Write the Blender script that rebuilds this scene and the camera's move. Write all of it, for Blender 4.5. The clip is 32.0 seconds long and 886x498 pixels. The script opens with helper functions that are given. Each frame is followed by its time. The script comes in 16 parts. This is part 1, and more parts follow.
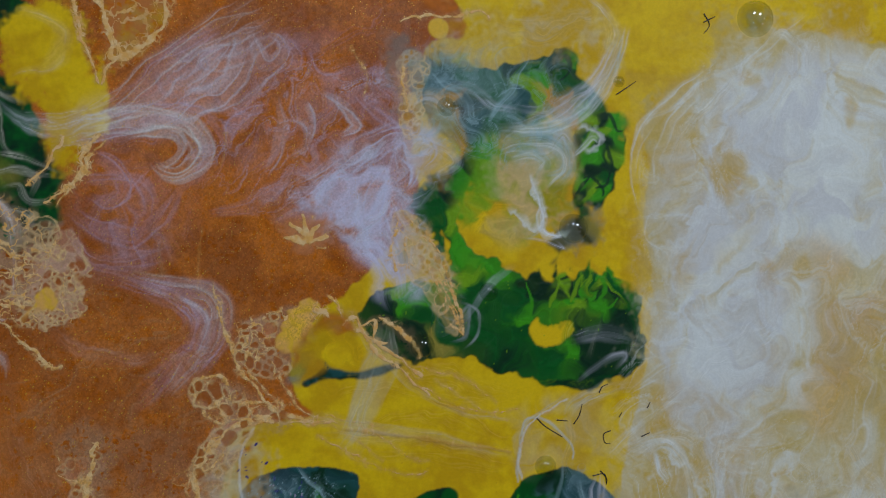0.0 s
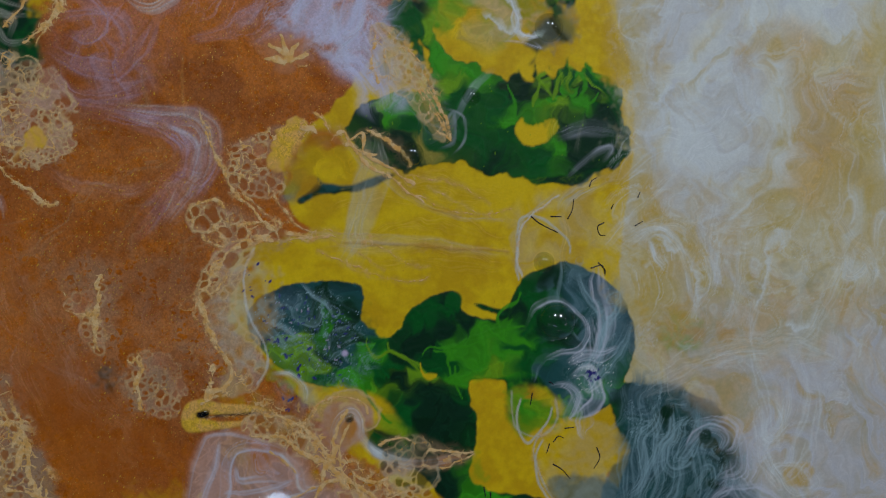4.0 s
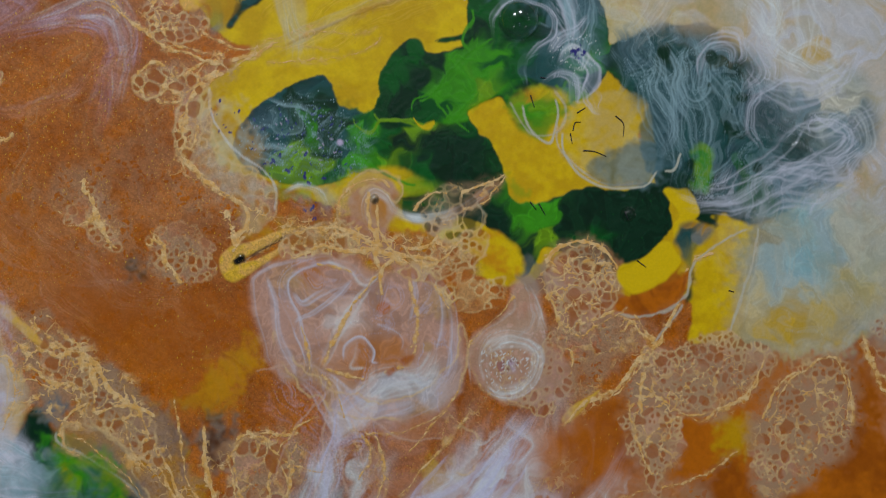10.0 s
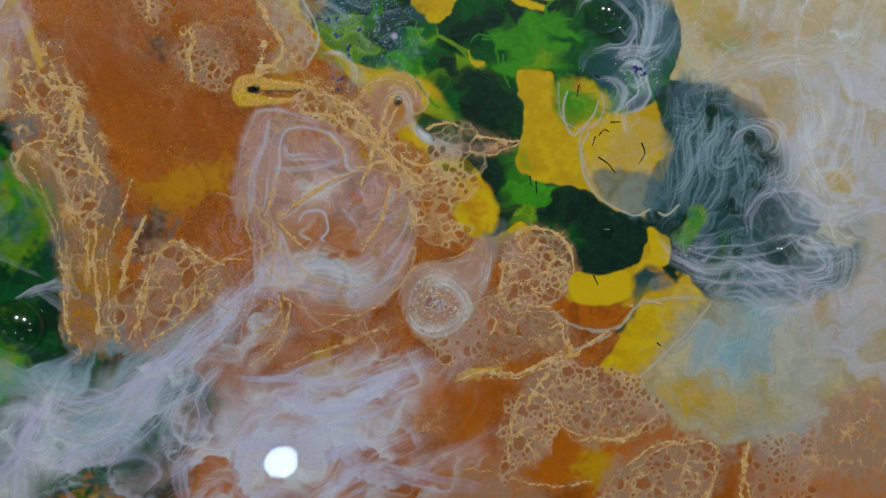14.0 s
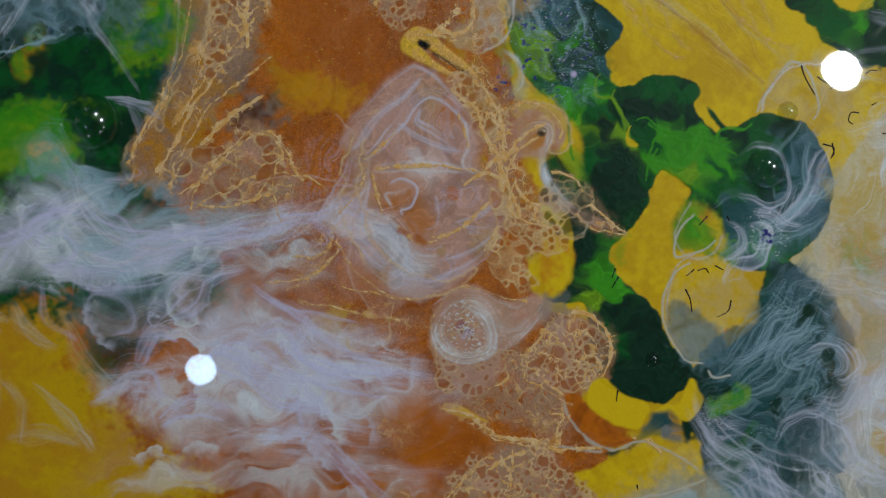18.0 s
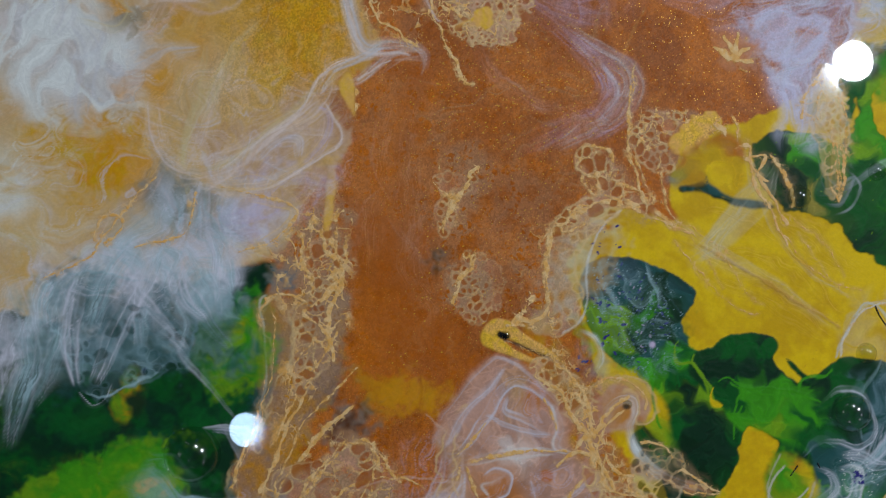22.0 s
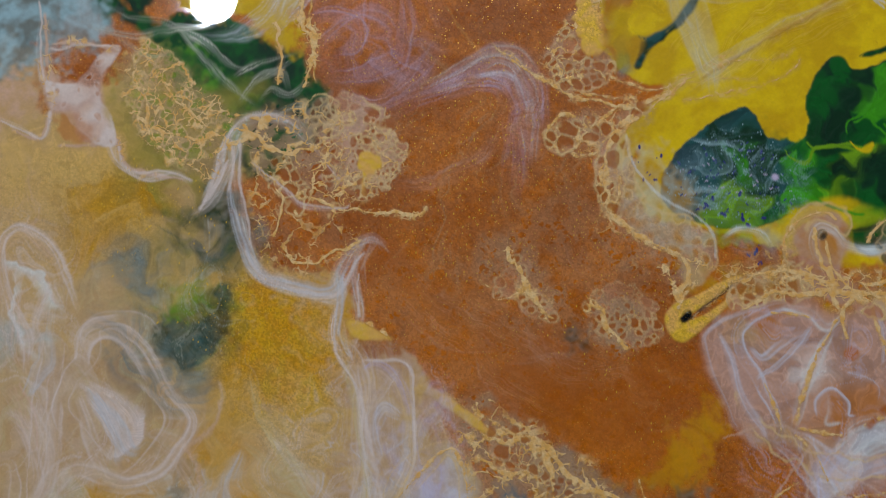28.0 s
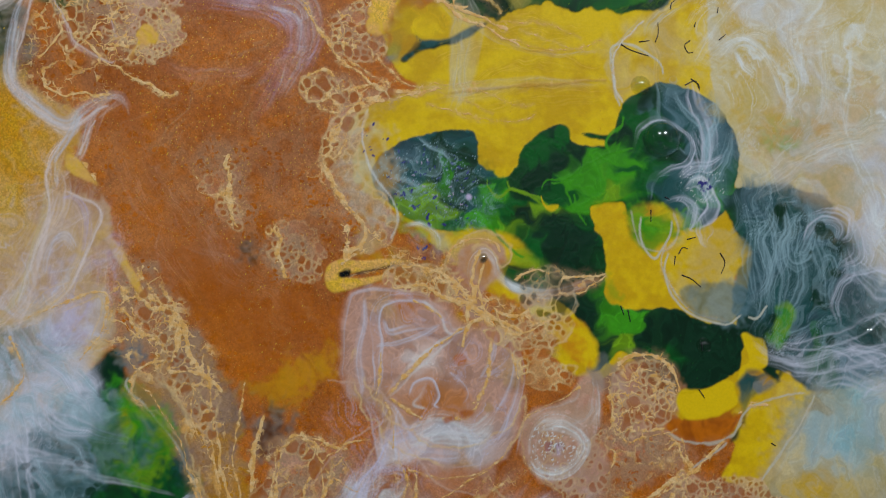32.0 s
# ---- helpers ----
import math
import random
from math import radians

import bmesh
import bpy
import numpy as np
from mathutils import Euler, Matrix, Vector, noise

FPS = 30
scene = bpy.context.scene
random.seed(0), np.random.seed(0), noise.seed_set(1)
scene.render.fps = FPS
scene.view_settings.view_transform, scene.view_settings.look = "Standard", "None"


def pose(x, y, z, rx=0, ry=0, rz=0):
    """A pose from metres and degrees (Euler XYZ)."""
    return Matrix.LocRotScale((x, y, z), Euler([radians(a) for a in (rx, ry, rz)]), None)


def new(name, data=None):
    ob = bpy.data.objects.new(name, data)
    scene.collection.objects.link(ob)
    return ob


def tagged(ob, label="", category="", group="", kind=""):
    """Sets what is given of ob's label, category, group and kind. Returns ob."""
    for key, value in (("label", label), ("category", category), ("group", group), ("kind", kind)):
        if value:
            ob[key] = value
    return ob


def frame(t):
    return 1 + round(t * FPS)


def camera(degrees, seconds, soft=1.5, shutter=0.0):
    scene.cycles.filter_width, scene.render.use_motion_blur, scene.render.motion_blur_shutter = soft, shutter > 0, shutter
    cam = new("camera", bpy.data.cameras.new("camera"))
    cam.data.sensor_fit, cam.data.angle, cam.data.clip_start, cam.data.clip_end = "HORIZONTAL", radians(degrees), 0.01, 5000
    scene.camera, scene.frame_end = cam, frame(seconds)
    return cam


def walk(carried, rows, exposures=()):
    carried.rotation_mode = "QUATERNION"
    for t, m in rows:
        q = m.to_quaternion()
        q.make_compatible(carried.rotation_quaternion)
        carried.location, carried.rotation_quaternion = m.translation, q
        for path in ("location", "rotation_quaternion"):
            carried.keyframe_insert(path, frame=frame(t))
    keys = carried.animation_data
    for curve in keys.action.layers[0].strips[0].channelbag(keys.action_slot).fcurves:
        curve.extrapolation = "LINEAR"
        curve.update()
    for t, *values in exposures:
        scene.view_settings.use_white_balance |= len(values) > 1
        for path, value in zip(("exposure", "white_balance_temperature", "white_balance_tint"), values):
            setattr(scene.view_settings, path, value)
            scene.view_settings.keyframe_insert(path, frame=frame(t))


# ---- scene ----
cam = camera(58.87, 32.0, soft=1.1)
# seconds, place in metres, turn in degrees
ROWS = [
    (0, 0.0075, 0.1488, 0.2859, 0.66, -4.79, -0.65),
    (0.5, 0.0187, 0.1444, 0.2843, 0.74, -5.05, -0.32),
    (1, 0.0190, 0.1420, 0.2848, 0.38, -5.27, 0.25),
    (1.5, 0.0218, 0.1384, 0.2862, 0.02, -5.73, 0.68),
    (2, 0.0206, 0.1318, 0.2831, -0.98, -5.87, 0.66),
    (2.5, 0.0222, 0.1152, 0.2867, -0.19, -6.16, -0.06),
    (3, 0.0169, 0.1086, 0.2887, -0.15, -5.93, -1.53),
    (3.5, 0.0089, 0.0997, 0.2887, -0.00, -5.96, -3.38),
    (4, 0.0033, 0.0817, 0.2895, 0.42, -5.49, -6.38),
    (4.5, -0.0013, 0.0704, 0.2951, 0.50, -5.09, -8.89),
    (6.5, -0.0057, 0.0380, 0.2955, 1.59, -3.83, -17.80),
    (7, -0.0101, 0.0323, 0.2950, 1.59, -3.62, -18.88),
    (7.5, -0.0103, 0.0245, 0.2926, 1.17, -3.34, -20.88),
    (8, -0.0142, 0.0134, 0.2903, 2.42, -3.45, -23.75),
    (8.5, -0.0145, 0.0065, 0.2883, 2.23, -2.93, -26.46),
    (9, -0.0176, -0.0049, 0.2835, 2.78, -2.54, -29.41),
    (9.5, -0.0192, -0.0077, 0.2816, 3.41, -2.66, -32.11),
    (10, -0.0207, -0.0103, 0.2810, 3.25, -3.07, -33.75),
    (10.5, -0.0207, -0.0189, 0.2800, 3.43, -3.68, -33.53),
    (11, -0.0186, -0.0230, 0.2813, 3.32, -4.05, -31.80),
    (11.5, -0.0139, -0.0207, 0.2835, 2.65, -4.53, -28.76),
    (12, -0.0247, -0.0228, 0.2810, 2.44, -5.68, -24.53),
    (12.5, -0.0225, -0.0295, 0.2883, 1.53, -5.98, -18.18),
    (13, -0.0261, -0.0290, 0.2912, 0.72, -6.49, -13.56),
    (13.5, -0.0242, -0.0321, 0.2895, 0.67, -5.69, -9.15),
    (14, -0.0260, -0.0320, 0.2889, 0.38, -5.43, -5.50),
    (14.5, -0.0355, -0.0326, 0.2913, 0.36, -5.58, -2.62),
    (15, -0.0416, -0.0344, 0.2907, 0.12, -5.57, 0.37),
    (15.5, -0.0471, -0.0353, 0.2869, -0.36, -5.24, 4.10),
    (17.5, -0.0463, -0.0276, 0.2825, -1.21, -3.85, 21.44),
    (18, -0.0455, -0.0366, 0.2789, -0.93, -4.71, 26.57),
    (18.5, -0.0567, -0.0223, 0.2804, -2.25, -4.41, 29.16),
    (19, -0.0721, -0.0098, 0.2776, -2.26, -4.39, 29.30),
    (19.5, -0.0794, 0.0026, 0.2755, -2.15, -4.33, 28.65),
    (20, -0.0868, 0.0195, 0.2767, -2.58, -4.18, 27.25),
    (20.5, -0.0914, 0.0271, 0.2789, -2.48, -3.81, 25.25),
    (21, -0.0954, 0.0318, 0.2799, -2.14, -3.50, 23.49),
    (21.5, -0.1038, 0.0397, 0.2808, -1.52, -3.45, 22.37),
    (22, -0.1106, 0.0505, 0.2811, -0.81, -3.57, 20.46),
    (22.5, -0.1189, 0.0579, 0.2781, -0.95, -4.05, 18.76),
    (23, -0.1248, 0.0679, 0.2782, -0.91, -4.26, 16.20),
    (23.5, -0.1322, 0.0800, 0.2775, -0.78, -3.62, 12.48),
    (24, -0.1358, 0.0833, 0.2793, -0.64, -3.55, 8.49),
    (24.5, -0.1400, 0.0866, 0.2824, -0.47, -3.83, 3.74),
    (26.5, -0.1478, 0.0684, 0.2678, 3.93, -4.69, -18.95),
    (27, -0.1412, 0.0738, 0.2647, 4.31, -3.19, -25.31),
    (27.5, -0.1419, 0.0806, 0.2601, 6.48, -0.42, -32.09),
    (28, -0.1246, 0.0765, 0.2537, 6.19, 0.16, -39.68),
    (28.5, -0.1042, 0.0643, 0.2470, 6.62, -0.14, -44.17),
    (29, -0.0731, 0.0673, 0.2466, 1.62, -0.43, -42.98),
    (29.5, -0.0678, 0.0592, 0.2452, 1.58, -2.15, -36.76),
    (30, -0.0667, 0.0522, 0.2569, 1.18, -3.04, -31.67),
    (30.5, -0.0660, 0.0442, 0.2676, 2.48, -3.14, -26.91),
    (31, -0.0602, 0.0405, 0.2737, 2.66, -3.70, -23.58),
    (31.5, -0.0576, 0.0341, 0.2836, 2.91, -4.52, -18.23),
    (32, -0.0558, 0.0215, 0.2941, 3.35, -5.55, -15.64),
]
# seconds, stops, kelvin, tint
EXPOSURES = [(0, -0.55, 6200, 10), (2.5, -0.74, 6150, 10), (4.5, -0.62, 6150, 10), (7, -0.3, 6450, 10), (12, -0.17, 6550, 10), (15, -0.24, 6500, 10), (17.5, -0.38, 6350, 10), (21, -0.22, 6350, 10), (24.5, -0.24, 6500, 10), (28, -0.22, 6450, 10), (30, -0.02, 6650, 10), (32, 0.0, 6500, 10)]
walk(cam, [(t, pose(*at)) for t, *at in ROWS], EXPOSURES)

# ---- light: ceiling downlights in a dim room ----
world = bpy.data.worlds.new("room_air")
world.use_nodes = True
world.node_tree.nodes["Background"].inputs["Color"].default_value = (0.5, 0.6, 0.8, 1)
world.node_tree.nodes["Background"].inputs["Strength"].default_value = 0.004
scene.world = world
# second, dim and bluish: fixed stand-in for a lamp moving with the camera
LAMPS = [(0.85, 0.90, 1.72, 21, 0.10), (-0.29, -0.53, 1.72, 0.5, 0.08), (-0.04, 1.12, 1.72, 14, 0.12),
         (1.55, -0.55, 1.72, 2, 0.06), (-1.50, -0.45, 1.72, 2, 0.06), (-1.35, 1.25, 1.72, 2, 0.06), (0.35, -1.65, 1.72, 2, 0.06), (1.75, 0.35, 1.72, 2, 0.06)]
for x, y, z, watts, size in LAMPS:
    lamp = bpy.data.lights.new("downlight", "AREA")
    lamp.shape, lamp.size, lamp.energy, lamp.color = "DISK", size, watts, (0.86, 0.97, 1.02) if watts > 1 else (0.55, 0.80, 1.10)
    new("downlight_lamp", lamp).matrix_world = pose(x, y, z - 0.012)


# ---- materials ----
def material(name):
    m = bpy.data.materials.new(name)
    m.use_nodes = True
    n = m.node_tree.nodes
    return m, n, m.node_tree.links, n["Principled BSDF"]


def ramp(nodes, links, source, a, b, low=0.0, high=1.0):
    n = nodes.new("ShaderNodeMapRange")
    n.interpolation_type = "SMOOTHSTEP"
    for k, v in zip(("From Min", "From Max", "To Min", "To Max"), (a, b, low, high)):
        n.inputs[k].default_value = v
    links.new(source, n.inputs["Value"])
    return n.outputs["Result"]


def sums(nodes, links, kind, a, b):
    n = nodes.new("ShaderNodeMath")
    n.operation = kind
    for k, v in enumerate((a, b)):
        if isinstance(v, (int, float)):
            n.inputs[k].default_value = v
        else:
            links.new(v, n.inputs[k])
    return n.outputs[0]


def blend(nodes, links, amount, a, b, kind="MIX"):
    n = nodes.new("ShaderNodeMix")
    n.data_type, n.blend_type = "RGBA", kind
    for k, v in (("Factor", amount), ("A", a), ("B", b)):
        socket = next(i for i in n.inputs if i.name == k and i.type == ("VALUE" if k == "Factor" else "RGBA"))
        if isinstance(v, tuple):
            socket.default_value = (*v, 1)
        elif isinstance(v, (int, float)):
            socket.default_value = v
        else:
            links.new(v, socket)
    return next(o for o in n.outputs if o.type == "RGBA")


def noise_of(nodes, links, where, scale, detail=2.0):
    n = nodes.new("ShaderNodeTexNoise")
    n.inputs["Scale"].default_value, n.inputs["Detail"].default_value = scale, detail
    links.new(where, n.inputs["Vector"])
    return n


def cells(nodes, links, where, scale, feature="F1"):
    n = nodes.new("ShaderNodeTexVoronoi")
    n.feature = feature
    n.inputs["Scale"].default_value = scale
    links.new(where, n.inputs["Vector"])
    return n


def poured(name, rough, gloss_rough, lace=(0.84, 0.43, 0.12), pale=(0.90, 0.57, 0.27), froth=(0.47, 0.27, 0.155)):
    """Paint under clear varnish: pigment colour, gold lace, froth and glitter."""
    m, n, l, bsdf = material(name)
    tone = n.new("ShaderNodeAttribute")
    tone.attribute_name = "paint"
    lace_at = n.new("ShaderNodeAttribute")
    lace_at.attribute_name = "lace"
    parts = n.new("ShaderNodeSeparateColor")
    l.new(lace_at.outputs["Color"], parts.inputs["Color"])
    where = n.new("ShaderNodeTexCoord").outputs["Object"]
    bend = noise_of(n, l, where, 170, 2)
    off = n.new("ShaderNodeVectorMath")
    off.operation = "MULTIPLY_ADD"
    l.new(bend.outputs["Color"], off.inputs[0])
    off.inputs[1].default_value = (0.0045, 0.0045, 0.0)
    l.new(where, off.inputs[2])
    ripple = noise_of(n, l, where, 560, 1)
    again = n.new("ShaderNodeVectorMath")
    again.operation = "MULTIPLY_ADD"
    l.new(ripple.outputs["Color"], again.inputs[0])
    again.inputs[1].default_value = (0.0022, 0.0022, 0.0)
    l.new(off.outputs["Vector"], again.inputs[2])
    bent = again.outputs["Vector"]
    wide = cells(n, l, bent, 120, "DISTANCE_TO_EDGE").outputs["Distance"]
    tight = cells(n, l, bent, 330, "DISTANCE_TO_EDGE").outputs["Distance"]
    patches = noise_of(n, l, where, 90, 3).outputs["Fac"]
    breadth = ramp(n, l, noise_of(n, l, where, 210, 3).outputs["Fac"], 0.34, 0.68, 0.012, 0.12)
    open_net = sums(n, l, "SUBTRACT", 1.0, sums(n, l, "DIVIDE", wide, breadth))
    close_net = sums(n, l, "SUBTRACT", 1.0, sums(n, l, "DIVIDE", tight, sums(n, l, "MULTIPLY", breadth, 1.5)))
    spread = ramp(n, l, noise_of(n, l, where, 55, 2).outputs["Fac"], 0.42, 0.58)
    lines = blend(n, l, spread, open_net, close_net)
    lines = ramp(n, l, lines, 0.05, 0.7)
    lump = ramp(n, l, patches, 0.63, 0.72)
    lines = sums(n, l, "MAXIMUM", lines, lump)
    reach = sums(n, l, "ADD", sums(n, l, "MULTIPLY", parts.outputs["Red"], 1.35), sums(n, l, "MULTIPLY", sums(n, l, "SUBTRACT", patches, 0.5), 1.2))
    gold = sums(n, l, "MULTIPLY", lines, sums(n, l, "MULTIPLY", ramp(n, l, reach, 0.22, 0.95), ramp(n, l, parts.outputs["Red"], 0.02, 0.25)))
    holes = cells(n, l, bent, 400).outputs["Distance"]
    pits = sums(n, l, "ADD", holes, sums(n, l, "MULTIPLY", sums(n, l, "SUBTRACT", noise_of(n, l, where, 120, 2).outputs["Fac"], 0.5), 0.9))
    film = sums(n, l, "MULTIPLY", ramp(n, l, pits, 0.16, 0.36), ramp(n, l, noise_of(n, l, bent, 130, 4).outputs["Fac"], 0.27, 0.56))
    film = sums(n, l, "MULTIPLY", film, sums(n, l, "MAXIMUM", parts.outputs["Blue"], sums(n, l, "MULTIPLY", parts.outputs["Red"], 0.55)))
    specks = cells(n, l, where, 1700)
    pick = n.new("ShaderNodeSeparateColor")
    l.new(specks.outputs["Color"], pick.inputs["Color"])
    glint = sums(n, l, "MULTIPLY", ramp(n, l, pick.outputs["Red"], 0.86, 1.0), ramp(n, l, specks.outputs["Distance"], 0.5, 0.15))
    glint = sums(n, l, "MULTIPLY", glint, parts.outputs["Green"])
    fleck = ramp(n, l, pick.outputs["Green"], 0.0, 1.0, 0.83, 1.16)
    coarse = ramp(n, l, noise_of(n, l, where, 1100, 4).outputs["Fac"], 0.3, 0.7, 0.965, 1.03)
    base = blend(n, l, film, tone.outputs["Color"], froth)
    run = n.new("ShaderNodeAttribute")
    run.attribute_name = "flow"
    lanes = n.new("ShaderNodeSeparateXYZ")
    l.new(run.outputs["Vector"], lanes.inputs["Vector"])
    lane = n.new("ShaderNodeCombineXYZ")
    wander = sums(n, l, "MULTIPLY", noise_of(n, l, where, 75, 1).outputs["Fac"], 4.0)
    l.new(sums(n, l, "MULTIPLY", sums(n, l, "ADD", lanes.outputs["X"], wander), 1.5), lane.inputs[0])
    l.new(sums(n, l, "MULTIPLY", lanes.outputs["Y"], 0.09), lane.inputs[1])
    hair = ramp(n, l, noise_of(n, l, lane.outputs[0], 1.0, 3).outputs["Fac"], 0.42, 0.68)
    bright = n.new("ShaderNodeVectorMath")
    bright.operation = "MULTIPLY_ADD"
    l.new(base, bright.inputs[0])
    bright.inputs[1].default_value, bright.inputs[2].default_value = (1.12, 1.12, 1.12), (0.05, 0.05, 0.056)
    dim = n.new("ShaderNodeVectorMath")
    dim.operation = "SCALE"
    dim.inputs["Scale"].default_value = 0.88
    l.new(base, dim.inputs[0])
    strands = blend(n, l, hair, dim.outputs["Vector"], bright.outputs["Vector"])
    base = blend(n, l, sums(n, l, "MULTIPLY", lanes.outputs["Z"], 0.9), base, strands)
    grit = noise_of(n, l, where, 520, 5).outputs["Fac"]
    crust = ramp(n, l, sums(n, l, "ADD", lace_at.outputs["Alpha"], sums(n, l, "MULTIPLY", sums(n, l, "SUBTRACT", grit, 0.5), 1.0)), 0.42, 0.66)
    crust = sums(n, l, "MULTIPLY", crust, ramp(n, l, lace_at.outputs["Alpha"], 0.08, 0.3))
    gold = sums(n, l, "MAXIMUM", gold, crust)
    gilding = blend(n, l, ramp(n, l, noise_of(n, l, where, 330, 3).outputs["Fac"], 0.35, 0.65), lace, pale)
    base = blend(n, l, gold, base, gilding)
    shade = n.new("ShaderNodeVectorMath")
    shade.operation = "SCALE"
    l.new(base, shade.inputs[0])
    flecks = sums(n, l, "ADD", 1.0, sums(n, l, "MULTIPLY", parts.outputs["Green"], sums(n, l, "SUBTRACT", fleck, 1.0)))
    l.new(sums(n, l, "MULTIPLY", coarse, flecks), shade.inputs["Scale"])
    base = blend(n, l, glint, shade.outputs["Vector"], (0.80, 0.45, 0.08))
    l.new(base, bsdf.inputs["Base Color"])
    l.new(sums(n, l, "MULTIPLY", glint, 0.7), bsdf.inputs["Metallic"])
    bsdf.inputs["Roughness"].default_value = rough
    bsdf.inputs["Specular IOR Level"].default_value = 0.1
    bump = n.new("ShaderNodeBump")
    bump.inputs["Strength"].default_value, bump.inputs["Distance"].default_value = 0.35, 0.0004
    l.new(sums(n, l, "ADD", gold, sums(n, l, "MULTIPLY", coarse, 0.5)), bump.inputs["Height"])
    l.new(bump.outputs["Normal"], bsdf.inputs["Normal"])
    level = n.new("ShaderNodeBump")
    level.inputs["Strength"].default_value, level.inputs["Distance"].default_value = 0.03, 0.002
    l.new(noise_of(n, l, where, 30, 1).outputs["Fac"], level.inputs["Height"])
    upright = n.new("ShaderNodeCombineXYZ")
    upright.inputs[2].default_value = 1
    l.new(upright.outputs[0], level.inputs["Normal"])
    bsdf.inputs["Coat Weight"].default_value, bsdf.inputs["Coat Roughness"].default_value = 1.0, gloss_rough
    l.new(level.outputs["Normal"], bsdf.inputs["Coat Normal"])
    return m


def plain(name, colour, rough, other, scale, metal=0.0):
    m, n, l, bsdf = material(name)
    where = n.new("ShaderNodeTexCoord").outputs["Object"]
    v = ramp(n, l, noise_of(n, l, where, scale, 5).outputs["Fac"], 0.35, 0.65)
    l.new(blend(n, l, v, colour, other), bsdf.inputs["Base Color"])
    bsdf.inputs["Roughness"].default_value, bsdf.inputs["Metallic"].default_value = rough, metal
    bump = n.new("ShaderNodeBump")
    bump.inputs["Strength"].default_value, bump.inputs["Distance"].default_value = 0.2, 0.001
    l.new(noise_of(n, l, where, scale * 9, 3).outputs["Fac"], bump.inputs["Height"])
    l.new(bump.outputs["Normal"], bsdf.inputs["Normal"])
    return m


def clear(name):
    """A thin clear skin: seen through, with a mirror gloss that grows towards its rim."""
    m, n, l, bsdf = material(name)
    n.remove(bsdf)
    see, gloss, mix, rim = n.new("ShaderNodeBsdfTransparent"), n.new("ShaderNodeBsdfGlossy"), n.new("ShaderNodeMixShader"), n.new("ShaderNodeFresnel")
    see.inputs["Color"].default_value, gloss.inputs["Roughness"].default_value, rim.inputs["IOR"].default_value = (0.60, 0.67, 0.62, 1), 0.14, 1.8
    for k, source in enumerate((rim.outputs[0], see.outputs[0], gloss.outputs[0])):
        l.new(source, mix.inputs[k])
    l.new(mix.outputs[0], n["Material Output"].inputs["Surface"])
    return m


PAINT = {
    "acrylic": poured("acrylic_paint", 0.5, 0.015),
    "copper": poured("copper_pigment_paint", 0.42, 0.05),
    "ink": poured("white_ink", 0.6, 0.02),
}
CLEAR = clear("clear_bubble_film")
BRISTLE = plain("dark_bristle", (0.012, 0.010, 0.02), 0.4, (0.03, 0.02, 0.03), 400)
EDGE = plain("paint_streaked_canvas", (0.20, 0.13, 0.02), 0.5, (0.30, 0.20, 0.03), 40)
BLUE = plain("blue_plastic_sheet", (0.02, 0.12, 0.45), 0.35, (0.03, 0.16, 0.55), 25)
PLASTER = plain("grey_plaster", (0.035, 0.038, 0.045), 0.9, (0.05, 0.055, 0.06), 6)
WHITE_TRIM = plain("white_lacquer", (0.75, 0.75, 0.75), 0.4, (0.80, 0.80, 0.80), 20)
CARPET = plain("grey_floor_covering", (0.14, 0.14, 0.15), 0.9, (0.20, 0.20, 0.20), 30)


# ---- builders ----
def mesh_from(bm, name, mat, parent=None, label=""):
    me = bpy.data.meshes.new(name)
    bm.to_mesh(me)
    bm.free()
    me.materials.append(mat)
    ob = new(name, me)
    if parent:
        ob.parent = parent
    if label:
        tagged(ob, label)
    return ob


def block(x0, x1, y0, y1, z0, z1, bevel=0.0):
    bm = bmesh.new()
    bmesh.ops.create_cube(bm, size=1, matrix=Matrix.Translation(((x0 + x1) / 2, (y0 + y1) / 2, (z0 + z1) / 2)) @ Matrix.Diagonal((x1 - x0, y1 - y0, z1 - z0, 1)))
    if bevel:
        bmesh.ops.bevel(bm, geom=bm.edges[:], offset=bevel, segments=4, affect="EDGES", profile=0.5)
    return bm


# ---- the room ----
for name, box in (
    ("floor", (-2.2, 2.4, -2.2, 2.6, -0.86, -0.78)),
    ("ceiling", (-2.2, 2.4, -2.2, 2.6, 1.72, 1.80)),
    ("wall_north", (-2.2, 2.4, 2.6, 2.7, -0.86, 1.80)),
    ("wall_south", (-2.2, 2.4, -2.3, -2.2, -0.86, 1.80)),
    ("wall_east", (2.4, 2.5, -2.3, 2.7, -0.86, 1.80)),
    ("wall_west", (-2.3, -2.2, -2.3, 2.7, -0.86, 1.80)),
):
    tagged(mesh_from(block(*box), name, CARPET if name == "floor" else PLASTER), "plain " + ("grey floor" if name == "floor" else "dim grey plaster") + " closing the workroom", "room", kind="structure")
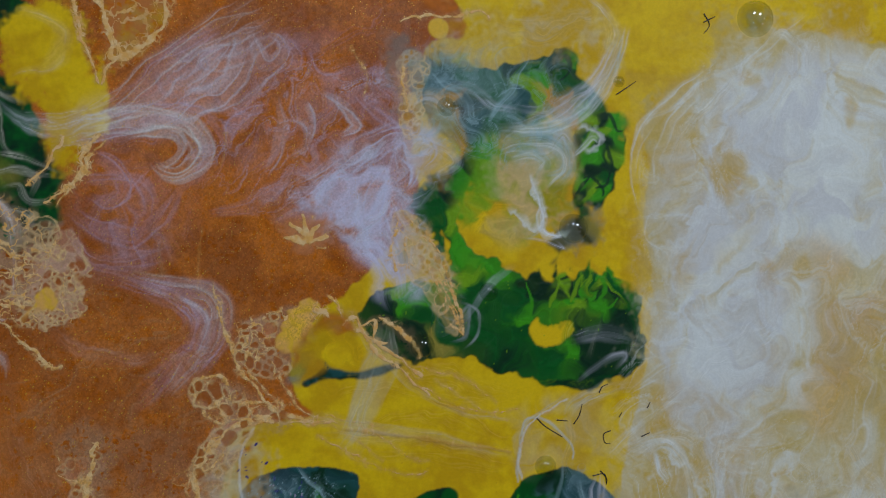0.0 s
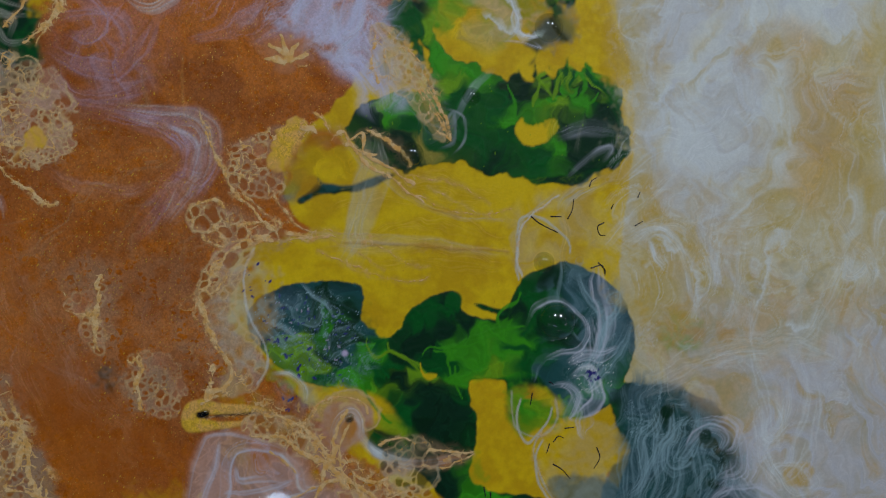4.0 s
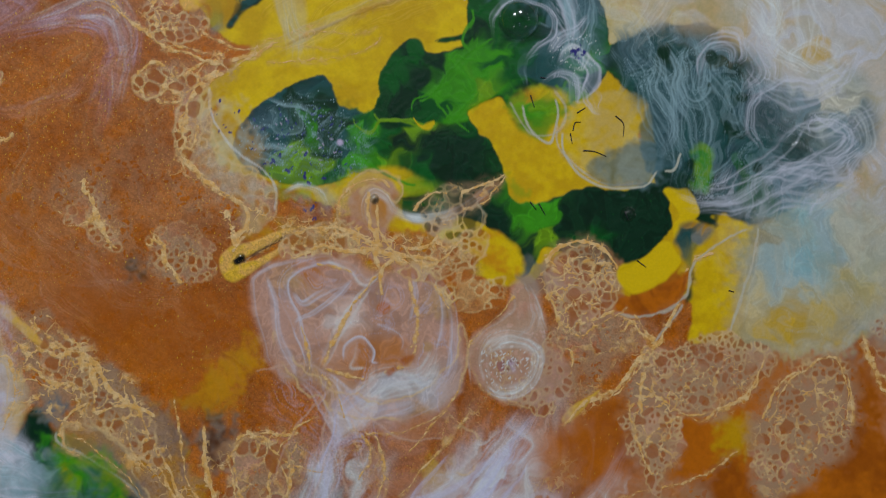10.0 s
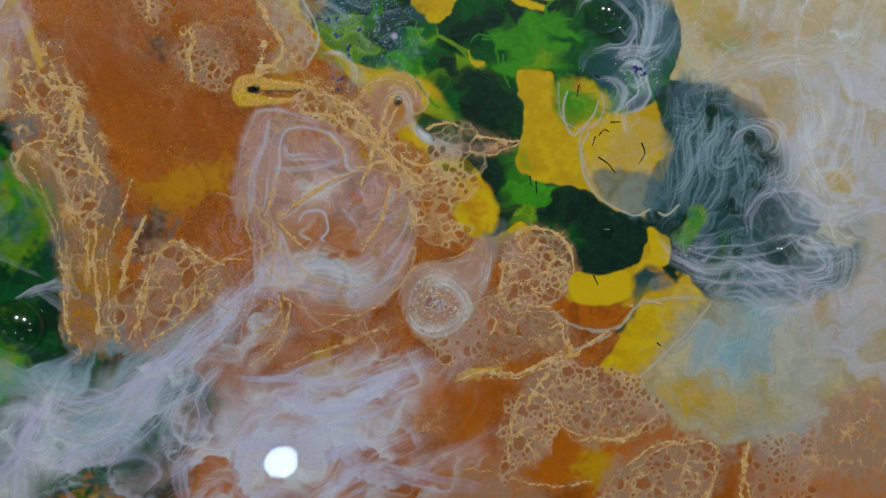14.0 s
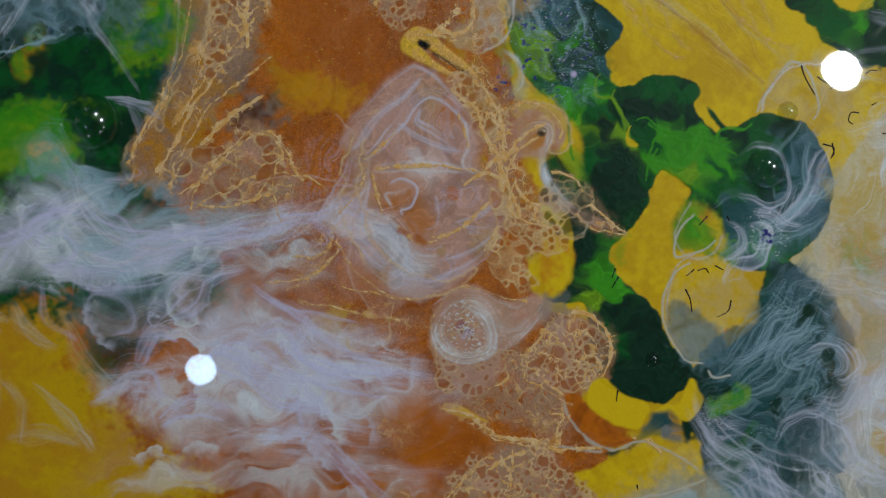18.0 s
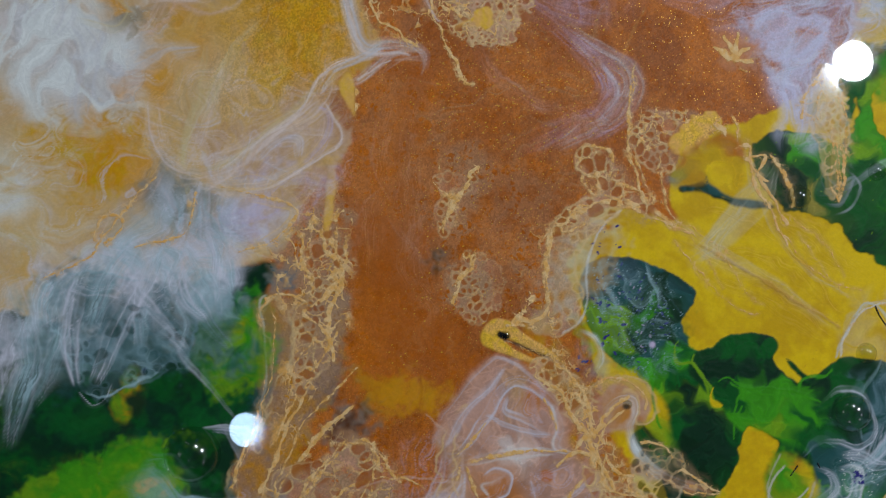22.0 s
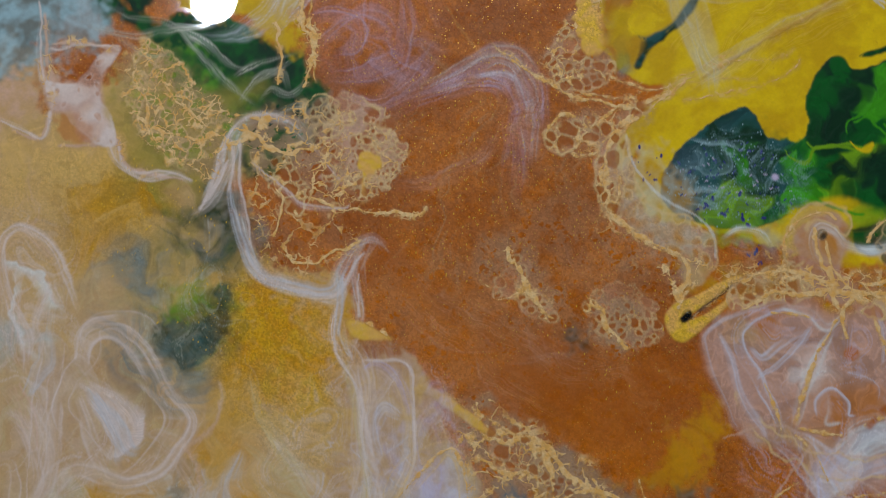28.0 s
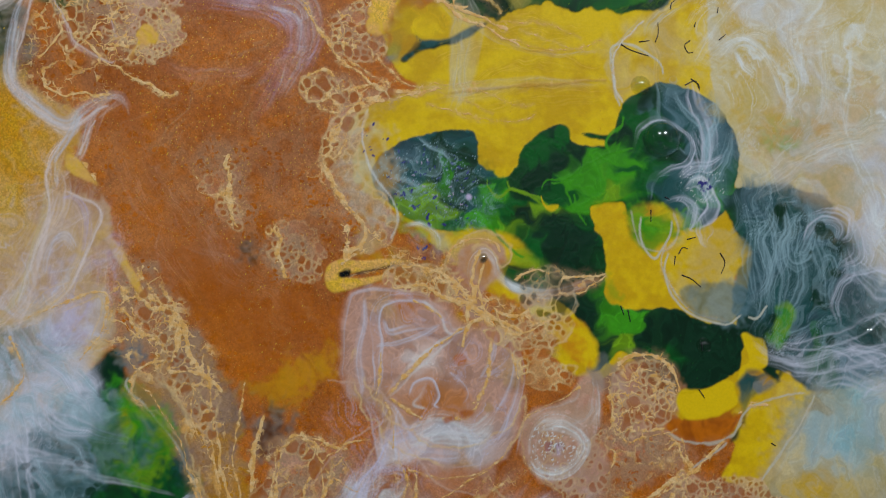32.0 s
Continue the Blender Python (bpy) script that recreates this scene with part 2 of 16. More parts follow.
# the second ring only dresses the stand-in lamp
for x, y, z, watts, size in LAMPS:
    bm = bmesh.new()
    outer = bmesh.ops.create_circle(bm, segments=40, radius=0.078)["verts"]
    inner = bmesh.ops.create_circle(bm, segments=40, radius=0.062)["verts"]
    for k in range(40):
        bm.faces.new((outer[k], outer[(k + 1) % 40], inner[(k + 1) % 40], inner[k]))
    made = bmesh.ops.extrude_face_region(bm, geom=bm.faces[:])["geom"]
    bmesh.ops.translate(bm, verts=[v for v in made if isinstance(v, bmesh.types.BMVert)], vec=(0, 0, -0.012))
    ring = mesh_from(bm, "ceiling_downlight", WHITE_TRIM)
    ring.matrix_world = pose(x, y, z - 0.001)
    tagged(ring, "round white downlight set flush in the ceiling", "lamp", "downlights")
table = mesh_from(block(-0.75, 0.75, -0.5, 0.6, -0.05, -0.0225, 0.004), "table", BLUE)
tagged(table, "worktable covered with a smooth blue plastic sheet", "table")
for x in (-0.7, 0.7):
    for y in (-0.45, 0.55):
        mesh_from(block(x - 0.03, x + 0.03, y - 0.03, y + 0.03, -0.78, -0.05, 0.004), "leg", WHITE_TRIM, table)
canvas = mesh_from(block(-0.2955, 0.2240, -0.1855, 0.2675, -0.0224, -0.0006, 0.0045), "canvas", EDGE)
tagged(canvas, "stretched canvas with paint-streaked olive edges on the blue table", "canvas")


# ---- the poured panel: a fine sheet of paint, laid colour over colour ----
STEP = 0.40                                  # spacing of the sheet, mm
X0, X1, Y0, Y1 = -290.0, 219.0, -180.0, 262.0
gx = np.arange(X0, X1 + 0.01, (X1 - X0) / round((X1 - X0) / STEP))
gy = np.arange(Y0, Y1 + 0.01, (Y1 - Y0) / round((Y1 - Y0) / STEP))
NX, NY = len(gx), len(gy)
DX, DY = gx[1] - gx[0], gy[1] - gy[0]
dice = np.random.RandomState(7)
lattice = dice.rand(256, 256).astype(np.float32)


def grain(x, y, seed=0):
    """Smooth random values, 0 to 1, about one bump a unit: two turned lattices in one."""
    v = 0.5 * bumps(x, y, seed) + 0.5 * bumps(0.8 * x - 0.6 * y, 0.6 * x + 0.8 * y, seed + 11)
    return np.clip(0.5 + 1.3 * (v - 0.5), 0, 1)


def bumps(x, y, seed=0):
    x, y = x + seed * 37.17, y + seed * 91.73
    ix, iy = np.floor(x).astype(np.int32), np.floor(y).astype(np.int32)
    fx, fy = (x - ix).astype(np.float32), (y - iy).astype(np.float32)
    fx, fy = fx * fx * (3 - 2 * fx), fy * fy * (3 - 2 * fy)
    a, b, c, d = ix & 255, (ix + 1) & 255, iy & 255, (iy + 1) & 255
    low = lattice[c, a] * (1 - fx) + lattice[c, b] * fx
    return low * (1 - fy) + (lattice[d, a] * (1 - fx) + lattice[d, b] * fx) * fy


def step(a, b, v):
    v = np.clip((v - a) / (b - a), 0, 1)
    return v * v * (3 - 2 * v)


MX, MY = np.meshgrid(gx.astype(np.float32), gy.astype(np.float32))
SWAY = (grain(MX / 26, MY / 26, 1) - 0.5, grain(MX / 26, MY / 26, 2) - 0.5)
ROLL = (grain(MX / 9, MY / 9, 3) - 0.5, grain(MX / 9, MY / 9, 4) - 0.5)
CURL = (grain(MX / 3.4, MY / 3.4, 5) - 0.5, grain(MX / 3.4, MY / 3.4, 6) - 0.5)
FINE = (grain(MX / 1.5, MY / 1.5, 7) - 0.5, grain(MX / 1.5, MY / 1.5, 8) - 0.5)
tint = np.zeros((NY, NX, 3), np.float32)     # colour of the paint
lacy = np.zeros((NY, NX, 4), np.float32)     # open gold net, glitter, closed froth, gold crust
rise = np.zeros((NY, NX), np.float32)        # height over the panel, mm
flow = np.zeros((NY, NX, 3), np.float32)     # across and along the threads, mm, and how threaded
owner = np.zeros((NY, NX), np.int32)         # which piece of paint lies on top
PIECES = [None]                              # name, parent name, label, material key
seeds = iter(range(10, 5000))


def spline(pts, closed, per=6):
    p = np.array(pts, float)
    n = len(p)
    if closed:
        q = np.concatenate([p[-1:], p, p[:2]])
    else:
        q = np.concatenate([2 * p[:1] - p[1:2], p, 2 * p[-1:] - p[-2:-1]])
        n -= 1
    t = np.linspace(0, 1, per, endpoint=False)[:, None]
    out = []
    for a, b, c, d in zip(q[:n], q[1 : n + 1], q[2 : n + 2], q[3 : n + 3]):
        out.append(0.5 * (2 * b + (c - a) * t + (2 * a - 5 * b + 4 * c - d) * t**2 + (3 * b - a - 3 * c + d) * t**3))
    out = np.concatenate(out)
    return out if closed else np.concatenate([out, p[-1:]])


def window(pts, margin):
    lo, hi = np.min(pts, 0) - margin, np.max(pts, 0) + margin
    a, b = int(max(0, (lo[0] - X0) // DX)), int(min(NX, (hi[0] - X0) // DX + 2))
    c, d = int(max(0, (lo[1] - Y0) // DY)), int(min(NY, (hi[1] - Y0) // DY + 2))
    return (slice(c, d), slice(a, b)) if b - a > 2 and d - c > 2 else None


def enlarge(v, ny, nx):
    """Doubles a coarse field smoothly."""
    v = np.concatenate([v, v[-1:]], 0)
    v = np.concatenate([v, v[:, -1:]], 1)
    out = np.empty((2 * v.shape[0] - 2, 2 * v.shape[1] - 2), np.float32)
    out[::2, ::2] = v[:-1, :-1]
    out[1::2, ::2] = (v[:-1, :-1] + v[1:, :-1]) / 2
    out[::2, 1::2] = (v[:-1, :-1] + v[:-1, 1:]) / 2
    out[1::2, 1::2] = (v[:-1, :-1] + v[1:, 1:]) / 2
    return out[:ny, :nx]


def inside(pts, s):
    """Distance to a closed outline, mm, positive inside."""
    x, y = MX[s][::2, ::2], MY[s][::2, ::2]
    near, odd = np.full(x.shape, 1e9, np.float32), np.zeros(x.shape, bool)
    for (ax, ay), (bx, by) in zip(pts, np.roll(pts, -1, 0)):
        ux, uy = bx - ax, by - ay
        k = np.clip(((x - ax) * ux + (y - ay) * uy) / (ux * ux + uy * uy + 1e-9), 0, 1)
        near = np.minimum(near, (x - ax - k * ux) ** 2 + (y - ay - k * uy) ** 2)
        if ay != by:
            odd ^= ((ay > y) != (by > y)) & (x < ax + (y - ay) / (by - ay) * ux)
    return enlarge(np.sqrt(near) * np.where(odd, 1, -1), *MX[s].shape)


def along(pts, x, y):
    """Distance across (signed) and along an open line, mm, and its length."""
    near = np.full(x.shape, 1e9, np.float32)
    across, travel, far = np.zeros(x.shape, np.float32), np.zeros(x.shape, np.float32), 0.0
    for (ax, ay), (bx, by) in zip(pts[:-1], pts[1:]):
        ux, uy = bx - ax, by - ay
        length = math.hypot(ux, uy) + 1e-9
        k = ((x - ax) * ux + (y - ay) * uy) / length**2
        k = np.clip(k, 0, 1)
        d = (x - ax - k * ux) ** 2 + (y - ay - k * uy) ** 2
        best = d < near
        near = np.where(best, d, near)
        side = np.sign(ux * (y - ay) - uy * (x - ax))
        across = np.where(best, side * np.sqrt(d), across)
        travel = np.where(best, far + k * length, travel)
        far += length
    return across, travel, far


def lay(s, a, colour, piece, height=0.0, other=None, patch=None, clean=0.7, own=None):
    """Lays colour (mixed with other by patch) over the sheet with cover a."""
    c = np.array(colour, np.float32)
    if other is not None:
        c = c + (np.array(other, np.float32) - c) * patch[..., None]
    tint[s] += (c - tint[s]) * a[..., None]
    lacy[s] *= (1 - clean * a)[..., None]
    flow[s + (2,)] *= 1 - 0.8 * clean * a
    rise[s] += height * a
    if piece:
        owner[s] = np.where((a if own is None else own) > 0.5, share(piece), owner[s])


def piece(name, parent="", label="", key="acrylic"):
    PIECES.append((name, parent, label, key))
    return len(PIECES) - 1


begun = set()


def share(k):
    """The piece for the next stroke of kind k: the thing itself at first, then a part of its own."""
    if k not in begun:
        begun.add(k)
        return k
    name, parent, label, key = PIECES[k]
    if parent:
        return piece(name, parent, label, key)
    return piece(name.replace("_paint_pool", "_patch").replace("_ink", "").replace("_paint", ""), k, "", key)


def mark_threads(s, u, v, a):
    """Marks where fine threads run, and which way."""
    old = flow[s]
    on = a > old[..., 2]
    old[..., 0] = np.where(on, u, old[..., 0])
    old[..., 1] = np.where(on, v, old[..., 1])
    old[..., 2] = np.where(on, a, old[..., 2])


def pool(who, pts, colour, other=None, soft=0.8, ragged=1.0, cover=1.0, height=0.15, mottle=9.0, lean=0.0, clean=1.0):
    """A puddle of paint with a soft, slightly ragged outline; who: a piece, or 0."""
    line, seed = spline(pts, True), next(seeds)
    s = window(line, 8 + soft)
    if s is None:
        return
    d = inside(line, s) + ragged * (5 * ROLL[0][s] + 3.2 * CURL[0][s] + 1.2 * FINE[0][s] + 4 * SWAY[1][s])
    if soft > 1.8:
        d = d + soft * (1.1 * CURL[1][s] + 1.0 * FINE[0][s] + 1.0 * ROLL[1][s])
    a = cover * step(-soft, soft, d)
    patch = None
    if other is not None:
        x, y = MX[s] + 12 * ROLL[1][s] + 5 * CURL[1][s], MY[s] + 12 * ROLL[0][s] + 5 * CURL[0][s]
        v = 0.62 * grain(x / mottle, y / mottle, seed) + 0.38 * grain(x / mottle * 2.7, y / mottle * 2.7, seed + 1)
        patch = step(0.22, 0.78, v + 0.25 * FINE[1][s] + lean)
    lay(s, a, colour, who, height, other, patch, clean)


def wisp(who, pts, wide, colour, cover=0.8, strand=1.6, gaps=0.55, tail=0.3, sway=1.0, height=0.05, soft=0.75, clean=0.5, fine=0.9):
    """A drawn-out veil of fine strands along a line. wide: mm, at the line's points or one width."""
    line, seed = spline(pts, False), next(seeds)
    widths = np.atleast_1d(np.array(wide, float))
    s = window(line, widths.max() + 6)
    if s is None:
        return
    x = MX[s] + sway * (7 * SWAY[0][s] + 5 * (grain(MX[s] / 13, MY[s] / 13, seed + 7) - 0.5) + 0.7 * CURL[0][s])
    y = MY[s] + sway * (7 * SWAY[1][s] + 5 * (grain(MX[s] / 13, MY[s] / 13, seed + 8) - 0.5) + 0.7 * CURL[1][s])
    u, v, far = along(line, x, y)
    w = np.interp(v / far, np.linspace(0, 1, len(widths)), widths) if len(widths) > 1 else widths[0]
    u = u + 0.28 * w * sway * (grain(v / 7, u / 5, seed + 9) + grain(v / 3, u / 2, seed + 10) - 1)
    r = np.abs(u) / w
    ends = step(0, tail, v / far) * step(0, tail, 1 - v / far) if tail else step(0, 0.02, v / far)
    fan = u / (0.35 + 0.65 * w / widths.max())
    t = 0.62 * grain(fan / strand * 0.5, v / 30, seed) + 0.38 * grain(fan / strand * 1.2, v / 16, seed + 1)
    ridge = 1 - 2.4 * np.abs(t - gaps + 0.05)
    n = np.where(t > gaps - 0.05, step(0.35, 1.0, ridge), step(0.8, 1.0, ridge)) * (0.4 + 0.6 * step(0.3, 0.7, grain(fan / strand * 0.4, v / 9, seed + 4)))
    shape = step(1, 1 - soft, r) * ends
    puff = step(0.18, 0.72, 0.55 * grain(x / 6.5, y / 6.5, seed + 2) + 0.45 * grain(fan / 2.4, v / 11, seed + 3))
    a = np.minimum(1, 1.25 * cover) * shape * (0.22 + 0.78 * n) * (0.35 + 0.65 * puff)
    lay(s, a, colour, who if cover > 0.45 else 0, height, clean=clean, own=shape * 0.8)
    mark_threads(s, fan + seed * 3.1, v, fine * shape * (0.3 + 0.7 * cover) * (0.4 + 0.6 * puff))


def vein(who, pts, wide, colour, cover=0.9, beads=0.8, sway=0.6, height=0.25, tail=0.04, clean=0.6, lace=0.6):
    """A thin wandering thread that swells and breaks."""
    line, seed = spline(pts, False), next(seeds)
    widths = np.atleast_1d(np.array(wide, float))
    s = window(line, widths.max() * 2 + 6)
    if s is None:
        return
    x = MX[s] + sway * (3 * ROLL[1][s] + 2.4 * CURL[1][s] + 0.8 * FINE[0][s])
    y = MY[s] + sway * (3 * ROLL[0][s] + 2.4 * CURL[0][s] + 0.8 * FINE[1][s])
    u, v, far = along(line, x, y)
    w = np.interp(v / far, np.linspace(0, 1, len(widths)), widths) if len(widths) > 1 else widths[0]
    w = w * (1 - beads + 2 * beads * grain(v / 3.2, v * 0 + 0.5, seed) ** 1.3)
    ends = step(0, tail, v / far) * step(0, tail, 1 - v / far)
    w = 0.72 * w
    r = np.abs(u) / (w + 0.25)
    worn = step(0.1, 0.5, grain(MX[s] / 0.9, MY[s] / 0.9, seed) + 0.55 * (1.1 - r))
    a = cover * step(1, 0.35, r) * ends * worn
    gilt = colour in (GOLD, GOLD_PALE, GOLD_LEAF)
    lay(s, a * (0.45 if gilt else 1), colour, who if cover > 0.55 else 0, height, clean=clean, own=step(1.3, 0.9, r) * ends * 0.7)
    if gilt:
        lacy[s + (3,)] = np.maximum(lacy[s + (3,)], cover * ends * step(1.7, 0.0, r))
    if lace:
        lacy[s + (0,)] = np.maximum(lacy[s + (0,)], lace * cover * step(1, 0.2, np.abs(u) / (3.2 * w + 1.2)) * ends)


def net(pts, gold=0.0, glitter=0.0, froth=0.0, soft=5.0, ragged=1.0):
    """Where the pigment has broken into a lacy net, glitter or froth."""
    line = spline(pts, True)
    s = window(line, 10 + soft)
    if s is None:
        return
    d = inside(line, s) + ragged * (6 * ROLL[1][s] + 3 * CURL[1][s])
    a = step(-soft, soft, d)
    for k, v in enumerate((gold, glitter, froth)):
        if v:
            lacy[s + (k,)] = np.maximum(lacy[s + (k,)], a * v) if v > 0 else lacy[s + (k,)] * (1 - a * -v)


def cloud(who, pts, colour, cover=0.7, angle=0.0, scale=7.0, stretch=4.0, soft=8.0, curl=1.0, body=0.35, thread=0.6, clean=0.6, height=0.08, fine=0.4, on=0):
    """Smoky paint: a soft body with fine folded threads that run along an angle and curl."""
    line, seed = spline(pts, True), next(seeds)
    s = window(line, soft + 8)
    if s is None:
        return
    d = inside(line, s) + 9 * SWAY[0][s] + 7 * ROLL[0][s] + 3 * CURL[0][s]
    edge = step(-soft, soft, d)
    if on:
        kin = [k for k in range(1, len(PIECES)) if k == on or PIECES[k][1] == on]
        edge = edge * np.isin(owner[s], kin)
    x = MX[s] + curl * (18 * SWAY[0][s] + 8 * ROLL[0][s] + 1.0 * CURL[0][s])
    y = MY[s] + curl * (18 * SWAY[1][s] + 8 * ROLL[1][s] + 1.0 * CURL[1][s])
    for size, push in ((7.0, 9.0), (2.7, 3.0)):
        wx, wy = grain(x / size, y / size, seed + 21) - 0.5, grain(x / size, y / size, seed + 22) - 0.5
        x, y = x + curl * push * wx, y + curl * push * wy
    c, k = math.cos(math.radians(angle)), math.sin(math.radians(angle))
    u, v = (c * x + k * y) / (scale * stretch), (c * y - k * x) / scale
    n = 0.6 * grain(u, v, seed) + 0.4 * grain(u * 2.1, v * 2.1, seed + 1)
    for size, push in ((1.1, 1.1), (2.3, 0.6)):
        u, v = u + push * (grain(u * size, v * size, seed + 6) - 0.5), v + push * (grain(u * size, v * size, seed + 7) - 0.5)
    t = 0.55 * grain(u, v * 1.7, seed + 2) + 0.30 * grain(u * 2.1, v * 3.6, seed + 3) + 0.15 * grain(u * 4, v * 7, seed + 9)
    ridge = 1 - 2.6 * np.abs(t - 0.5)
    strong = step(0.3, 0.7, grain(u * 0.9, v * 0.9, seed + 8))
    fold = np.where(t > 0.5, step(0.55, 1.0, ridge), step(0.86, 1.0, ridge)) * (0.15 + 0.6 * strong) * step(0.22, 0.6, n)
    fibre = step(0.52, 0.8, 0.5 * grain(u * 1.6, v * 4.6, seed + 4) + 0.5 * grain(u * 1.0, v * 2.6, seed + 5)) * strong
    a = edge * np.clip(body * step(0.30, 0.74, n) * 1.7 + thread * (0.75 * fold + 0.5 * fibre * step(0.25, 0.65, n)), 0, 1) * cover
    lay(s, a, colour, who, height, clean=clean, own=edge * 0.7)
    mark_threads(s, v * scale + seed * 2.3, u * scale * stretch, fine * edge * (0.2 + 0.8 * a))


def kin(s, on):
    """Where a piece of paint or one of its parts lies on top, with a soft rim."""
    own = [k for k in range(1, len(PIECES)) if k == on or PIECES[k][1] == on]
    m = np.pad(np.isin(owner[s], own).astype(np.float32), 1, mode="edge")
    return (m[1:-1, 1:-1] * 2 + m[:-2, 1:-1] + m[2:, 1:-1] + m[1:-1, :-2] + m[1:-1, 2:]) / 6


def marble(who, pts, spots, power=5.0, swirl=1.0, soft=0.8, ragged=0.4, cover=1.0, height=0.1, clean=1.0, depth=0.25, on=0):
    """Paints that run into one another: colours let in at places, pulled into tongues and folds."""
    line, seed = spline(pts, True), next(seeds)
    s = window(line, 6 + soft)
    if s is None:
        return
    d = inside(line, s) + ragged * (5 * ROLL[0][s] + 3.2 * CURL[0][s] + 1.2 * FINE[0][s])
    a = cover * step(-soft, soft, d)
    if on:
        a = a * kin(s, on)
    x, y = MX[s] + swirl * (5 * ROLL[0][s] + 2.4 * CURL[0][s]), MY[s] + swirl * (5 * ROLL[1][s] + 2.4 * CURL[1][s])
    for size, push in ((11.0, 7.0), (4.5, 5.5), (1.9, 2.2), (0.9, 0.7)):
        x, y = x + swirl * push * (grain(x / size, y / size, seed + 1) - 0.5), y + swirl * push * (grain(x / size, y / size, seed + 2) - 0.5)
    total, colour = np.zeros(d.shape, np.float32), np.zeros(d.shape + (3,), np.float32)
    for px, py, c in spots:
        w = ((x - px) ** 2 + (y - py) ** 2 + 1.5) ** (-power / 2) * 1e3
        total += w
        colour += w[..., None] * np.array(c, np.float32)
    colour /= total[..., None]
    t = 0.6 * grain(x / 5, y / 5, seed + 5) + 0.4 * grain(x / 2, y / 2, seed + 6)
    crease = step(0.86, 1.0, 1 - 2 * np.abs(t - 0.5))
    colour *= (1 + depth * (1.6 * (t - 0.5) + 0.7 * crease * (t > 0.42) - 0.2))[..., None]
    lay(s, a, np.clip(colour, 0.002, 0.9), who, height, clean=clean)
    rise[s] += 0.25 * a * crease


def silk(who, pts, wide, colour, cover=0.6, gap=2.4, fade=2.2, body=0.12, sway=0.6, tail=0.2, hard=0.22, clean=0.35, height=0.06, lean=1):
    """A thin folded sheet of ink along a line: each fold has a crisp bright edge that fades to one side."""
    line, seed = spline(pts, False), next(seeds)
    widths = np.atleast_1d(np.array(wide, float))
    top_width = widths.max()
    s = window(line, top_width + 5)
    if s is None:
        return
    x = MX[s] + sway * (5 * SWAY[0][s] + 3 * ROLL[0][s] + 1.0 * CURL[0][s])
    y = MY[s] + sway * (5 * SWAY[1][s] + 3 * ROLL[1][s] + 1.0 * CURL[1][s])
    u, v, far = along(line, x, y)
    w = np.interp(v / far, np.linspace(0, 1, len(widths)), widths) if len(widths) > 1 else widths[0]
    k = u / w * top_width
    ends = step(0, tail, v / far) * step(0, tail, 1 - v / far)
    shape = step(1.0, 0.7, np.abs(u) / w) * ends
    luck = np.random.RandomState(seed)
    a = body * shape * step(0.2, 0.75, grain(k / 3, v / 14, seed + 3))
    for j in range(max(1, int(2 * top_width / gap))):
        at_u = luck.uniform(-0.92, 0.92) * top_width
        place = at_u + (0.5 * top_width + 0.6 * gap) * (grain(v / 13, v * 0 + j * 7.3, seed) - 0.5) + 0.5 * gap * (grain(v / 4.5, v * 0 + j * 3.1, seed + 1) - 0.5)
        strong = step(0.25, 0.75, grain(v / luck.uniform(8, 20), v * 0 + j * 5.7, seed + 2)) * luck.uniform(0.35, 1.0)
        r = (k - place) * lean * (1 if luck.rand() < 0.8 else -1)
        edge = luck.uniform(0.7, 1.8) * hard
        fold = np.where(r > 0, 0.30 * np.exp(-r / (fade * luck.uniform(0.5, 1.5))) + 0.70 * np.exp(-((r / edge) ** 2) / 2), np.exp(-((r / edge) ** 2) / 2))
        a = 1 - (1 - a) * (1 - fold * strong * shape)
    a = cover * np.clip(a, 0, 1)
    lay(s, a, colour, who if cover > 0.45 else 0, height, clean=clean, own=0.85 * step(0.25, 0.6, shape))
    rise[s] += 0.15 * a


def blob(who, at, r, colour, cover=1.0, height=0.4):
    """A small round drop."""
    k = np.linspace(0, math.tau, 9)[:-1]
    pool(who, np.stack([at[0] + r * np.cos(k), at[1] + r * np.sin(k)], 1), colour, soft=0.5, ragged=0.25, cover=cover, height=height)


def flecks(who, pts, count, colour, size=0.6, slim=0.5, cover=1.0):
    """A scatter of tiny slivers within an outline."""
    line, seed = spline(pts, True), next(seeds)
    luck = np.random.RandomState(seed)
    s = window(line, 2)
    if s is None:
        return
    deep = inside(line, s)
    a = np.zeros(deep.shape, np.float32)
    for _ in range(count):
        for _ in range(20):
            j, i = luck.randint(deep.shape[0]), luck.randint(deep.shape[1])
            if deep[j, i] > 0:
                break
        r, turn = size * luck.uniform(0.5, 1.5), luck.uniform(0, math.pi)
        k = int(3 * r / DX) + 2
        q = (slice(max(0, j - k), j + k + 1), slice(max(0, i - k), i + k + 1))
        x, y = MX[s][q] - MX[s][j, i], MY[s][q] - MY[s][j, i]
        u, v = x * math.cos(turn) + y * math.sin(turn), y * math.cos(turn) - x * math.sin(turn)
        d = np.hypot(u, v / slim) / r + 0.5 * FINE[0][s][q] + 0.4 * CURL[0][s][q]
        a[q] = np.maximum(a[q], cover * step(1.2, 0.7, d))
    lay(s, a, colour, who, 0.1, clean=0.8)


def contour(who, pts, wide, gap, colour, cover=0.7, thin=0.3, sway=0.4, tail=0.12, height=0.05, clean=0.2):
    """Fine folds that follow a line and draw together where it narrows."""
    silk(who, pts, wide, colour, cover, gap=1.5 * gap, fade=1.5 * gap, body=0.06, sway=sway, tail=tail, hard=0.7 * thin, clean=clean, height=height)


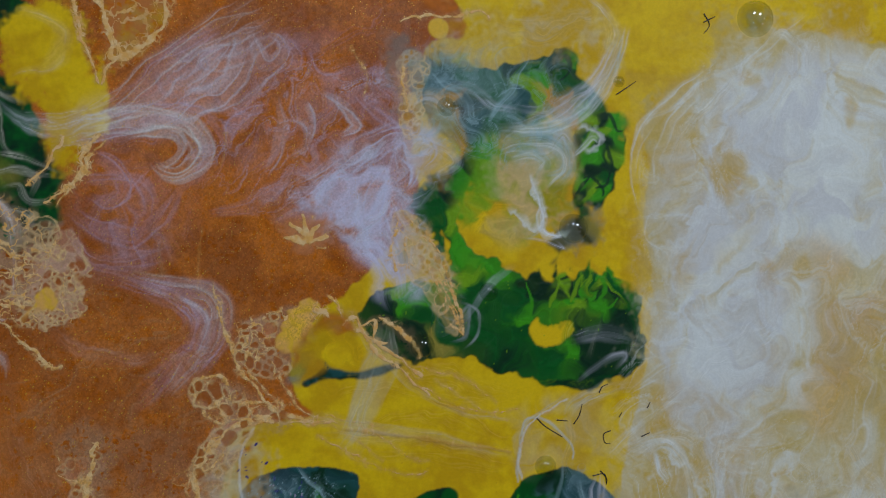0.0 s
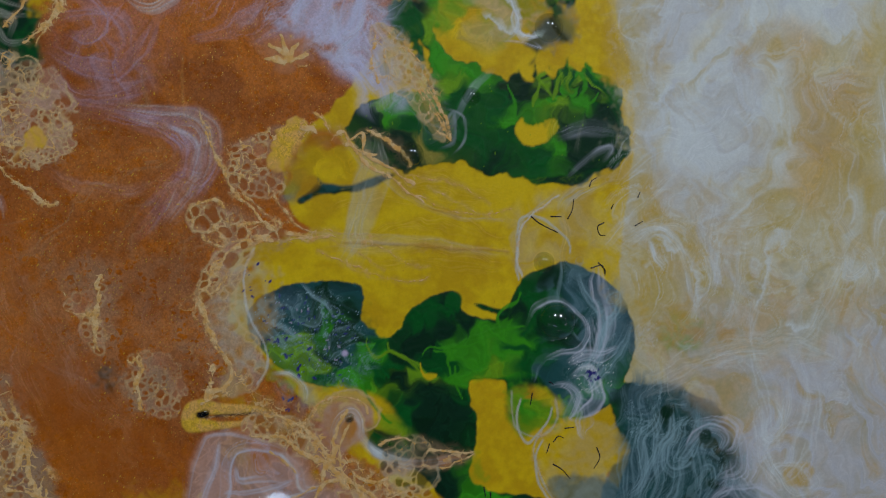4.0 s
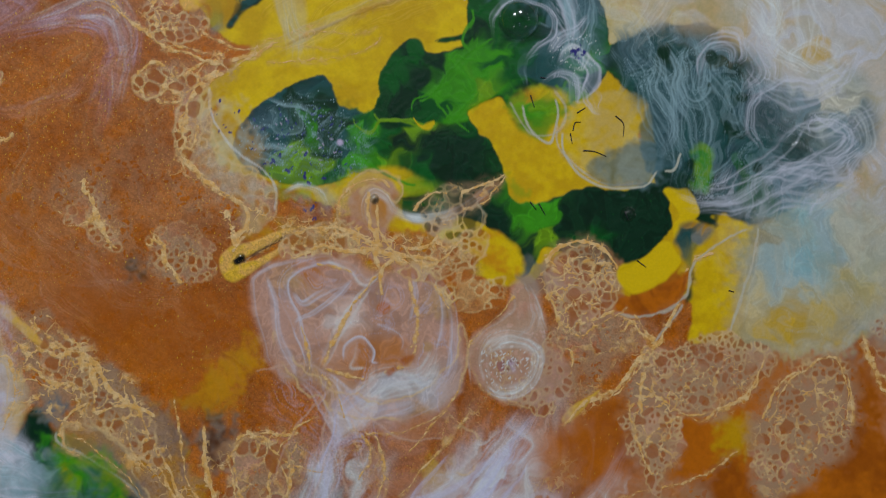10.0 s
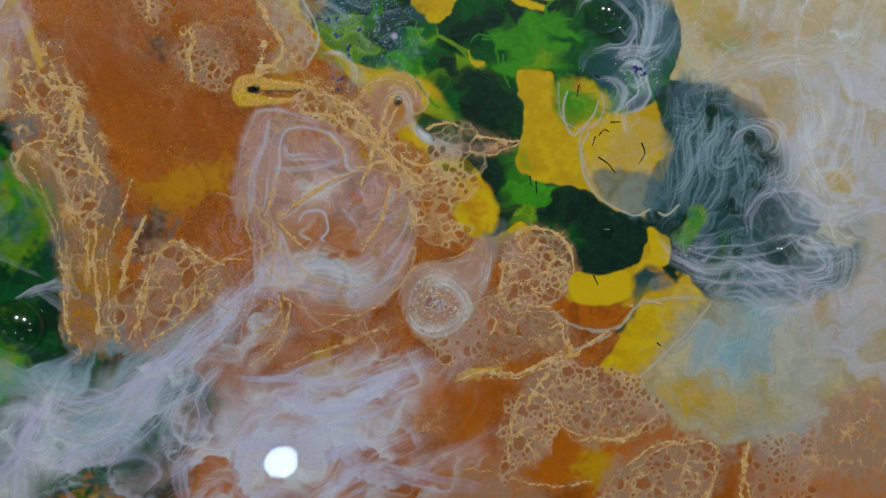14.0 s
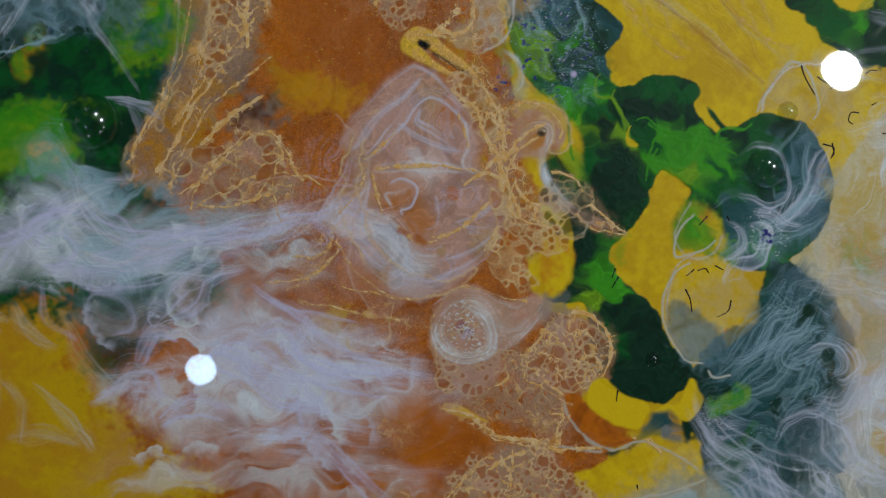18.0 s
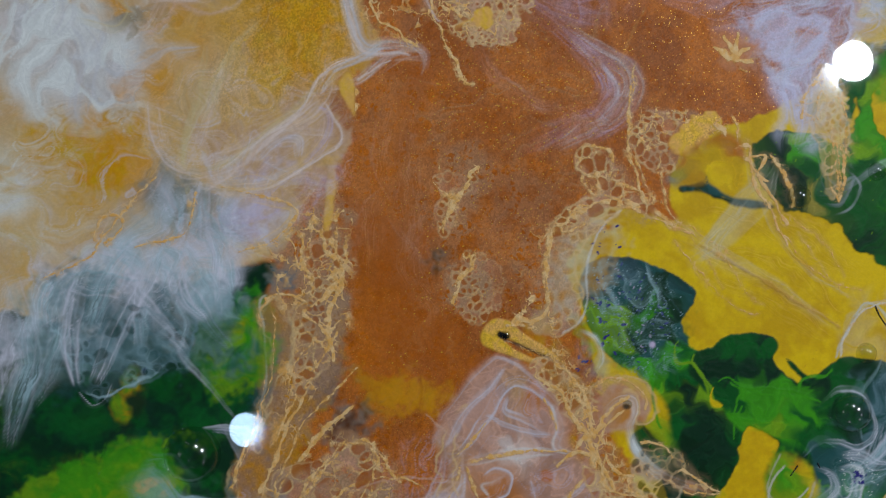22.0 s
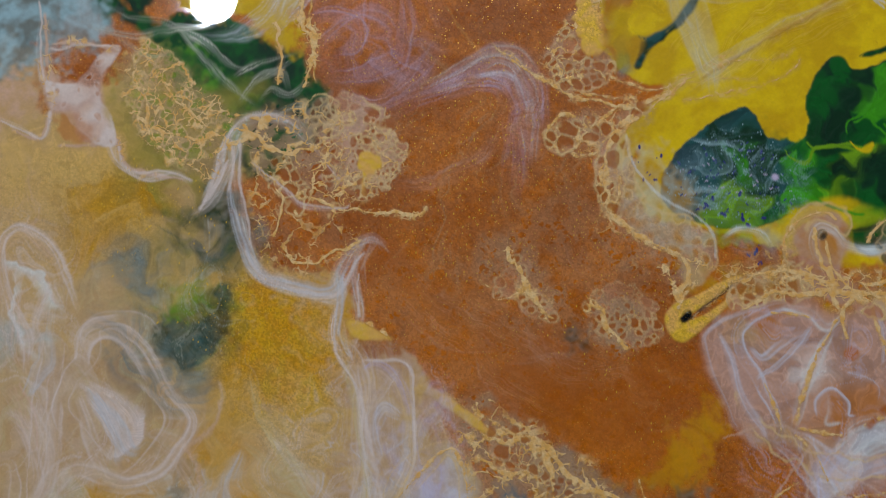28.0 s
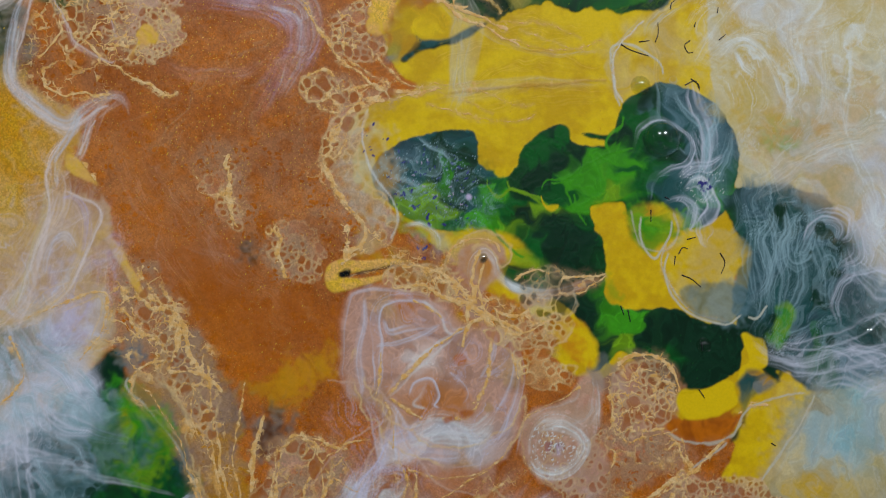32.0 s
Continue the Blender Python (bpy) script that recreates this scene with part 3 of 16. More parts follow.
def foam(who, pts, colour, cover=0.5, rim=None, edge=0.8, holes=0, small=0.7, large=2.4, gold=0.6, wobble=1.0, clean=0.6, height=0.1, deep=None, deepen=0.6):
    """A thin skin of paint with a bright hem, pierced by round holes that have gold rims."""
    line, seed = spline(pts, True), next(seeds)
    s = window(line, 6)
    if s is None:
        return
    x, y = MX[s] + 1.4 * CURL[0][s] + 0.7 * FINE[0][s], MY[s] + 1.4 * CURL[1][s] + 0.7 * FINE[1][s]
    d = inside(line, s) + wobble * (3 * ROLL[1][s] + 2.2 * CURL[1][s] + 0.9 * FINE[1][s])
    body = step(-0.5, 0.6, d)
    h, h2 = np.full(d.shape, 9.0, np.float32), np.full(d.shape, 9.0, np.float32)
    luck, made = np.random.RandomState(seed), []
    flock = grain(MX[s] / 9, MY[s] / 9, seed + 4) + 0.4 * step(7, 1, d)
    for _ in range(holes * 16):
        if len(made) >= holes:
            break
        j, i = luck.randint(d.shape[0]), luck.randint(d.shape[1])
        r = small + (large - small) * luck.rand() ** 1.7 * (1 - 0.75 * len(made) / holes)
        if d[j, i] < 0.6 * r or flock[j, i] < 0.38 + 0.25 * luck.rand() or any(math.hypot(j - a, i - b) * DX < (r + c) * 0.9 + 0.2 for a, b, c in made):
            continue
        made.append((j, i, r))
        k = int((r + 4) / DX)
        q = (slice(max(0, j - k), j + k + 1), slice(max(0, i - k), i + k + 1))
        turn, slim = luck.rand() * math.pi, luck.uniform(0.75, 1.25)
        u, v = x[q] - x[j, i], y[q] - y[j, i]
        u, v = u * math.cos(turn) + v * math.sin(turn), v * math.cos(turn) - u * math.sin(turn)
        one = np.hypot(u * slim, v / slim) - 1.35 * r
        h2[q] = np.minimum(h2[q], np.maximum(h[q], one))
        h[q] = np.minimum(h[q], one)
    thick = 0.12 + 0.5 * grain(MX[s] / 4, MY[s] / 4, seed + 6) ** 2
    h = np.maximum(h, thick - 0.5 * (h2 - h))
    filled = step(0.5, 0.66, grain(MX[s] / 6, MY[s] / 6, seed + 7))
    worn = 0.25 + 0.75 * step(0.25, 0.6, grain(MX[s] / 5, MY[s] / 5, seed)) * step(0.2, 0.55, grain(MX[s] / 16, MY[s] / 16, seed + 3))
    if deep is not None:
        lay(s, deepen * (1 - 0.7 * filled) * step(0.15, -0.45, h) * body, deep, 0, -0.2, clean=1)
    wall = np.maximum(step(-0.3, 0.25, h), 0.6 * filled)
    lay(s, cover * body * (0.12 + 0.88 * wall) * worn, colour, who if cover > 0.3 else 0, height, clean=clean, own=body * 0.8)
    if rim is not None:
        hem = edge * step(0.75, 0.1, np.abs(d - 0.4)) * step(0.35, 0.6, grain(MX[s] / 9, MY[s] / 9, seed + 1))
        lay(s, hem, rim, 0, 0.25, clean=0.3)
    if holes:
        rich = step(0.36, 0.66, grain(MX[s] / 7, MY[s] / 7, seed + 2))
        near = step(0.9, 0.0, h) * step(-0.3, 0.1, h) * body
        lay(s, (0.25 + 0.75 * gold * rich) * near, rim if rim is not None else colour, 0, 0.2, clean=0)
        lacy[s + (3,)] = np.maximum(lacy[s + (3,)], 0.75 * gold * rich * near * step(0.4, 0.65, grain(MX[s] / 3, MY[s] / 3, seed + 8)))


def flare(who, pts, depth, colour, cover=0.8, tail=0.15, sway=0.5, fray=1.0, clean=0.4, height=0.1):
    """A fold of ink: a crisp frayed crest along the line, fading over the depth, mm, to its left (or right, if negative)."""
    line, seed = spline(pts, False), next(seeds)
    s = window(line, abs(depth) + 5)
    if s is None:
        return
    x = MX[s] + sway * (4 * ROLL[0][s] + 2 * CURL[0][s])
    y = MY[s] + sway * (4 * ROLL[1][s] + 2 * CURL[1][s])
    u, v, far = along(line, x, y)
    u = u * math.copysign(1, depth) + fray * (1.6 * CURL[1][s] + 1.6 * FINE[1][s])
    ends = step(0, tail, v / far) * step(0, tail, 1 - v / far)
    rays = 0.5 * grain(v / 2.1 + 0.5 * SWAY[0][s], u / 14, seed) + 0.5 * grain(v / 0.9, u / 8, seed + 1)
    fade = np.clip(1 - u / (abs(depth) * (0.45 + 0.9 * rays)), 0, 1) ** 1.1
    a = cover * ends * step(-0.5, 0.6, u) * fade
    lay(s, a, colour, who if cover > 0.45 else 0, height, clean=clean, own=step(0.1, 0.5, a))
    mark_threads(s, v + seed * 3.7, u, 0.6 * a)


# colours of the paints
COPPER = (0.60, 0.150, 0.005)
COPPER_DARK = (0.38, 0.085, 0.004)
COPPER_PALE = (0.585, 0.203, 0.056)
BLUSH = (0.858, 0.674, 0.629)
OLIVE = (0.328, 0.261, 0.043)
MILK = (0.644, 0.614, 0.674)
STONE = (0.427, 0.359, 0.235)
RUST = (0.464, 0.105, 0.008)
MAUVE = (0.614, 0.328, 0.243)
LILAC = (0.614, 0.489, 0.706)
PINK = (0.763, 0.47, 0.354)
YELLOW = (0.86, 0.55, 0.004)
YELLOW_DEEP = (0.69, 0.392, 0.004)
OCHRE = (0.614, 0.288, 0.01)
AMBER = (0.722, 0.303, 0.006)
GREEN_DARK = (0.004, 0.031, 0.013)
GREEN = (0.004, 0.100, 0.014)
GREEN_BRIGHT = (0.053, 0.318, 0.009)
LIME = (0.195, 0.381, 0.009)
TEAL = (0.018, 0.081, 0.081)
SLATE = (0.111, 0.203, 0.243)
MIST = (0.381, 0.543, 0.614)
SMOKE = (0.195, 0.203, 0.187)
WHITE = (0.86, 0.86, 0.86)
BUTTER = (0.629, 0.439, 0.116)
WHITE_BLUE = (0.755, 0.73, 0.86)
CREAM = (0.722, 0.571, 0.308)
CREAM_GOLD = (0.75, 0.44, 0.13)
TAN = (0.66, 0.40, 0.19)
CLAY = (0.571, 0.318, 0.153)
GREY_CREAM = (0.644, 0.599, 0.489)
CYAN = (0.195, 0.614, 0.772)
GOLD = (0.86, 0.45, 0.11)
GOLD_PALE = (0.86, 0.56, 0.25)
GOLD_LEAF = (0.86, 0.489, 0.04)
INK = (0.031, 0.027, 0.195)
PERIWINKLE = (0.70, 0.65, 0.88)
CYAN_PALE = (0.30, 0.52, 0.58)
INKY = (0.040, 0.095, 0.115)
BLACK = (0.005, 0.006, 0.009)


# copper ground over the whole canvas
copper = piece("copper_paint_pool", "", "rust-brown copper paint with gold glitter spread over the canvas", "copper")
pool(copper, [(-310, -200), (240, -200), (240, 280), (-310, 280)], COPPER, COPPER_DARK, soft=1, ragged=0.0, mottle=16, height=0.0)
net([(-160.6, 279.4), (235.1, 290.7), (228, -79.6), (-161.7, -50.9), (-305.8, -35.7), (-339.3, 214.6)], glitter=0.85, froth=0.12)

# right-hand cream pool
cream = piece("cream_paint_pool", "", "cream and pale yellow paint under milky white clouds", "ink")
pool(cream, [(91.5, 219.5), (100.1, 186.1), (97.9, 160.7), (99, 135.4), (94.7, 105.9), (87.1, 89.1), (90.3, 59.6), (92.5, 38.4), (93.4, 40.1), (90.8, 27.1), (85.2, -3.5), (95.8, -19), (96.1, -47.9), (100, -62), (79, -81.1), (70.9, -90.6), (76.9, -101.2), (94.2, -113.4), (118.5, -122.5), (164.7, -141.7), (308.4, 9.4), (307.9, 281.9), (165.3, 284.7)], BUTTER, CREAM, soft=2, ragged=1, mottle=30)

# yellow pool in the middle
yellow = piece("yellow_paint_pool", "", "opaque bright yellow paint with faint brush ridges on the canvas", "acrylic")
pool(yellow, [(36.3, 285), (42, 233), (27.3, 224.5), (20.7, 191.3), (22.6, 168.6), (14.2, 156.3), (-14.6, 128.1), (-22.7, 116.1), (-22.8, 103.9), (-14.9, 91.5), (-38.9, 88.2), (-46.9, 80.4), (-36.7, 82.7), (-47.2, 72), (-46.8, 60.1), (-25.5, 31.9), (-24.9, 24.5), (-12.7, 13), (4, -19.8), (20.9, -31.7), (42.2, -31.9), (42.8, -55.8), (62, -64.3), (63.3, -74.5), (55.8, -83.2), (71.4, -89.8), (83.7, -81.4), (100.8, -64.9), (99.5, -54.6), (86.8, -42.7), (82.9, -11.8), (93.7, -5.8), (94.8, 29.7), (99, 72.1), (107.6, 105.8), (109.8, 137.6), (107.7, 163), (108.7, 186.3), (99, 219.7), (105.6, 216.9), (129.7, 219.2), (143.1, 232.2), (169.9, 232.5), (203.9, 228.6), (234.1, 237.7), (235.3, 301.7)], YELLOW, YELLOW_DEEP, soft=0.7, ragged=0.5, mottle=14)
net([(36.3, 285), (22.6, 168.6), (-18.8, 99.8), (-36.7, 82.7), (-24.9, 24.5), (20.9, -31.7), (53.2, -62.9), (100.8, -64.9), (93.7, -5.8), (94.8, 29.7), (107.6, 105.8), (107.7, 163), (144, 288.1)], glitter=-0.95, froth=-1.0, soft=3)
pool(0, [(112, 220.2), (118.6, 186.5), (116.4, 161), (116.4, 135.5), (112, 105.8), (101.1, 89), (101.1, 72), (154.1, 71.2), (154, 230.4)], BUTTER, YELLOW_DEEP, soft=10, cover=0.85, mottle=14)
pool(0, [(129.6, 217.1), (147.5, 230.1), (169.9, 232.5), (203.4, 226.4), (221.8, 202.5), (129.3, 191.5)], BUTTER, CREAM, soft=12, cover=0.9, mottle=14)

# left-hand golden cream pool
sand = piece("sandy_cream_paint_pool", "", "sandy cream paint with combed gold and white strands", "ink")
pool(sand, [(-156.4, 212.8), (-160.4, 180.2), (-155.1, 160.4), (-155.2, 132.1), (-141.6, 108.8), (-154.7, 91.7), (-139.5, 76.4), (-148.6, 59.6), (-143.3, 41.7), (-146.7, 31.3), (-158, 18.6), (-160.8, 0.2), (-163.5, -20.2), (-304.7, -55.3), (-345.1, 1.6), (-339.3, 214.6)], CREAM_GOLD, TAN, soft=2, mottle=26)
amber = piece("amber_paint_pool", "", "translucent amber-yellow paint full of gold glitter", "acrylic")
pool(amber, [(-171.4, 137), (-158.7, 126.5), (-148.9, 112.4), (-147.3, 102.7), (-157, 92.1), (-156.4, 80), (-167.5, 77.7), (-174.2, 92.4), (-184.5, 105.5), (-192, 116.4), (-178.3, 123.7)], AMBER, OCHRE, soft=6, ragged=2, mottle=10)
net([(-171.4, 137), (-158.7, 126.5), (-145, 105.6), (-157, 92.1), (-156.4, 80), (-176.9, 60.4), (-190.7, 83.2), (-189.2, 114.1)], glitter=1.0, soft=4)
pool(amber, [(-204.2, 222.5), (-181.5, 203.1), (-171.5, 191.6), (-165.2, 175.3), (-163.8, 161.9), (-175.1, 159.2), (-190.7, 160.1), (-203.9, 169.9), (-211.1, 181.9), (-217.6, 204.2)], OCHRE, OLIVE, soft=10, ragged=2, mottle=14, cover=0.8)
pool(amber, [(-234.7, 45.6), (-215.7, 53.7), (-205.8, 52.2), (-203.1, 40.4), (-210.4, 32), (-222, 29.4), (-234.2, 38.7)], AMBER, YELLOW_DEEP, soft=8, ragged=2, mottle=14)
pool(amber, [(-216.8, 70.6), (-207, 70.2), (-202.7, 64.4), (-212.2, 59.9), (-216.3, 63.6)], AMBER, soft=4)
pool(amber, [(-252, 106.9), (-238.4, 105.9), (-237.4, 90.1), (-247.1, 89.5)], AMBER, OCHRE, soft=3, cover=0.8)
pool(amber, [(-199.8, 174.7), (-164.1, 175.8), (-167, 159.4), (-187.1, 161.8), (-199.2, 164.7)], AMBER, OCHRE, soft=3)
net([(-204.2, 222.5), (-170.9, 192.3), (-162.3, 160.7), (-190.7, 160.1), (-222, 198.1)], glitter=0.8, soft=4)

# lower ochre pool
ochre = piece("ochre_paint_pool", "", "ochre-yellow paint with white veils at the canvas foot", "acrylic")
pool(ochre, [(-180.2, -119.8), (-149, -105.7), (-129, -104.4), (-114.6, -120.3), (-102.3, -130.7), (-80.7, -137.7), (-56.7, -150.6), (-152.3, -193.6)], OCHRE, YELLOW_DEEP, soft=8, ragged=1.5, mottle=18)
net([(-180.2, -119.8), (-129, -104.4), (-80.7, -137.7), (-152.3, -193.6)], glitter=-0.7, froth=-1.0, soft=3)
pool(0, [(-135, -94), (-115.2, -86.3), (-100.3, -97.8), (-101.1, -117.4), (-117.1, -119.1)], GREEN_DARK, TEAL, soft=7, cover=0.7, mottle=9)
pool(0, [(-173.1, -96), (-143.6, -93), (-145.5, -115), (-163.3, -121.7)], GREEN_DARK, GREEN, soft=5, cover=0.8, mottle=9)

# green pools
leaf = piece("green_paint_pool", "", "marbled dark and bright green paint between yellow pools", "acrylic")
pool(leaf, [(21.1, 220.3), (33.4, 216.2), (46, 218.9), (58.6, 220.2), (79.9, 224.6), (84.1, 214.6), (92.5, 204.1), (98.9, 200.9), (100.4, 183), (92, 170.4), (81.3, 171.5), (83.6, 180.9), (80.5, 191.4), (86, 200.9), (77.5, 204), (64.7, 195.6), (52, 191.4), (45.6, 183.1), (39.2, 170.6), (37, 160.3), (43.1, 150.9), (51.5, 149.8), (55.6, 143.5), (74.5, 139.1), (83.1, 144.2), (94.9, 140.9), (102.3, 134.5), (106.4, 119.7), (104.1, 107.1), (93.2, 100.6), (76.1, 99.4), (53, 106.2), (40.6, 111.6), (26, 110.5), (13.7, 111.2), (1.6, 123.7), (3.7, 131.9), (18.1, 139.9), (32.6, 141.7), (32.7, 154.1), (22.5, 166.6), (26.8, 174.8), (39.3, 178.9), (43.6, 189.3), (33.3, 201.7), (22, 207.9)], GREEN, GREEN_DARK, soft=0.7, ragged=0.9, mottle=12, lean=0.05, height=0.3)
pool(0, [(92.5, 202), (100, 199.9), (99.7, 183), (89.9, 172.5), (81.5, 183), (87, 193.5)], GREEN_BRIGHT, GREEN, soft=1.5, mottle=6)
pool(0, [(41.5, 189.3), (52, 191.4), (53.9, 176.8), (43.4, 172.7), (39, 160.3), (35, 170.6)], GREEN_BRIGHT, LIME, soft=2, mottle=8)
pool(0, [(62.8, 216.5), (75.5, 216.6), (77.5, 206.1), (64.8, 203.9)], GREEN_BRIGHT, LIME, soft=2.5, cover=0.7)
pool(yellow, [(63.8, 123.6), (71.2, 126.2), (78.6, 124), (76.4, 117.5), (70, 115.4), (64.1, 118)], YELLOW, soft=1.2, ragged=0.5)
pool(leaf, [(66, 135), (78.8, 136.9), (80.7, 126.4), (68, 126.7)], GREEN, LIME, soft=2, cover=0.7, mottle=5)
pool(leaf, [(-19.1, 103.7), (-12.1, 111.1), (-10.2, 109.5), (-4.2, 107.8), (6.1, 107.6), (3.7, 104.9), (-4.6, 104.7), (-12.8, 105)], GREEN_DARK, soft=0.6, ragged=0.3, height=0.3)
pool(0, [(25.1, 216.2), (46, 217.4), (69, 201.9), (77.3, 189.3), (72.9, 174.6), (55.9, 172.6), (41.3, 174.8), (33.2, 191.4)], GREEN_BRIGHT, GREEN, soft=5, cover=0.65, mottle=7)
pool(0, [(25.1, 212), (46, 216.4), (60.6, 206), (52, 193.5), (35.3, 193.4)], TEAL, SLATE, soft=4, cover=0.6, mottle=6)
pool(leaf, [(64, 140.3), (67.2, 145.4), (68.2, 139.2)], GREEN_DARK, GREEN, soft=1.0, ragged=0.6, mottle=5)
pool(leaf, [(71.4, 141.2), (73.6, 147.4), (74.5, 140.1)], GREEN_DARK, GREEN, soft=1.0, ragged=0.6, mottle=5)
pool(leaf, [(76.7, 143.2), (78.9, 146.3), (80.9, 141.1)], GREEN_DARK, GREEN, soft=1.0, ragged=0.6, mottle=5)
pool(leaf, [(83.1, 143.1), (86.4, 147.3), (87.3, 141)], GREEN_DARK, GREEN, soft=1.0, ragged=0.6, mottle=5)
pool(leaf, [(71.4, 146.4), (74.7, 148.5), (76.8, 151.6), (73.6, 147)], GREEN_DARK, GREEN, soft=1.0, ragged=0.6, mottle=5)
pool(leaf, [(81.3, 171.5), (83.4, 164.1), (80.9, 172.5)], GREEN_DARK, GREEN, soft=1.0, ragged=0.6, mottle=5)
pool(leaf, [(85.6, 170.4), (89.8, 167.2), (93.1, 172.5), (89.9, 174.6)], GREEN_DARK, GREEN, soft=1.0, ragged=0.6, mottle=5)
pool(leaf, [(22.6, 174.8), (35.1, 176.9), (39.2, 170.6), (32.8, 156.2), (34.7, 147.9), (26.5, 154.2), (21.5, 164.5)], GREEN, GREEN_DARK, soft=2, mottle=8)
pool(0, [(74.9, 164.2), (87.7, 166.2), (89.3, 155.7), (81.1, 149.5), (73.7, 153.7)], SMOKE, OCHRE, soft=3, cover=0.6, mottle=5)
streak = piece("green_streak", leaf, "bright green streak", "acrylic")
pool(streak, [(89.5, 141), (92.7, 143), (100.1, 132.4), (97.9, 128.7), (90.4, 129.4), (89.4, 134.7)], GREEN_BRIGHT, GREEN, soft=0.8, ragged=0.5)
wisp(streak, [(40.5, 110.6), (46.9, 118.7), (51.3, 135.2), (61.8, 139.2)], 5, GREEN_BRIGHT, 0.7, strand=1.2)
wisp(streak, [(13.9, 127.6), (26.3, 131.5), (32.6, 139.7)], 5, GREEN_BRIGHT, 0.8, strand=1.4)
wisp(0, [(67.8, 110), (76.4, 116.1), (82.9, 130.6)], 4, GREEN_BRIGHT, 0.6, strand=1.2)
wisp(0, [(72.4, 141.2), (76.6, 132.8), (76.5, 126.5)], 3, GREEN_DARK, 0.9, strand=1.0)
cloud(0, [(3.7, 131.9), (20.2, 139.8), (34.7, 147.9), (41.3, 174.8), (45.7, 191.4), (23, 210), (27.2, 218.3), (77.8, 222.9), (98.9, 199.9), (98.6, 180.9), (85.7, 180.9), (55.6, 145.6), (93.8, 140.9), (106.4, 117.6), (76.2, 101.5), (44.7, 112.6), (13.7, 113.3)], GREEN_DARK, 0.8, 59.0, scale=4, stretch=3, body=0.2, thread=0.8, soft=2, curl=1.3, fine=0, clean=0, on=leaf)
cloud(0, [(40.9, 143.7), (93.8, 143), (104.2, 117.6), (76.2, 101.5), (44.8, 114.6)], LIME, 0.6, 69.0, scale=3.5, stretch=4, body=0.1, thread=0.8, soft=3, curl=1.4, fine=0, clean=0, on=leaf)
fern = piece("dark_green_paint_pool", "", "deep green paint with bright green currents and sharp yellow edges", "acrylic")
pool(fern, [(-0.9, 70.4), (-1, 58), (4.7, 50.3), (12.1, 52.3), (16, 58.1), (31.8, 64.9), (35.8, 57), (45.7, 52.6), (51.3, 55.8), (61.7, 67.3), (74.6, 70.5), (89.5, 64.4), (98.1, 52.9), (99.8, 38.5), (94.1, 23.8), (83.9, 13.9), (67.1, 13.8), (50.6, 21.7), (48.1, 29.2), (38.4, 31.8), (35, 28.2), (37.3, 16.2), (33.5, 1.5), (33.8, -7.6), (56.2, -15), (67.7, -23.9), (79.1, -29.4), (77.5, -40.3), (70.4, -46.2), (49.3, -45.7), (31.9, -26), (19.6, -28.5), (20.4, -13.8), (15.4, -3.5), (8.4, 3.6), (-2.1, 6.5), (-5.1, 13.4), (0.8, 20.7), (-2.3, 28.2), (-10.1, 34.1), (-22.6, 37), (-33.6, 45.5), (-41.5, 56.5), (-41.4, 66.4), (-32.6, 73), (-16.6, 74.4)], GREEN_DARK, GREEN, soft=0.5, ragged=0.35, mottle=16, lean=-0.22, height=0.35)
pool(fern, [(88.7, 21.8), (100.8, 22), (123, 14.3), (133.8, 1.6), (136, -15.4), (135.8, -31.6), (146.9, -44), (150.6, -63.7), (129.6, -66.8), (101.9, -61.1), (93.7, -52.3), (86, -46.2), (86.7, -36.1), (80, -31.9), (83.1, -12.3), (92.5, -1.1), (88.5, 9.2)], GREEN_DARK, TEAL, soft=1.0, ragged=0.6, mottle=18, height=0.35)
pool(fern, [(-28.6, 55.3), (-15.9, 53), (-4, 47.6), (-3.3, 34), (-14.2, 35.2), (-26.2, 40.2), (-33.3, 46.6)], LIME, GREEN, soft=2.5, mottle=6)
pool(fern, [(-0.1, 53.3), (7.4, 48), (12.6, 42.1), (4.8, 38.6), (10.2, 25.9), (21.1, 16.2), (15.7, 13.2), (1.8, 28.2), (-3.1, 42.9)], GREEN, GREEN_BRIGHT, soft=1.4, mottle=8)
pool(fern, [(19.1, 44.9), (31.8, 44.9), (41.9, 47.9), (53.9, 48.7), (63.8, 42.2), (68.6, 30.6), (57.3, 28.6), (37.2, 31.7), (25.9, 32.4), (18.7, 39.3)], GREEN_BRIGHT, GREEN, soft=1.3, ragged=0.5, mottle=9)
cloud(0, [(-0.7, 51.2), (24.7, 60.4), (56, 63.7), (93.3, 61.1), (96.1, 30.2), (67.5, 14.9), (30.9, 2.2), (19.9, 12), (1.8, 28.2)], GREEN_BRIGHT, 0.5, 5.0, scale=3.5, stretch=4, body=0.15, thread=0.8, soft=3, curl=1.3, fine=0, clean=0, on=fern)
cloud(0, [(27.9, -8.1), (55.8, -16), (77.4, -31.2), (61.4, -44.7), (32.2, -25)], GREEN, 0.5, 5.0, scale=5, stretch=3, body=0.2, thread=0.6, soft=3, fine=0, clean=0, on=fern)
current = piece("green_current", fern, "bright green current", "acrylic")
vein(current, [(2.6, 47), (10.8, 43.7), (17.5, 35.2), (23.4, 35.8), (25.9, 32.4)], 1.2, LIME, 0.9, sway=0.3)
vein(current, [(18.5, 42.8), (26.8, 43.5), (39.5, 47.4), (51.7, 49.2), (62.2, 44.9)], 0.8, GREEN_BRIGHT, 0.9, sway=0.3)
vein(current, [(14.7, 41.5), (19.4, 38), (25.1, 37.6)], 1.6, YELLOW, 0.8, sway=0.5)
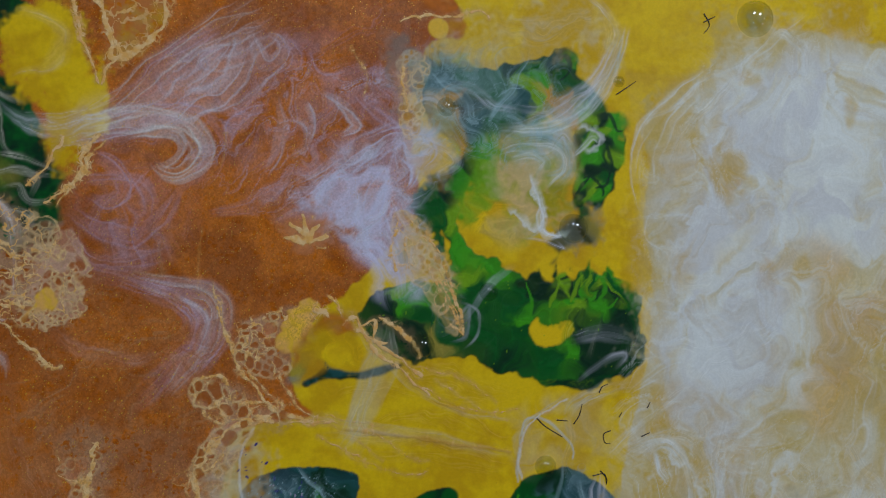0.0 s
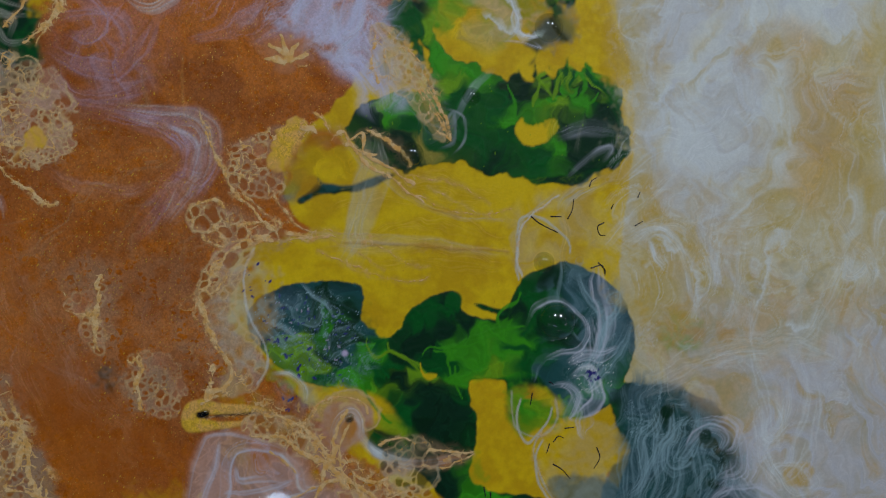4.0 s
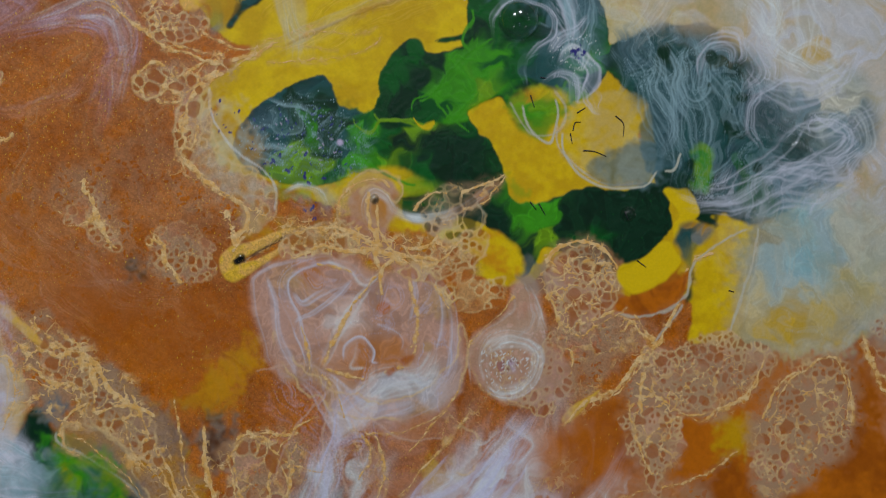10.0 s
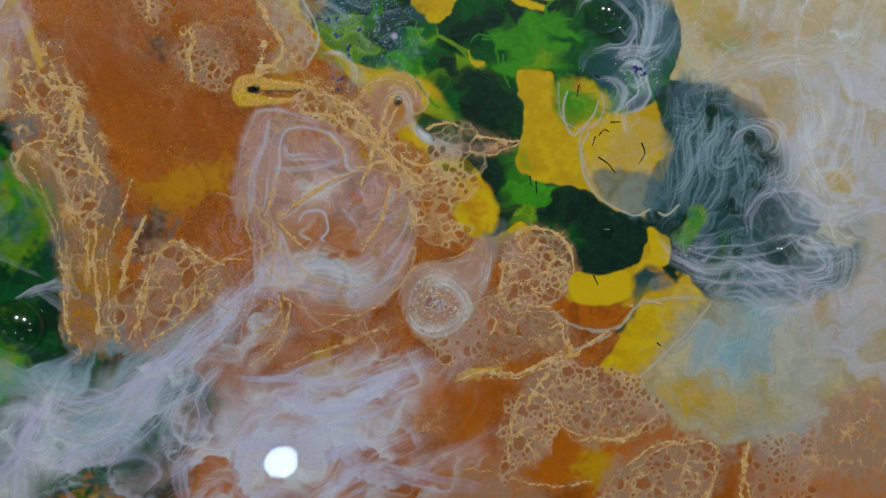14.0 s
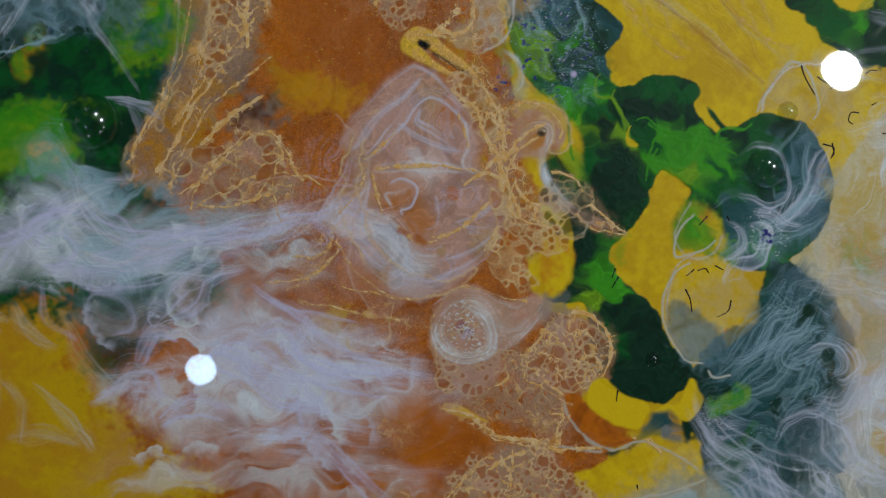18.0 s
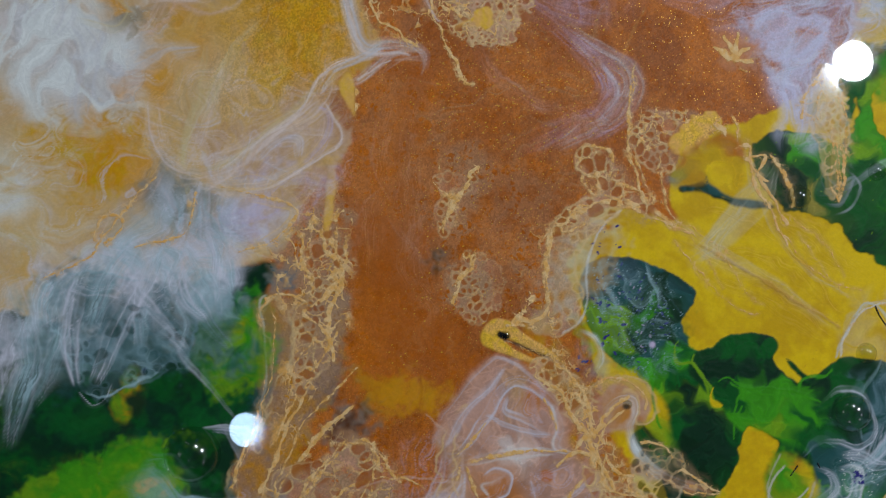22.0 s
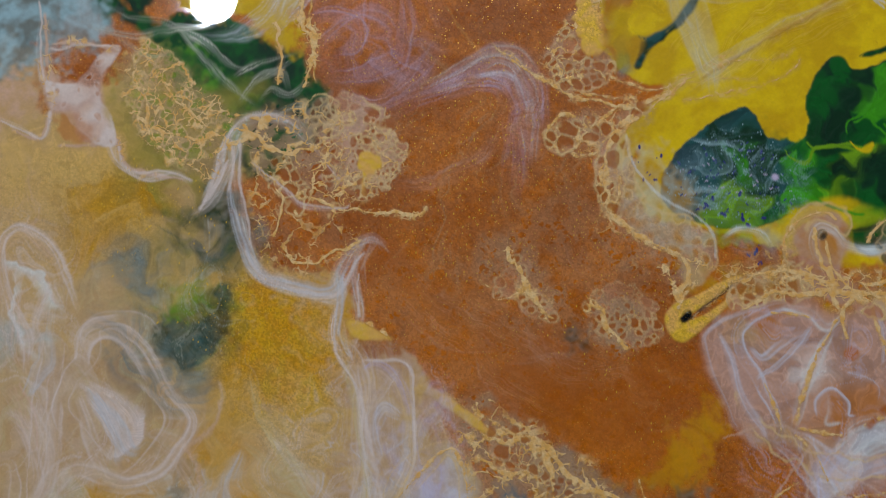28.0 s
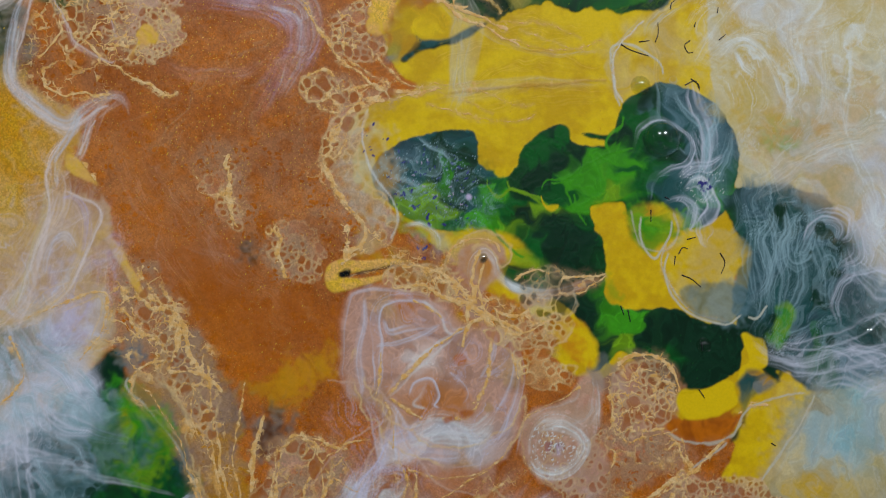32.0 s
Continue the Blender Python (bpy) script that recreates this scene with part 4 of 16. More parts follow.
wisp(current, [(5.9, 42.7), (11.4, 30), (21.7, 18.3), (31.2, 11.2)], 6, GREEN_BRIGHT, 0.6, strand=2)
pool(fern, [(29.9, -7.6), (38.1, -8.8), (36.9, -18.5), (33.1, -21.9), (25.6, -27.6), (26.1, -18.8)], GREEN_BRIGHT, LIME, soft=0.9, ragged=0.3, mottle=8)
pool(0, [(28.5, 9.7), (35.3, 5.5), (41.6, -8.6), (32.4, -8.3), (30.3, 0.2)], LIME, soft=2, cover=0.5)
pool(fern, [(84.1, -44.5), (96, -41.1), (95.6, -50.1), (85.5, -51.7)], GREEN_DARK, soft=0.8)
wisp(current, [(100, -28.5), (98.7, -35), (91.8, -38.3)], 3, GREEN_BRIGHT, 0.8)
pool(fern, [(-7.4, 39.6), (-1.5, 52.2), (11.1, 43), (30.7, 25.7), (31.3, 12), (13.1, 18.4), (0.6, 27.7)], GREEN, GREEN_BRIGHT, soft=2, mottle=8, cover=0.85)
pool(fern, [(6.2, 26.2), (16.4, 29.5), (31.1, 16.6), (29.7, 6.4), (16.2, 13)], GREEN_DARK, soft=2.5, cover=0.8)
ball = piece("blue_green_blot", fern, "mottled blue-green blot with violet flecks", "acrylic")
pool(ball, [(-40, 66.1), (-32.7, 72.6), (-19, 73.9), (-8.9, 70.2), (-2, 62.8), (-2.2, 53.9), (-13.8, 52.5), (-26, 56.8), (-36, 52.8), (-42.3, 57.8)], TEAL, GREEN_DARK, soft=1.5, mottle=7)
pool(ball, [(-19.4, 60.6), (-5.2, 59.1), (-4, 47.6), (-10.8, 39.4), (-19.4, 40.6), (-22.3, 50.3)], TEAL, GREEN_DARK, soft=2, mottle=6, cover=0.8)
wisp(ball, [(-31.7, 68.3), (-24.6, 62), (-14.2, 59.3)], 3.2, SLATE, 0.6, strand=0.8, gaps=0.6)
wisp(ball, [(-37.5, 63.2), (-29.8, 58.9), (-19.8, 63)], 3.2, SLATE, 0.6, strand=0.8, gaps=0.6)
wisp(ball, [(-32.9, 72), (-32.8, 64.2), (-37.2, 56.5)], 3.2, SLATE, 0.6, strand=0.8, gaps=0.6)
wisp(ball, [(-27, 69.3), (-17.8, 62.4), (-13.8, 52.5)], 3.2, SLATE, 0.6, strand=0.8, gaps=0.6)
wisp(ball, [(-25.1, 59.9), (-22.2, 54.7), (-15.3, 55.1)], 3.2, SLATE, 0.6, strand=0.8, gaps=0.6)
pool(yellow, [(50.8, 26.2), (65.7, 24.9), (73.6, 19.6), (74.2, 13.5), (59.3, 11.4), (48.4, 18.2)], GREEN_BRIGHT, LIME, soft=3, mottle=8)
moss = piece("mossy_green_paint_pool", "", "mossy green paint with yellow flecks and white wisps at its rim", "acrylic")
pool(moss, [(-231.1, -27), (-194.1, -19.2), (-183.3, -15.8), (-160, -12.6), (-159.6, 2.5), (-159.8, 19.3), (-146.3, 27.1), (-144.5, 11.8), (-138.2, -10.1), (-134.7, -30), (-135.9, -43.2), (-133.9, -56.3), (-143.1, -62), (-151, -68.3), (-146.8, -90), (-146.9, -111.3), (-164.7, -118), (-197, -117.8)], GREEN_DARK, GREEN, soft=1.2, ragged=0.7, mottle=14, lean=-0.1, height=0.3)
pool(moss, [(-188.7, -65.3), (-168.7, -54.2), (-157.8, -47.7), (-153.4, -56.6), (-153.5, -67.2), (-162.4, -81.3), (-179.4, -90)], GREEN_BRIGHT, LIME, soft=1.5, ragged=0.6, mottle=7)
pool(moss, [(-192.5, -67.3), (-175.1, -52.6), (-161.4, -42.6), (-154.6, -52.5), (-152.6, -66.9), (-160.4, -80.2), (-178.8, -93)], LIME, GREEN_BRIGHT, soft=1.5, ragged=0.6, mottle=9, cover=0.85)
pool(moss, [(-163.6, -8.9), (-156.7, 4), (-148.3, 13.4), (-139.4, -3.8), (-144.7, -18), (-154.9, -15)], LIME, OCHRE, soft=4, cover=0.6, mottle=8)
pool(moss, [(-183.9, -32.8), (-176.8, -27.4), (-173.7, -32.9), (-175.5, -38.9), (-173.4, -44.4), (-178.8, -43.5)], YELLOW, LIME, soft=1.2, ragged=0.8, mottle=5)
pool(moss, [(-161, -4.5), (-151.4, 2.6), (-144.4, 3.4), (-143.9, -6), (-156.8, -10.2)], LIME, OCHRE, soft=3, mottle=8)
pool(moss, [(-169.6, -24.9), (-154.7, -21), (-152.3, -32.8), (-160.5, -38.2)], GREEN, GREEN_DARK, soft=2, mottle=6)
pool(moss, [(-150.4, 19), (-140.6, 9.9), (-135.5, -2.1), (-137, -31.4), (-146.5, -44.6), (-174.3, -35.9), (-161, -7), (-157.2, 0.2)], GREEN, GREEN_BRIGHT, soft=2, mottle=12)
pool(moss, [(-157.2, 0.2), (-149, 0.8), (-148.9, -10.7), (-158.3, -12), (-161.5, -4.8)], YELLOW, LIME, soft=3, mottle=8)
pool(moss, [(-151.5, 9.1), (-137.9, 1.7), (-135.1, -11.3), (-132.3, -24.3), (-135.9, -35.7), (-144.2, -41.8), (-141.4, -54.8), (-149.6, -56.7), (-157.8, -83.2), (-176.6, -82)], GREEN_DARK, GREEN, soft=1.2, mottle=10)
pool(moss, [(-164.6, -46.6), (-152.4, -51.9), (-151.4, -64.4), (-158.2, -76.9), (-172.2, -79.2)], GREEN_BRIGHT, LIME, soft=2, mottle=7)
cloud(0, [(-220.5, -28.9), (-160, -12.6), (-145.3, 8.3), (-134.7, -30), (-137.4, -60.9), (-148.3, -107.6), (-188.2, -114.4)], LIME, 0.5, 51.0, scale=4, stretch=2.5, body=0.15, thread=0.7, soft=3, curl=1.3, fine=0, clean=0, on=moss)
cloud(0, [(-220.5, -28.9), (-160, -12.6), (-145.3, 8.3), (-134.7, -30), (-137.4, -60.9), (-148.3, -107.6), (-188.2, -114.4)], GREEN_DARK, 0.7, 81.0, scale=5, stretch=2.5, body=0.2, thread=0.7, soft=3, curl=1.3, fine=0, clean=0, on=moss)
pine = piece("bottle_green_paint_pool", "", "bottle-green paint under grey veils and gold lace", "acrylic")
pool(pine, [(-135, 246.2), (-133.4, 229.3), (-127.4, 209), (-113.7, 198.8), (-114.2, 189), (-104.6, 179.8), (-107.3, 164.4), (-114.3, 160.2), (-122.4, 169.5), (-128, 186.6), (-135.2, 198.9), (-138, 207.6), (-140.6, 219.9), (-146.3, 237.5)], GREEN_DARK, GREEN, soft=1.5, mottle=9)
pool(pine, [(-136.8, 209.2), (-131.4, 200.8), (-129.2, 185.1), (-136.8, 181.4), (-140.8, 194.7)], GREEN_BRIGHT, GREEN, soft=2, mottle=7)
pool(pine, [(-182.1, 141.1), (-170.6, 135.1), (-175.3, 126), (-188.4, 118.1), (-195.9, 117.3), (-203.6, 119.1), (-199.6, 127.4), (-190.2, 133.6)], GREEN_DARK, LIME, soft=4, mottle=10, cover=0.72)
pool(pine, [(-207.8, 143.5), (-199.4, 136.6), (-207.5, 120), (-208.4, 107), (-216.4, 111.3), (-214.4, 125.8)], SMOKE, TEAL, soft=4, mottle=9, cover=0.7)
pool(pine, [(-161.8, 155.4), (-153, 145.7), (-161, 135.5), (-168, 141.3)], SMOKE, GREEN_DARK, soft=3, mottle=8, cover=0.7)
pool(pine, [(-161.5, 268.3), (-146.2, 250.4), (-161, 236.9), (-176.7, 234.7), (-189, 250)], SLATE, SMOKE, soft=4, mottle=12)
pool(pine, [(-131.7, 169.7), (-120.5, 162.9), (-123.8, 155.7), (-135.9, 158.4)], GREEN, GREEN_DARK, soft=2, mottle=6)
pool(pine, [(-138.3, 252.3), (-112.7, 240.9), (-121.4, 228.8), (-138.4, 222.7)], GREEN, GREEN_DARK, soft=1.2, mottle=9)
pool(pine, [(-138.4, 216.8), (-120.5, 212), (-112, 202.1), (-107.3, 189.2), (-104.5, 181.2), (-101.7, 167.3), (-110.4, 153.5), (-138.7, 157.7)], GREEN_DARK, GREEN, soft=1.5, mottle=10)
pool(pine, [(-154.7, 213.8), (-135.4, 207.9), (-130.4, 183.6), (-130.6, 171.2), (-146.9, 162.5), (-161.2, 174.4), (-166.9, 191.5)], OLIVE, CREAM_GOLD, soft=6, mottle=8, cover=0.75)
pool(pine, [(-135.7, 210.7), (-127.9, 199.1), (-125.8, 177.3), (-134.6, 172.1), (-140.5, 192)], GREEN_BRIGHT, GREEN, soft=4, mottle=6, cover=0.8)
pool(0, [(-187.8, 251.5), (-167.4, 234.6), (-175.8, 213.8), (-168.3, 192.7), (-210.5, 220.3)], TAN, PINK, soft=5, mottle=9, cover=0.9)
pool(0, [(-170.3, 275.7), (-135, 246.2), (-147.9, 226), (-169.8, 231.4), (-190.1, 248.4)], SMOKE, MIST, soft=6, mottle=9, cover=0.85)
corner = piece("yellow_patch", pine, "yellow patch", "acrylic")
pool(corner, [(-121.4, 228.8), (-111.8, 240.9), (-98.4, 239.1), (-94.6, 221.2), (-89, 203.2), (-100.6, 183.2), (-106.4, 187.2), (-110.1, 203.1), (-119.6, 213)], YELLOW_DEEP, YELLOW, soft=3, mottle=12)
pool(corner, [(-90.6, 245.3), (-67.3, 241.6), (-71.3, 227.4), (-81.1, 223.3), (-86.9, 229.3)], OCHRE, COPPER, soft=2, mottle=8)
wisp(pine, [(-117.5, 236.8), (-102.3, 233.1), (-104.3, 219.1), (-111.9, 215)], 3, WHITE, 0.2)
pool(0, [(-16.6, 66.6), (-3.8, 64.4), (-2.2, 53.9), (-5.7, 41.4), (-17.3, 40.1), (-21.2, 50)], GREEN, GREEN_DARK, soft=4, cover=0.75, mottle=6)
pool(0, [(-22.3, 58.1), (-14.8, 57.2), (-13.7, 49.1), (-19.6, 44), (-23.3, 50.5)], LIME, OLIVE, soft=3, cover=0.5, mottle=5)
pool(0, [(-39.7, 47.2), (-21.8, 40.1), (-9.9, 34.7), (-9.8, 26.9), (-23.8, 32.9), (-35.5, 38.4)], LIME, OCHRE, soft=3, cover=0.6, mottle=6)
pool(fern, [(2.5, 44.4), (13.8, 35.3), (23.1, 31.9), (33.5, 22.4), (34.5, 13.8), (27.2, 9.1), (16.2, 14), (7.8, 24.3), (2.4, 35.6)], GREEN_DARK, soft=1.6, cover=0.9, ragged=0.5)
pool(fern, [(12.4, 48), (16, 55.5), (22.4, 57.8), (27.9, 55.4), (39, 53.2), (47.2, 52.8), (46.3, 49.2), (33.4, 46.8), (20.8, 44), (11.2, 45.4)], GREEN_DARK, GREEN, soft=1.2, cover=0.9, ragged=0.4, mottle=12, lean=-0.2)
pool(0, [(28.1, 42.6), (46.3, 49.2), (54.6, 45.5), (56.3, 34.9), (45.1, 34.3), (34.6, 31.6)], GREEN_BRIGHT, LIME, soft=3, cover=0.6, mottle=7)

# greens run into one another
marble(0, [(-38.7, 86.6), (-4.4, 77.3), (18.9, 67.5), (19.3, 44.7), (36.2, 29.3), (36.9, 13.2), (30.3, 2.1), (5, 7.2), (-3.1, 21.6), (-38.2, 35), (-47, 58.5)], [(-35.8, 67.7, INKY), (-28.5, 69.4, INKY), (-21.8, 72.5, TEAL), (-14.6, 70.9, GREEN_DARK), (-5.9, 70.4, TEAL), (-18.2, 64.4, GREEN_DARK), (-28.2, 61.4, TEAL), (-36.3, 57.7, INKY), (-29.6, 54.8, TEAL), (-22.4, 53.2, LIME), (-26.1, 48.3, LIME), (-16.6, 55.5, GREEN_BRIGHT), (-9.9, 59.7, GREEN_DARK), (-11.4, 52.9, GREEN_DARK), (-10.3, 46.9, TEAL), (-16.8, 44.4, GREEN_DARK), (-11.3, 40, TEAL), (-2.1, 59.5, TEAL), (-3.5, 49.9, GREEN_DARK), (-1.1, 47.4, GREEN_BRIGHT), (2.9, 49.1, GREEN), (-36.5, 51.1, GREEN), (-31.5, 47, LIME), (-24, 41.9, LIME), (-16.9, 35.4, GREEN), (-20.2, 57.3, GREEN_DARK), (-8.7, 35, GREEN_BRIGHT), (-13.5, 29.6, LIME), (4.8, 45.2, GREEN_BRIGHT), (3.7, 38.2, GREEN), (2, 30.1, LIME), (-2.7, 33.2, GREEN_BRIGHT), (3.5, 25.9, GREEN), (11.6, 35.2, GREEN_DARK), (9, 41.4, GREEN), (19.6, 27.7, GREEN_DARK), (27.9, 16.6, GREEN_DARK), (19.3, 11.9, GREEN_DARK), (34.8, 18.5, GREEN), (9.4, 18.7, GREEN), (17.2, 39.2, LIME), (19, 20, GREEN_DARK)], swirl=1.2, power=4, depth=0.5, on=fern)
for line in ([(-30.5, 70.1), (-26.4, 66.3), (-24.5, 62.3), (-20, 59.5), (-16.2, 62.5), (-17.4, 66.4)], [(-37.5, 66.1), (-34.8, 61.7), (-29.3, 58.5), (-26.5, 54.1), (-31.5, 52.6)], [(-16.1, 58), (-13.7, 52.6), (-16.6, 48.1)], [(-23, 75.2), (-18.7, 69.1), (-13.2, 65.9), (-10.7, 60.5)], [(-38.4, 60.8), (-33.7, 55.7), (-29.7, 48.6)], [(-14.4, 45), (-9, 47.5), (-6.2, 43)], [(-32.2, 68.5), (-31.1, 62.5), (-35.9, 58.7)]):
    silk(0, line, (0.6, 1.8, 1.8, 0.6), MIST, 0.6, gap=0.8, fade=0.9, sway=0.7)
marble(0, [(6.9, 44.9), (14.5, 64.6), (34.8, 67.3), (68.2, 76.7), (98, 63.5), (103.8, 36.1), (90.5, 2), (72.7, 4.1), (61.4, 29), (43.7, 31), (36.2, 29.3), (31.5, 28.8), (16.7, 37.8)], [(17.9, 58.8, GREEN), (25.2, 57.2, GREEN), (32.5, 60.2, GREEN_DARK), (17.9, 49.8, GREEN_DARK), (27.6, 48.5, GREEN_DARK), (38.8, 51.1, GREEN_DARK), (45.8, 51.2, GREEN_DARK), (24.5, 39.4, GREEN), (22.7, 44.6, GREEN_DARK), (32.2, 42.6, GREEN_BRIGHT), (29.1, 37.7, GREEN), (40.3, 36.9, GREEN_BRIGHT), (49.9, 35.1, GREEN_BRIGHT), (54.6, 38.4, GREEN), (42.5, 42.9, GREEN_BRIGHT), (32.4, 31.2, GREEN_BRIGHT), (44.5, 33, LIME), (56.3, 30.9, GREEN), (54.2, 52.2, GREEN_DARK), (49.5, 46, GREEN_BRIGHT), (59.6, 51.3, GREEN), (57.5, 43, GREEN_BRIGHT), (60.6, 60.1, GREEN), (67.9, 60.8, GREEN), (69.6, 68.2, GREEN_DARK), (69.5, 50, GREEN), (70, 45.2, GREEN_DARK), (75.5, 41.5, GREEN_DARK), (62.8, 38.7, GREEN), (78.6, 55.7, TEAL), (88.5, 60.1, INKY), (87.4, 42.2, TEAL), (95.7, 42.5, INKY), (74.2, 32.2, TEAL), (93.1, 29.7, GREEN), (84.3, 19.2, GREEN_BRIGHT), (90.9, 17.9, GREEN_DARK), (81.5, 8.8, GREEN_DARK), (67.5, 26.7, TEAL)], swirl=1.1, power=4.3, on=fern)
marble(0, [(15.4, -1.3), (38.3, -1), (43.3, -12), (61.3, -13.2), (89.5, -30.9), (89.3, -43.5), (62.8, -51.5), (39.9, -44.8), (14.2, -28)], [(20.2, -6.5, GREEN_DARK), (23.2, -22.4, GREEN_DARK), (19.2, -29.9, TEAL), (34.9, -8.8, GREEN_BRIGHT), (33, -16, GREEN_BRIGHT), (31.8, -23.9, LIME), (38.9, -14.4, GREEN_BRIGHT), (39.5, -21.9, GREEN_DARK), (43.8, -17.9, GREEN_DARK), (53.8, -20.6, GREEN_DARK), (48.2, -30.3, GREEN), (59.6, -29.7, GREEN_DARK), (65, -39.8, GREEN_DARK), (71.3, -29.6, GREEN_DARK), (80.2, -30.8, GREEN_DARK), (46.2, -40.4, GREEN_DARK), (38.4, -30.6, GREEN_DARK), (57, -42.4, GREEN_DARK)], swirl=0.9, power=5, depth=0.5, on=fern)
pool(yellow, [(-20.9, 33.8), (-9.4, 34.4), (0.8, 30.5), (5.7, 23.9), (10, 16.6), (10.1, 11.6), (3.2, 14.3), (-2.1, 21.2), (-9.3, 28.9), (-19.6, 28.3)], YELLOW, YELLOW_DEEP, soft=1.8, ragged=0.6, mottle=6)
marble(0, [(0.2, 27.1), (7.9, 20.8), (14.9, 12.5), (11.1, 8.3), (4.5, 11.9), (-1.9, 9.9), (-5.3, 15.7), (-7, 23.1)], [(2, 23, YELLOW), (6.4, 16.9, LIME), (10.2, 12, GREEN), (2.9, 13.7, GREEN_DARK), (-2.7, 13.6, GREEN), (-2.1, 21.2, OCHRE)], soft=1.6, power=4, cover=0.8)
pool(fern, [(30.3, 62.8), (32.4, 64.8), (35.2, 63.7), (35.9, 60.8), (33.9, 56.1), (31, 54), (29.3, 57.8)], GREEN_DARK, GREEN, soft=0.6, ragged=0.1, mottle=5)
pool(fern, [(40.3, 59.1), (43, 59), (47.9, 56.8), (52.1, 55.7), (52.2, 52.9), (49, 53.7), (47.6, 51.9), (45.6, 52.6), (46.1, 55.2), (43.3, 56.7)], GREEN_DARK, GREEN, soft=0.5, ragged=0.1, mottle=5)
pool(yellow, [(45.9, 55.2), (48.3, 54.4), (48, 52.4), (45.4, 53.4)], YELLOW, soft=0.6, ragged=0.05)
marble(0, [(50, 24.6), (58.2, 26.7), (66.9, 22.3), (70.3, 16), (64.1, 12), (58.5, 9.5), (53.7, 7.7), (50.4, 12.6), (48.1, 17.1)], [(49, 19.5, GREEN), (53.3, 22.9, LIME), (57.1, 23.8, OCHRE), (52.2, 14.2, GREEN_BRIGHT), (56.9, 11.3, LIME), (59.2, 17.3, LIME), (66.4, 18, YELLOW), (56.5, 17.6, GREEN_BRIGHT), (69, 17.4, LIME), (63.9, 23.5, YELLOW)], soft=1.6, power=4, cover=0.85)
for bend_line, w, c in (([(-0, 52), (-0.4, 47.6), (2.8, 44.2), (7.3, 45.9), (12, 43.4), (16.9, 38.4), (18.3, 34.9)], 0.8, LIME), ([(7.2, 49.7), (7.6, 46), (12.2, 44), (17.4, 39.6), (20.5, 34.8)], 0.5, LIME), ([(18.8, 41.5), (21.1, 44.5), (26, 44.5), (30.6, 44.6), (37.4, 44.3), (42.7, 46.2), (52.8, 48.6), (59.5, 48)], 0.9, GREEN_BRIGHT), ([(48.4, 48), (49.1, 54.1), (55.1, 57.6), (58, 62.2)], 0.9, GREEN_BRIGHT), ([(17.7, 40.4), (19.1, 35.3), (23.7, 33.6)], 1.6, YELLOW), ([(30.5, 37.1), (30.2, 30.4), (32.1, 24.5)], 0.8, GREEN_BRIGHT), ([(-2.7, 46.2), (-4.7, 38), (-0.8, 27.5), (5, 19)], 0.9, GREEN_BRIGHT), ([(22.3, 43.6), (28.7, 42.4), (28.2, 36.9), (29.8, 30.6)], 0.5, GREEN_BRIGHT)):
    vein(0, bend_line, (0.3 * w, w, w, 0.4 * w), c, 0.85, sway=0.5, lace=0, height=0.05)
marble(0, [(-0.3, 127.8), (15.8, 140), (23.8, 168.7), (48.5, 166.9), (54.8, 148.4), (103.4, 146.6), (105.6, 106.8), (7.9, 107.5)], [(10.8, 129.8, GREEN_DARK), (19.9, 131.8, GREEN_BRIGHT), (17.8, 136.9, LIME), (25, 122.7, GREEN), (17.9, 116.6, GREEN_DARK), (28.1, 117.5, OLIVE), (36.3, 119.6, GREEN), (40.3, 143.2, LIME), (47.5, 145.3, GREEN_BRIGHT), (32, 155.4, GREEN), (38.2, 153.4, GREEN_BRIGHT), (26.9, 163.6, GREEN), (35.1, 162.6, LIME), (42.4, 136, GREEN), (46.6, 122.6, GREEN), (52.9, 111.3, GREEN_DARK), (59, 131.9, GREEN), (65.3, 137.1, GREEN_DARK), (62.8, 122.6, GREEN_BRIGHT), (59.1, 119.5, GREEN), (75.8, 128.8, GREEN_BRIGHT), (69.5, 131.9, GREEN_DARK), (79.6, 126.7, LIME), (83.2, 119.4, GREEN_DARK), (90.6, 119.4, GREEN_DARK), (98.1, 120.4, GREEN_DARK), (100.2, 127.7, GREEN), (87.4, 133, GREEN_DARK), (91, 135, LIME), (90.6, 129.8, GREEN_BRIGHT), (69.6, 111.2, GREEN), (78, 114.2, GREEN_BRIGHT), (87.5, 110, GREEN_DARK), (93.8, 139.2, GREEN_BRIGHT), (34.2, 136, GREEN_BRIGHT), (32.1, 144.2, GREEN_DARK)], swirl=1.2, power=4.3, on=leaf)
marble(leaf, [(62.7, 142.2), (66.3, 143.9), (70.5, 139.8), (73.6, 142.7), (76.8, 144.4), (80, 141.9), (83.1, 144.4), (87.4, 145.7), (91.4, 141.9), (92.3, 144.5), (94.8, 142.8), (95.7, 138.2), (101.3, 136.1), (102.6, 131.9), (97, 127.7), (86.4, 131.9), (69.5, 132.9), (59, 138.1)], [(63.2, 141.2, GREEN_DARK), (69.5, 138.1, LIME), (74.7, 141.2, GREEN), (78.9, 140.2, LIME), (81.1, 134, GREEN_BRIGHT), (85.3, 143.4, GREEN), (90.6, 136.1, LIME), (93.8, 141.3, GREEN_BRIGHT), (97, 135.1, GREEN), (65.3, 135, GREEN_DARK), (87.4, 134, GREEN_DARK), (75.8, 135, GREEN_DARK)], swirl=1.6, power=5, ragged=0.7)
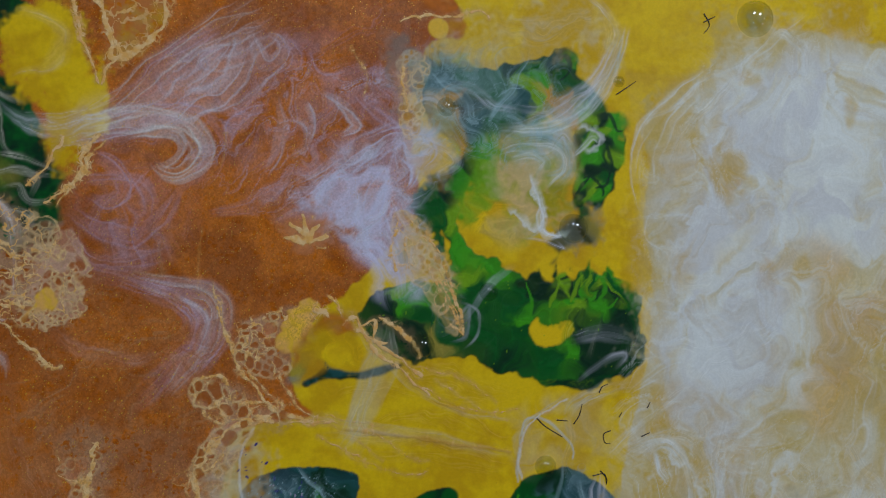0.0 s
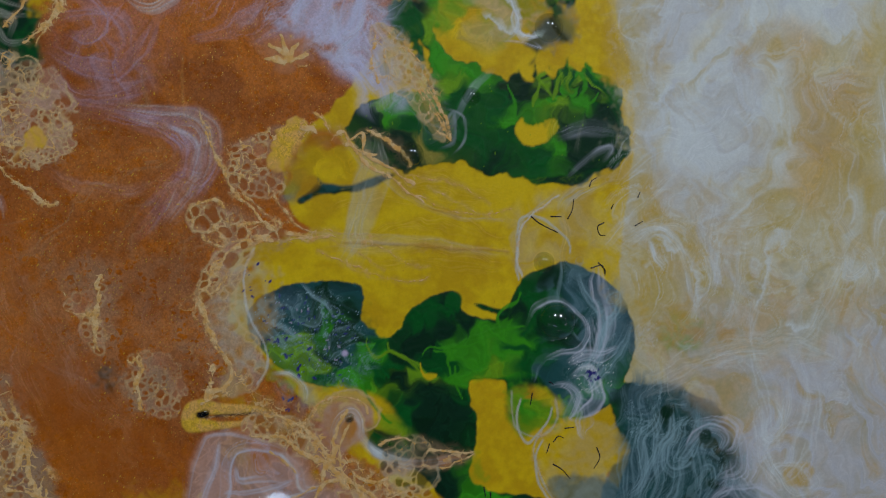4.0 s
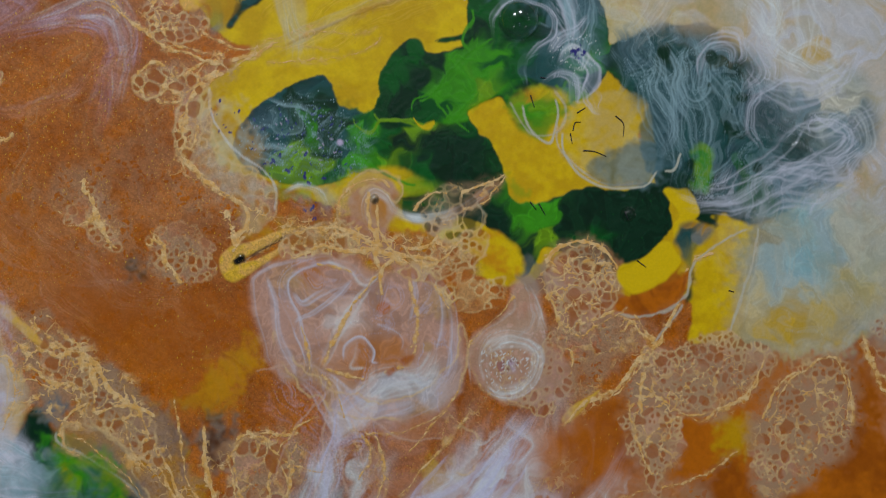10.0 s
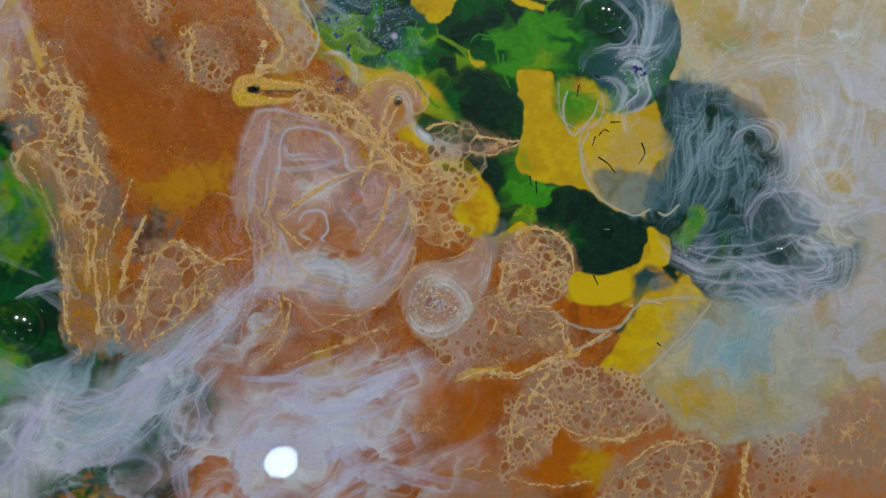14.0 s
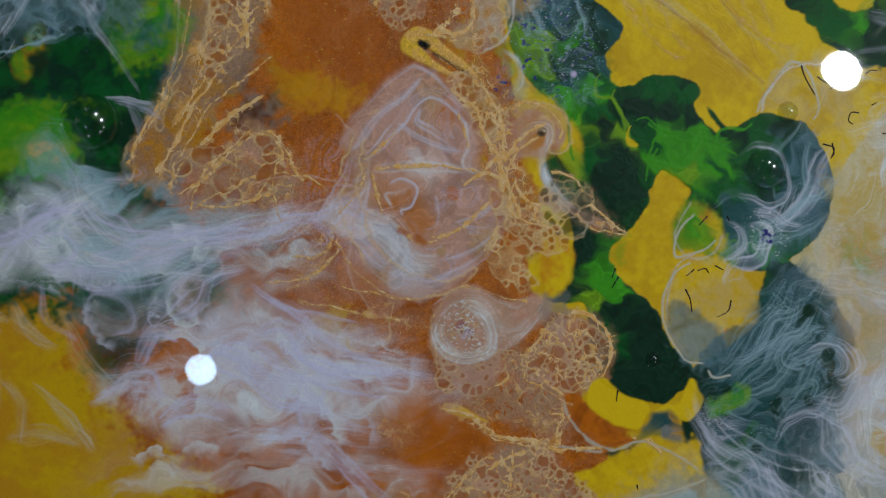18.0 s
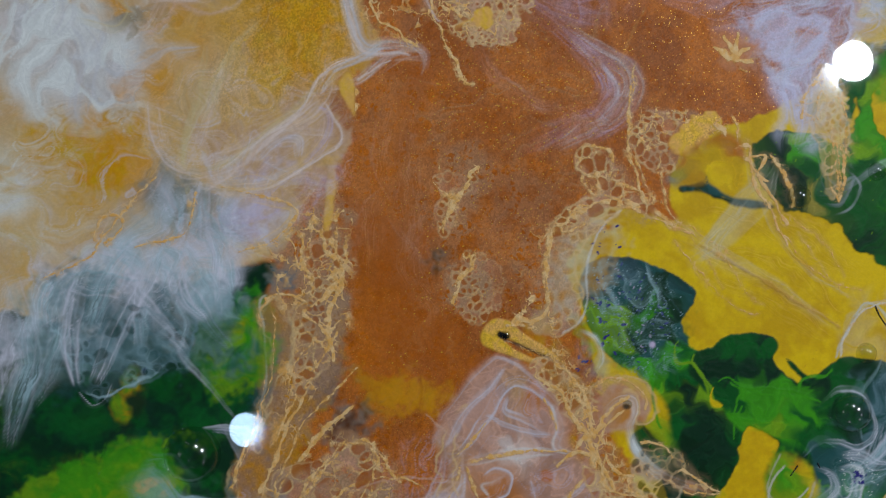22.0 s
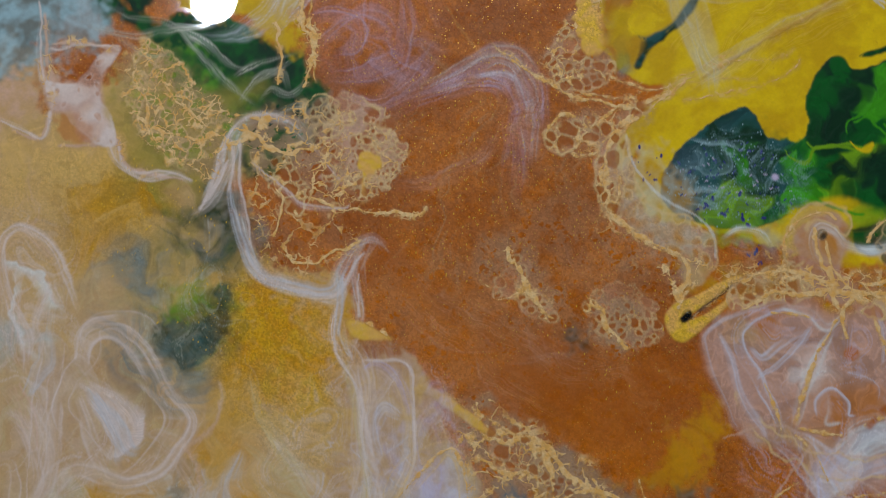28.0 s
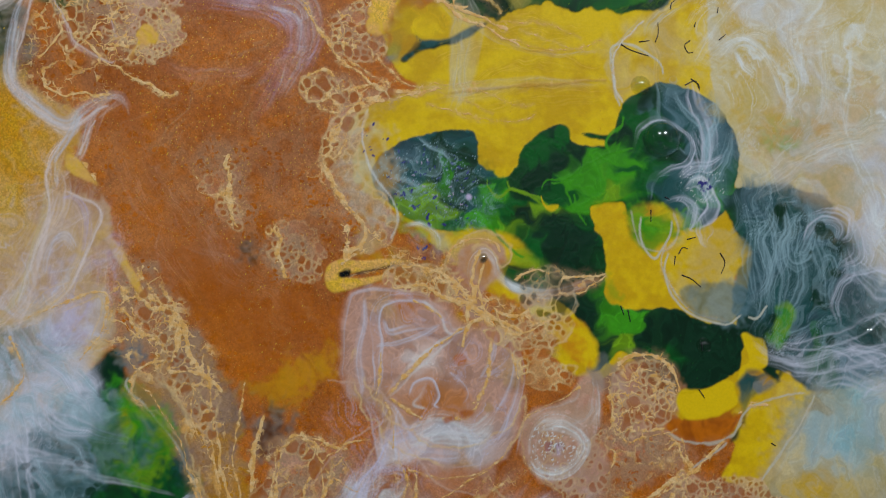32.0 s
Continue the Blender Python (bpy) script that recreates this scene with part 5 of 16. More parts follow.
marble(leaf, [(92.5, 202.4), (99.4, 201.1), (99.4, 191.7), (100.7, 184.3), (96.9, 179), (93, 171.2), (89.2, 169.5), (85.4, 169.9), (82.4, 166.9), (79.9, 171.1), (80.9, 176.1), (83, 180.9), (83.2, 187.2), (87.2, 194.6), (87.2, 197.7)], [(95.7, 197.9, GREEN_BRIGHT), (96.8, 191.6, GREEN_BRIGHT), (91.5, 194.7, LIME), (87.2, 191.4, LIME), (85.1, 184.1, GREEN_BRIGHT), (97.9, 182.2, LIME), (93, 187.4, GREEN_DARK), (92.1, 181.1, GREEN_DARK), (90.5, 175.8, GREEN), (83, 176.7, GREEN_BRIGHT), (87.3, 178.9, GREEN_DARK), (86.2, 172.6, LIME), (91.5, 171.6, GREEN_BRIGHT), (82.4, 171.5, GREEN_DARK), (89.4, 184.1, GREEN_BRIGHT)], swirl=0.8, power=5, ragged=0.4)
marble(leaf, [(27.6, 216.9), (40, 219.3), (48.3, 217.3), (58.7, 219.7), (69.1, 220.8), (74.4, 223.5), (80.7, 225.3), (83.1, 222.7), (83.1, 215.4), (89.3, 210.3), (94.2, 202), (91.5, 196.7), (87.2, 197.7), (81.9, 194.5), (69.2, 200.4), (58.8, 194), (48.4, 192.7), (40.2, 173), (27.9, 163.6), (23.8, 168.7), (38.1, 187.4), (27.7, 195.4), (25.6, 207.6)], [(31.8, 214, TEAL), (40, 214.2, GREEN), (48.3, 211.3, GREEN), (56.6, 217.8, GREEN_DARK), (65, 217, GREEN), (62.9, 209.6, LIME), (69.2, 212.9, GREEN_BRIGHT), (76.5, 220.4, GREEN_DARK), (81.8, 221.6, GREEN_BRIGHT), (78.7, 213.2, GREEN), (70.2, 208.8, OCHRE), (67.1, 205.6, LIME), (75.5, 206.8, OCHRE), (87.2, 207.1, GREEN), (92.5, 203.1, GREEN_DARK), (89.3, 198.8, GREEN_DARK), (86.1, 201.9, LIME), (58.7, 204.3, TEAL), (50.4, 202.1, GREEN), (44.2, 195.7, TEAL), (40, 203.9, GREEN_DARK), (34.9, 203.8, OCHRE), (31.8, 200.6, OLIVE), (46.3, 187.5, GREEN), (42.2, 181.3, GREEN_DARK), (40.2, 175, GREEN_BRIGHT), (29.9, 168.7, GREEN), (36.1, 172.9, GREEN_DARK), (32.9, 191.4, OCHRE), (54.6, 196, GREEN), (69.2, 200.4, OLIVE), (81.9, 200.7, OCHRE)], swirl=1.2, power=4, ragged=0.5, soft=1.2)
marble(0, [(43.2, 190.5), (54.6, 194.9), (69.2, 195.2), (79.8, 193.4), (80.9, 184), (77.8, 169.4), (69.4, 158.9), (56.8, 152.5), (44.4, 156.6), (36.1, 166.8), (42.2, 175.1)], [(48.4, 187.6, GREEN_BRIGHT), (48.4, 180.3, LIME), (46.4, 173.1, LIME), (58.8, 190.9, OLIVE), (69.2, 191.1, SLATE), (75.6, 189.1, OLIVE), (58.8, 181.5, CREAM_GOLD), (69.3, 181.7, BUTTER), (75.6, 179.7, CREAM_GOLD), (54.7, 169.1, YELLOW_DEEP), (63, 169.2, CREAM_GOLD), (48.5, 162.8, YELLOW), (58.9, 157.7, BUTTER), (40.2, 163.7, LIME), (75.6, 171.4, OCHRE), (69.3, 165.1, OCHRE), (44.4, 154.5, YELLOW)], soft=4, power=4, swirl=0.9, cover=0.9)
marble(leaf, [(80.9, 170.4), (85.2, 166.3), (85.8, 162.2), (90.5, 158), (88.4, 152.8), (82, 152.7), (76.8, 150.6), (72.6, 145.4), (70.5, 146), (73.2, 149.6), (69.4, 153.7), (76.7, 161), (82, 163.2)], [(83.7, 167.3, GREEN_DARK), (82, 163.2, GREEN), (87.3, 157, OLIVE), (79.9, 155.8, GREEN_DARK), (85.2, 153.8, SMOKE), (74.7, 149.6, GREEN_DARK), (76.7, 158.9, SMOKE)], ragged=0.4, power=4, soft=1.4, cover=0.9)
for bend_line, c in (([(87.2, 197.7), (90.4, 193.6), (93, 189.4), (94.7, 182.1), (92.6, 175.8), (88.3, 173.7)], GREEN_DARK), ([(84.1, 177.8), (87.3, 178.3), (90.5, 174.8), (90.5, 170.6)], GREEN_DARK), ([(80.9, 171.5), (84.1, 175.7), (87.3, 178.9)], GREEN_DARK), ([(74.4, 221.4), (77.6, 223.6), (79.3, 218.4), (75.5, 214.1)], GREEN_DARK), ([(90.4, 196.7), (94.2, 201), (96.8, 195.8), (99.4, 194.8)], GREEN_DARK), ([(79, 130.9), (81, 137.1), (84.2, 141.3)], LIME), ([(69.5, 129.8), (73.7, 137.1), (75.3, 141.3)], LIME), ([(90.1, 141.3), (91, 136.1), (88.9, 130.9), (92.7, 128.8), (95.9, 133)], GREEN_BRIGHT), ([(63.2, 125.7), (63.6, 134), (61.5, 139.1)], GREEN_BRIGHT)):
    vein(0, bend_line, (0.4, 1.2, 1.0, 0.4), c, 0.85, sway=0.5, lace=0, height=0.05)

marble(0, [(-203.6, -38.5), (-165.7, -18.9), (-147, 14.2), (-143.8, 0.4), (-137.7, -2.8), (-134.1, -25.3), (-133.1, -47.1), (-142.7, -61.4), (-147.4, -68.5), (-174.8, -92.5)], [(-192.1, -40.6, GREEN_DARK), (-181.3, -41.1, GREEN), (-178.7, -40.1, OCHRE), (-177.3, -28.9, OCHRE), (-181.2, -25.6, GREEN_DARK), (-164, -33.9, TEAL), (-168.6, -25.4, GREEN), (-159.7, -22.1, GREEN_BRIGHT), (-155.2, -10.6, LIME), (-155.4, -2.3, OCHRE), (-147.8, -4.2, GREEN_BRIGHT), (-150.1, 7.9, GREEN_BRIGHT), (-141.2, -20.4, TEAL), (-150.1, -27.8, GREEN), (-169.6, -43.2, GREEN), (-184, -55.8, GREEN_DARK), (-196.5, -51.9, GREEN_DARK), (-170.4, -61.4, LIME), (-177.2, -68.5, LIME), (-161.6, -62, LIME), (-160.6, -67.8, YELLOW_DEEP), (-166.3, -69, GREEN), (-174.5, -81.3, GREEN_BRIGHT), (-156.2, -52.3, GREEN), (-148.4, -46.8, GREEN), (-142.6, -53.6, GREEN_DARK), (-138.3, -45.6, GREEN_DARK), (-157.2, -38.5, GREEN), (-160.6, -48.1, LIME)], swirl=1.2, power=4, soft=1.5, depth=0.35, on=moss)

# upper copper: lilac veils
veil = piece("lilac_veil", copper, "thin lilac-white veil of ink", "ink")
cloud(veil, [(-101.7, 200.4), (-71.4, 209.1), (-46.4, 231.9), (27.6, 234.4), (25.7, 197.4), (-0.6, 180.5), (-26.4, 172), (-51.9, 183.7), (-86.6, 190.9)], LILAC, 0.5, 25.0, scale=9, stretch=4, body=0.04, thread=0.6, soft=9, clean=0.4)


def silk_veil(line, w, c, v):
    silk(veil, line, w, c, v, gap=2.2, fade=3.0, body=0.22, clean=0.5, sway=0.8)


silk_veil([(-109.2, 196.3), (-90.4, 197.8), (-71.4, 203.2), (-52.1, 212.6), (-36.6, 222.1), (-22.8, 232.7)], (2, 4, 8, 12, 13, 10), WHITE_BLUE, 0.62)
silk_veil([(-109.2, 193.2), (-90.4, 194.4), (-75.2, 199.1), (-59.8, 205.4), (-46.3, 215.8), (-38.6, 230.1)], (1.5, 3, 5, 8, 9, 6), WHITE_BLUE, 0.6)
silk_veil([(-81, 208.9), (-63.8, 217.3), (-52.2, 225.7), (-46.4, 231.9)], (3, 7, 9, 6), LILAC, 0.5)
silk_veil([(-61.8, 209), (-48.3, 214.8), (-43.5, 225.9), (-45.4, 231.9)], (2, 4, 4, 2), WHITE_BLUE, 0.55)
silk_veil([(-38.6, 232.1), (-33.6, 220.2), (-27.7, 221.4), (-26.7, 227.5), (-32.7, 231.3)], (1.5, 3, 3, 3, 1), WHITE_BLUE, 0.75)
silk_veil([(-28.8, 232.5), (-22.8, 222.6), (-26.7, 216.4), (-36.5, 213.1)], (3, 5, 5, 2), LILAC, 0.5)
silk_veil([(-92.3, 194.4), (-75.2, 198.5), (-63.7, 198.8), (-56.9, 193.5), (-54.9, 185.6), (-59.7, 179.1), (-66.4, 179), (-71.6, 183.7)], (1, 3, 5, 5, 5, 4, 3, 1), WHITE, 0.85)
silk_veil([(-80.9, 193.4), (-72.3, 195.2), (-65.2, 194.4), (-62.4, 190.4), (-64.3, 185.8), (-69.3, 182.9), (-71.8, 183.7)], (1, 2, 2.5, 2.5, 2, 2, 1), WHITE, 0.9)
silk_veil([(-88.5, 189.9), (-73.3, 200.7), (-57.9, 199.5), (-52, 188.7), (-55.8, 178), (-66.4, 173.8)], (2, 5, 6, 6, 5, 2), LILAC, 0.5)
silk_veil([(-101.5, 167), (-88.2, 158.9), (-73, 159.1), (-63.5, 169.5), (-61.6, 175.5)], (2, 4, 5, 4, 2), LILAC, 0.5)
silk_veil([(-92.2, 187.8), (-84.6, 184), (-80.7, 174.2), (-87.4, 169.2), (-95.9, 172)], (2, 4, 4, 4, 2), LILAC, 0.55)
silk_veil([(-97.8, 176.9), (-84.6, 178.7), (-75, 175.3), (-72.1, 165.4), (-80.6, 162.4)], (2, 3, 4, 3, 1), LILAC, 0.45)
silk_veil([(-29.6, 208.2), (-26.6, 198.2), (-28.5, 188.1), (-31.4, 179)], (1, 2.5, 3, 1), WHITE_BLUE, 0.6)
silk_veil([(-24.6, 200.7), (-17.6, 198), (-17, 191.4), (-24.5, 184.6)], (1, 2, 2, 1), WHITE_BLUE, 0.75)
silk_veil([(-18.7, 206.1), (-14.3, 199.5), (-15.4, 191.4)], (0.8, 2, 1), WHITE_BLUE, 0.8)
silk_veil([(-13.7, 208.7), (-4.7, 203.8), (0.3, 197.2), (-5.6, 193)], (1.5, 3, 3, 1), WHITE_BLUE, 0.6)
silk_veil([(-31.5, 204.6), (-42.3, 201.9), (-47.1, 193.8), (-46.1, 186.8)], (2, 4, 4, 2), LILAC, 0.5)
silk_veil([(-0.7, 209), (7.4, 201), (15.5, 195.1), (11.5, 186.9)], (3, 5, 5, 2), LILAC, 0.5)
silk_veil([(-16.8, 224.8), (-14.8, 216.7), (-8.8, 213.9), (-0.8, 217.1)], (1, 2, 2, 1), LILAC, 0.5)
silk_veil([(7.3, 221.4), (11.4, 211.4), (17.5, 203.3)], (2, 4, 2), LILAC, 0.5)
silk_veil([(-51.8, 165.7), (-36.2, 169.9), (-20.5, 176.2)], (2, 5, 4), LILAC, 0.3)
plume = piece("white_plume", copper, "bluish white plume of ink", "ink")
cloud(plume, [(-24.4, 172.1), (-4.6, 184.5), (11.5, 194), (27.7, 196.4), (25.7, 186.1), (16.6, 176.7), (16.7, 162.4), (17.8, 144.1), (7.7, 146.1), (-3.5, 158.2), (-14.5, 163.1)], PERIWINKLE, 0.85, 40.0, scale=6, stretch=3, body=0.55, thread=0.7, soft=6)
cloud(plume, [(-3.5, 166.3), (7.6, 166.4), (19.8, 148.2), (19.9, 131.8), (7.7, 137.9), (-0.4, 148)], PERIWINKLE, 0.85, 110.0, scale=5, stretch=3, body=0.55, thread=0.7, soft=6)


def silk_plume(line, w, v):
    silk(plume, line, w, PERIWINKLE, v, gap=1.8, fade=2.4, body=0.2, clean=0.5, hard=0.26)


silk_plume([(-28.4, 171), (-10.6, 179.3), (7.4, 190.9), (25.7, 197)], (2, 5, 7, 4), 0.7)
silk_plume([(-22.4, 166), (-2.6, 177.5), (10.5, 186.8), (20.6, 194.2)], (2, 5, 7, 3), 0.75)
silk_plume([(-14.5, 163.1), (1.5, 171.4), (9.9, 181.7), (15.5, 190)], (2, 5, 5, 2), 0.8)
silk_plume([(-6.5, 158.1), (5.5, 166.4), (15.6, 176.7), (25.8, 185.1)], (2, 5, 5, 2), 0.7)
silk_plume([(4.5, 172.5), (8.5, 180.3), (11.1, 181.5), (10, 172.6), (7.6, 166.4)], (0.8, 1.5, 1.5, 1.5, 0.8), 0.95)
silk_plume([(7.7, 146.1), (5.6, 158.2), (7.9, 170.5), (11.9, 181.8)], (2, 5, 5, 2), 0.8)
silk_plume([(16.8, 133.9), (13.7, 152.2), (10, 166.4), (13.6, 180.8)], (1.5, 4, 4, 1.5), 0.8)
silk_plume([(0.5, 168.4), (5.6, 154.2), (13.7, 144.1), (17.5, 132.9)], (2, 4, 4, 1.5), 0.75)
silk_plume([(7.5, 170.5), (16.7, 160.4), (25.9, 152.3), (31.1, 142.1)], (1.5, 3, 3, 1), 0.6)
silk_plume([(-0.4, 152.1), (7.7, 148.1), (15.8, 138)], (2, 5, 2), 0.65)
silk_plume([(15.6, 186.9), (21.7, 184), (22.1, 178.9), (18.7, 173.7)], (2, 4, 3, 1), 0.9)
silk_plume([(18.6, 193.1), (25.7, 193.3), (27.8, 187.2), (23.7, 180.9)], (2, 4, 4, 2), 0.75)
silk_plume([(-26.4, 172), (-12.5, 172.2), (-0.5, 164.3), (7.6, 152.2)], (1, 4, 5, 2), 0.5)
silk_plume([(36.3, 121.6), (43.5, 131.9), (52.7, 142.2), (59, 146.4)], (0.8, 1.6, 1.6, 0.8), 0.6)
silk_plume([(35.9, 123.7), (40.4, 130.8), (38.8, 119.5), (32.2, 117.5)], (0.6, 1.2, 1.2, 0.6), 0.45)
bend = piece("lilac_current", copper, "curved lilac current", "ink")
wisp(bend, [(-100.8, 161.4), (-93.2, 145.4), (-77.8, 141.2), (-64.1, 137), (-56.4, 127.8), (-60.4, 116.9), (-72.2, 103.1), (-82.9, 91.5)], (3, 4, 5, 7, 8, 8, 6, 3), LILAC, 0.5, strand=1.3, sway=0.5)
wisp(bend, [(-79.7, 143.2), (-64.1, 140), (-52.4, 135.8), (-49.5, 126.7), (-56.5, 112.8), (-68.3, 99)], (3, 5, 7, 7, 6, 3), LILAC, 0.55, strand=1.2, sway=0.5)
wisp(bend, [(-66.1, 137), (-57.3, 131.9), (-53.4, 125.8), (-57.4, 118.8)], (1.5, 3, 3, 1.5), WHITE_BLUE, 0.6, strand=0.9, sway=0.4)
wisp(bend, [(-112.4, 129.8), (-104.9, 117.8), (-89.6, 111.5), (-74.1, 113.2), (-64.2, 123)], (3, 4, 5, 5, 3), MAUVE, 0.5, strand=1.4)
wisp(bend, [(-98.8, 165.3), (-95.1, 153.4), (-81.6, 149.2), (-60.1, 151)], (3, 5, 6, 3), LILAC, 0.4, strand=1.4)
cloud(bend, [(-96.7, 173.5), (-72.4, 183.8), (-60.9, 168.3), (-68.1, 151.2), (-84.6, 147.8), (-93.7, 159.4)], LILAC, 0.45, 74.0, scale=5, stretch=4, body=0.15, thread=0.7)

# upper gold lace
lace = piece("gold_lace", copper, "pale gold lace of broken pigment", "copper")
contour(bend, [(-79.7, 143.2), (-64.1, 140), (-52.4, 135.8), (-49.5, 126.7), (-56.5, 112.8), (-68.3, 99)], (3, 5, 7, 7, 6, 3), 1.3, WHITE, 0.5, sway=0.4)
contour(veil, [(-123.4, 203), (-108.2, 198.1), (-85.1, 201.2), (-65.5, 217.4), (-45.7, 231.8), (-29.6, 240.2)], (3, 5, 8, 10, 9, 6), 1.5, WHITE, 0.4)
contour(veil, [(-100.6, 193.2), (-81.2, 200.2), (-63.7, 198.3), (-55.9, 188.2), (-61.9, 180.2), (-68.7, 181.2), (-71.6, 185.2)], (3, 4, 5, 4, 4, 3, 2), 1.1, WHITE, 0.6, sway=0.3)
net([(-44.7, 112.5), (-40.6, 124.5), (-30.6, 129.4), (-18.5, 133.2), (-14.6, 128.1), (-18.7, 118), (-24.8, 110), (-32.8, 106.6)], gold=0.9, froth=0.7, soft=3)
pool(lace, [(-29.5, 117.8), (-25.6, 127.3), (-18.5, 133.7), (-14.1, 131.8), (-17, 124.1), (-24.3, 116.5)], GOLD_LEAF, GOLD, soft=0.8, ragged=1.0, mottle=4, height=0.6)
net([(-29.5, 117.8), (-25.6, 127.3), (-18.5, 133.7), (-14.1, 131.8), (-17, 124.1), (-24.3, 116.5)], glitter=1, soft=1)
vein(lace, [(-16.9, 131.2), (-10.5, 129), (-6.5, 124.9), (-0.4, 127.8), (1.6, 121.7)], (1, 1.4, 1, 1), GOLD, 0.9)
vein(lace, [(-11.5, 136.2), (-6.5, 130), (-2.5, 124.8), (3.6, 120.6), (13.7, 112.8), (26, 104.8)], (0.6, 0.9, 1.2, 1.2, 0.8, 0.6), GOLD_PALE, 0.8)
vein(lace, [(1.6, 123.7), (7.7, 125.7), (5.6, 119.6), (11.7, 117.4)], (0.6, 1, 0.7), GOLD, 0.8)
vein(lace, [(28, 104.7), (40.4, 95.8), (54.9, 88.5)], (0.6, 0.7, 0.4), GOLD_PALE, 0.5)
vein(lace, [(-17.3, 154.6), (-24.3, 159.7)], (1.4, 0.4), GOLD, 0.75, tail=0.01)
vein(lace, [(-17.3, 154.6), (-20.3, 161.7)], (1.4, 0.4), GOLD, 0.75, tail=0.01)
vein(lace, [(-17.3, 154.6), (-15.8, 164.8)], (1.4, 0.4), GOLD, 0.75, tail=0.01)
vein(lace, [(-17.3, 154.6), (-12.2, 161.7)], (1.4, 0.4), GOLD, 0.75, tail=0.01)
vein(lace, [(-17.3, 154.6), (-9.2, 158.6)], (1.4, 0.4), GOLD, 0.75, tail=0.01)
vein(lace, [(-17.3, 154.6), (-22.4, 152.6)], (1.4, 0.4), GOLD, 0.75, tail=0.01)
vein(lace, [(-17.3, 154.6), (-11.3, 152.5)], (1.4, 0.4), GOLD, 0.75, tail=0.01)
pool(0, [(-25.3, 160.8), (-14.2, 163.7), (-8.2, 158.6), (-12.3, 152.5), (-20.4, 151.6)], PINK, soft=3, cover=0.6)
net([(12.2, 164.6), (22.5, 160.4), (32.6, 145.8), (38.6, 121), (30.4, 131.4), (22.3, 141.9), (14.1, 146.1)], gold=0.5, soft=3)
vein(lace, [(18.4, 165.6), (24.5, 156.2), (29.6, 151), (34.6, 139.6), (35.6, 129.3)], (0.5, 1.1, 0.9, 0.7), GOLD, 0.75)
vein(lace, [(14.2, 160.5), (22.4, 150.1), (28.4, 139.7), (37.5, 121)], (0.5, 1.1, 0.9, 0.7), GOLD, 0.75)
vein(lace, [(21.3, 152.2), (26.4, 145.9), (32.4, 127.3), (38.6, 119.9)], (0.5, 1.1, 0.9, 0.7), GOLD, 0.75)
vein(lace, [(17.3, 156.3), (18.2, 148.1), (24.3, 143.9)], (0.5, 1.1, 0.9, 0.7), GOLD, 0.75)
vein(lace, [(22.1, 223.4), (18, 220.3), (19.3, 212), (17.2, 207.8), (21.9, 202.7)], (0.8, 1, 0.9, 2.2, 1.4), GOLD, 0.9)
blob(lace, (19.9, 205.8), 2.6, GOLD_LEAF)
blob(lace, (30.5, 232.8), 3.4, GOLD_LEAF)
pool(0, [(12.9, 228.5), (19.1, 230.6), (22.1, 220.3), (17.8, 201.7), (12.6, 203.7)], SMOKE, MAUVE, soft=4, cover=0.6)
vein(lace, [(15, 234.7), (23.3, 236.9), (35.8, 237.1), (46.2, 239.3), (50.4, 235.2)], (0.5, 1, 0.7, 1, 0.6), GOLD, 0.8)
vein(lace, [(-1.4, 226.2), (1.6, 220.1), (4.6, 213.9), (2.4, 207.8)], (0.6, 0.8, 0.6), GOLD, 0.5)
vein(lace, [(-91.6, 245.2), (-86.8, 231.3), (-84, 221.3), (-74.2, 226.4), (-67.3, 233.5), (-65.3, 245.7)], (1, 1.5, 2, 1.5, 1.2, 1), GOLD, 0.9)
vein(lace, [(-98.3, 245.1), (-95, 227.2), (-88.9, 211.2)], (1, 1.3, 0.7), GOLD, 0.85)
vein(lace, [(-85.9, 229.3), (-81.1, 222.3), (-77.2, 223.4), (-85, 219.3), (-88.9, 211.2)], (0.8, 1, 1, 0.7), GOLD, 0.8)
net([(-90.6, 243.2), (-65.3, 243.7), (-69.3, 229.5), (-81.1, 219.3), (-86.9, 225.3)], gold=0.5, soft=2)
vein(lace, [(-87.1, 193.2), (-94.9, 183.2), (-100.7, 173.3), (-104.6, 167.3)], (0.8, 1.2, 0.9, 0.5), GOLD, 0.6)
vein(lace, [(-46, 195.3), (-47, 187.2), (-49, 181.1)], (0.6, 0.8, 0.5), GOLD, 0.35)
vein(lace, [(-54.1, 161), (-55.8, 148.9), (-57.3, 136.9)], (0.5, 0.7, 0.5), GOLD, 0.35)
vein(lace, [(-51.3, 142.8), (-47.5, 128.7), (-40.7, 110.4), (-30.9, 100.1), (-20.9, 91.7), (-6.8, 90.3)], (0.6, 0.8, 1, 1.2, 0.8, 0.4), GOLD_PALE, 0.6)
vein(lace, [(-56.6, 102.7), (-50.6, 107), (-44.7, 102.4), (-38.9, 94.2), (-46.8, 91.4), (-53.7, 93.6), (-56.2, 102.7)], (0.8, 1, 1, 0.8), GOLD_PALE, 0.6)
vein(lace, [(-46.8, 92.4), (-36.9, 91.2), (-22.9, 90.8), (-8.9, 89.3)], (1.2, 1.5, 1, 0.4), GOLD_PALE, 0.7)
net([(-54.6, 104.7), (-40.8, 104.4), (-22.9, 91.8), (-38.9, 88.2), (-50.7, 92.6)], gold=0.5, froth=0.6, soft=4)
vein(lace, [(-36.9, 90.6), (-44.9, 88.4), (-50.8, 81.5), (-55.8, 76.7), (-56.4, 66.7), (-53, 60.6)], (1.2, 1.8, 1.4, 1.6, 1.4, 1), GOLD, 0.85)
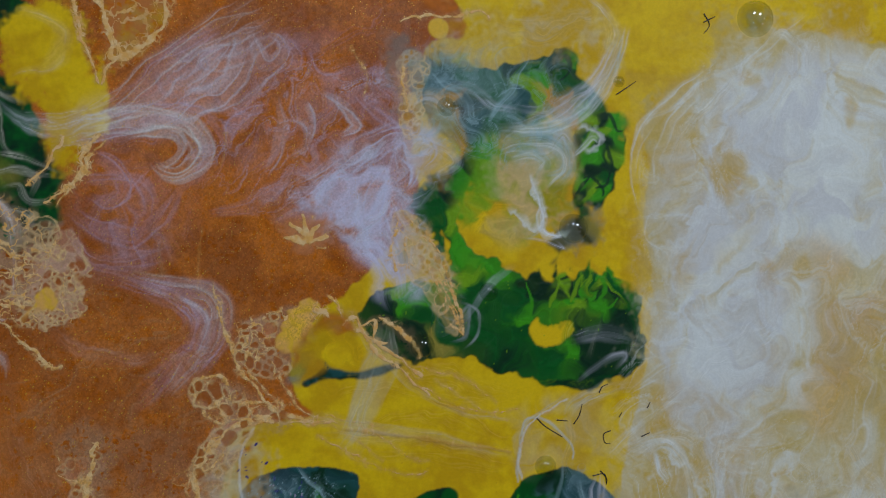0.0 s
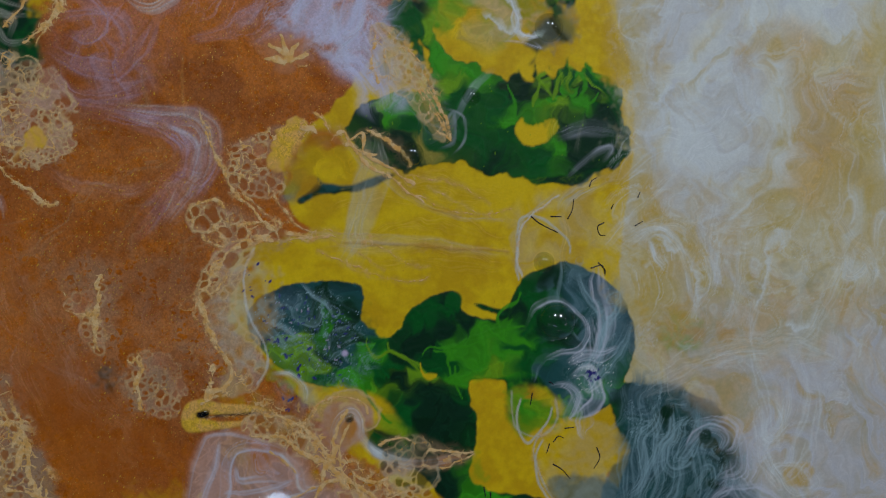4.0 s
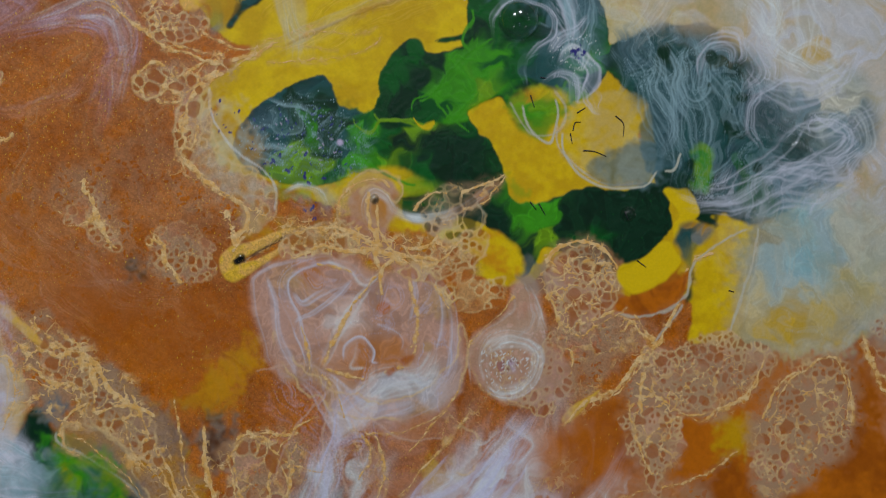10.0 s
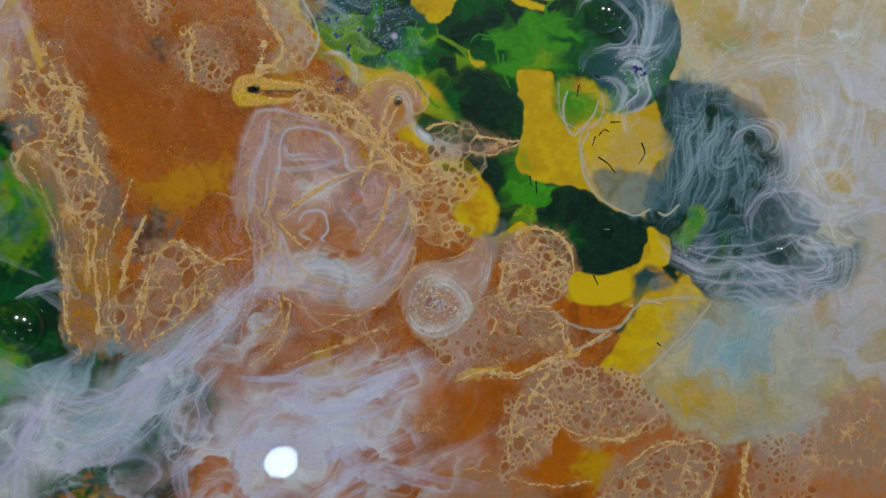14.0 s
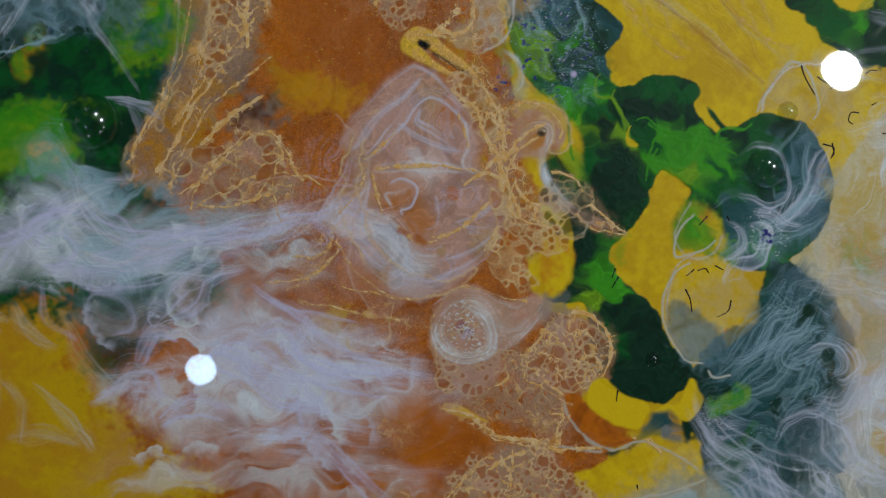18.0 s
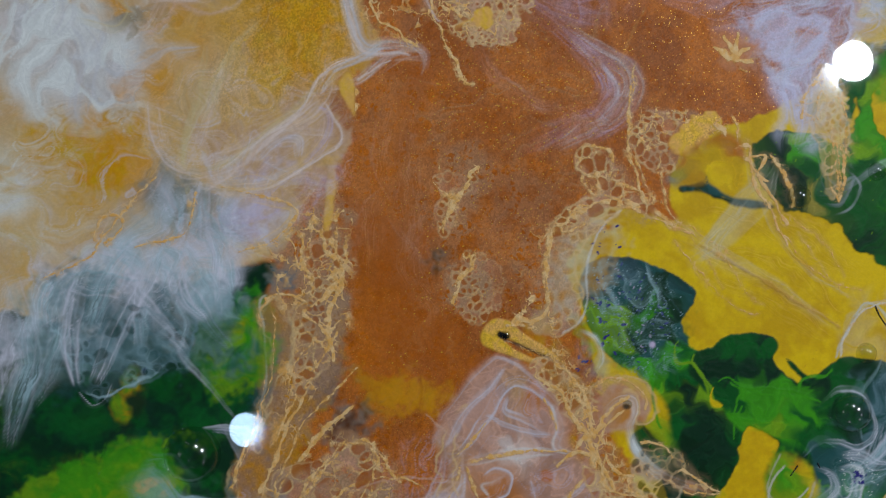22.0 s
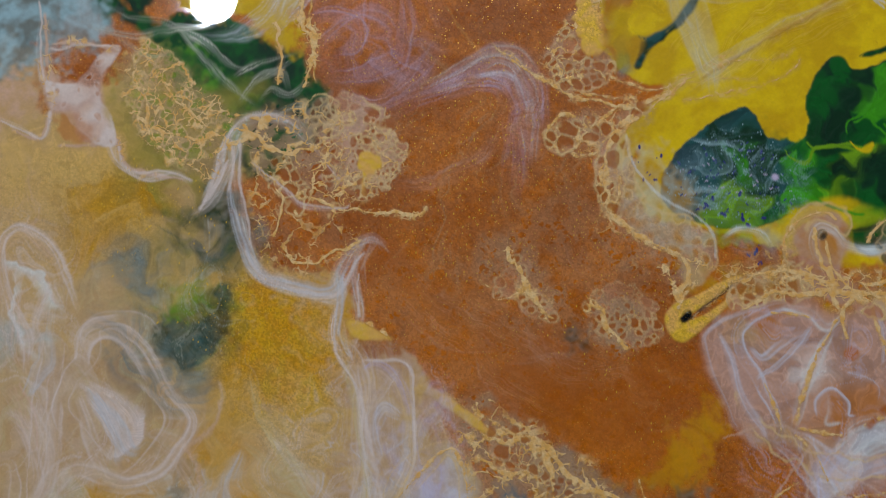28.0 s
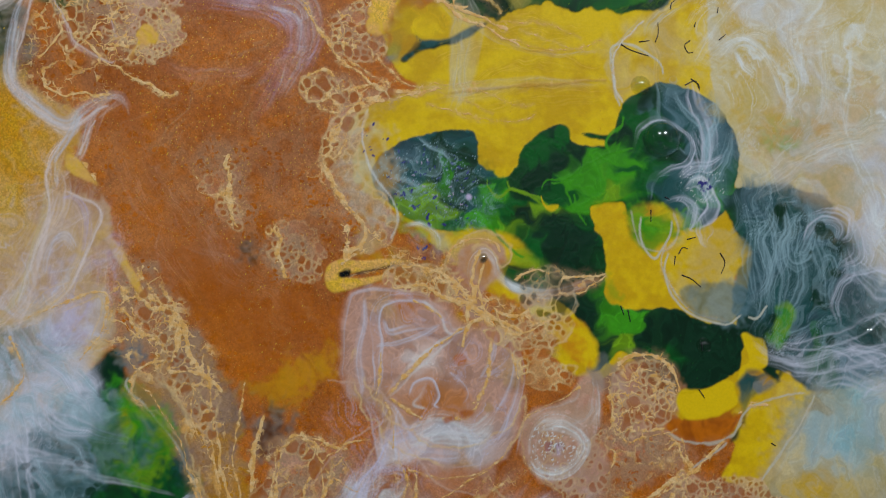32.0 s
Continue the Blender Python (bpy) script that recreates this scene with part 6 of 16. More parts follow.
net([(-131.2, 147.8), (-112.3, 151.6), (-97, 145.4), (-93.2, 137.4), (-101, 125.6), (-112.4, 127.8), (-131.3, 130.1)], gold=0.75, froth=0.6, soft=5)
thread = piece("ash_thread", pine, "ash-grey thread of ink", "acrylic")
wisp(thread, [(-123.5, 181.3), (-114, 179.3), (-104.5, 181.2)], (1, 2.2, 1), GREY_CREAM, 0.6, strand=0.8)
wisp(thread, [(-123.6, 173.4), (-116, 175.3), (-112.2, 167.4), (-102.6, 168.3)], (1, 2.2, 1), GREY_CREAM, 0.6, strand=0.8)
wisp(thread, [(-119.7, 185.2), (-112.1, 183.2), (-108.3, 175.3), (-112.2, 165.4)], (1, 2.2, 1), GREY_CREAM, 0.6, strand=0.8)
wisp(thread, [(-123.6, 165.5), (-114.1, 161.5), (-112.3, 153.5)], (1, 2.2, 1), GREY_CREAM, 0.6, strand=0.8)
wisp(thread, [(-112.2, 161.4), (-106.5, 159.4), (-102.7, 161.4)], (1, 2.2, 1), GREY_CREAM, 0.6, strand=0.8)
wisp(thread, [(-123.6, 157.6), (-118, 155.6), (-112.3, 156.5)], (1, 2.2, 1), GREY_CREAM, 0.6, strand=0.8)
wisp(thread, [(-127.2, 207), (-119.6, 202.1), (-108.2, 198.1), (-96.7, 196.2)], (2, 3, 4, 3), WHITE_BLUE, 0.5, strand=0.9)
wisp(thread, [(-119.6, 213), (-111.9, 216), (-103.3, 220.1), (-101.4, 225.1)], (1, 1.5, 2, 1), WHITE, 0.4, strand=0.8)

# lower copper, brown froth
net([(-139.5, 106.9), (-119.2, 108.3), (-97.5, 91.4), (-59.7, 87.7), (-52.8, 48.7), (-73, 35.2), (-93.4, 30), (-115.1, 45.2), (-122.4, 32.6), (-136.5, 60.3)], froth=0.32, soft=10)
net([(-105.4, 86.8), (-89, 87.8), (-83.2, 63.5), (-86.9, 57.1), (-97.7, 62.6)], froth=0.6, gold=0.25, soft=6)
pool(0, [(-127.5, 109.8), (-119.2, 108.3), (-105.9, 62.2), (-94.5, 46.4), (-97, 21.6), (-80.9, -2.8), (-99.2, -7.3), (-117.5, 20.6), (-127.8, 52.7), (-132.2, 89.1)], RUST, COPPER, soft=6, cover=0.8, clean=0.4, mottle=20)
pool(0, [(-117.4, 59.2), (-96, 50.8), (-78.4, 26.9), (-61.1, 21.8), (-74.4, 9.7), (-112.2, 31.8), (-126.1, 43.3)], RUST, COPPER_DARK, soft=8, cover=0.75, clean=0.5, mottle=20)
pool(0, [(-92.5, 34.7), (-71.7, 22.9), (-61.1, 21.6), (-69.1, 2.9), (-85.2, -1.7), (-101.1, -1.8), (-100.5, 11.6)], RUST, COPPER, soft=5, cover=0.8, clean=0.4)
pool(0, [(-100.1, -0), (-90.2, 5.8), (-81.4, 5.3), (-80.8, -1.9), (-94.4, -10.2), (-103, -5.3)], AMBER, OCHRE, soft=6, cover=0.7)
pool(0, [(-98.7, 0.6), (-85.4, 5.9), (-72.5, 9.1), (-74.4, 1.2), (-88.2, -6), (-98.7, -7.7)], AMBER, OCHRE, soft=5, cover=0.65)
pool(0, [(-51.5, -63.6), (-42.1, -63.9), (-42.5, -74.5), (-51.4, -76.4)], YELLOW_DEEP, soft=4, cover=0.8)
pool(0, [(44.7, -112.7), (55.9, -113.5), (57.7, -125.1), (45.9, -126.4)], YELLOW_DEEP, soft=5, cover=0.75)
pool(0, [(-107.2, -9.8), (-95.6, -11.5), (-93.4, -19.4), (-104.8, -24.9), (-109.5, -19.6)], SMOKE, BLACK, soft=4, cover=0.6, mottle=5)
pool(0, [(-103.9, -7), (-94.6, -14.6), (-100.3, -25.1), (-109.9, -26.3), (-110.4, -16.9)], SMOKE, BLACK, soft=5, cover=0.55, mottle=5)
pool(0, [(-93.8, 54.2), (-88.8, 52.9), (-89.5, 46.5), (-93.5, 43.3), (-96.4, 48.4)], SMOKE, GREEN_DARK, soft=2.5, cover=0.7, mottle=4)
wisp(0, [(-125.4, 109.9), (-120, 89.9), (-112.6, 69.9), (-105.3, 54), (-99.9, 33.8)], (3, 6, 6, 4), COPPER_DARK, 0.45, strand=2.2, clean=0.1)
wisp(0, [(-131.3, 105.5), (-125.6, 81.4), (-117.6, 53.3), (-109.6, 25.1)], (3, 6, 6, 4), COPPER_PALE, 0.45, strand=2.2, clean=0.1)
wisp(0, [(-118, 90), (-108.2, 66.1), (-100.7, 46), (-93.4, 30)], (3, 6, 6, 4), COPPER_PALE, 0.45, strand=2.2, clean=0.1)
wisp(0, [(-105.9, 62.2), (-98.4, 42.1), (-82.5, 22.3)], (3, 6, 6, 4), COPPER_DARK, 0.45, strand=2.2, clean=0.1)

# streaks and gold dust in the copper
brown = [(-100.4, 145.7), (-72.3, 135.1), (-36.1, 96.5), (-45.4, 71.1), (-41.5, 57.2), (-57, 33.2), (-75.6, 15.9), (-85.6, -10.6), (-98.8, 10.7), (-99.2, 43.1), (-115.7, 91.5), (-119.4, 109.7)]
for c, v, angle, size in ((COPPER_DARK, 0.75, -62.0, 4.0), (COPPER_PALE, 0.6, -55.0, 3.2), (RUST, 0.5, -70.0, 6.0)):
    cloud(0, brown, c, v, angle, scale=size, stretch=5, body=0.05, thread=0.9, soft=10, curl=0.8, clean=0.0, height=0.0, fine=0.0, on=copper)
flecks(0, brown, 130, GOLD_LEAF, 0.26, 0.7, cover=0.9)
upper = [(-102.4, 159.8), (-44.9, 142.9), (-35.6, 116.5), (-55.1, 86), (-89.8, 95.5), (-118.3, 89.5), (-121.3, 110.1), (-96.5, 126.6)]
for c, v, angle, size in ((COPPER_DARK, 0.7, 20.0, 4.0), (CLAY, 0.5, 35.0, 4.5)):
    cloud(0, upper, c, v, angle, scale=size, stretch=5, body=0.05, thread=0.9, soft=10, curl=0.8, clean=0.0, height=0.0, fine=0.0, on=copper)
flecks(0, upper, 70, GOLD_LEAF, 0.26, 0.7, cover=0.9)
foot = [(-10.2, -82.9), (20.7, -82.2), (16.3, -109.5), (-9.9, -117.7), (-41.3, -104.7), (-25.8, -93.9)]
cloud(0, foot, COPPER_DARK, 0.7, 40.0, scale=4, stretch=4, body=0.1, thread=0.9, soft=8, clean=0.0, height=0.0, fine=0.0, on=copper)
flecks(0, foot, 40, GOLD_LEAF, 0.26, 0.7, cover=0.9)

# star and fan of gold on the brown
contour(0, [(-130.2, 89.2), (-125.1, 73.3), (-116.1, 61.6), (-103.3, 54.1), (-94.2, 42.3)], (3, 6, 3), 2.2, PINK, 0.16, sway=1.6)
contour(0, [(-108.7, 74.3), (-103.8, 62.3), (-104.8, 45.8)], (3, 6, 3), 2.2, PINK, 0.16, sway=1.6)
contour(0, [(-120.2, 61.3), (-123.5, 48.9), (-120.4, 32.7)], (3, 6, 3), 2.2, PINK, 0.16, sway=1.6)
contour(0, [(-96.1, 71), (-99.2, 54.3), (-90.1, 42.5)], (3, 6, 3), 2.2, PINK, 0.16, sway=1.6)
contour(0, [(-84.4, 82), (-75.4, 72.2), (-78.8, 59.6)], (3, 6, 3), 2.2, PINK, 0.16, sway=1.6)
star = piece("gold_star", copper, "gold branching fleck", "copper")
vein(star, [(-90.1, 85.8), (-92.7, 82.1), (-91.8, 77.5), (-94.8, 71.8), (-94.8, 66.4), (-96.5, 58.2)], (0.8, 1.6, 1.2, 1.6, 1.3, 0.5), GOLD, 0.95, sway=0.3)
vein(star, [(-94.4, 71.7), (-100.8, 71.7), (-105.2, 74.6)], (1, 0.9, 0.4), GOLD, 0.7)
vein(star, [(-100.6, 72.3), (-103.2, 78.4), (-105.1, 83.2)], (0.5, 0.5, 0.3), GOLD, 0.5)
vein(star, [(-96.9, 70.2), (-100.2, 65.7)], (0.6, 0.3), GOLD, 0.6)
nugget = piece("gold_nugget", copper, "gold patch fraying into pink froth", "copper")
net([(-88.9, 48.6), (-81.8, 55.3), (-73.4, 50.8), (-69.6, 41.1), (-77.8, 34.7), (-84.3, 34.3), (-88.6, 42)], froth=0.95, gold=0.35, soft=3)
vein(nugget, [(-82.8, 55.6), (-80.9, 50.7), (-82.9, 45.8), (-82.6, 40.3), (-83.4, 35.1)], (2.2, 1.8, 1.4, 1.2, 0.6), GOLD, 0.95, sway=0.4)
vein(nugget, [(-85.3, 54.1), (-82.1, 54.3)], (0.8, 1.6), GOLD, 0.9)
pool(0, [(-50.2, 48.9), (-41.7, 40), (-36.7, 34.3), (-28.4, 24.3), (-21.3, 30), (-21.6, 16.9), (-10.3, 9.3), (-3.1, 7.3), (6.1, -4.2), (9, -13.9), (3.5, -21.2), (-11.7, -19), (-35.3, 7.5), (-54.6, 32.6)], COPPER, OCHRE, soft=2.5, mottle=9)
net([(-50.2, 48.9), (-36.7, 34.3), (-21.3, 30), (-10.3, 9.3), (6.1, -4.2), (3.5, -21.2), (-35.3, 7.5)], gold=0.5, froth=0.4, glitter=0.8, soft=3)

# gold drop like a folded leaf
drop = piece("folded_gold_drop", copper, "smooth folded gold drop", "copper")
pool(drop, [(-68.8, 32.2), (-66.7, 35.9), (-62.1, 36.9), (-52.2, 33.7), (-41.8, 31.7), (-39, 29.2), (-44.6, 29.4), (-55.3, 30.2), (-61.7, 30.6), (-55.9, 28.1), (-47.4, 27.1), (-45.6, 25.7), (-54.6, 24.9), (-65.3, 25.1), (-69, 27.4)], GOLD_LEAF, GOLD, soft=0.6, ragged=0.12, mottle=4, height=0.9)
vein(drop, [(-42.5, 29.2), (-53.2, 30), (-60.8, 29.9)], (0.5, 0.8, 0.9), BLACK, 0.8, sway=0.1, height=-0.3)
pool(drop, [(-63.3, 32.4), (-59.1, 32.1), (-60.2, 29.8), (-63.5, 30.3)], BLACK, soft=0.5, ragged=0.05)
net([(-68.8, 32.2), (-62.1, 36.9), (-38.7, 30), (-45.6, 25.7), (-65.3, 25.1)], glitter=1, soft=1.5, ragged=0.2)

# vein between brown and yellow
rim = piece("gold_vein", copper, "knotted pale gold vein", "copper")
vein(rim, [(-12.6, 89.1), (-24.8, 93.3), (-36.3, 91.8), (-44.6, 89.4), (-49.3, 84), (-55.6, 76.8), (-57.7, 70.7), (-55.5, 61.3), (-51.6, 51.5), (-50, 45.6), (-52.4, 40.7), (-59.6, 38.3), (-63.3, 36.7)], (0.5, 0.8, 1, 1.6, 1.4, 1.6, 1.4, 1.3, 1.4, 1.6, 1.8, 1.6), GOLD, 0.95, sway=0.5)
vein(rim, [(-25.1, 92.3), (-32.5, 97.5), (-41.3, 97.5), (-46.9, 101.1), (-52.6, 95.9), (-57.2, 99.3), (-56.5, 105.8), (-49.5, 107.3), (-44.2, 102.7)], (0.6, 1, 1.2, 1, 1.2, 0.9, 0.8, 0.7), GOLD, 0.7, sway=0.4)
vein(rim, [(-46.6, 89.9), (-47.4, 81.3), (-51.6, 75.7), (-57.8, 72.9)], (0.8, 1, 1, 0.6), GOLD, 0.8)
net([(-54.9, 107.6), (-43.7, 104.8), (-28.9, 94.4), (-43, 91.2), (-54.9, 95.4)], gold=0.5, froth=0.5, soft=3)
net([(-58.3, 51.1), (-46.7, 45.8), (-44.3, 38.5), (-53.5, 36.7), (-61.3, 39.9)], gold=0.8, froth=0.3, soft=2)
net([(-61.3, 71.7), (-54.9, 63.4), (-46.7, 45.8), (-59.9, 45), (-69.8, 56.4), (-67, 66.6)], gold=0.3, froth=0.5, soft=4)
pool(0, [(-51.9, 82.5), (-39.5, 88.1), (-32.9, 79.8), (-32.8, 64.2), (-40, 46.2), (-48.1, 48.4), (-52.9, 62.8), (-53.7, 71.9)], GREY_CREAM, OCHRE, soft=4, cover=0.6, clean=0.4)
vein(0, [(-36.8, 89.7), (-41.7, 79.8), (-42, 66.6), (-37.7, 54.4), (-36.9, 45.3), (-42.2, 38)], (0.4, 0.5, 0.5, 0.5, 0.5, 0.4), WHITE, 0.5, sway=0.3)
vein(rim, [(-32, 115.3), (-23.3, 98.6), (-15.9, 93.3), (-8.1, 89.1)], (1, 1.1, 0.8, 0.4), GOLD_PALE, 0.6)
vein(rim, [(-16, 85.8), (-1.7, 77.7), (14.5, 70.7), (26.2, 71.5)], (0.4, 0.64, 0.64, 0.32), GOLD, 0.55)
vein(rim, [(-16.2, 90.3), (2.5, 87.2), (17.9, 77.3), (26.5, 75.2)], (0.32, 0.48, 0.48, 0.24), GOLD, 0.55)
vein(rim, [(9.7, 112.4), (27.3, 99.2), (40.9, 92.8), (60.8, 92.8)], (0.48, 0.56, 0.56, 0.24), GOLD, 0.55)
vein(rim, [(15.4, 111.1), (39.4, 103.8), (52.3, 94.6)], (0.32, 0.48, 0.24), GOLD, 0.55)
vein(rim, [(-10.6, 88.9), (0.9, 81.6), (9.6, 74.9)], (0.4, 0.48, 0.32), GOLD, 0.55)
vein(rim, [(-33.9, 96.2), (-20, 92.8), (-7, 91), (10, 86.8)], (0.64, 0.64, 0.48, 0.24), GOLD, 0.55)

# swan-neck curl
neck = piece("curled_neck", copper, "pale curled strand with a gold rim", "ink")
contour(neck, [(-24.6, 22.1), (-18.2, 29.2), (-10.3, 29.3), (-3.9, 24.2), (-3.8, 16.4)], (2, 3, 3, 3, 2), 1.2, GOLD_PALE, 0.5, sway=0.2)
pool(neck, [(-24.6, 22.1), (-20.2, 29.7), (-10.9, 31.2), (-3.1, 26.8), (-2.7, 20.5), (-2.3, 13.7), (7, 6.7), (31.8, 5.4), (28.5, 1.8), (7.3, -0.1), (-2.6, 4.9), (-9.2, 13.4), (-14.5, 10.5), (-14.7, 1.7), (-23, 4), (-24.8, 13.3)], MAUVE, COPPER_PALE, soft=1.5, cover=0.85, mottle=7)
vein(neck, [(-38.8, 30.4), (-30.8, 23.8), (-24, 24.2), (-20.2, 29.7), (-12, 31.1), (-4, 27.5), (-3.1, 22.8)], (0.5, 0.7, 0.9, 0.9, 0.9, 0.8, 0.5), GOLD, 0.8, sway=0.2)
wisp(neck, [(-17.6, 11.3), (-15.9, 19.7), (-12.8, 24.4), (-8.1, 25.3), (-5.8, 21.3), (-5.5, 14.6), (0.4, 7.4), (12.7, 2.8), (31.2, 3.3)], (3, 3.5, 3, 2.5, 2.5, 3, 3, 3, 1), WHITE, 0.75, strand=0.8, sway=0.2)
pool(neck, [(-11.1, 22.6), (-9.5, 23.5), (-8.4, 22.5), (-9.4, 21.2), (-10.9, 21.6)], BLACK, SLATE, soft=0.6, ragged=0.3, cover=0.8)
net([(-0.8, 11.1), (11.2, 13.3), (31.6, 4.7), (26, 1.4), (7.6, 0.9)], gold=0.55, froth=0.4, soft=2)
vein(neck, [(-1.9, 11.4), (8.8, 12.9), (15.6, 8.8), (27.2, 5.5), (35, 4.5)], (0.6, 0.8, 0.8, 0.7, 0.3), GOLD_PALE, 0.8)
vein(neck, [(1.9, 4.8), (11.8, -0.2), (26, 1.4), (34.9, 4.1)], (0.5, 0.7, 0.6, 0.3), GOLD_PALE, 0.7)
vein(neck, [(-45.3, 26.8), (-36, 20.9), (-27.5, 11.9), (-19.8, 7.5), (-16.8, 2.3), (-7.3, -3.7)], (1, 1.4, 1.6, 2, 1.4, 0.8), GOLD, 0.9)
net([(-44.5, 29.8), (-26.7, 22.7), (-12.4, 9.9), (-2.9, -3.9), (-11.1, -17), (-18.2, -10.5), (-22.1, -0.6), (-32.5, 17.7)], gold=0.8, froth=0.55, soft=3)
vein(neck, [(-15.4, 15.1), (-19.8, 7.5), (-22.6, 1.7), (-20.6, -3.3)], (1.5, 2, 1.5, 0.8), GOLD, 0.85)

# the rose: pink rolled film
rose = piece("rose_paint_swirl", "", "pink-mauve rolled film of paint edged with white and gold threads", "copper")
pool(rose, [(-59.2, 21.9), (-41, 19.9), (-26.3, 11.3), (-20.6, -0.7), (-4.9, -6.4), (-11.3, -24.3), (-17.3, -40.1), (-32.3, -49.3), (-44, -45.3), (-54.7, -37.3), (-61.6, -22.9), (-65.6, -13.5), (-65.7, 3.4)], MAUVE, COPPER_PALE, soft=3.5, ragged=1.2, mottle=12, cover=0.8, clean=0.7)
pool(rose, [(-59.1, -38.3), (-44.2, -46.3), (-26.8, -44.2), (-24.2, -51.3), (-38.2, -56.3), (-53.6, -50.3)], MAUVE, COPPER_PALE, soft=3, cover=0.6, mottle=9)
pool(0, [(-48.4, 15.2), (-36.2, 13.5), (-32.2, 4.1), (-41.1, 1.9), (-52.5, 6.6)], COPPER_PALE, MAUVE, soft=3, cover=0.7, mottle=7)
pool(0, [(-48.9, -13.2), (-36.5, -14), (-32, -21.5), (-39.9, -28.2), (-49.3, -23.7)], COPPER_PALE, soft=3, cover=0.6)
petal = piece("white_petal_thread", rose, "milky white thread", "ink")
marble(rose, [(-61.3, 23.4), (-43.9, 19.8), (-29, 12.4), (-22.4, 0.3), (-6.1, -4.2), (-6.3, -17.7), (-9.6, -32.2), (-16.8, -45.1), (-25.6, -50.6), (-39.3, -50), (-58.8, -42.9), (-67, -38.5), (-62.4, -20.3), (-73, -10.5)], [(-61.2, 14.9, MAUVE), (-66.1, -1, MAUVE), (-58.4, 4.9, MAUVE), (-47, 11.6, CLAY), (-40.1, 12.3, COPPER_PALE), (-35.4, 7.1, MAUVE), (-48.8, 1.1, MAUVE), (-44.8, -6, BLUSH), (-55.1, -9.8, MAUVE), (-27.5, -7.2, MAUVE), (-19.7, -10.2, MAUVE), (-40.2, -20.1, COPPER_PALE), (-48.4, -21.4, COPPER_PALE), (-34.9, -26.7, COPPER_PALE), (-28.8, -22.4, MAUVE), (-42.8, -35.9, MILK), (-33.5, -40.7, MILK), (-50.9, -33.8, BLUSH), (-17.8, -28.9, MAUVE), (-10.9, -22.6, CLAY), (-38.4, -47.7, CLAY), (-50.4, -44, MAUVE), (-62.8, -21.3, CLAY), (-58.9, -37.3, BLUSH)], soft=2, power=3.5, swirl=0.9, cover=0.9, depth=0.35, clean=0.9)


def silk_petal(line, w, c, v):
    silk(petal, line, w, c, v, gap=0.7, fade=0.9, hard=0.2, sway=0.5, tail=0.12, clean=0.3)


silk_petal([(-73, -9.4), (-67.8, 6.3), (-62.3, 18.6), (-58.1, 22.1), (-44.1, 19.4), (-29.2, 11.8)], (0.6, 1, 1, 1, 1, 0.6), WHITE_BLUE, 0.6)
silk_petal([(-66.6, -14.6), (-62.2, 1.9), (-57.4, 12.3), (-55.7, 20.3)], (1, 2.4, 2.4, 1), WHITE_BLUE, 0.6)
silk_petal([(-62, -16.4), (-56, -0.5), (-53.9, 10.9), (-48.4, 16.1), (-39, 15.2), (-31.8, 9.7)], (1, 2, 2.4, 2, 2, 1), WHITE_BLUE, 0.75)
silk_petal([(-50.9, 10.8), (-50.2, 5.7), (-42.9, 5.1), (-34.6, 3.4)], (0.8, 1.6, 1.6, 0.8), WHITE_BLUE, 0.7)
silk_petal([(-56.8, 2), (-48.9, 0.7), (-41, 1.2), (-32.3, 3.6)], (0.8, 1.6, 1.6, 1), WHITE_BLUE, 0.7)
silk_petal([(-37.1, 14.5), (-31.2, 6.6), (-30.1, 0.6), (-22.6, -0.1)], (1, 2.4, 2.4, 1), WHITE, 0.75)
silk_petal([(-59, -17.2), (-48.8, -10.5), (-37.2, -4.5), (-28.5, -1.2)], (1.4, 2.6, 2.6, 1.4), WHITE, 0.7)
silk_petal([(-50.4, -19.5), (-47, -15.2), (-41.6, -16.2), (-40.4, -21.2), (-43, -24.6), (-40.6, -27.1)], (0.6, 1.4, 1.6, 1.4, 1.4, 0.6), WHITE_BLUE, 0.8)
silk_petal([(-43.2, -15.8), (-46, -19.6), (-49.5, -21.8), (-45.8, -25.1)], (0.5, 1, 1, 0.5), WHITE, 0.8)
silk_petal([(-34.3, -13.5), (-30, -19.7), (-29.5, -24.3), (-32.9, -27.5)], (0.8, 1.6, 1.6, 0.8), WHITE_BLUE, 0.5)
silk_petal([(-23.4, -20), (-17.5, -13.3), (-13.5, -4.8)], (0.6, 1.4, 0.6), WHITE_BLUE, 0.6)
silk_petal([(-8.8, -6.6), (-10.4, -18.3), (-15.5, -27.6), (-23.7, -35.6)], (0.8, 1.8, 1.8, 0.8), WHITE_BLUE, 0.65)
silk_petal([(-6.8, -10.7), (-8.9, -23.4), (-15.7, -36.5), (-25.5, -46.1), (-38.4, -47.7), (-53.7, -41.1)], (0.8, 2, 2, 2.4, 2.4, 1), WHITE_BLUE, 0.6)
silk_petal([(-55.9, -29.5), (-43, -30.6), (-30.9, -36.8), (-22, -32.9)], (1.5, 4, 5, 2), WHITE, 0.5)
silk_petal([(-55.9, -35.1), (-43.2, -36.8), (-30.6, -41.8), (-22.7, -37.1)], (2, 5, 5, 2), WHITE, 0.5)
silk_petal([(-57.5, -18.9), (-55, -29.9), (-51, -40), (-37.4, -45)], (1, 2.4, 3, 1.5), WHITE_BLUE, 0.7)
silk_petal([(-65.9, -14.9), (-64.6, -26.1), (-66.1, -38.9), (-70.3, -44.3)], (0.8, 2, 2, 1), WHITE_BLUE, 0.65)
silk_petal([(-56.6, -22.6), (-59.3, -32.6), (-61.1, -43.1)], (1, 2, 1), WHITE_BLUE, 0.55)
fold = piece("gold_fold", rose, "gold thread along a fold", "copper")


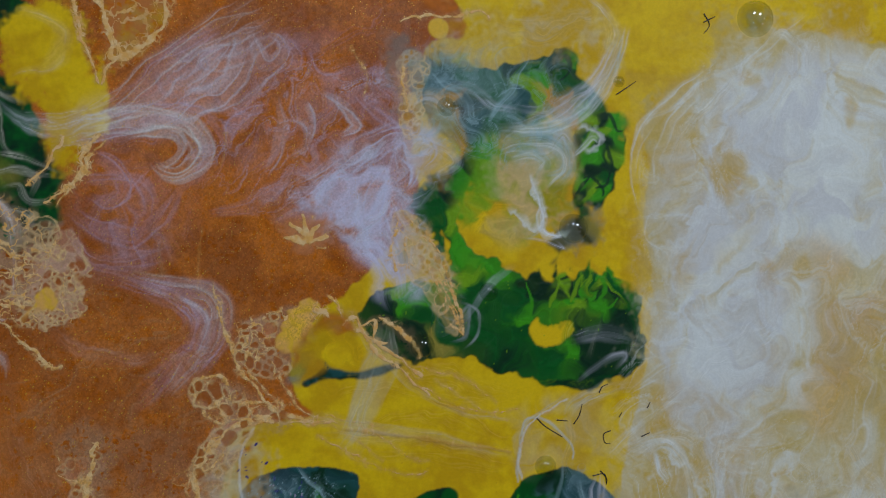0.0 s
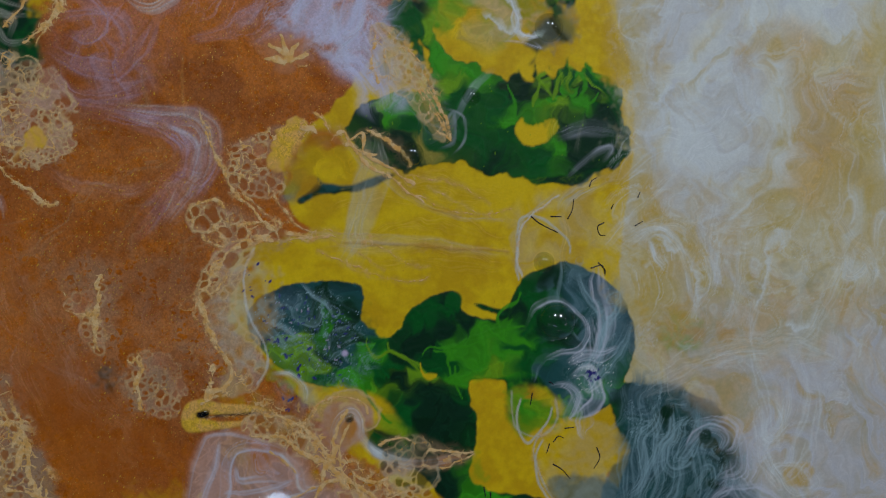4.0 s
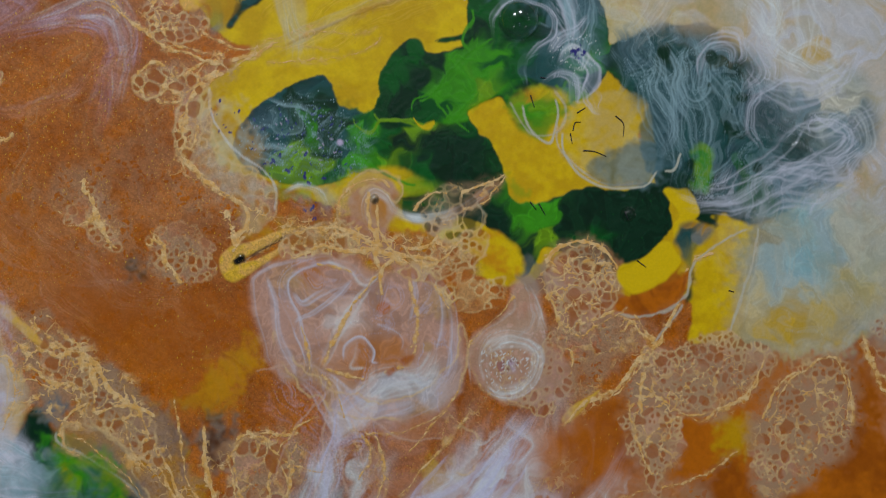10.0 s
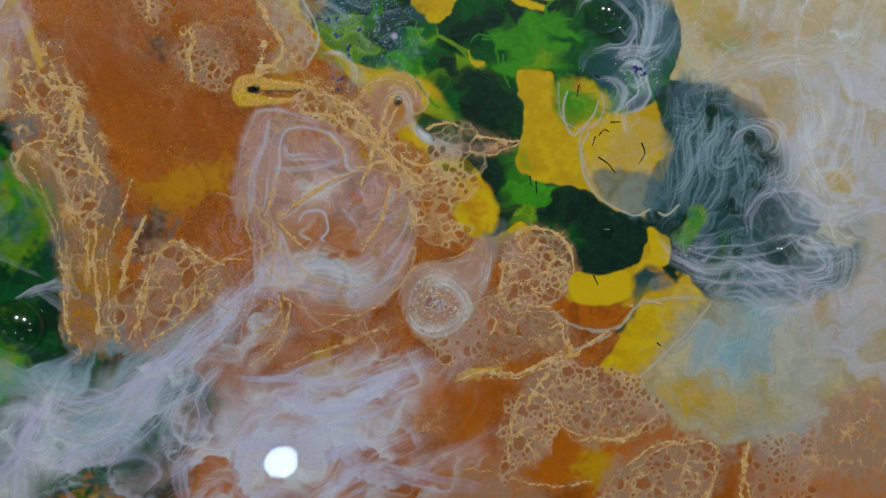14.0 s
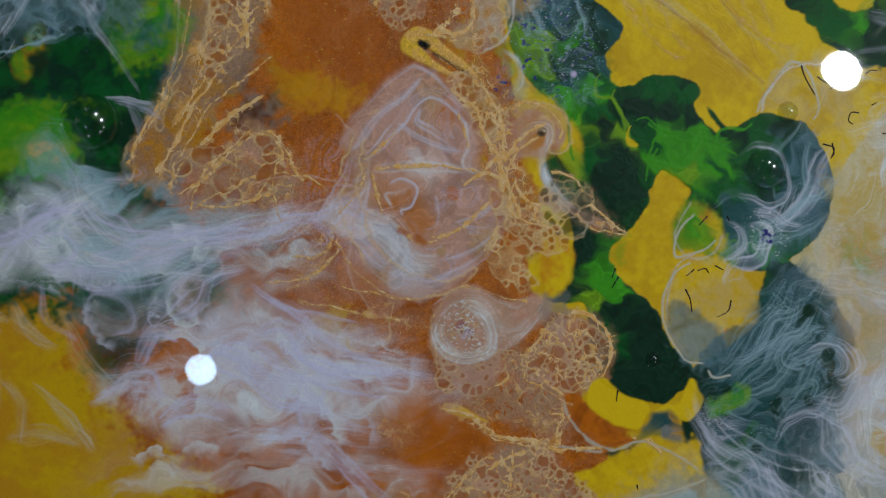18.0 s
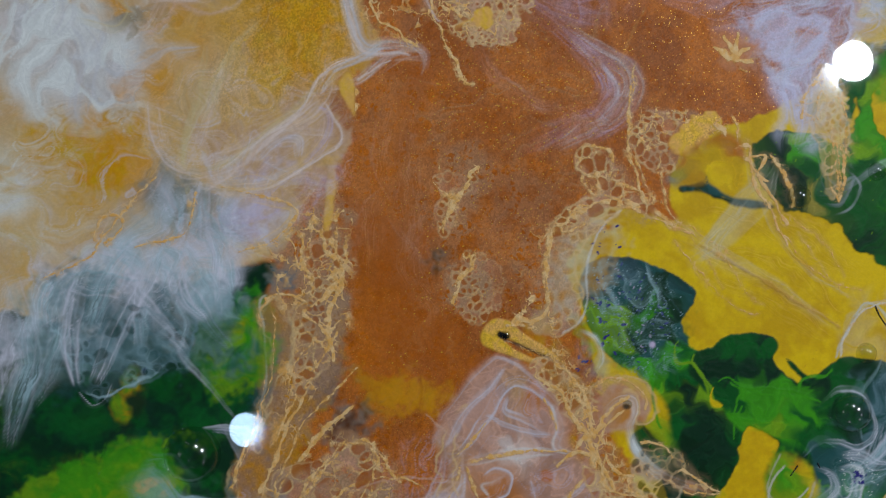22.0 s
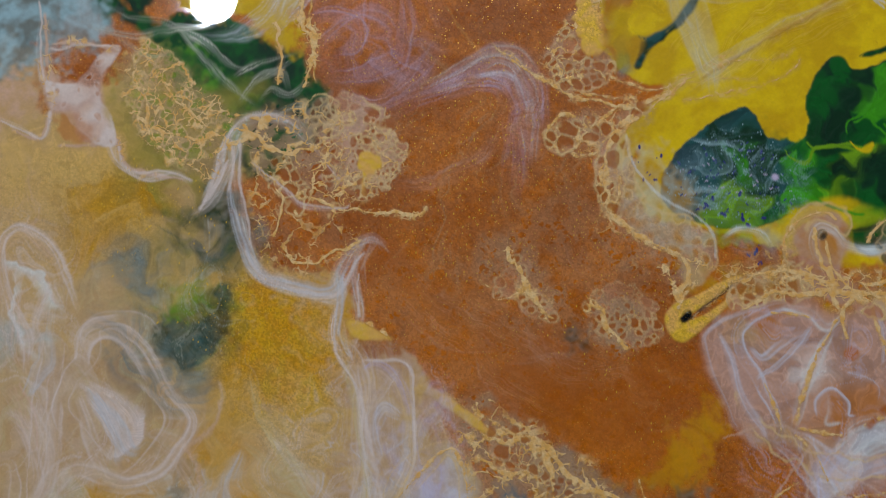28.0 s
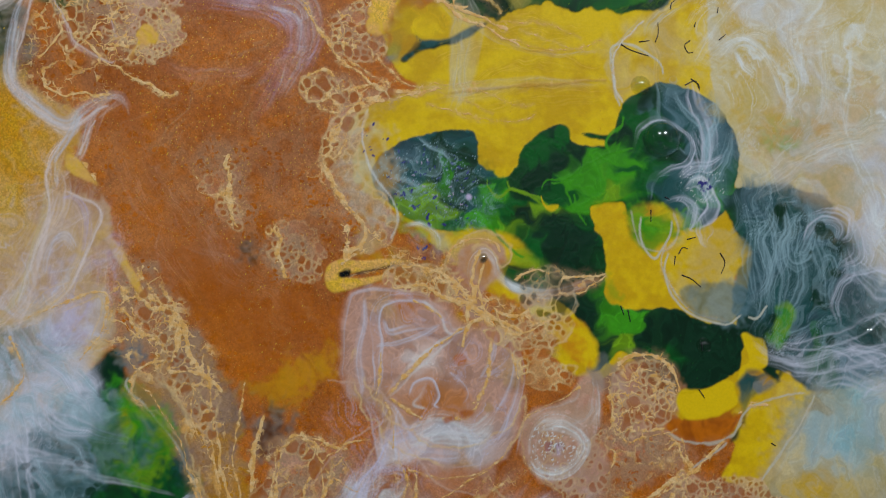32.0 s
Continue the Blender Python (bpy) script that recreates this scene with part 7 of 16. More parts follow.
def vein_fold(line, w):
    vein(fold, line, w, GOLD, 0.65, sway=0.35, lace=0.2)


vein_fold([(-58.1, -16.4), (-53, -12.9), (-45.9, -8.9), (-35.2, -4.2), (-27, -1.1), (-21.6, -0)], (1, 2, 1.6, 1.2, 1.2, 0.8))
vein_fold([(-13.3, -4.2), (-17.5, -13.3), (-20.7, -21.1), (-25.8, -27.6), (-29.4, -28.8)], (0.8, 1.2, 1.2, 1.6, 0.8))
vein_fold([(-41.8, -30.2), (-34.6, -31.7), (-28.7, -30.9), (-26.3, -28.9)], (0.8, 1.6, 1.6, 0.8))
vein_fold([(-57.9, -17.2), (-53.2, -22.2), (-47.7, -28.3)], (0.8, 1.2, 0.6))
vein_fold([(-56.2, 0.7), (-59, -8.3), (-62.8, -15.7)], (0.6, 1, 0.6))
vein_fold([(-59.4, -18.1), (-59.4, -28.2), (-61.2, -36.4)], (0.6, 0.9, 0.5))
vein_fold([(-59.3, -44.2), (-48.5, -50.8), (-36.1, -53.5), (-25.2, -51.2), (-17.2, -44.9)], (0.6, 1, 1, 0.8, 0.6))
vein_fold([(-40, 15.6), (-34.3, 10), (-30.6, 5.2)], (0.5, 0.9, 0.5))
vein_fold([(-6.5, -5.2), (-8.3, -14.7), (-9.3, -25.5)], (0.8, 1.1, 0.6))
for line, c in (([(-30.2, -9.7), (-27.8, -9.3), (-26.3, -11.2), (-27.8, -12.9), (-30.2, -12)], COPPER), ([(-25, -30.1), (-22.5, -29.3), (-21.1, -31.7), (-23.2, -33.6), (-25.4, -32.2)], CLAY), ([(-15.2, -23.2), (-13.6, -22.5), (-13.5, -24.8), (-15.1, -25.5)], CLAY), ([(-33.8, -29.8), (-29.1, -30.3), (-29.3, -32), (-33.6, -32.1)], RUST), ([(-40.3, -30.4), (-36.7, -30.4), (-36.9, -32.1), (-40.1, -32.2)], RUST)):
    pool(0, line, c, soft=0.7, ragged=0.2, cover=0.8)
foam(petal, [(-22.6, -0.1), (-6.3, -4.6), (9.9, -3.7), (12.7, -8.2), (4.3, -19.6), (9.1, -23.7), (15, -26), (8, -32.3), (1.4, -32), (-7.7, -26.1), (-7.9, -14.8), (-17.6, -4.8)], GOLD_PALE, 0.45, GOLD_PALE, 0.4, 40, 0.7, 2.6, 0.9, deep=RUST, deepen=0.5)

# the crater
crater = piece("white_crater", copper, "white frothy crater with a dark eye", "ink")
pool(crater, [(-13.2, -41.1), (-5.9, -37.5), (7.5, -36.4), (15.4, -30.7), (21.2, -34.2), (14.6, -52.2), (16.3, -63.6), (11.7, -73.3), (-0.9, -71.2), (-12, -63), (-16.1, -53.3)], MAUVE, PINK, soft=1.5, ragged=0.5, cover=0.8, mottle=9)
net([(-13.2, -41.1), (7.5, -36.4), (21.2, -34.2), (11.7, -73.3), (-12, -63)], froth=0.5, soft=3)
wisp(crater, [(-12.1, -54.3), (-8.8, -45.4), (-0.7, -43.1), (6.8, -48.2), (6.9, -56.9), (-1.3, -63.5), (-9.5, -61.4), (-13.1, -54.1)], (2.5, 4, 4.5, 4, 4, 4, 4, 3), WHITE, 0.85, strand=0.7, sway=0.5, tail=0.05)
wisp(crater, [(-0.9, -44.1), (11.4, -47.1), (17.5, -35.5)], (2, 4, 2), WHITE, 0.5, strand=0.8)
pool(crater, [(-7.5, -49), (-3, -47.9), (1.4, -52.3), (-0.6, -56.1), (-5.9, -55.8), (-8.3, -52)], SMOKE, LILAC, soft=1.5, mottle=2.5)
flecks(crater, [(-7.5, -49), (-3, -47.9), (1.4, -52.3), (-0.6, -56.1), (-5.9, -55.8), (-8.3, -52)], 14, WHITE, 0.5, 0.4)
flecks(crater, [(-7.5, -49), (-3, -47.9), (1.4, -52.3), (-0.6, -56.1), (-5.9, -55.8), (-8.3, -52)], 8, BLACK, 0.4, 0.4)
vein(crater, [(-12.2, -41.3), (-15.2, -49.2), (-14.1, -58.1), (-6.6, -67.6), (6, -69.7)], (0.5, 0.7, 0.8, 0.8, 0.5), GOLD_PALE, 0.5)
vein(crater, [(-13.4, -42.1), (-8.2, -38), (5.2, -36.5), (13.9, -32.5)], (0.4, 0.5, 0.5, 0.4), GOLD_PALE, 0.6)

# lace ring between rose and green
ring = piece("lace_ring", copper, "open lace ring of gold and white cells", "copper")
pool(0, [(25.8, -33.1), (33.4, -29.5), (45.9, -33.5), (48.7, -45.2), (42.4, -56.9), (33.2, -57.9), (23.4, -52.2)], MAUVE, COPPER_PALE, soft=1.5, cover=0.7, mottle=6)
net([(25.8, -33.1), (32.6, -28.2), (46.4, -31.4), (50.2, -43.4), (46.1, -55.6), (32.9, -59), (21.1, -52.8)], gold=1.0, froth=0.5, soft=2)
vein(ring, [(25.3, -35.2), (30, -29.8), (38.1, -28.4), (46.1, -32.5), (49.7, -41), (48.7, -49.6)], (0.6, 1, 1.2, 1, 1, 0.7), GOLD_PALE, 0.85, sway=0.3)
vein(ring, [(26.3, -33.2), (22.9, -43.4), (22.1, -53), (31.3, -56.4), (43.2, -58.2)], (0.6, 1, 1.2, 1.2, 0.8), GOLD, 0.8, sway=0.3)
pool(0, [(39.5, -32), (46.9, -33.8), (49.2, -43.1), (43.1, -45), (39, -38.5)], GREEN_DARK, soft=1.2, ragged=0.4, cover=0.75, clean=0.0)
pool(0, [(20.6, -27.5), (26.8, -29), (26.9, -37.8), (21.2, -34.2)], SMOKE, soft=2, cover=0.5)

# brown lace at the foot
froth = piece("pink_froth", copper, "pink froth pierced by small brown holes", "copper")
pool(0, [(112.2, -122.8), (125.5, -108.1), (155.8, -103.6), (190, -106.7), (186, -183.3), (100.8, -159.5)], MAUVE, COPPER_PALE, soft=5, cover=0.85, mottle=12)
net([(18.8, -53.3), (44, -59.5), (46.3, -68.9), (35.8, -75.1), (21.1, -80.1), (11.2, -75.4), (14.2, -63.1)], froth=0.92, gold=0.4, soft=5)
pool(froth, [(18.8, -53.3), (44, -59.5), (46.3, -68.9), (35.8, -75.1), (21.1, -80.1), (11.2, -75.4), (14.2, -63.1)], MAUVE, COPPER_PALE, soft=5, cover=0.48, clean=0.0, mottle=8)
net([(27.4, -81.7), (43.7, -79.3), (64.2, -89), (76.9, -103.4), (68.3, -110.1), (49.5, -111.8), (38.2, -102.2), (25.7, -116.5), (16.8, -116.3), (21.3, -93.3)], froth=1, gold=0.56, soft=5)
pool(froth, [(27.4, -81.7), (43.7, -79.3), (64.2, -89), (76.9, -103.4), (68.3, -110.1), (49.5, -111.8), (38.2, -102.2), (25.7, -116.5), (16.8, -116.3), (21.3, -93.3)], MAUVE, COPPER_PALE, soft=5, cover=0.54, clean=0.0, mottle=8)
net([(59.2, -118.8), (72.1, -113.3), (97.3, -115.5), (100.2, -123.1), (91.1, -141), (73, -147.7), (46.1, -144.2), (54.5, -128.7)], froth=1, gold=0.48, soft=5)
pool(froth, [(59.2, -118.8), (72.1, -113.3), (97.3, -115.5), (100.2, -123.1), (91.1, -141), (73, -147.7), (46.1, -144.2), (54.5, -128.7)], MAUVE, COPPER_PALE, soft=5, cover=0.6, clean=0.0, mottle=8)
net([(112.5, -121.8), (125.7, -107), (156.2, -102.1), (190.4, -104.9), (179.5, -148.8), (136.3, -132.6), (115.5, -138.5)], froth=1, gold=0.36, soft=5)
pool(froth, [(112.5, -121.8), (125.7, -107), (156.2, -102.1), (190.4, -104.9), (179.5, -148.8), (136.3, -132.6), (115.5, -138.5)], MAUVE, COPPER_PALE, soft=5, cover=0.54, clean=0.0, mottle=8)
net([(-101.9, -21.4), (-86.7, -25.2), (-74.2, -32.5), (-80.9, -43.4), (-98.5, -49.4), (-108, -47)], froth=0.8625, gold=0.48, soft=5)
pool(froth, [(-101.9, -21.4), (-86.7, -25.2), (-74.2, -32.5), (-80.9, -43.4), (-98.5, -49.4), (-108, -47)], MAUVE, COPPER_PALE, soft=5, cover=0.45, clean=0.0, mottle=8)
net([(-24.4, -87.8), (-3.6, -91.1), (-1.4, -100.4), (-11.1, -104.3), (-22.3, -97)], froth=0.46, gold=0.48, soft=5)
pool(froth, [(-24.4, -87.8), (-3.6, -91.1), (-1.4, -100.4), (-11.1, -104.3), (-22.3, -97)], MAUVE, COPPER_PALE, soft=5, cover=0.24, clean=0.0, mottle=8)
net([(-3.9, -110.6), (24.7, -120.6), (30, -135.8), (-0.1, -131.3)], froth=0.69, gold=0.24, soft=5)
pool(froth, [(-3.9, -110.6), (24.7, -120.6), (30, -135.8), (-0.1, -131.3)], MAUVE, COPPER_PALE, soft=5, cover=0.36, clean=0.0, mottle=8)
net([(-63.9, -41.3), (-58, -51.3), (-60.9, -63.3), (-70.6, -60.8)], froth=0.345, gold=0.48, soft=5)
pool(froth, [(-63.9, -41.3), (-58, -51.3), (-60.9, -63.3), (-70.6, -60.8)], MAUVE, COPPER_PALE, soft=5, cover=0.18, clean=0.0, mottle=8)
net([(-36.2, -56.8), (-16.6, -55.3), (-21.1, -65), (-36.1, -65.4)], froth=0.23, gold=0.48, soft=5)
pool(froth, [(-36.2, -56.8), (-16.6, -55.3), (-21.1, -65), (-36.1, -65.4)], MAUVE, COPPER_PALE, soft=5, cover=0.12, clean=0.0, mottle=8)
string = piece("gold_string", copper, "branching gold thread", "copper")
vein(string, [(-1.1, -80.9), (10, -80.5), (25.3, -81.2), (37.4, -77.7), (46.9, -75.7), (59.6, -70), (73.6, -60.1), (84.7, -61.7)], (1.2, 2.2, 1.2, 1.4, 1.2, 1, 0.9, 0.6), GOLD, 0.9, sway=0.6)
vein(string, [(44, -59.5), (43.1, -68.1), (44.8, -75.1), (33.2, -85.4), (25.5, -98.8), (24.1, -113.8)], (1, 1.2, 1.2, 1.2, 1.2, 0.6), GOLD, 0.8, sway=0.6)
vein(string, [(31.6, -82.8), (35.5, -94.8), (44.1, -105.9), (61.2, -110.5), (74.2, -104.9)], (0.7, 1, 1.2, 1.2, 0.6), GOLD, 0.7, sway=0.6)
vein(string, [(37.8, -66.8), (45.2, -64.2), (55.9, -66.9), (65, -66.9)], (0.8, 1.2, 1.2, 0.7), GOLD, 0.8, sway=0.6)
vein(string, [(13.6, -56.4), (18.9, -62), (12.7, -69.2)], (0.8, 1.2, 0.6), GOLD, 0.7, sway=0.6)
vein(string, [(-61.5, -39.8), (-59, -55.3), (-66.2, -68.3)], (0.6, 1, 0.5), GOLD, 0.6, sway=0.6)
vein(string, [(-87.2, -27.2), (-85.2, -36), (-89, -43.4), (-99, -51.4), (-102.7, -58.7)], (1, 1.6, 1.4, 1, 0.5), GOLD, 0.8, sway=0.6)
vein(string, [(-100.5, -23.9), (-105.2, -35.2), (-109.4, -48.7), (-114, -55.8)], (1, 1.2, 1.6, 0.7), GOLD, 0.8, sway=0.6)
vein(string, [(-62.3, -69.3), (-49, -66.4), (-35.7, -63.4), (-21.7, -58.4)], (0.5, 0.8, 1, 0.6), GOLD, 0.7, sway=0.6)
vein(string, [(-21.9, -95), (-12.3, -91), (0, -94.3)], (0.5, 0.8, 0.5), GOLD, 0.7, sway=0.6)
vein(string, [(111.3, -116.9), (108.1, -129.7), (111.7, -144.3)], (1.2, 1.5, 0.6), GOLD, 0.8, sway=0.6)
vein(string, [(60.8, -121.5), (76.5, -114.5), (97.1, -116.6), (98.1, -127), (88.3, -142.5)], (0.6, 1, 1, 1, 0.5), GOLD, 0.7, sway=0.6)
vein(string, [(17.3, -114.2), (24.5, -103), (38.2, -102.2)], (0.6, 1.2, 0.7), GOLD, 0.8, sway=0.6)
vein(string, [(-2.8, -115.3), (12.1, -117.2), (30.5, -124.4), (50.7, -125.5)], (0.5, 0.8, 0.8, 0.4), GOLD, 0.6, sway=0.6)
vein(string, [(88.1, -124.3), (92, -127.6), (83.4, -124.2)], (0.5, 1, 0.5), GOLD, 0.7, sway=0.6)
pool(string, [(2.5, -79.6), (10.5, -77.3), (19.9, -78.6), (12.2, -81.5), (4.5, -81.8)], GOLD_LEAF, soft=0.6, ragged=0.3)
pool(0, [(16.3, -63.6), (37.3, -68.8), (35.8, -75.1), (17.4, -77), (12.2, -71.3)], RUST, COPPER_DARK, soft=4, cover=0.8, clean=0.3)
pool(0, [(-17.9, -78.7), (7.6, -81), (20.6, -82.2), (17.1, -96.6), (6.8, -102.6), (-16.8, -92)], RUST, COPPER, soft=6, cover=0.7, clean=0.6)
pool(0, [(44.8, -56.4), (57.6, -59.5), (70.9, -61.7), (65, -66.9), (51.6, -65.8)], RUST, COPPER_DARK, soft=2, cover=0.9, clean=0.5)
pool(0, [(106.9, -124.8), (135.8, -134.8), (181.7, -140), (171.8, -179.4), (94.1, -157.6), (95.5, -142.2)], RUST, COPPER, soft=5, cover=0.5, clean=0.5, mottle=22)
pool(yellow, [(49.2, -47.5), (60.2, -49.1), (69.6, -48), (69.7, -56.9), (60, -59), (49.1, -57.4)], YELLOW, soft=0.7, ragged=0.3)
pool(yellow, [(8.4, -5.2), (18.6, -8.6), (22.6, -17.1), (20.2, -27.4), (13, -22.5), (8.5, -13.8)], YELLOW, AMBER, soft=1, ragged=0.4, mottle=8)
pool(yellow, [(80.2, -32.7), (84.1, -35.8), (87.1, -37.7), (86.4, -45.3), (81, -48.5), (73.9, -49), (76.1, -45.1), (80.1, -42.7)], YELLOW, soft=0.6, ragged=0.3)

# left lace bank
bank = piece("lace_bank", copper, "long bank of gold and pink lace with an olive rim", "copper")
pool(0, [(-146.1, 12.4), (-138.7, 19), (-124.6, 29.4), (-113.3, 8.9), (-111.6, -10.3), (-114.7, -36.8), (-114.8, -52.7), (-123, -61.7), (-131.8, -57.6), (-134.8, -48.1), (-133, -31.4), (-137.3, -11.5)], SMOKE, OCHRE, soft=2.5, cover=0.65, mottle=9, clean=0.5)
pool(0, [(-148.1, 20.2), (-145.9, 28.1), (-138.4, 30.3), (-135.5, 23.1), (-141.6, 16.2)], SMOKE, SLATE, soft=2.5, cover=0.8, mottle=6)
net([(-145.1, 45.2), (-129.1, 53.9), (-120.6, 31.4), (-116.9, 11.6), (-119, -9.7), (-126, -28.5), (-131, -25.3), (-132.2, 7.5), (-138.5, 22.3)], froth=0.9, gold=0.63, soft=4)
net([(-152.4, 39.9), (-132.5, 51.7), (-117.7, 28.9), (-115, 8), (-117.9, -22.9), (-117.7, -47.5), (-122.3, -59.1), (-129.2, -58.4), (-125, -38.1), (-129.2, -2.4), (-139.2, 11.9)], froth=0.675, gold=0.63, soft=4)
net([(-110.9, -43.7), (-107.2, -30.4), (-94.6, -21), (-84.4, -31.3), (-72.9, -31.7), (-80.4, -42.6), (-102.6, -54.9)], froth=1, gold=0.49, soft=4)
vein(bank, [(-137.4, 18.6), (-141.6, 16.2), (-146, 10.3), (-142.1, 1.3), (-136.5, -11.1), (-134.1, -25.4), (-134.2, -41.1), (-132.8, -53.7), (-127.3, -61.8)], (0.5, 0.6, 0.7, 0.7, 0.7, 0.7, 0.7, 0.6, 0.4), GOLD, 0.8, sway=0.5)
vein(bank, [(-135.7, 45.4), (-127.5, 36.7), (-126.1, 24), (-131.7, 14.1), (-120.3, 9.5), (-120.4, -6.4), (-123, -25.8), (-123.1, -41.6), (-125.1, -53.9)], (2, 2.4, 1.6, 1.2, 1.2, 1.2, 1, 1, 0.6), GOLD, 0.9, sway=0.5)
vein(bank, [(-142.2, 70.8), (-135.9, 56.1), (-133.4, 40.2), (-124, 32.5), (-121.9, 14.4), (-114.5, -0.2)], (2, 2.2, 1.8, 2, 1.4, 0.8), GOLD, 0.95, sway=0.5)
vein(bank, [(-141.6, 40), (-136.4, 29.1), (-130.1, 28.7)], (1, 1.4, 1), GOLD, 0.8, sway=0.5)
vein(bank, [(-102.9, -9.9), (-108.5, -19.9), (-114.7, -36.8), (-118.2, -54.5)], (0.6, 1, 1.3, 0.8), GOLD, 0.85, sway=0.5)
vein(bank, [(-92.8, -20.1), (-87.1, -30.5), (-95.4, -39.6), (-102.8, -50.5), (-107.7, -57.7)], (0.8, 1.2, 1.2, 1, 0.5), GOLD, 0.8, sway=0.5)
vein(bank, [(-107.4, -26), (-99.7, -23.9), (-93.2, -21.4), (-77.3, -31.9)], (0.8, 1.2, 1, 0.4), GOLD, 0.7, sway=0.5)
vein(bank, [(-117.5, 13.6), (-121.3, -2), (-124.5, -19.4), (-125, -32)], (0.8, 1, 1, 0.6), GOLD, 0.7, sway=0.5)
vein(bank, [(-146.3, 13.9), (-138.4, 18.2), (-127.3, 19.1)], (0.6, 1, 0.6), GOLD, 0.7, sway=0.5)
pool(bank, [(-143.2, 70.5), (-140.7, 71.3), (-135, 56.4), (-131.9, 40.7), (-136.4, 47.7), (-139.3, 59.3)], GOLD_LEAF, GOLD, soft=0.7, ragged=0.3, mottle=4, height=0.5)
vein(bank, [(-145.5, 99.9), (-143.2, 95.4), (-138.5, 86.4)], (1.2, 2, 1), GOLD_LEAF, 0.9)
vein(0, [(-145, 16.3), (-147, 12.7), (-140.6, 1), (-135.2, -14), (-132.6, -30.3)], (0.4, 0.5, 0.5, 0.5, 0.4), GREY_CREAM, 0.7, sway=0.3)

# white band at the foot
pool(moss, [(-163.6, -40.5), (-145.4, -48.4), (-132.6, -55.8), (-100.2, -63.4), (-83.6, -77.4), (-95.4, -96.4), (-123.5, -103.1), (-143.5, -110.7), (-169.8, -107.3)], GREEN_DARK, GREEN, soft=5, mottle=9)
band = piece("white_ink_band", "", "drifting white ink band with long fine strands", "ink")
cloud(band, [(-194.4, -98), (-160.3, -76.2), (-151.3, -62.1), (-134.5, -68.3), (-111, -59), (-84.2, -46.4), (-68.6, -42.5), (-62.8, -57.5), (-75.2, -75.3), (-47.9, -73.5), (-26.1, -74), (4.9, -68.8), (9.9, -75.8), (-18.6, -93), (-25.6, -108.7), (3.4, -115.6), (-79.7, -156.7), (-73.6, -128.7), (-86.9, -127.1), (-106.3, -125.8), (-90.5, -107), (-120.3, -105.4), (-131.8, -97), (-144, -97.4), (-159, -111.7), (-185.5, -121.8)], WHITE, 0.85, 29.0, scale=7, stretch=4, body=0.42, thread=0.7, soft=7, fine=0.6)
cloud(band, [(-85.7, -103), (-66, -93.4), (-44.3, -93.9), (-42.2, -110.5), (-70.7, -125.4), (-86.9, -127.1)], WHITE, 0.75, 36.0, scale=7, stretch=2, body=0.7, thread=0.4, soft=6)
cloud(band, [(-151.8, -77.1), (-131.7, -65), (-108.9, -64.6), (-103.8, -77.7), (-125.3, -92.4), (-144, -97.4)], WHITE, 0.6, 41.0, scale=6, stretch=2.5, body=0.5, thread=0.5, soft=6)
wisp(band, [(-183.6, -100.1), (-158.9, -90.5), (-141.5, -88), (-119.4, -75.2), (-96.1, -59.6), (-73.1, -42.1), (-61, -17.8)], (6, 9, 12, 12, 10, 7, 2), WHITE_BLUE, 0.7, strand=1.0, sway=0.55)
wisp(band, [(-145.4, -93.7), (-133.9, -91.4), (-110.7, -76.1), (-92.4, -58.2), (-69.4, -40.6)], (4, 7, 9, 8, 3), WHITE_BLUE, 0.6, strand=1.0, sway=0.55)
wisp(band, [(-150.5, -112.6), (-150.4, -91.4), (-147.1, -73.2), (-143.7, -63.3)], (3, 5, 5, 2), WHITE_BLUE, 0.5, strand=1.0, sway=0.55)
wisp(band, [(-146.5, -85.6), (-140.7, -79.2), (-134.5, -68.3), (-123, -65.9)], (3, 5, 4, 2), WHITE_BLUE, 0.5, strand=1.0, sway=0.55)
wisp(band, [(-116.5, -61.2), (-98.9, -52.2), (-79.8, -46.8), (-64.1, -32)], (2, 5, 5, 2), WHITE_BLUE, 0.5, strand=1.0, sway=0.55)
wisp(band, [(-71.8, -78.3), (-54, -80.2), (-36, -82.1), (-12.4, -75.3), (6.9, -68.1)], (4, 9, 9, 6, 2), WHITE_BLUE, 0.75, strand=1.0, sway=0.55)
wisp(band, [(-61.5, -83), (-43.5, -84.9), (-23.8, -79.7), (-0.1, -72.9)], (2, 5, 5, 2), WHITE_BLUE, 0.7, strand=1.0, sway=0.55)
wisp(band, [(-107.9, -83.5), (-96.9, -79.3), (-88.8, -67.6), (-82.4, -56.5)], (4, 7, 7, 3), WHITE_BLUE, 0.5, strand=1.0, sway=0.55)
wisp(band, [(-77.9, -106.5), (-72.7, -98.1), (-57.1, -94.4), (-33, -89.7), (-2.5, -78.2)], (6, 10, 10, 8, 3), WHITE_BLUE, 0.65, strand=1.0, sway=0.55)
wisp(band, [(-85.1, -126.4), (-73.6, -117.9), (-67.9, -105), (-57.1, -94.4)], (6, 9, 8, 3), WHITE_BLUE, 0.7, strand=1.0, sway=0.55)
wisp(band, [(-76.3, -138.3), (-61.4, -122), (-33.9, -109.6), (-4.9, -94.5)], (4, 8, 8, 3), WHITE_BLUE, 0.6, strand=1.0, sway=0.55)
wisp(band, [(-113.2, -124.1), (-95.6, -115.3), (-83.1, -104.2)], (3, 6, 3), WHITE_BLUE, 0.55, strand=1.0, sway=0.55)
wisp(band, [(-125.4, -103.1), (-113.1, -102.6), (-105, -91), (-92.6, -90.6)], (3, 6, 6, 3), WHITE_BLUE, 0.5, strand=1.0, sway=0.55)
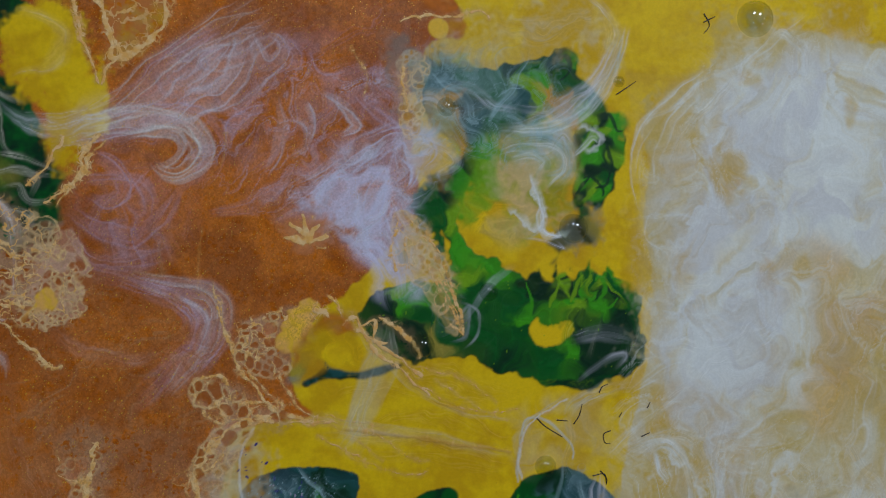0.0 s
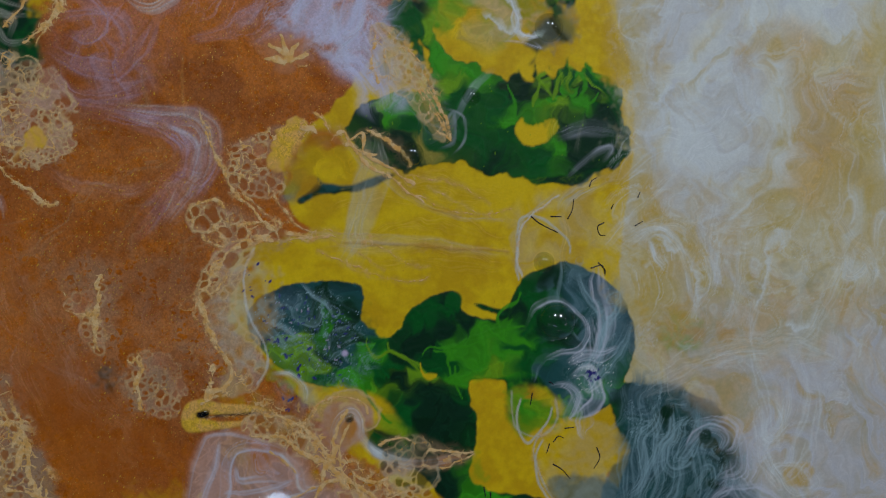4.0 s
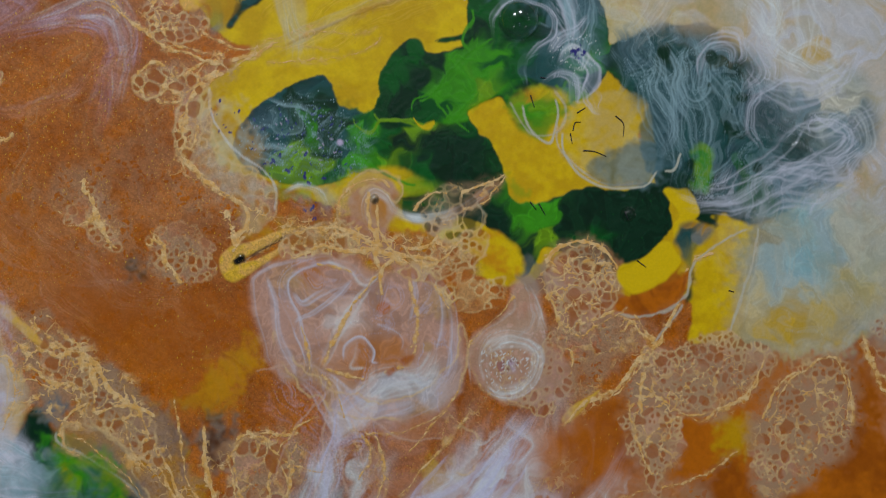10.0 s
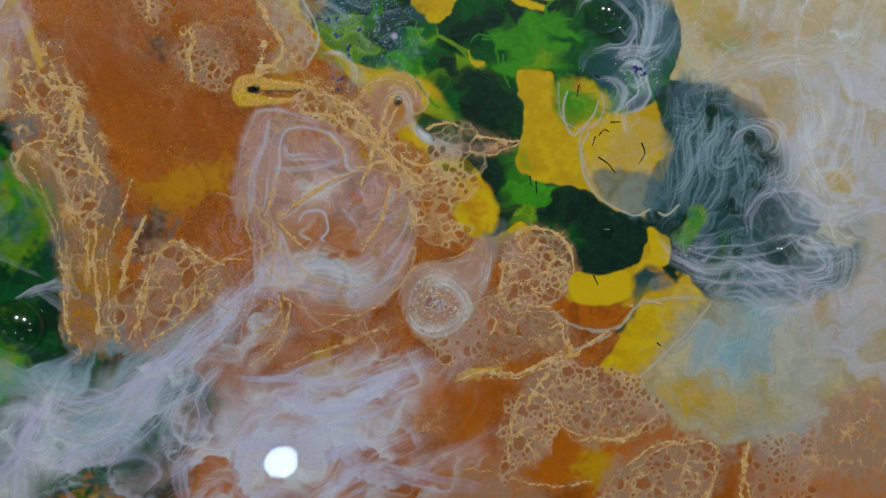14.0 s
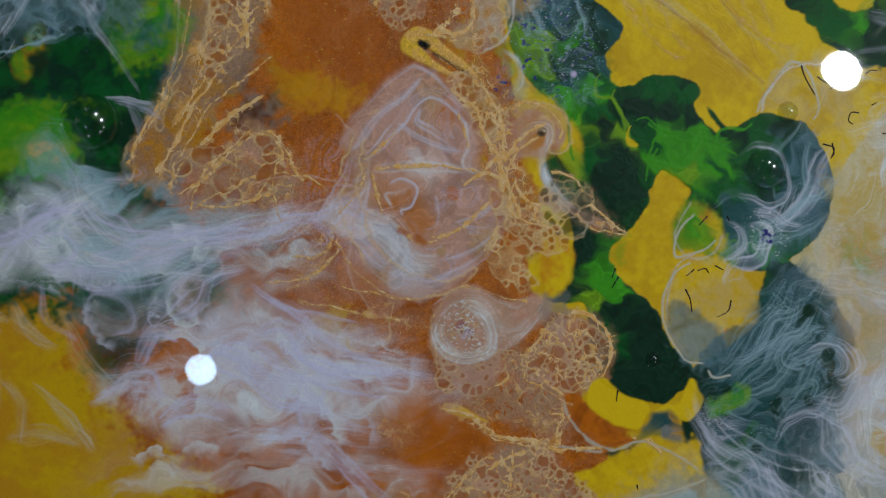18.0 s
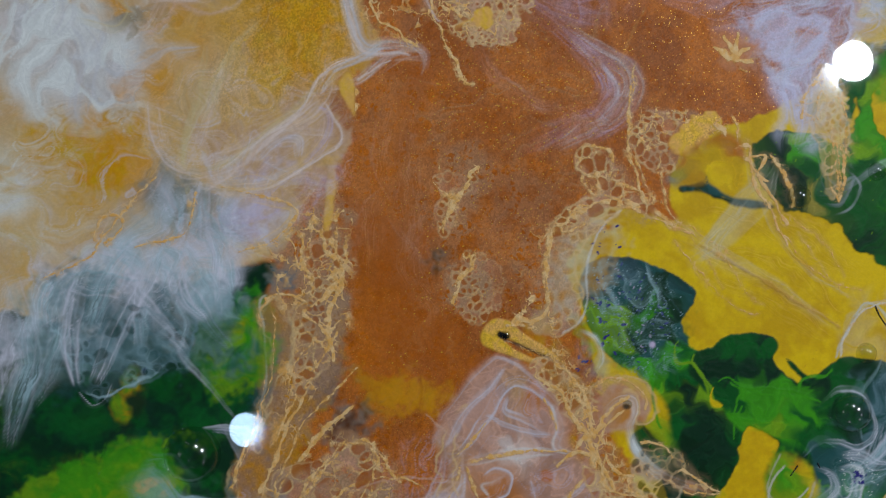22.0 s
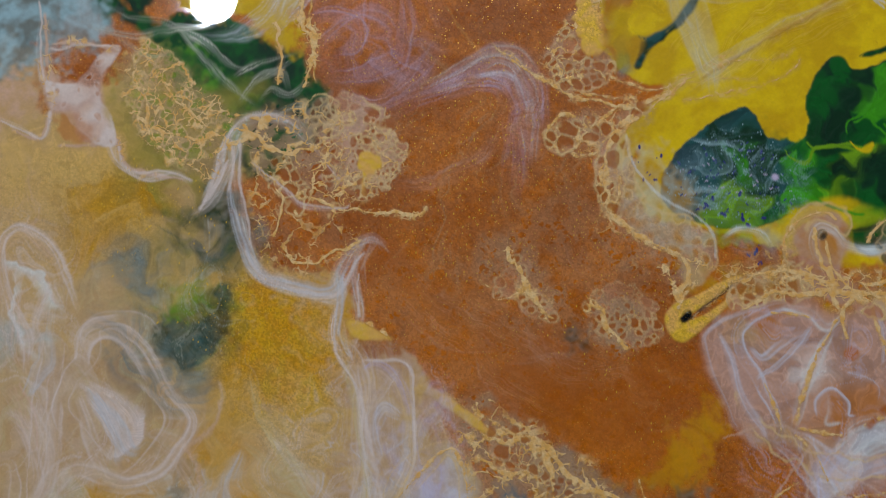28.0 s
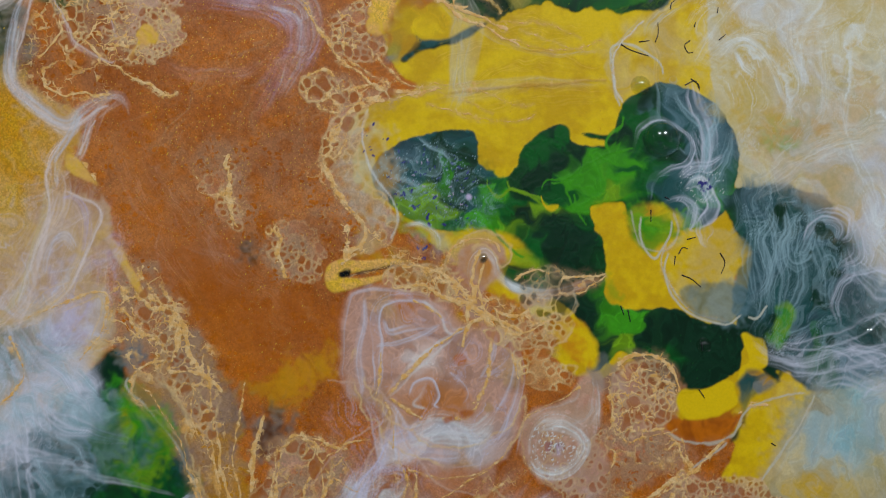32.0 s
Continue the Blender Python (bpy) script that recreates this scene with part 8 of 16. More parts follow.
wisp(band, [(-100.8, -123.7), (-85.4, -120.1), (-72.1, -121.6)], (3, 6, 3), WHITE_BLUE, 0.6, strand=1.0, sway=0.55)
wisp(band, [(-52.8, -127.5), (-30.9, -117.2), (-7.3, -110.7), (20.5, -102.7)], (4, 7, 6, 3), WHITE_BLUE, 0.55, strand=1.0, sway=0.55)
wisp(band, [(-155.5, -110.3), (-154.7, -101.5), (-149.3, -88.9)], (2, 4, 2), WHITE_BLUE, 0.5, strand=1.0, sway=0.55)
wisp(band, [(-77.7, -74.1), (-56.9, -72.6), (-34.4, -74.9), (-6.6, -67.7)], (2, 4, 4, 2), WHITE_BLUE, 0.5, strand=1.0, sway=0.55)
wisp(band, [(-82.2, -73.7), (-73.7, -79), (-62.9, -79.3)], (1.5, 3, 2), WHITE_BLUE, 0.5, strand=1.0, sway=0.55)
wisp(band, [(-61.5, -83), (-49.2, -87.1), (-35.2, -84), (-24.2, -78.7)], (1.5, 3.5, 3, 1.5), WHITE, 0.8, strand=0.7, sway=1.3)
wisp(band, [(-108.5, -70.9), (-104.3, -68.2), (-100.7, -72.2), (-104.6, -75.8)], (1.5, 2.5, 2.5, 1.5), WHITE, 0.8, strand=0.7, sway=1.3)
wisp(band, [(-146, -70.6), (-142.1, -64.8), (-138.1, -69.7)], (1, 2, 1), WHITE, 0.8, strand=0.7, sway=1.3)
wisp(band, [(-76.5, -110.3), (-70.5, -103.8), (-65.7, -110.6)], (2, 5, 2), WHITE, 0.8, strand=0.7, sway=1.3)
wisp(band, [(-148.9, -84.5), (-142.9, -84.3), (-143.4, -90.8)], (1, 2, 1), WHITE, 0.8, strand=0.7, sway=1.3)
wisp(band, [(-150.3, -35.2), (-142.3, -31.9), (-133.6, -32.7), (-134.8, -40.6)], (1.5, 3, 3.5, 1), WHITE_BLUE, 0.55, strand=0.8, sway=0.3)
wisp(band, [(-143.5, -61.1), (-138.8, -57.2), (-134.7, -54.5)], (1, 2, 1), WHITE, 0.7, strand=0.7)
wisp(band, [(-152, -130.1), (-144.2, -139.9), (-139, -159.2)], (1.5, 3, 1.5), CREAM, 0.45, strand=0.9)
wisp(band, [(-146.9, -111.3), (-135.5, -119.7), (-125.1, -120)], (1.5, 3, 1.5), CREAM, 0.45, strand=0.9)
wisp(band, [(-150.9, -117), (-148.8, -133.2)], (1.5, 3, 1.5), CREAM, 0.45, strand=0.9)
wisp(band, [(-129.4, -108.8), (-117.9, -117.3), (-100.8, -123.7)], (1.5, 3, 1.5), CREAM, 0.45, strand=0.9)
wisp(band, [(-156.2, -119), (-144.1, -118.7)], (1.5, 3, 1.5), CREAM, 0.45, strand=0.9)

# white cloud at the left
drift = piece("white_ink_drift", "", "soft white ink drift with blue-grey fringe and cell holes", "ink")
cloud(drift, [(-257, -26.8), (-240.9, -2.3), (-219.8, 5.7), (-200.8, 15), (-166.2, 26.8), (-158.5, 20.8), (-158.9, 8.3), (-165, -5.6), (-175.1, -12.5), (-188.8, -20.3), (-201.4, -31.8), (-207.9, -50.2), (-244, -73.3)], WHITE_BLUE, 0.85, 86.0, scale=6, stretch=5, body=0.45, thread=0.6, soft=6)
wisp(drift, [(-171.7, 45.8), (-171.1, 29.6), (-161.1, 16), (-166.7, 0.1), (-163.2, -5.1)], (3, 7, 8, 6, 2), WHITE_BLUE, 0.75, strand=1.2)
wisp(drift, [(-185.4, 37.8), (-183, 22.1), (-187.9, 4.4), (-195.7, -10), (-199.8, -23.3)], (3, 8, 10, 8, 3), WHITE_BLUE, 0.7, strand=1.2)
wisp(drift, [(-188.7, 14.4), (-194.2, -1.4), (-202, -15.7), (-207.9, -29.5)], (4, 8, 8, 3), WHITE_BLUE, 0.65, strand=1.2)
wisp(drift, [(-171.5, 17.1), (-177.6, 3.2), (-176.2, -8.7)], (3, 6, 2), WHITE_BLUE, 0.6, strand=1.2)
wisp(drift, [(-228, -6.7), (-227.4, -22.7), (-226.8, -38.6), (-226.2, -54.6)], (5, 8, 8, 4), WHITE_BLUE, 0.6, strand=1.2)
wisp(drift, [(-217.1, -3.7), (-218.3, -20.2), (-215.9, -35.7), (-215.3, -51.7)], (4, 7, 7, 3), WHITE_BLUE, 0.6, strand=1.2)
wisp(drift, [(-163.8, 25.5), (-157.9, 18.9), (-157.6, 10.8)], (2, 3, 2), WHITE_BLUE, 0.6, strand=1.2)
wisp(drift, [(-210.9, 2.1), (-214, -15), (-214.4, -27.2)], (4, 7, 3), WHITE_BLUE, 0.6, strand=1.2)
wisp(drift, [(-188.5, 20.5), (-173.7, 24.7), (-162.2, 19.8)], (3, 5, 2), WHITE_BLUE, 0.6, strand=1.2)
pool(0, [(-204.8, -13), (-190.2, -8.9), (-182.4, 0.1), (-165.7, 1), (-166.1, -10.3), (-173.8, -23.6), (-187.6, -29.3), (-197.2, -34.9), (-207.2, -31.9)], TEAL, SLATE, soft=4, cover=0.5, mottle=6)
pool(0, [(-213.9, -29.1), (-188.3, -15.1), (-160.2, -8.4), (-144.3, -14.4), (-147.7, -38), (-209.6, -58.3)], GREEN_DARK, TEAL, soft=7, cover=0.75, mottle=7)
pool(0, [(-224.3, -11.4), (-198.8, -0.7), (-182.4, 0.1), (-184.3, -12), (-198.5, -24.7), (-213.7, -31.3)], TEAL, MIST, soft=7, cover=0.55, mottle=6)
cloud(drift, [(-222.5, -14.7), (-192.2, -1.2), (-165.7, 1), (-161.7, -14.4), (-186.7, -31), (-209.3, -39.6)], MIST, 0.7, -31.0, scale=4, stretch=3, body=0.1, thread=0.9, soft=5, curl=1.3, fine=0.7)
wisp(drift, [(-206, -22.4), (-197.6, -26.3), (-194.7, -35.6)], (1, 2, 1), MIST, 0.7, strand=0.7)
wisp(drift, [(-193, -19.3), (-183, -22.3), (-169.8, -19.1)], (1, 2, 1), MIST, 0.7, strand=0.7)
wisp(drift, [(-184.5, -7.7), (-175.1, -13.3), (-162.6, -12.7)], (1, 2, 1), MIST, 0.7, strand=0.7)
wisp(drift, [(-190.8, -31.2), (-185.1, -30.1), (-179.8, -20.4)], (1, 2, 1), MIST, 0.7, strand=0.7)
wisp(drift, [(-214.3, -18.5), (-203.5, -23.2)], (1, 2, 1), MIST, 0.7, strand=0.7)
wisp(drift, [(-188.4, -12.2), (-182.3, -19.7), (-185.3, -25.8)], (1, 2, 1), MIST, 0.7, strand=0.7)
wisp(drift, [(-174.8, -2.1), (-166.3, -6), (-164.2, -13.7)], (1, 2, 1), MIST, 0.7, strand=0.7)
blob(0, (-184.9, -16.8), 2.2, GREEN_DARK)
blob(0, (-189.2, -23.2), 1.6, GREEN_DARK)
blob(0, (-174.2, -15), 1.3, GREEN_DARK)
blob(0, (-194.2, -32), 1.5, GREEN_DARK)
blob(0, (-175.9, -23.7), 1.2, INK)
cloud(drift, [(-263.6, 78.5), (-247.1, 89.5), (-227.5, 86.8), (-215.4, 79.6), (-212.2, 59.9), (-221.4, 51.3), (-244.6, 50), (-254.7, 57.3)], WHITE, 0.9, 24.0, scale=9, stretch=2, body=0.7, thread=0.4, soft=7)
cloud(drift, [(-260.1, 21.4), (-245.1, 26.2), (-234.9, 18.7), (-242.3, 12.4), (-255.8, 13.7)], WHITE, 0.8, 14.0, scale=7, stretch=2, body=0.6, thread=0.3, soft=5)
cloud(drift, [(-295.6, 105.7), (-265.7, 111.8), (-247.3, 93.4), (-263.8, 80.4), (-264.5, 60.7), (-261.3, 41.1), (-291.4, 35.5)], GREY_CREAM, 0.7, 84.0, scale=9, stretch=4, body=0.4, thread=0.5, soft=10)
cloud(drift, [(-283.8, 35.9), (-233.5, 26.8), (-207.5, 16.1), (-207.7, -12), (-280.2, -24.9)], GREY_CREAM, 0.6, 34.0, scale=9, stretch=4, body=0.35, thread=0.5, soft=10)

# left: paints under the folds
marble(0, [(-218.5, 224.7), (-122.1, 181.7), (-137.5, 175.5), (-149, 154.9), (-156.2, 136.8), (-167.2, 137.6), (-171.2, 133.2), (-167.2, 110.3), (-186.4, 113), (-207.7, 110.6), (-218.3, 132.1), (-252.6, 144)], [(-213.9, 211.9, TAN), (-228.6, 186.8, TAN), (-197, 204.4, CREAM_GOLD), (-179.1, 198.5, CREAM_GOLD), (-186.2, 182.4, OCHRE), (-197.1, 171.4, OCHRE), (-174.1, 172.7, OCHRE), (-167.4, 173.9, OLIVE), (-153.1, 178.2, OLIVE), (-143, 186.7, OLIVE), (-129.8, 178.6, OLIVE), (-166.1, 158.4, TAN), (-159.5, 147.9, GREEN_DARK), (-164.4, 143.8, SMOKE), (-188.2, 154.7, SLATE), (-178.4, 149.2, OLIVE), (-198, 160.2, SMOKE), (-180.5, 135.3, LIME), (-179.5, 127.5, GREEN_DARK), (-196.7, 135.5, TEAL), (-205.3, 134.3, SLATE), (-198.8, 126.1, TEAL), (-213.8, 142.4, TAN), (-220.9, 158.2, CREAM_GOLD), (-220.7, 172.7, TAN), (-233.3, 161.8, MIST), (-171, 124.6, AMBER), (-171.5, 114.4, AMBER), (-244.8, 148.6, TAN)], soft=5, power=3.5, swirl=1.5, cover=0.8, clean=0.4)
marble(0, [(-252.6, 144), (-218.3, 132.1), (-207.7, 110.6), (-186.4, 113), (-146.5, 92.2), (-143.4, 71.9), (-164.7, 53), (-162.4, 31.3), (-192, 29.1), (-282.5, 73.4)], [(-161.9, 99.4, OCHRE), (-187.6, 110.4, OCHRE), (-177.3, 87.9, CREAM_GOLD), (-204.3, 95.6, AMBER), (-209.7, 92.6, OCHRE), (-217.7, 115.3, SMOKE), (-221.3, 125.2, BLUSH), (-223.2, 91.3, SMOKE), (-246.9, 102.6, YELLOW_DEEP), (-246.7, 94, OCHRE), (-229.9, 98.5, AMBER), (-256.1, 113, GREY_CREAM), (-260.2, 98.8, GREY_CREAM), (-246.7, 80.3, MILK), (-236.7, 67.4, MILK), (-222.2, 64.4, MILK), (-260.9, 79.1, MILK), (-213.1, 80.3, MILK), (-209.7, 70.1, AMBER), (-212.6, 45.6, AMBER), (-213.8, 56.3, OCHRE), (-193.1, 66.6, CREAM_GOLD), (-171.9, 72.9, CREAM_GOLD), (-166.4, 82.7, OCHRE), (-167.5, 64.6, TAN), (-158.4, 66.5, LILAC), (-166.2, 49.6, MIST), (-164.2, 36.3, SLATE), (-189.6, 34.4, SLATE), (-202.5, 54.8, CREAM_GOLD), (-277.8, 75.5, CREAM), (-234, 118.8, TAN), (-247.4, 133.4, TAN)], soft=5, power=3.5, swirl=1.5, cover=0.75, clean=0.4)

# left: combed sandy strands
comb = piece("combed_strand", sand, "combed pale strand with gold edge", "ink")
cloud(comb, [(-338.8, 205), (-201.9, 208.4), (-198.7, 156.8), (-231.9, 126.2), (-257.2, 98.6), (-312.6, 77.2)], PINK, 0.6, 44.0, scale=7, stretch=7, body=0.15, thread=0.9, curl=1.1, soft=10, fine=0.7)
cloud(comb, [(-338.8, 205), (-201.9, 208.4), (-198.7, 156.8), (-231.9, 126.2), (-257.2, 98.6), (-312.6, 77.2)], TAN, 0.6, 44.0, scale=5, stretch=7, body=0.25, thread=0.9, curl=1.1, soft=10, fine=0.5)
cloud(comb, [(-254.7, 120.5), (-195.3, 103), (-151.4, 104.1), (-157.1, 67.2), (-189.6, 45.1), (-227.3, 82.8)], PINK, 0.5, -56.0, scale=6, stretch=7, body=0.1, thread=0.9, curl=1.0, soft=10, fine=0.7, clean=0.2)
cloud(comb, [(-202.2, 88.5), (-154.4, 87.6), (-140.5, 60.1), (-150.7, 31.1), (-191.3, 41)], GREY_CREAM, 0.5, 64.0, scale=5, stretch=6, body=0.1, thread=0.9, curl=1.1, soft=8, fine=0.8, clean=0.2)
cloud(comb, [(-284.8, 51.6), (-209.5, 48), (-203.1, 8.3), (-230.4, -22.9), (-287.7, -25.2)], CREAM, 0.55, 24.0, scale=7, stretch=6, body=0.2, thread=0.8, curl=1.1, soft=10, fine=0.6)
wisp(comb, [(-211.2, 194.1), (-209.2, 187.5), (-207.6, 174.2), (-211.1, 160.4), (-210.4, 155.1), (-203.7, 151.9)], (1, 1.5, 2, 2.5, 2, 1), PINK, 0.49, strand=0.8, sway=0.4, tail=0.15)
contour(comb, [(-211.2, 194.1), (-209.2, 187.5), (-207.6, 174.2), (-211.1, 160.4), (-210.4, 155.1), (-203.7, 151.9)], (1.5, 2.25, 3, 3.75, 3, 1.5), 1.3, BLUSH, 0.35, sway=0.5)
wisp(comb, [(-216.3, 193.4), (-220.3, 184.8), (-223.7, 170.9), (-235.9, 157.5), (-236.7, 144.2), (-254.3, 117.4)], (2, 4, 5, 5, 5, 4), PINK, 0.42, strand=0.8, sway=0.4, tail=0.15)
contour(comb, [(-216.3, 193.4), (-220.3, 184.8), (-223.7, 170.9), (-235.9, 157.5), (-236.7, 144.2), (-254.3, 117.4)], (3, 6, 7.5, 7.5, 7.5, 6), 1.3, BLUSH, 0.3, sway=0.5)
wisp(comb, [(-217.2, 179.8), (-213.7, 172.1), (-215, 161.3), (-229.5, 156.9), (-238.1, 145.4)], (2, 4, 3, 4, 2), PINK, 0.49, strand=0.8, sway=0.4, tail=0.15)
contour(comb, [(-217.2, 179.8), (-213.7, 172.1), (-215, 161.3), (-229.5, 156.9), (-238.1, 145.4)], (3, 6, 4.5, 6, 3), 1.3, BLUSH, 0.35, sway=0.5)
wisp(comb, [(-222.1, 183.9), (-213.3, 178.9), (-212.3, 170.9), (-221.7, 164.5)], (1.5, 2.5, 2.5, 1.5), PINK, 0.49, strand=0.8, sway=0.4, tail=0.15)
contour(comb, [(-222.1, 183.9), (-213.3, 178.9), (-212.3, 170.9), (-221.7, 164.5)], (2.25, 3.75, 3.75, 2.25), 1.3, BLUSH, 0.35, sway=0.5)
wisp(comb, [(-224.2, 133.8), (-213.7, 150.8), (-205.1, 147.1), (-200.8, 137.7), (-202.5, 120.5), (-204.6, 106.1)], (2, 3, 4, 4, 3, 2), PINK, 0.49, strand=0.8, sway=0.4, tail=0.15)
contour(comb, [(-224.2, 133.8), (-213.7, 150.8), (-205.1, 147.1), (-200.8, 137.7), (-202.5, 120.5), (-204.6, 106.1)], (3, 4.5, 6, 6, 4.5, 3), 1.3, BLUSH, 0.35, sway=0.5)
wisp(comb, [(-220.5, 144.7), (-215.1, 151.9), (-204.8, 150.5), (-200.8, 148.3)], (1, 2, 2, 1), PINK, 0.56, strand=0.8, sway=0.4, tail=0.15)
contour(comb, [(-220.5, 144.7), (-215.1, 151.9), (-204.8, 150.5), (-200.8, 148.3)], (1.5, 3, 3, 1.5), 1.3, BLUSH, 0.4, sway=0.5)
wisp(comb, [(-210.6, 145.9), (-205, 141.2), (-204.5, 126.8), (-207.6, 110.9), (-206.7, 103.3)], (1, 2, 2, 2, 1), PINK, 0.49, strand=0.8, sway=0.4, tail=0.15)
contour(comb, [(-210.6, 145.9), (-205, 141.2), (-204.5, 126.8), (-207.6, 110.9), (-206.7, 103.3)], (1.5, 3, 3, 3, 1.5), 1.3, BLUSH, 0.35, sway=0.5)
wisp(comb, [(-227.3, 138.7), (-223.5, 128.7), (-223, 114.5), (-223.7, 110.6)], (2, 4, 5, 2), PINK, 0.56, strand=0.8, sway=0.4, tail=0.15)
contour(comb, [(-227.3, 138.7), (-223.5, 128.7), (-223, 114.5), (-223.7, 110.6)], (3, 6, 7.5, 3), 1.3, BLUSH, 0.4, sway=0.5)
wisp(comb, [(-220.7, 126.4), (-217.3, 119), (-220.9, 112.8), (-226.5, 112.9)], (1.5, 3, 3, 1.5), PINK, 0.595, strand=0.8, sway=0.4, tail=0.15)
contour(comb, [(-220.7, 126.4), (-217.3, 119), (-220.9, 112.8), (-226.5, 112.9)], (2.25, 4.5, 4.5, 2.25), 1.3, BLUSH, 0.425, sway=0.5)
wisp(comb, [(-228.3, 137.3), (-230.5, 125.3), (-227.9, 114)], (1, 2.5, 1.5), PINK, 0.56, strand=0.8, sway=0.4, tail=0.15)
contour(comb, [(-228.3, 137.3), (-230.5, 125.3), (-227.9, 114)], (1.5, 3.75, 2.25), 1.3, BLUSH, 0.4, sway=0.5)
wisp(comb, [(-236, 139), (-227.3, 138.7), (-221.7, 134.1)], (1, 2, 1), PINK, 0.49, strand=0.8, sway=0.4, tail=0.15)
contour(comb, [(-236, 139), (-227.3, 138.7), (-221.7, 134.1)], (1.5, 3, 1.5), 1.3, BLUSH, 0.35, sway=0.5)
wisp(comb, [(-250.6, 128.3), (-238.2, 127.1), (-231.4, 112.4), (-223.5, 99.1), (-210.6, 104.2), (-202.8, 106.9)], (2, 4, 5, 5, 4, 2), PINK, 0.42, strand=0.8, sway=0.4, tail=0.15)
contour(comb, [(-250.6, 128.3), (-238.2, 127.1), (-231.4, 112.4), (-223.5, 99.1), (-210.6, 104.2), (-202.8, 106.9)], (3, 6, 7.5, 7.5, 6, 3), 1.3, BLUSH, 0.3, sway=0.5)
wisp(comb, [(-251.6, 115.1), (-236.2, 111.8), (-227.3, 100)], (2, 4, 2), PINK, 0.42, strand=0.8, sway=0.4, tail=0.15)
contour(comb, [(-251.6, 115.1), (-236.2, 111.8), (-227.3, 100)], (3, 6, 3), 1.3, BLUSH, 0.3, sway=0.5)
wisp(comb, [(-205, 104.1), (-196.9, 104.3), (-189.7, 107.6)], (1, 2.5, 1), CREAM, 0.42, strand=0.8, sway=0.4, tail=0.15)
contour(comb, [(-205, 104.1), (-196.9, 104.3), (-189.7, 107.6)], (1.5, 3.75, 1.5), 1.3, CREAM, 0.3, sway=0.5)
wisp(comb, [(-215.5, 103.7), (-216.7, 93.4), (-218, 87.3)], (2, 3, 2), PINK, 0.42, strand=0.8, sway=0.4, tail=0.15)
contour(comb, [(-215.5, 103.7), (-216.7, 93.4), (-218, 87.3)], (3, 4.5, 3), 1.3, BLUSH, 0.3, sway=0.5)
wisp(comb, [(-282.4, 136.1), (-261.6, 138.7), (-257.6, 151.9), (-259.5, 167.5)], (2, 4, 4, 3), PINK, 0.42, strand=0.8, sway=0.4, tail=0.15)
contour(comb, [(-282.4, 136.1), (-261.6, 138.7), (-257.6, 151.9), (-259.5, 167.5)], (3.2, 6.4, 6.4, 4.8), 1.4, PINK, 0.49, sway=0.5)
wisp(comb, [(-283.2, 149.8), (-267.6, 143.2), (-262.4, 151.5), (-265.2, 167)], (2, 3, 3, 2), PINK, 0.36, strand=0.8, sway=0.4, tail=0.15)
contour(comb, [(-283.2, 149.8), (-267.6, 143.2), (-262.4, 151.5), (-265.2, 167)], (3.2, 4.8, 4.8, 3.2), 1.4, PINK, 0.42, sway=0.5)
wisp(comb, [(-277, 111), (-258.3, 116.3), (-245.4, 125.2), (-234.9, 141.9), (-215.7, 147.4), (-200.1, 148.7)], (2, 4, 4, 3, 3, 1), PINK, 0.42, strand=0.8, sway=0.4, tail=0.15)
contour(comb, [(-277, 111), (-258.3, 116.3), (-245.4, 125.2), (-234.9, 141.9), (-215.7, 147.4), (-200.1, 148.7)], (3.2, 6.4, 6.4, 4.8, 4.8, 1.6), 1.4, PINK, 0.49, sway=0.5)
wisp(comb, [(-276.8, 107.1), (-260.1, 114.2), (-243.1, 119.4), (-230.8, 108.4), (-218.8, 103.3), (-203.4, 106.4), (-200.8, 128.6), (-205.9, 146.2)], (2, 3, 3, 3, 3, 3, 3, 1), PINK, 0.36, strand=0.8, sway=0.4, tail=0.15)
contour(comb, [(-276.8, 107.1), (-260.1, 114.2), (-243.1, 119.4), (-230.8, 108.4), (-218.8, 103.3), (-203.4, 106.4), (-200.8, 128.6), (-205.9, 146.2)], (3.2, 4.8, 4.8, 4.8, 4.8, 4.8, 4.8, 1.6), 1.4, PINK, 0.42, sway=0.5)
wisp(comb, [(-249.2, 124.9), (-236.7, 139.8), (-225.9, 154.5), (-216.7, 163.3), (-209.2, 167.9)], (2, 4, 4, 3, 2), WHITE, 0.42, strand=0.8, sway=0.4, tail=0.15)
contour(comb, [(-249.2, 124.9), (-236.7, 139.8), (-225.9, 154.5), (-216.7, 163.3), (-209.2, 167.9)], (3.2, 6.4, 6.4, 4.8, 3.2), 1.4, WHITE, 0.49, sway=0.5)
wisp(comb, [(-234.5, 136), (-224.9, 138.7), (-220.3, 127.1), (-215.9, 119.5), (-223.3, 112), (-233.1, 113.3)], (1.5, 3, 3, 3, 3, 1), WHITE, 0.48, strand=0.8, sway=0.4, tail=0.15)
contour(comb, [(-234.5, 136), (-224.9, 138.7), (-220.3, 127.1), (-215.9, 119.5), (-223.3, 112), (-233.1, 113.3)], (2.4, 4.8, 4.8, 4.8, 4.8, 1.6), 1.4, WHITE, 0.56, sway=0.5)
wisp(comb, [(-233.9, 126.1), (-231.2, 114.4), (-219.5, 113.3)], (1, 2, 1.5), WHITE, 0.42, strand=0.8, sway=0.4, tail=0.15)
contour(comb, [(-233.9, 126.1), (-231.2, 114.4), (-219.5, 113.3)], (1.6, 3.2, 2.4), 1.4, WHITE, 0.49, sway=0.5)
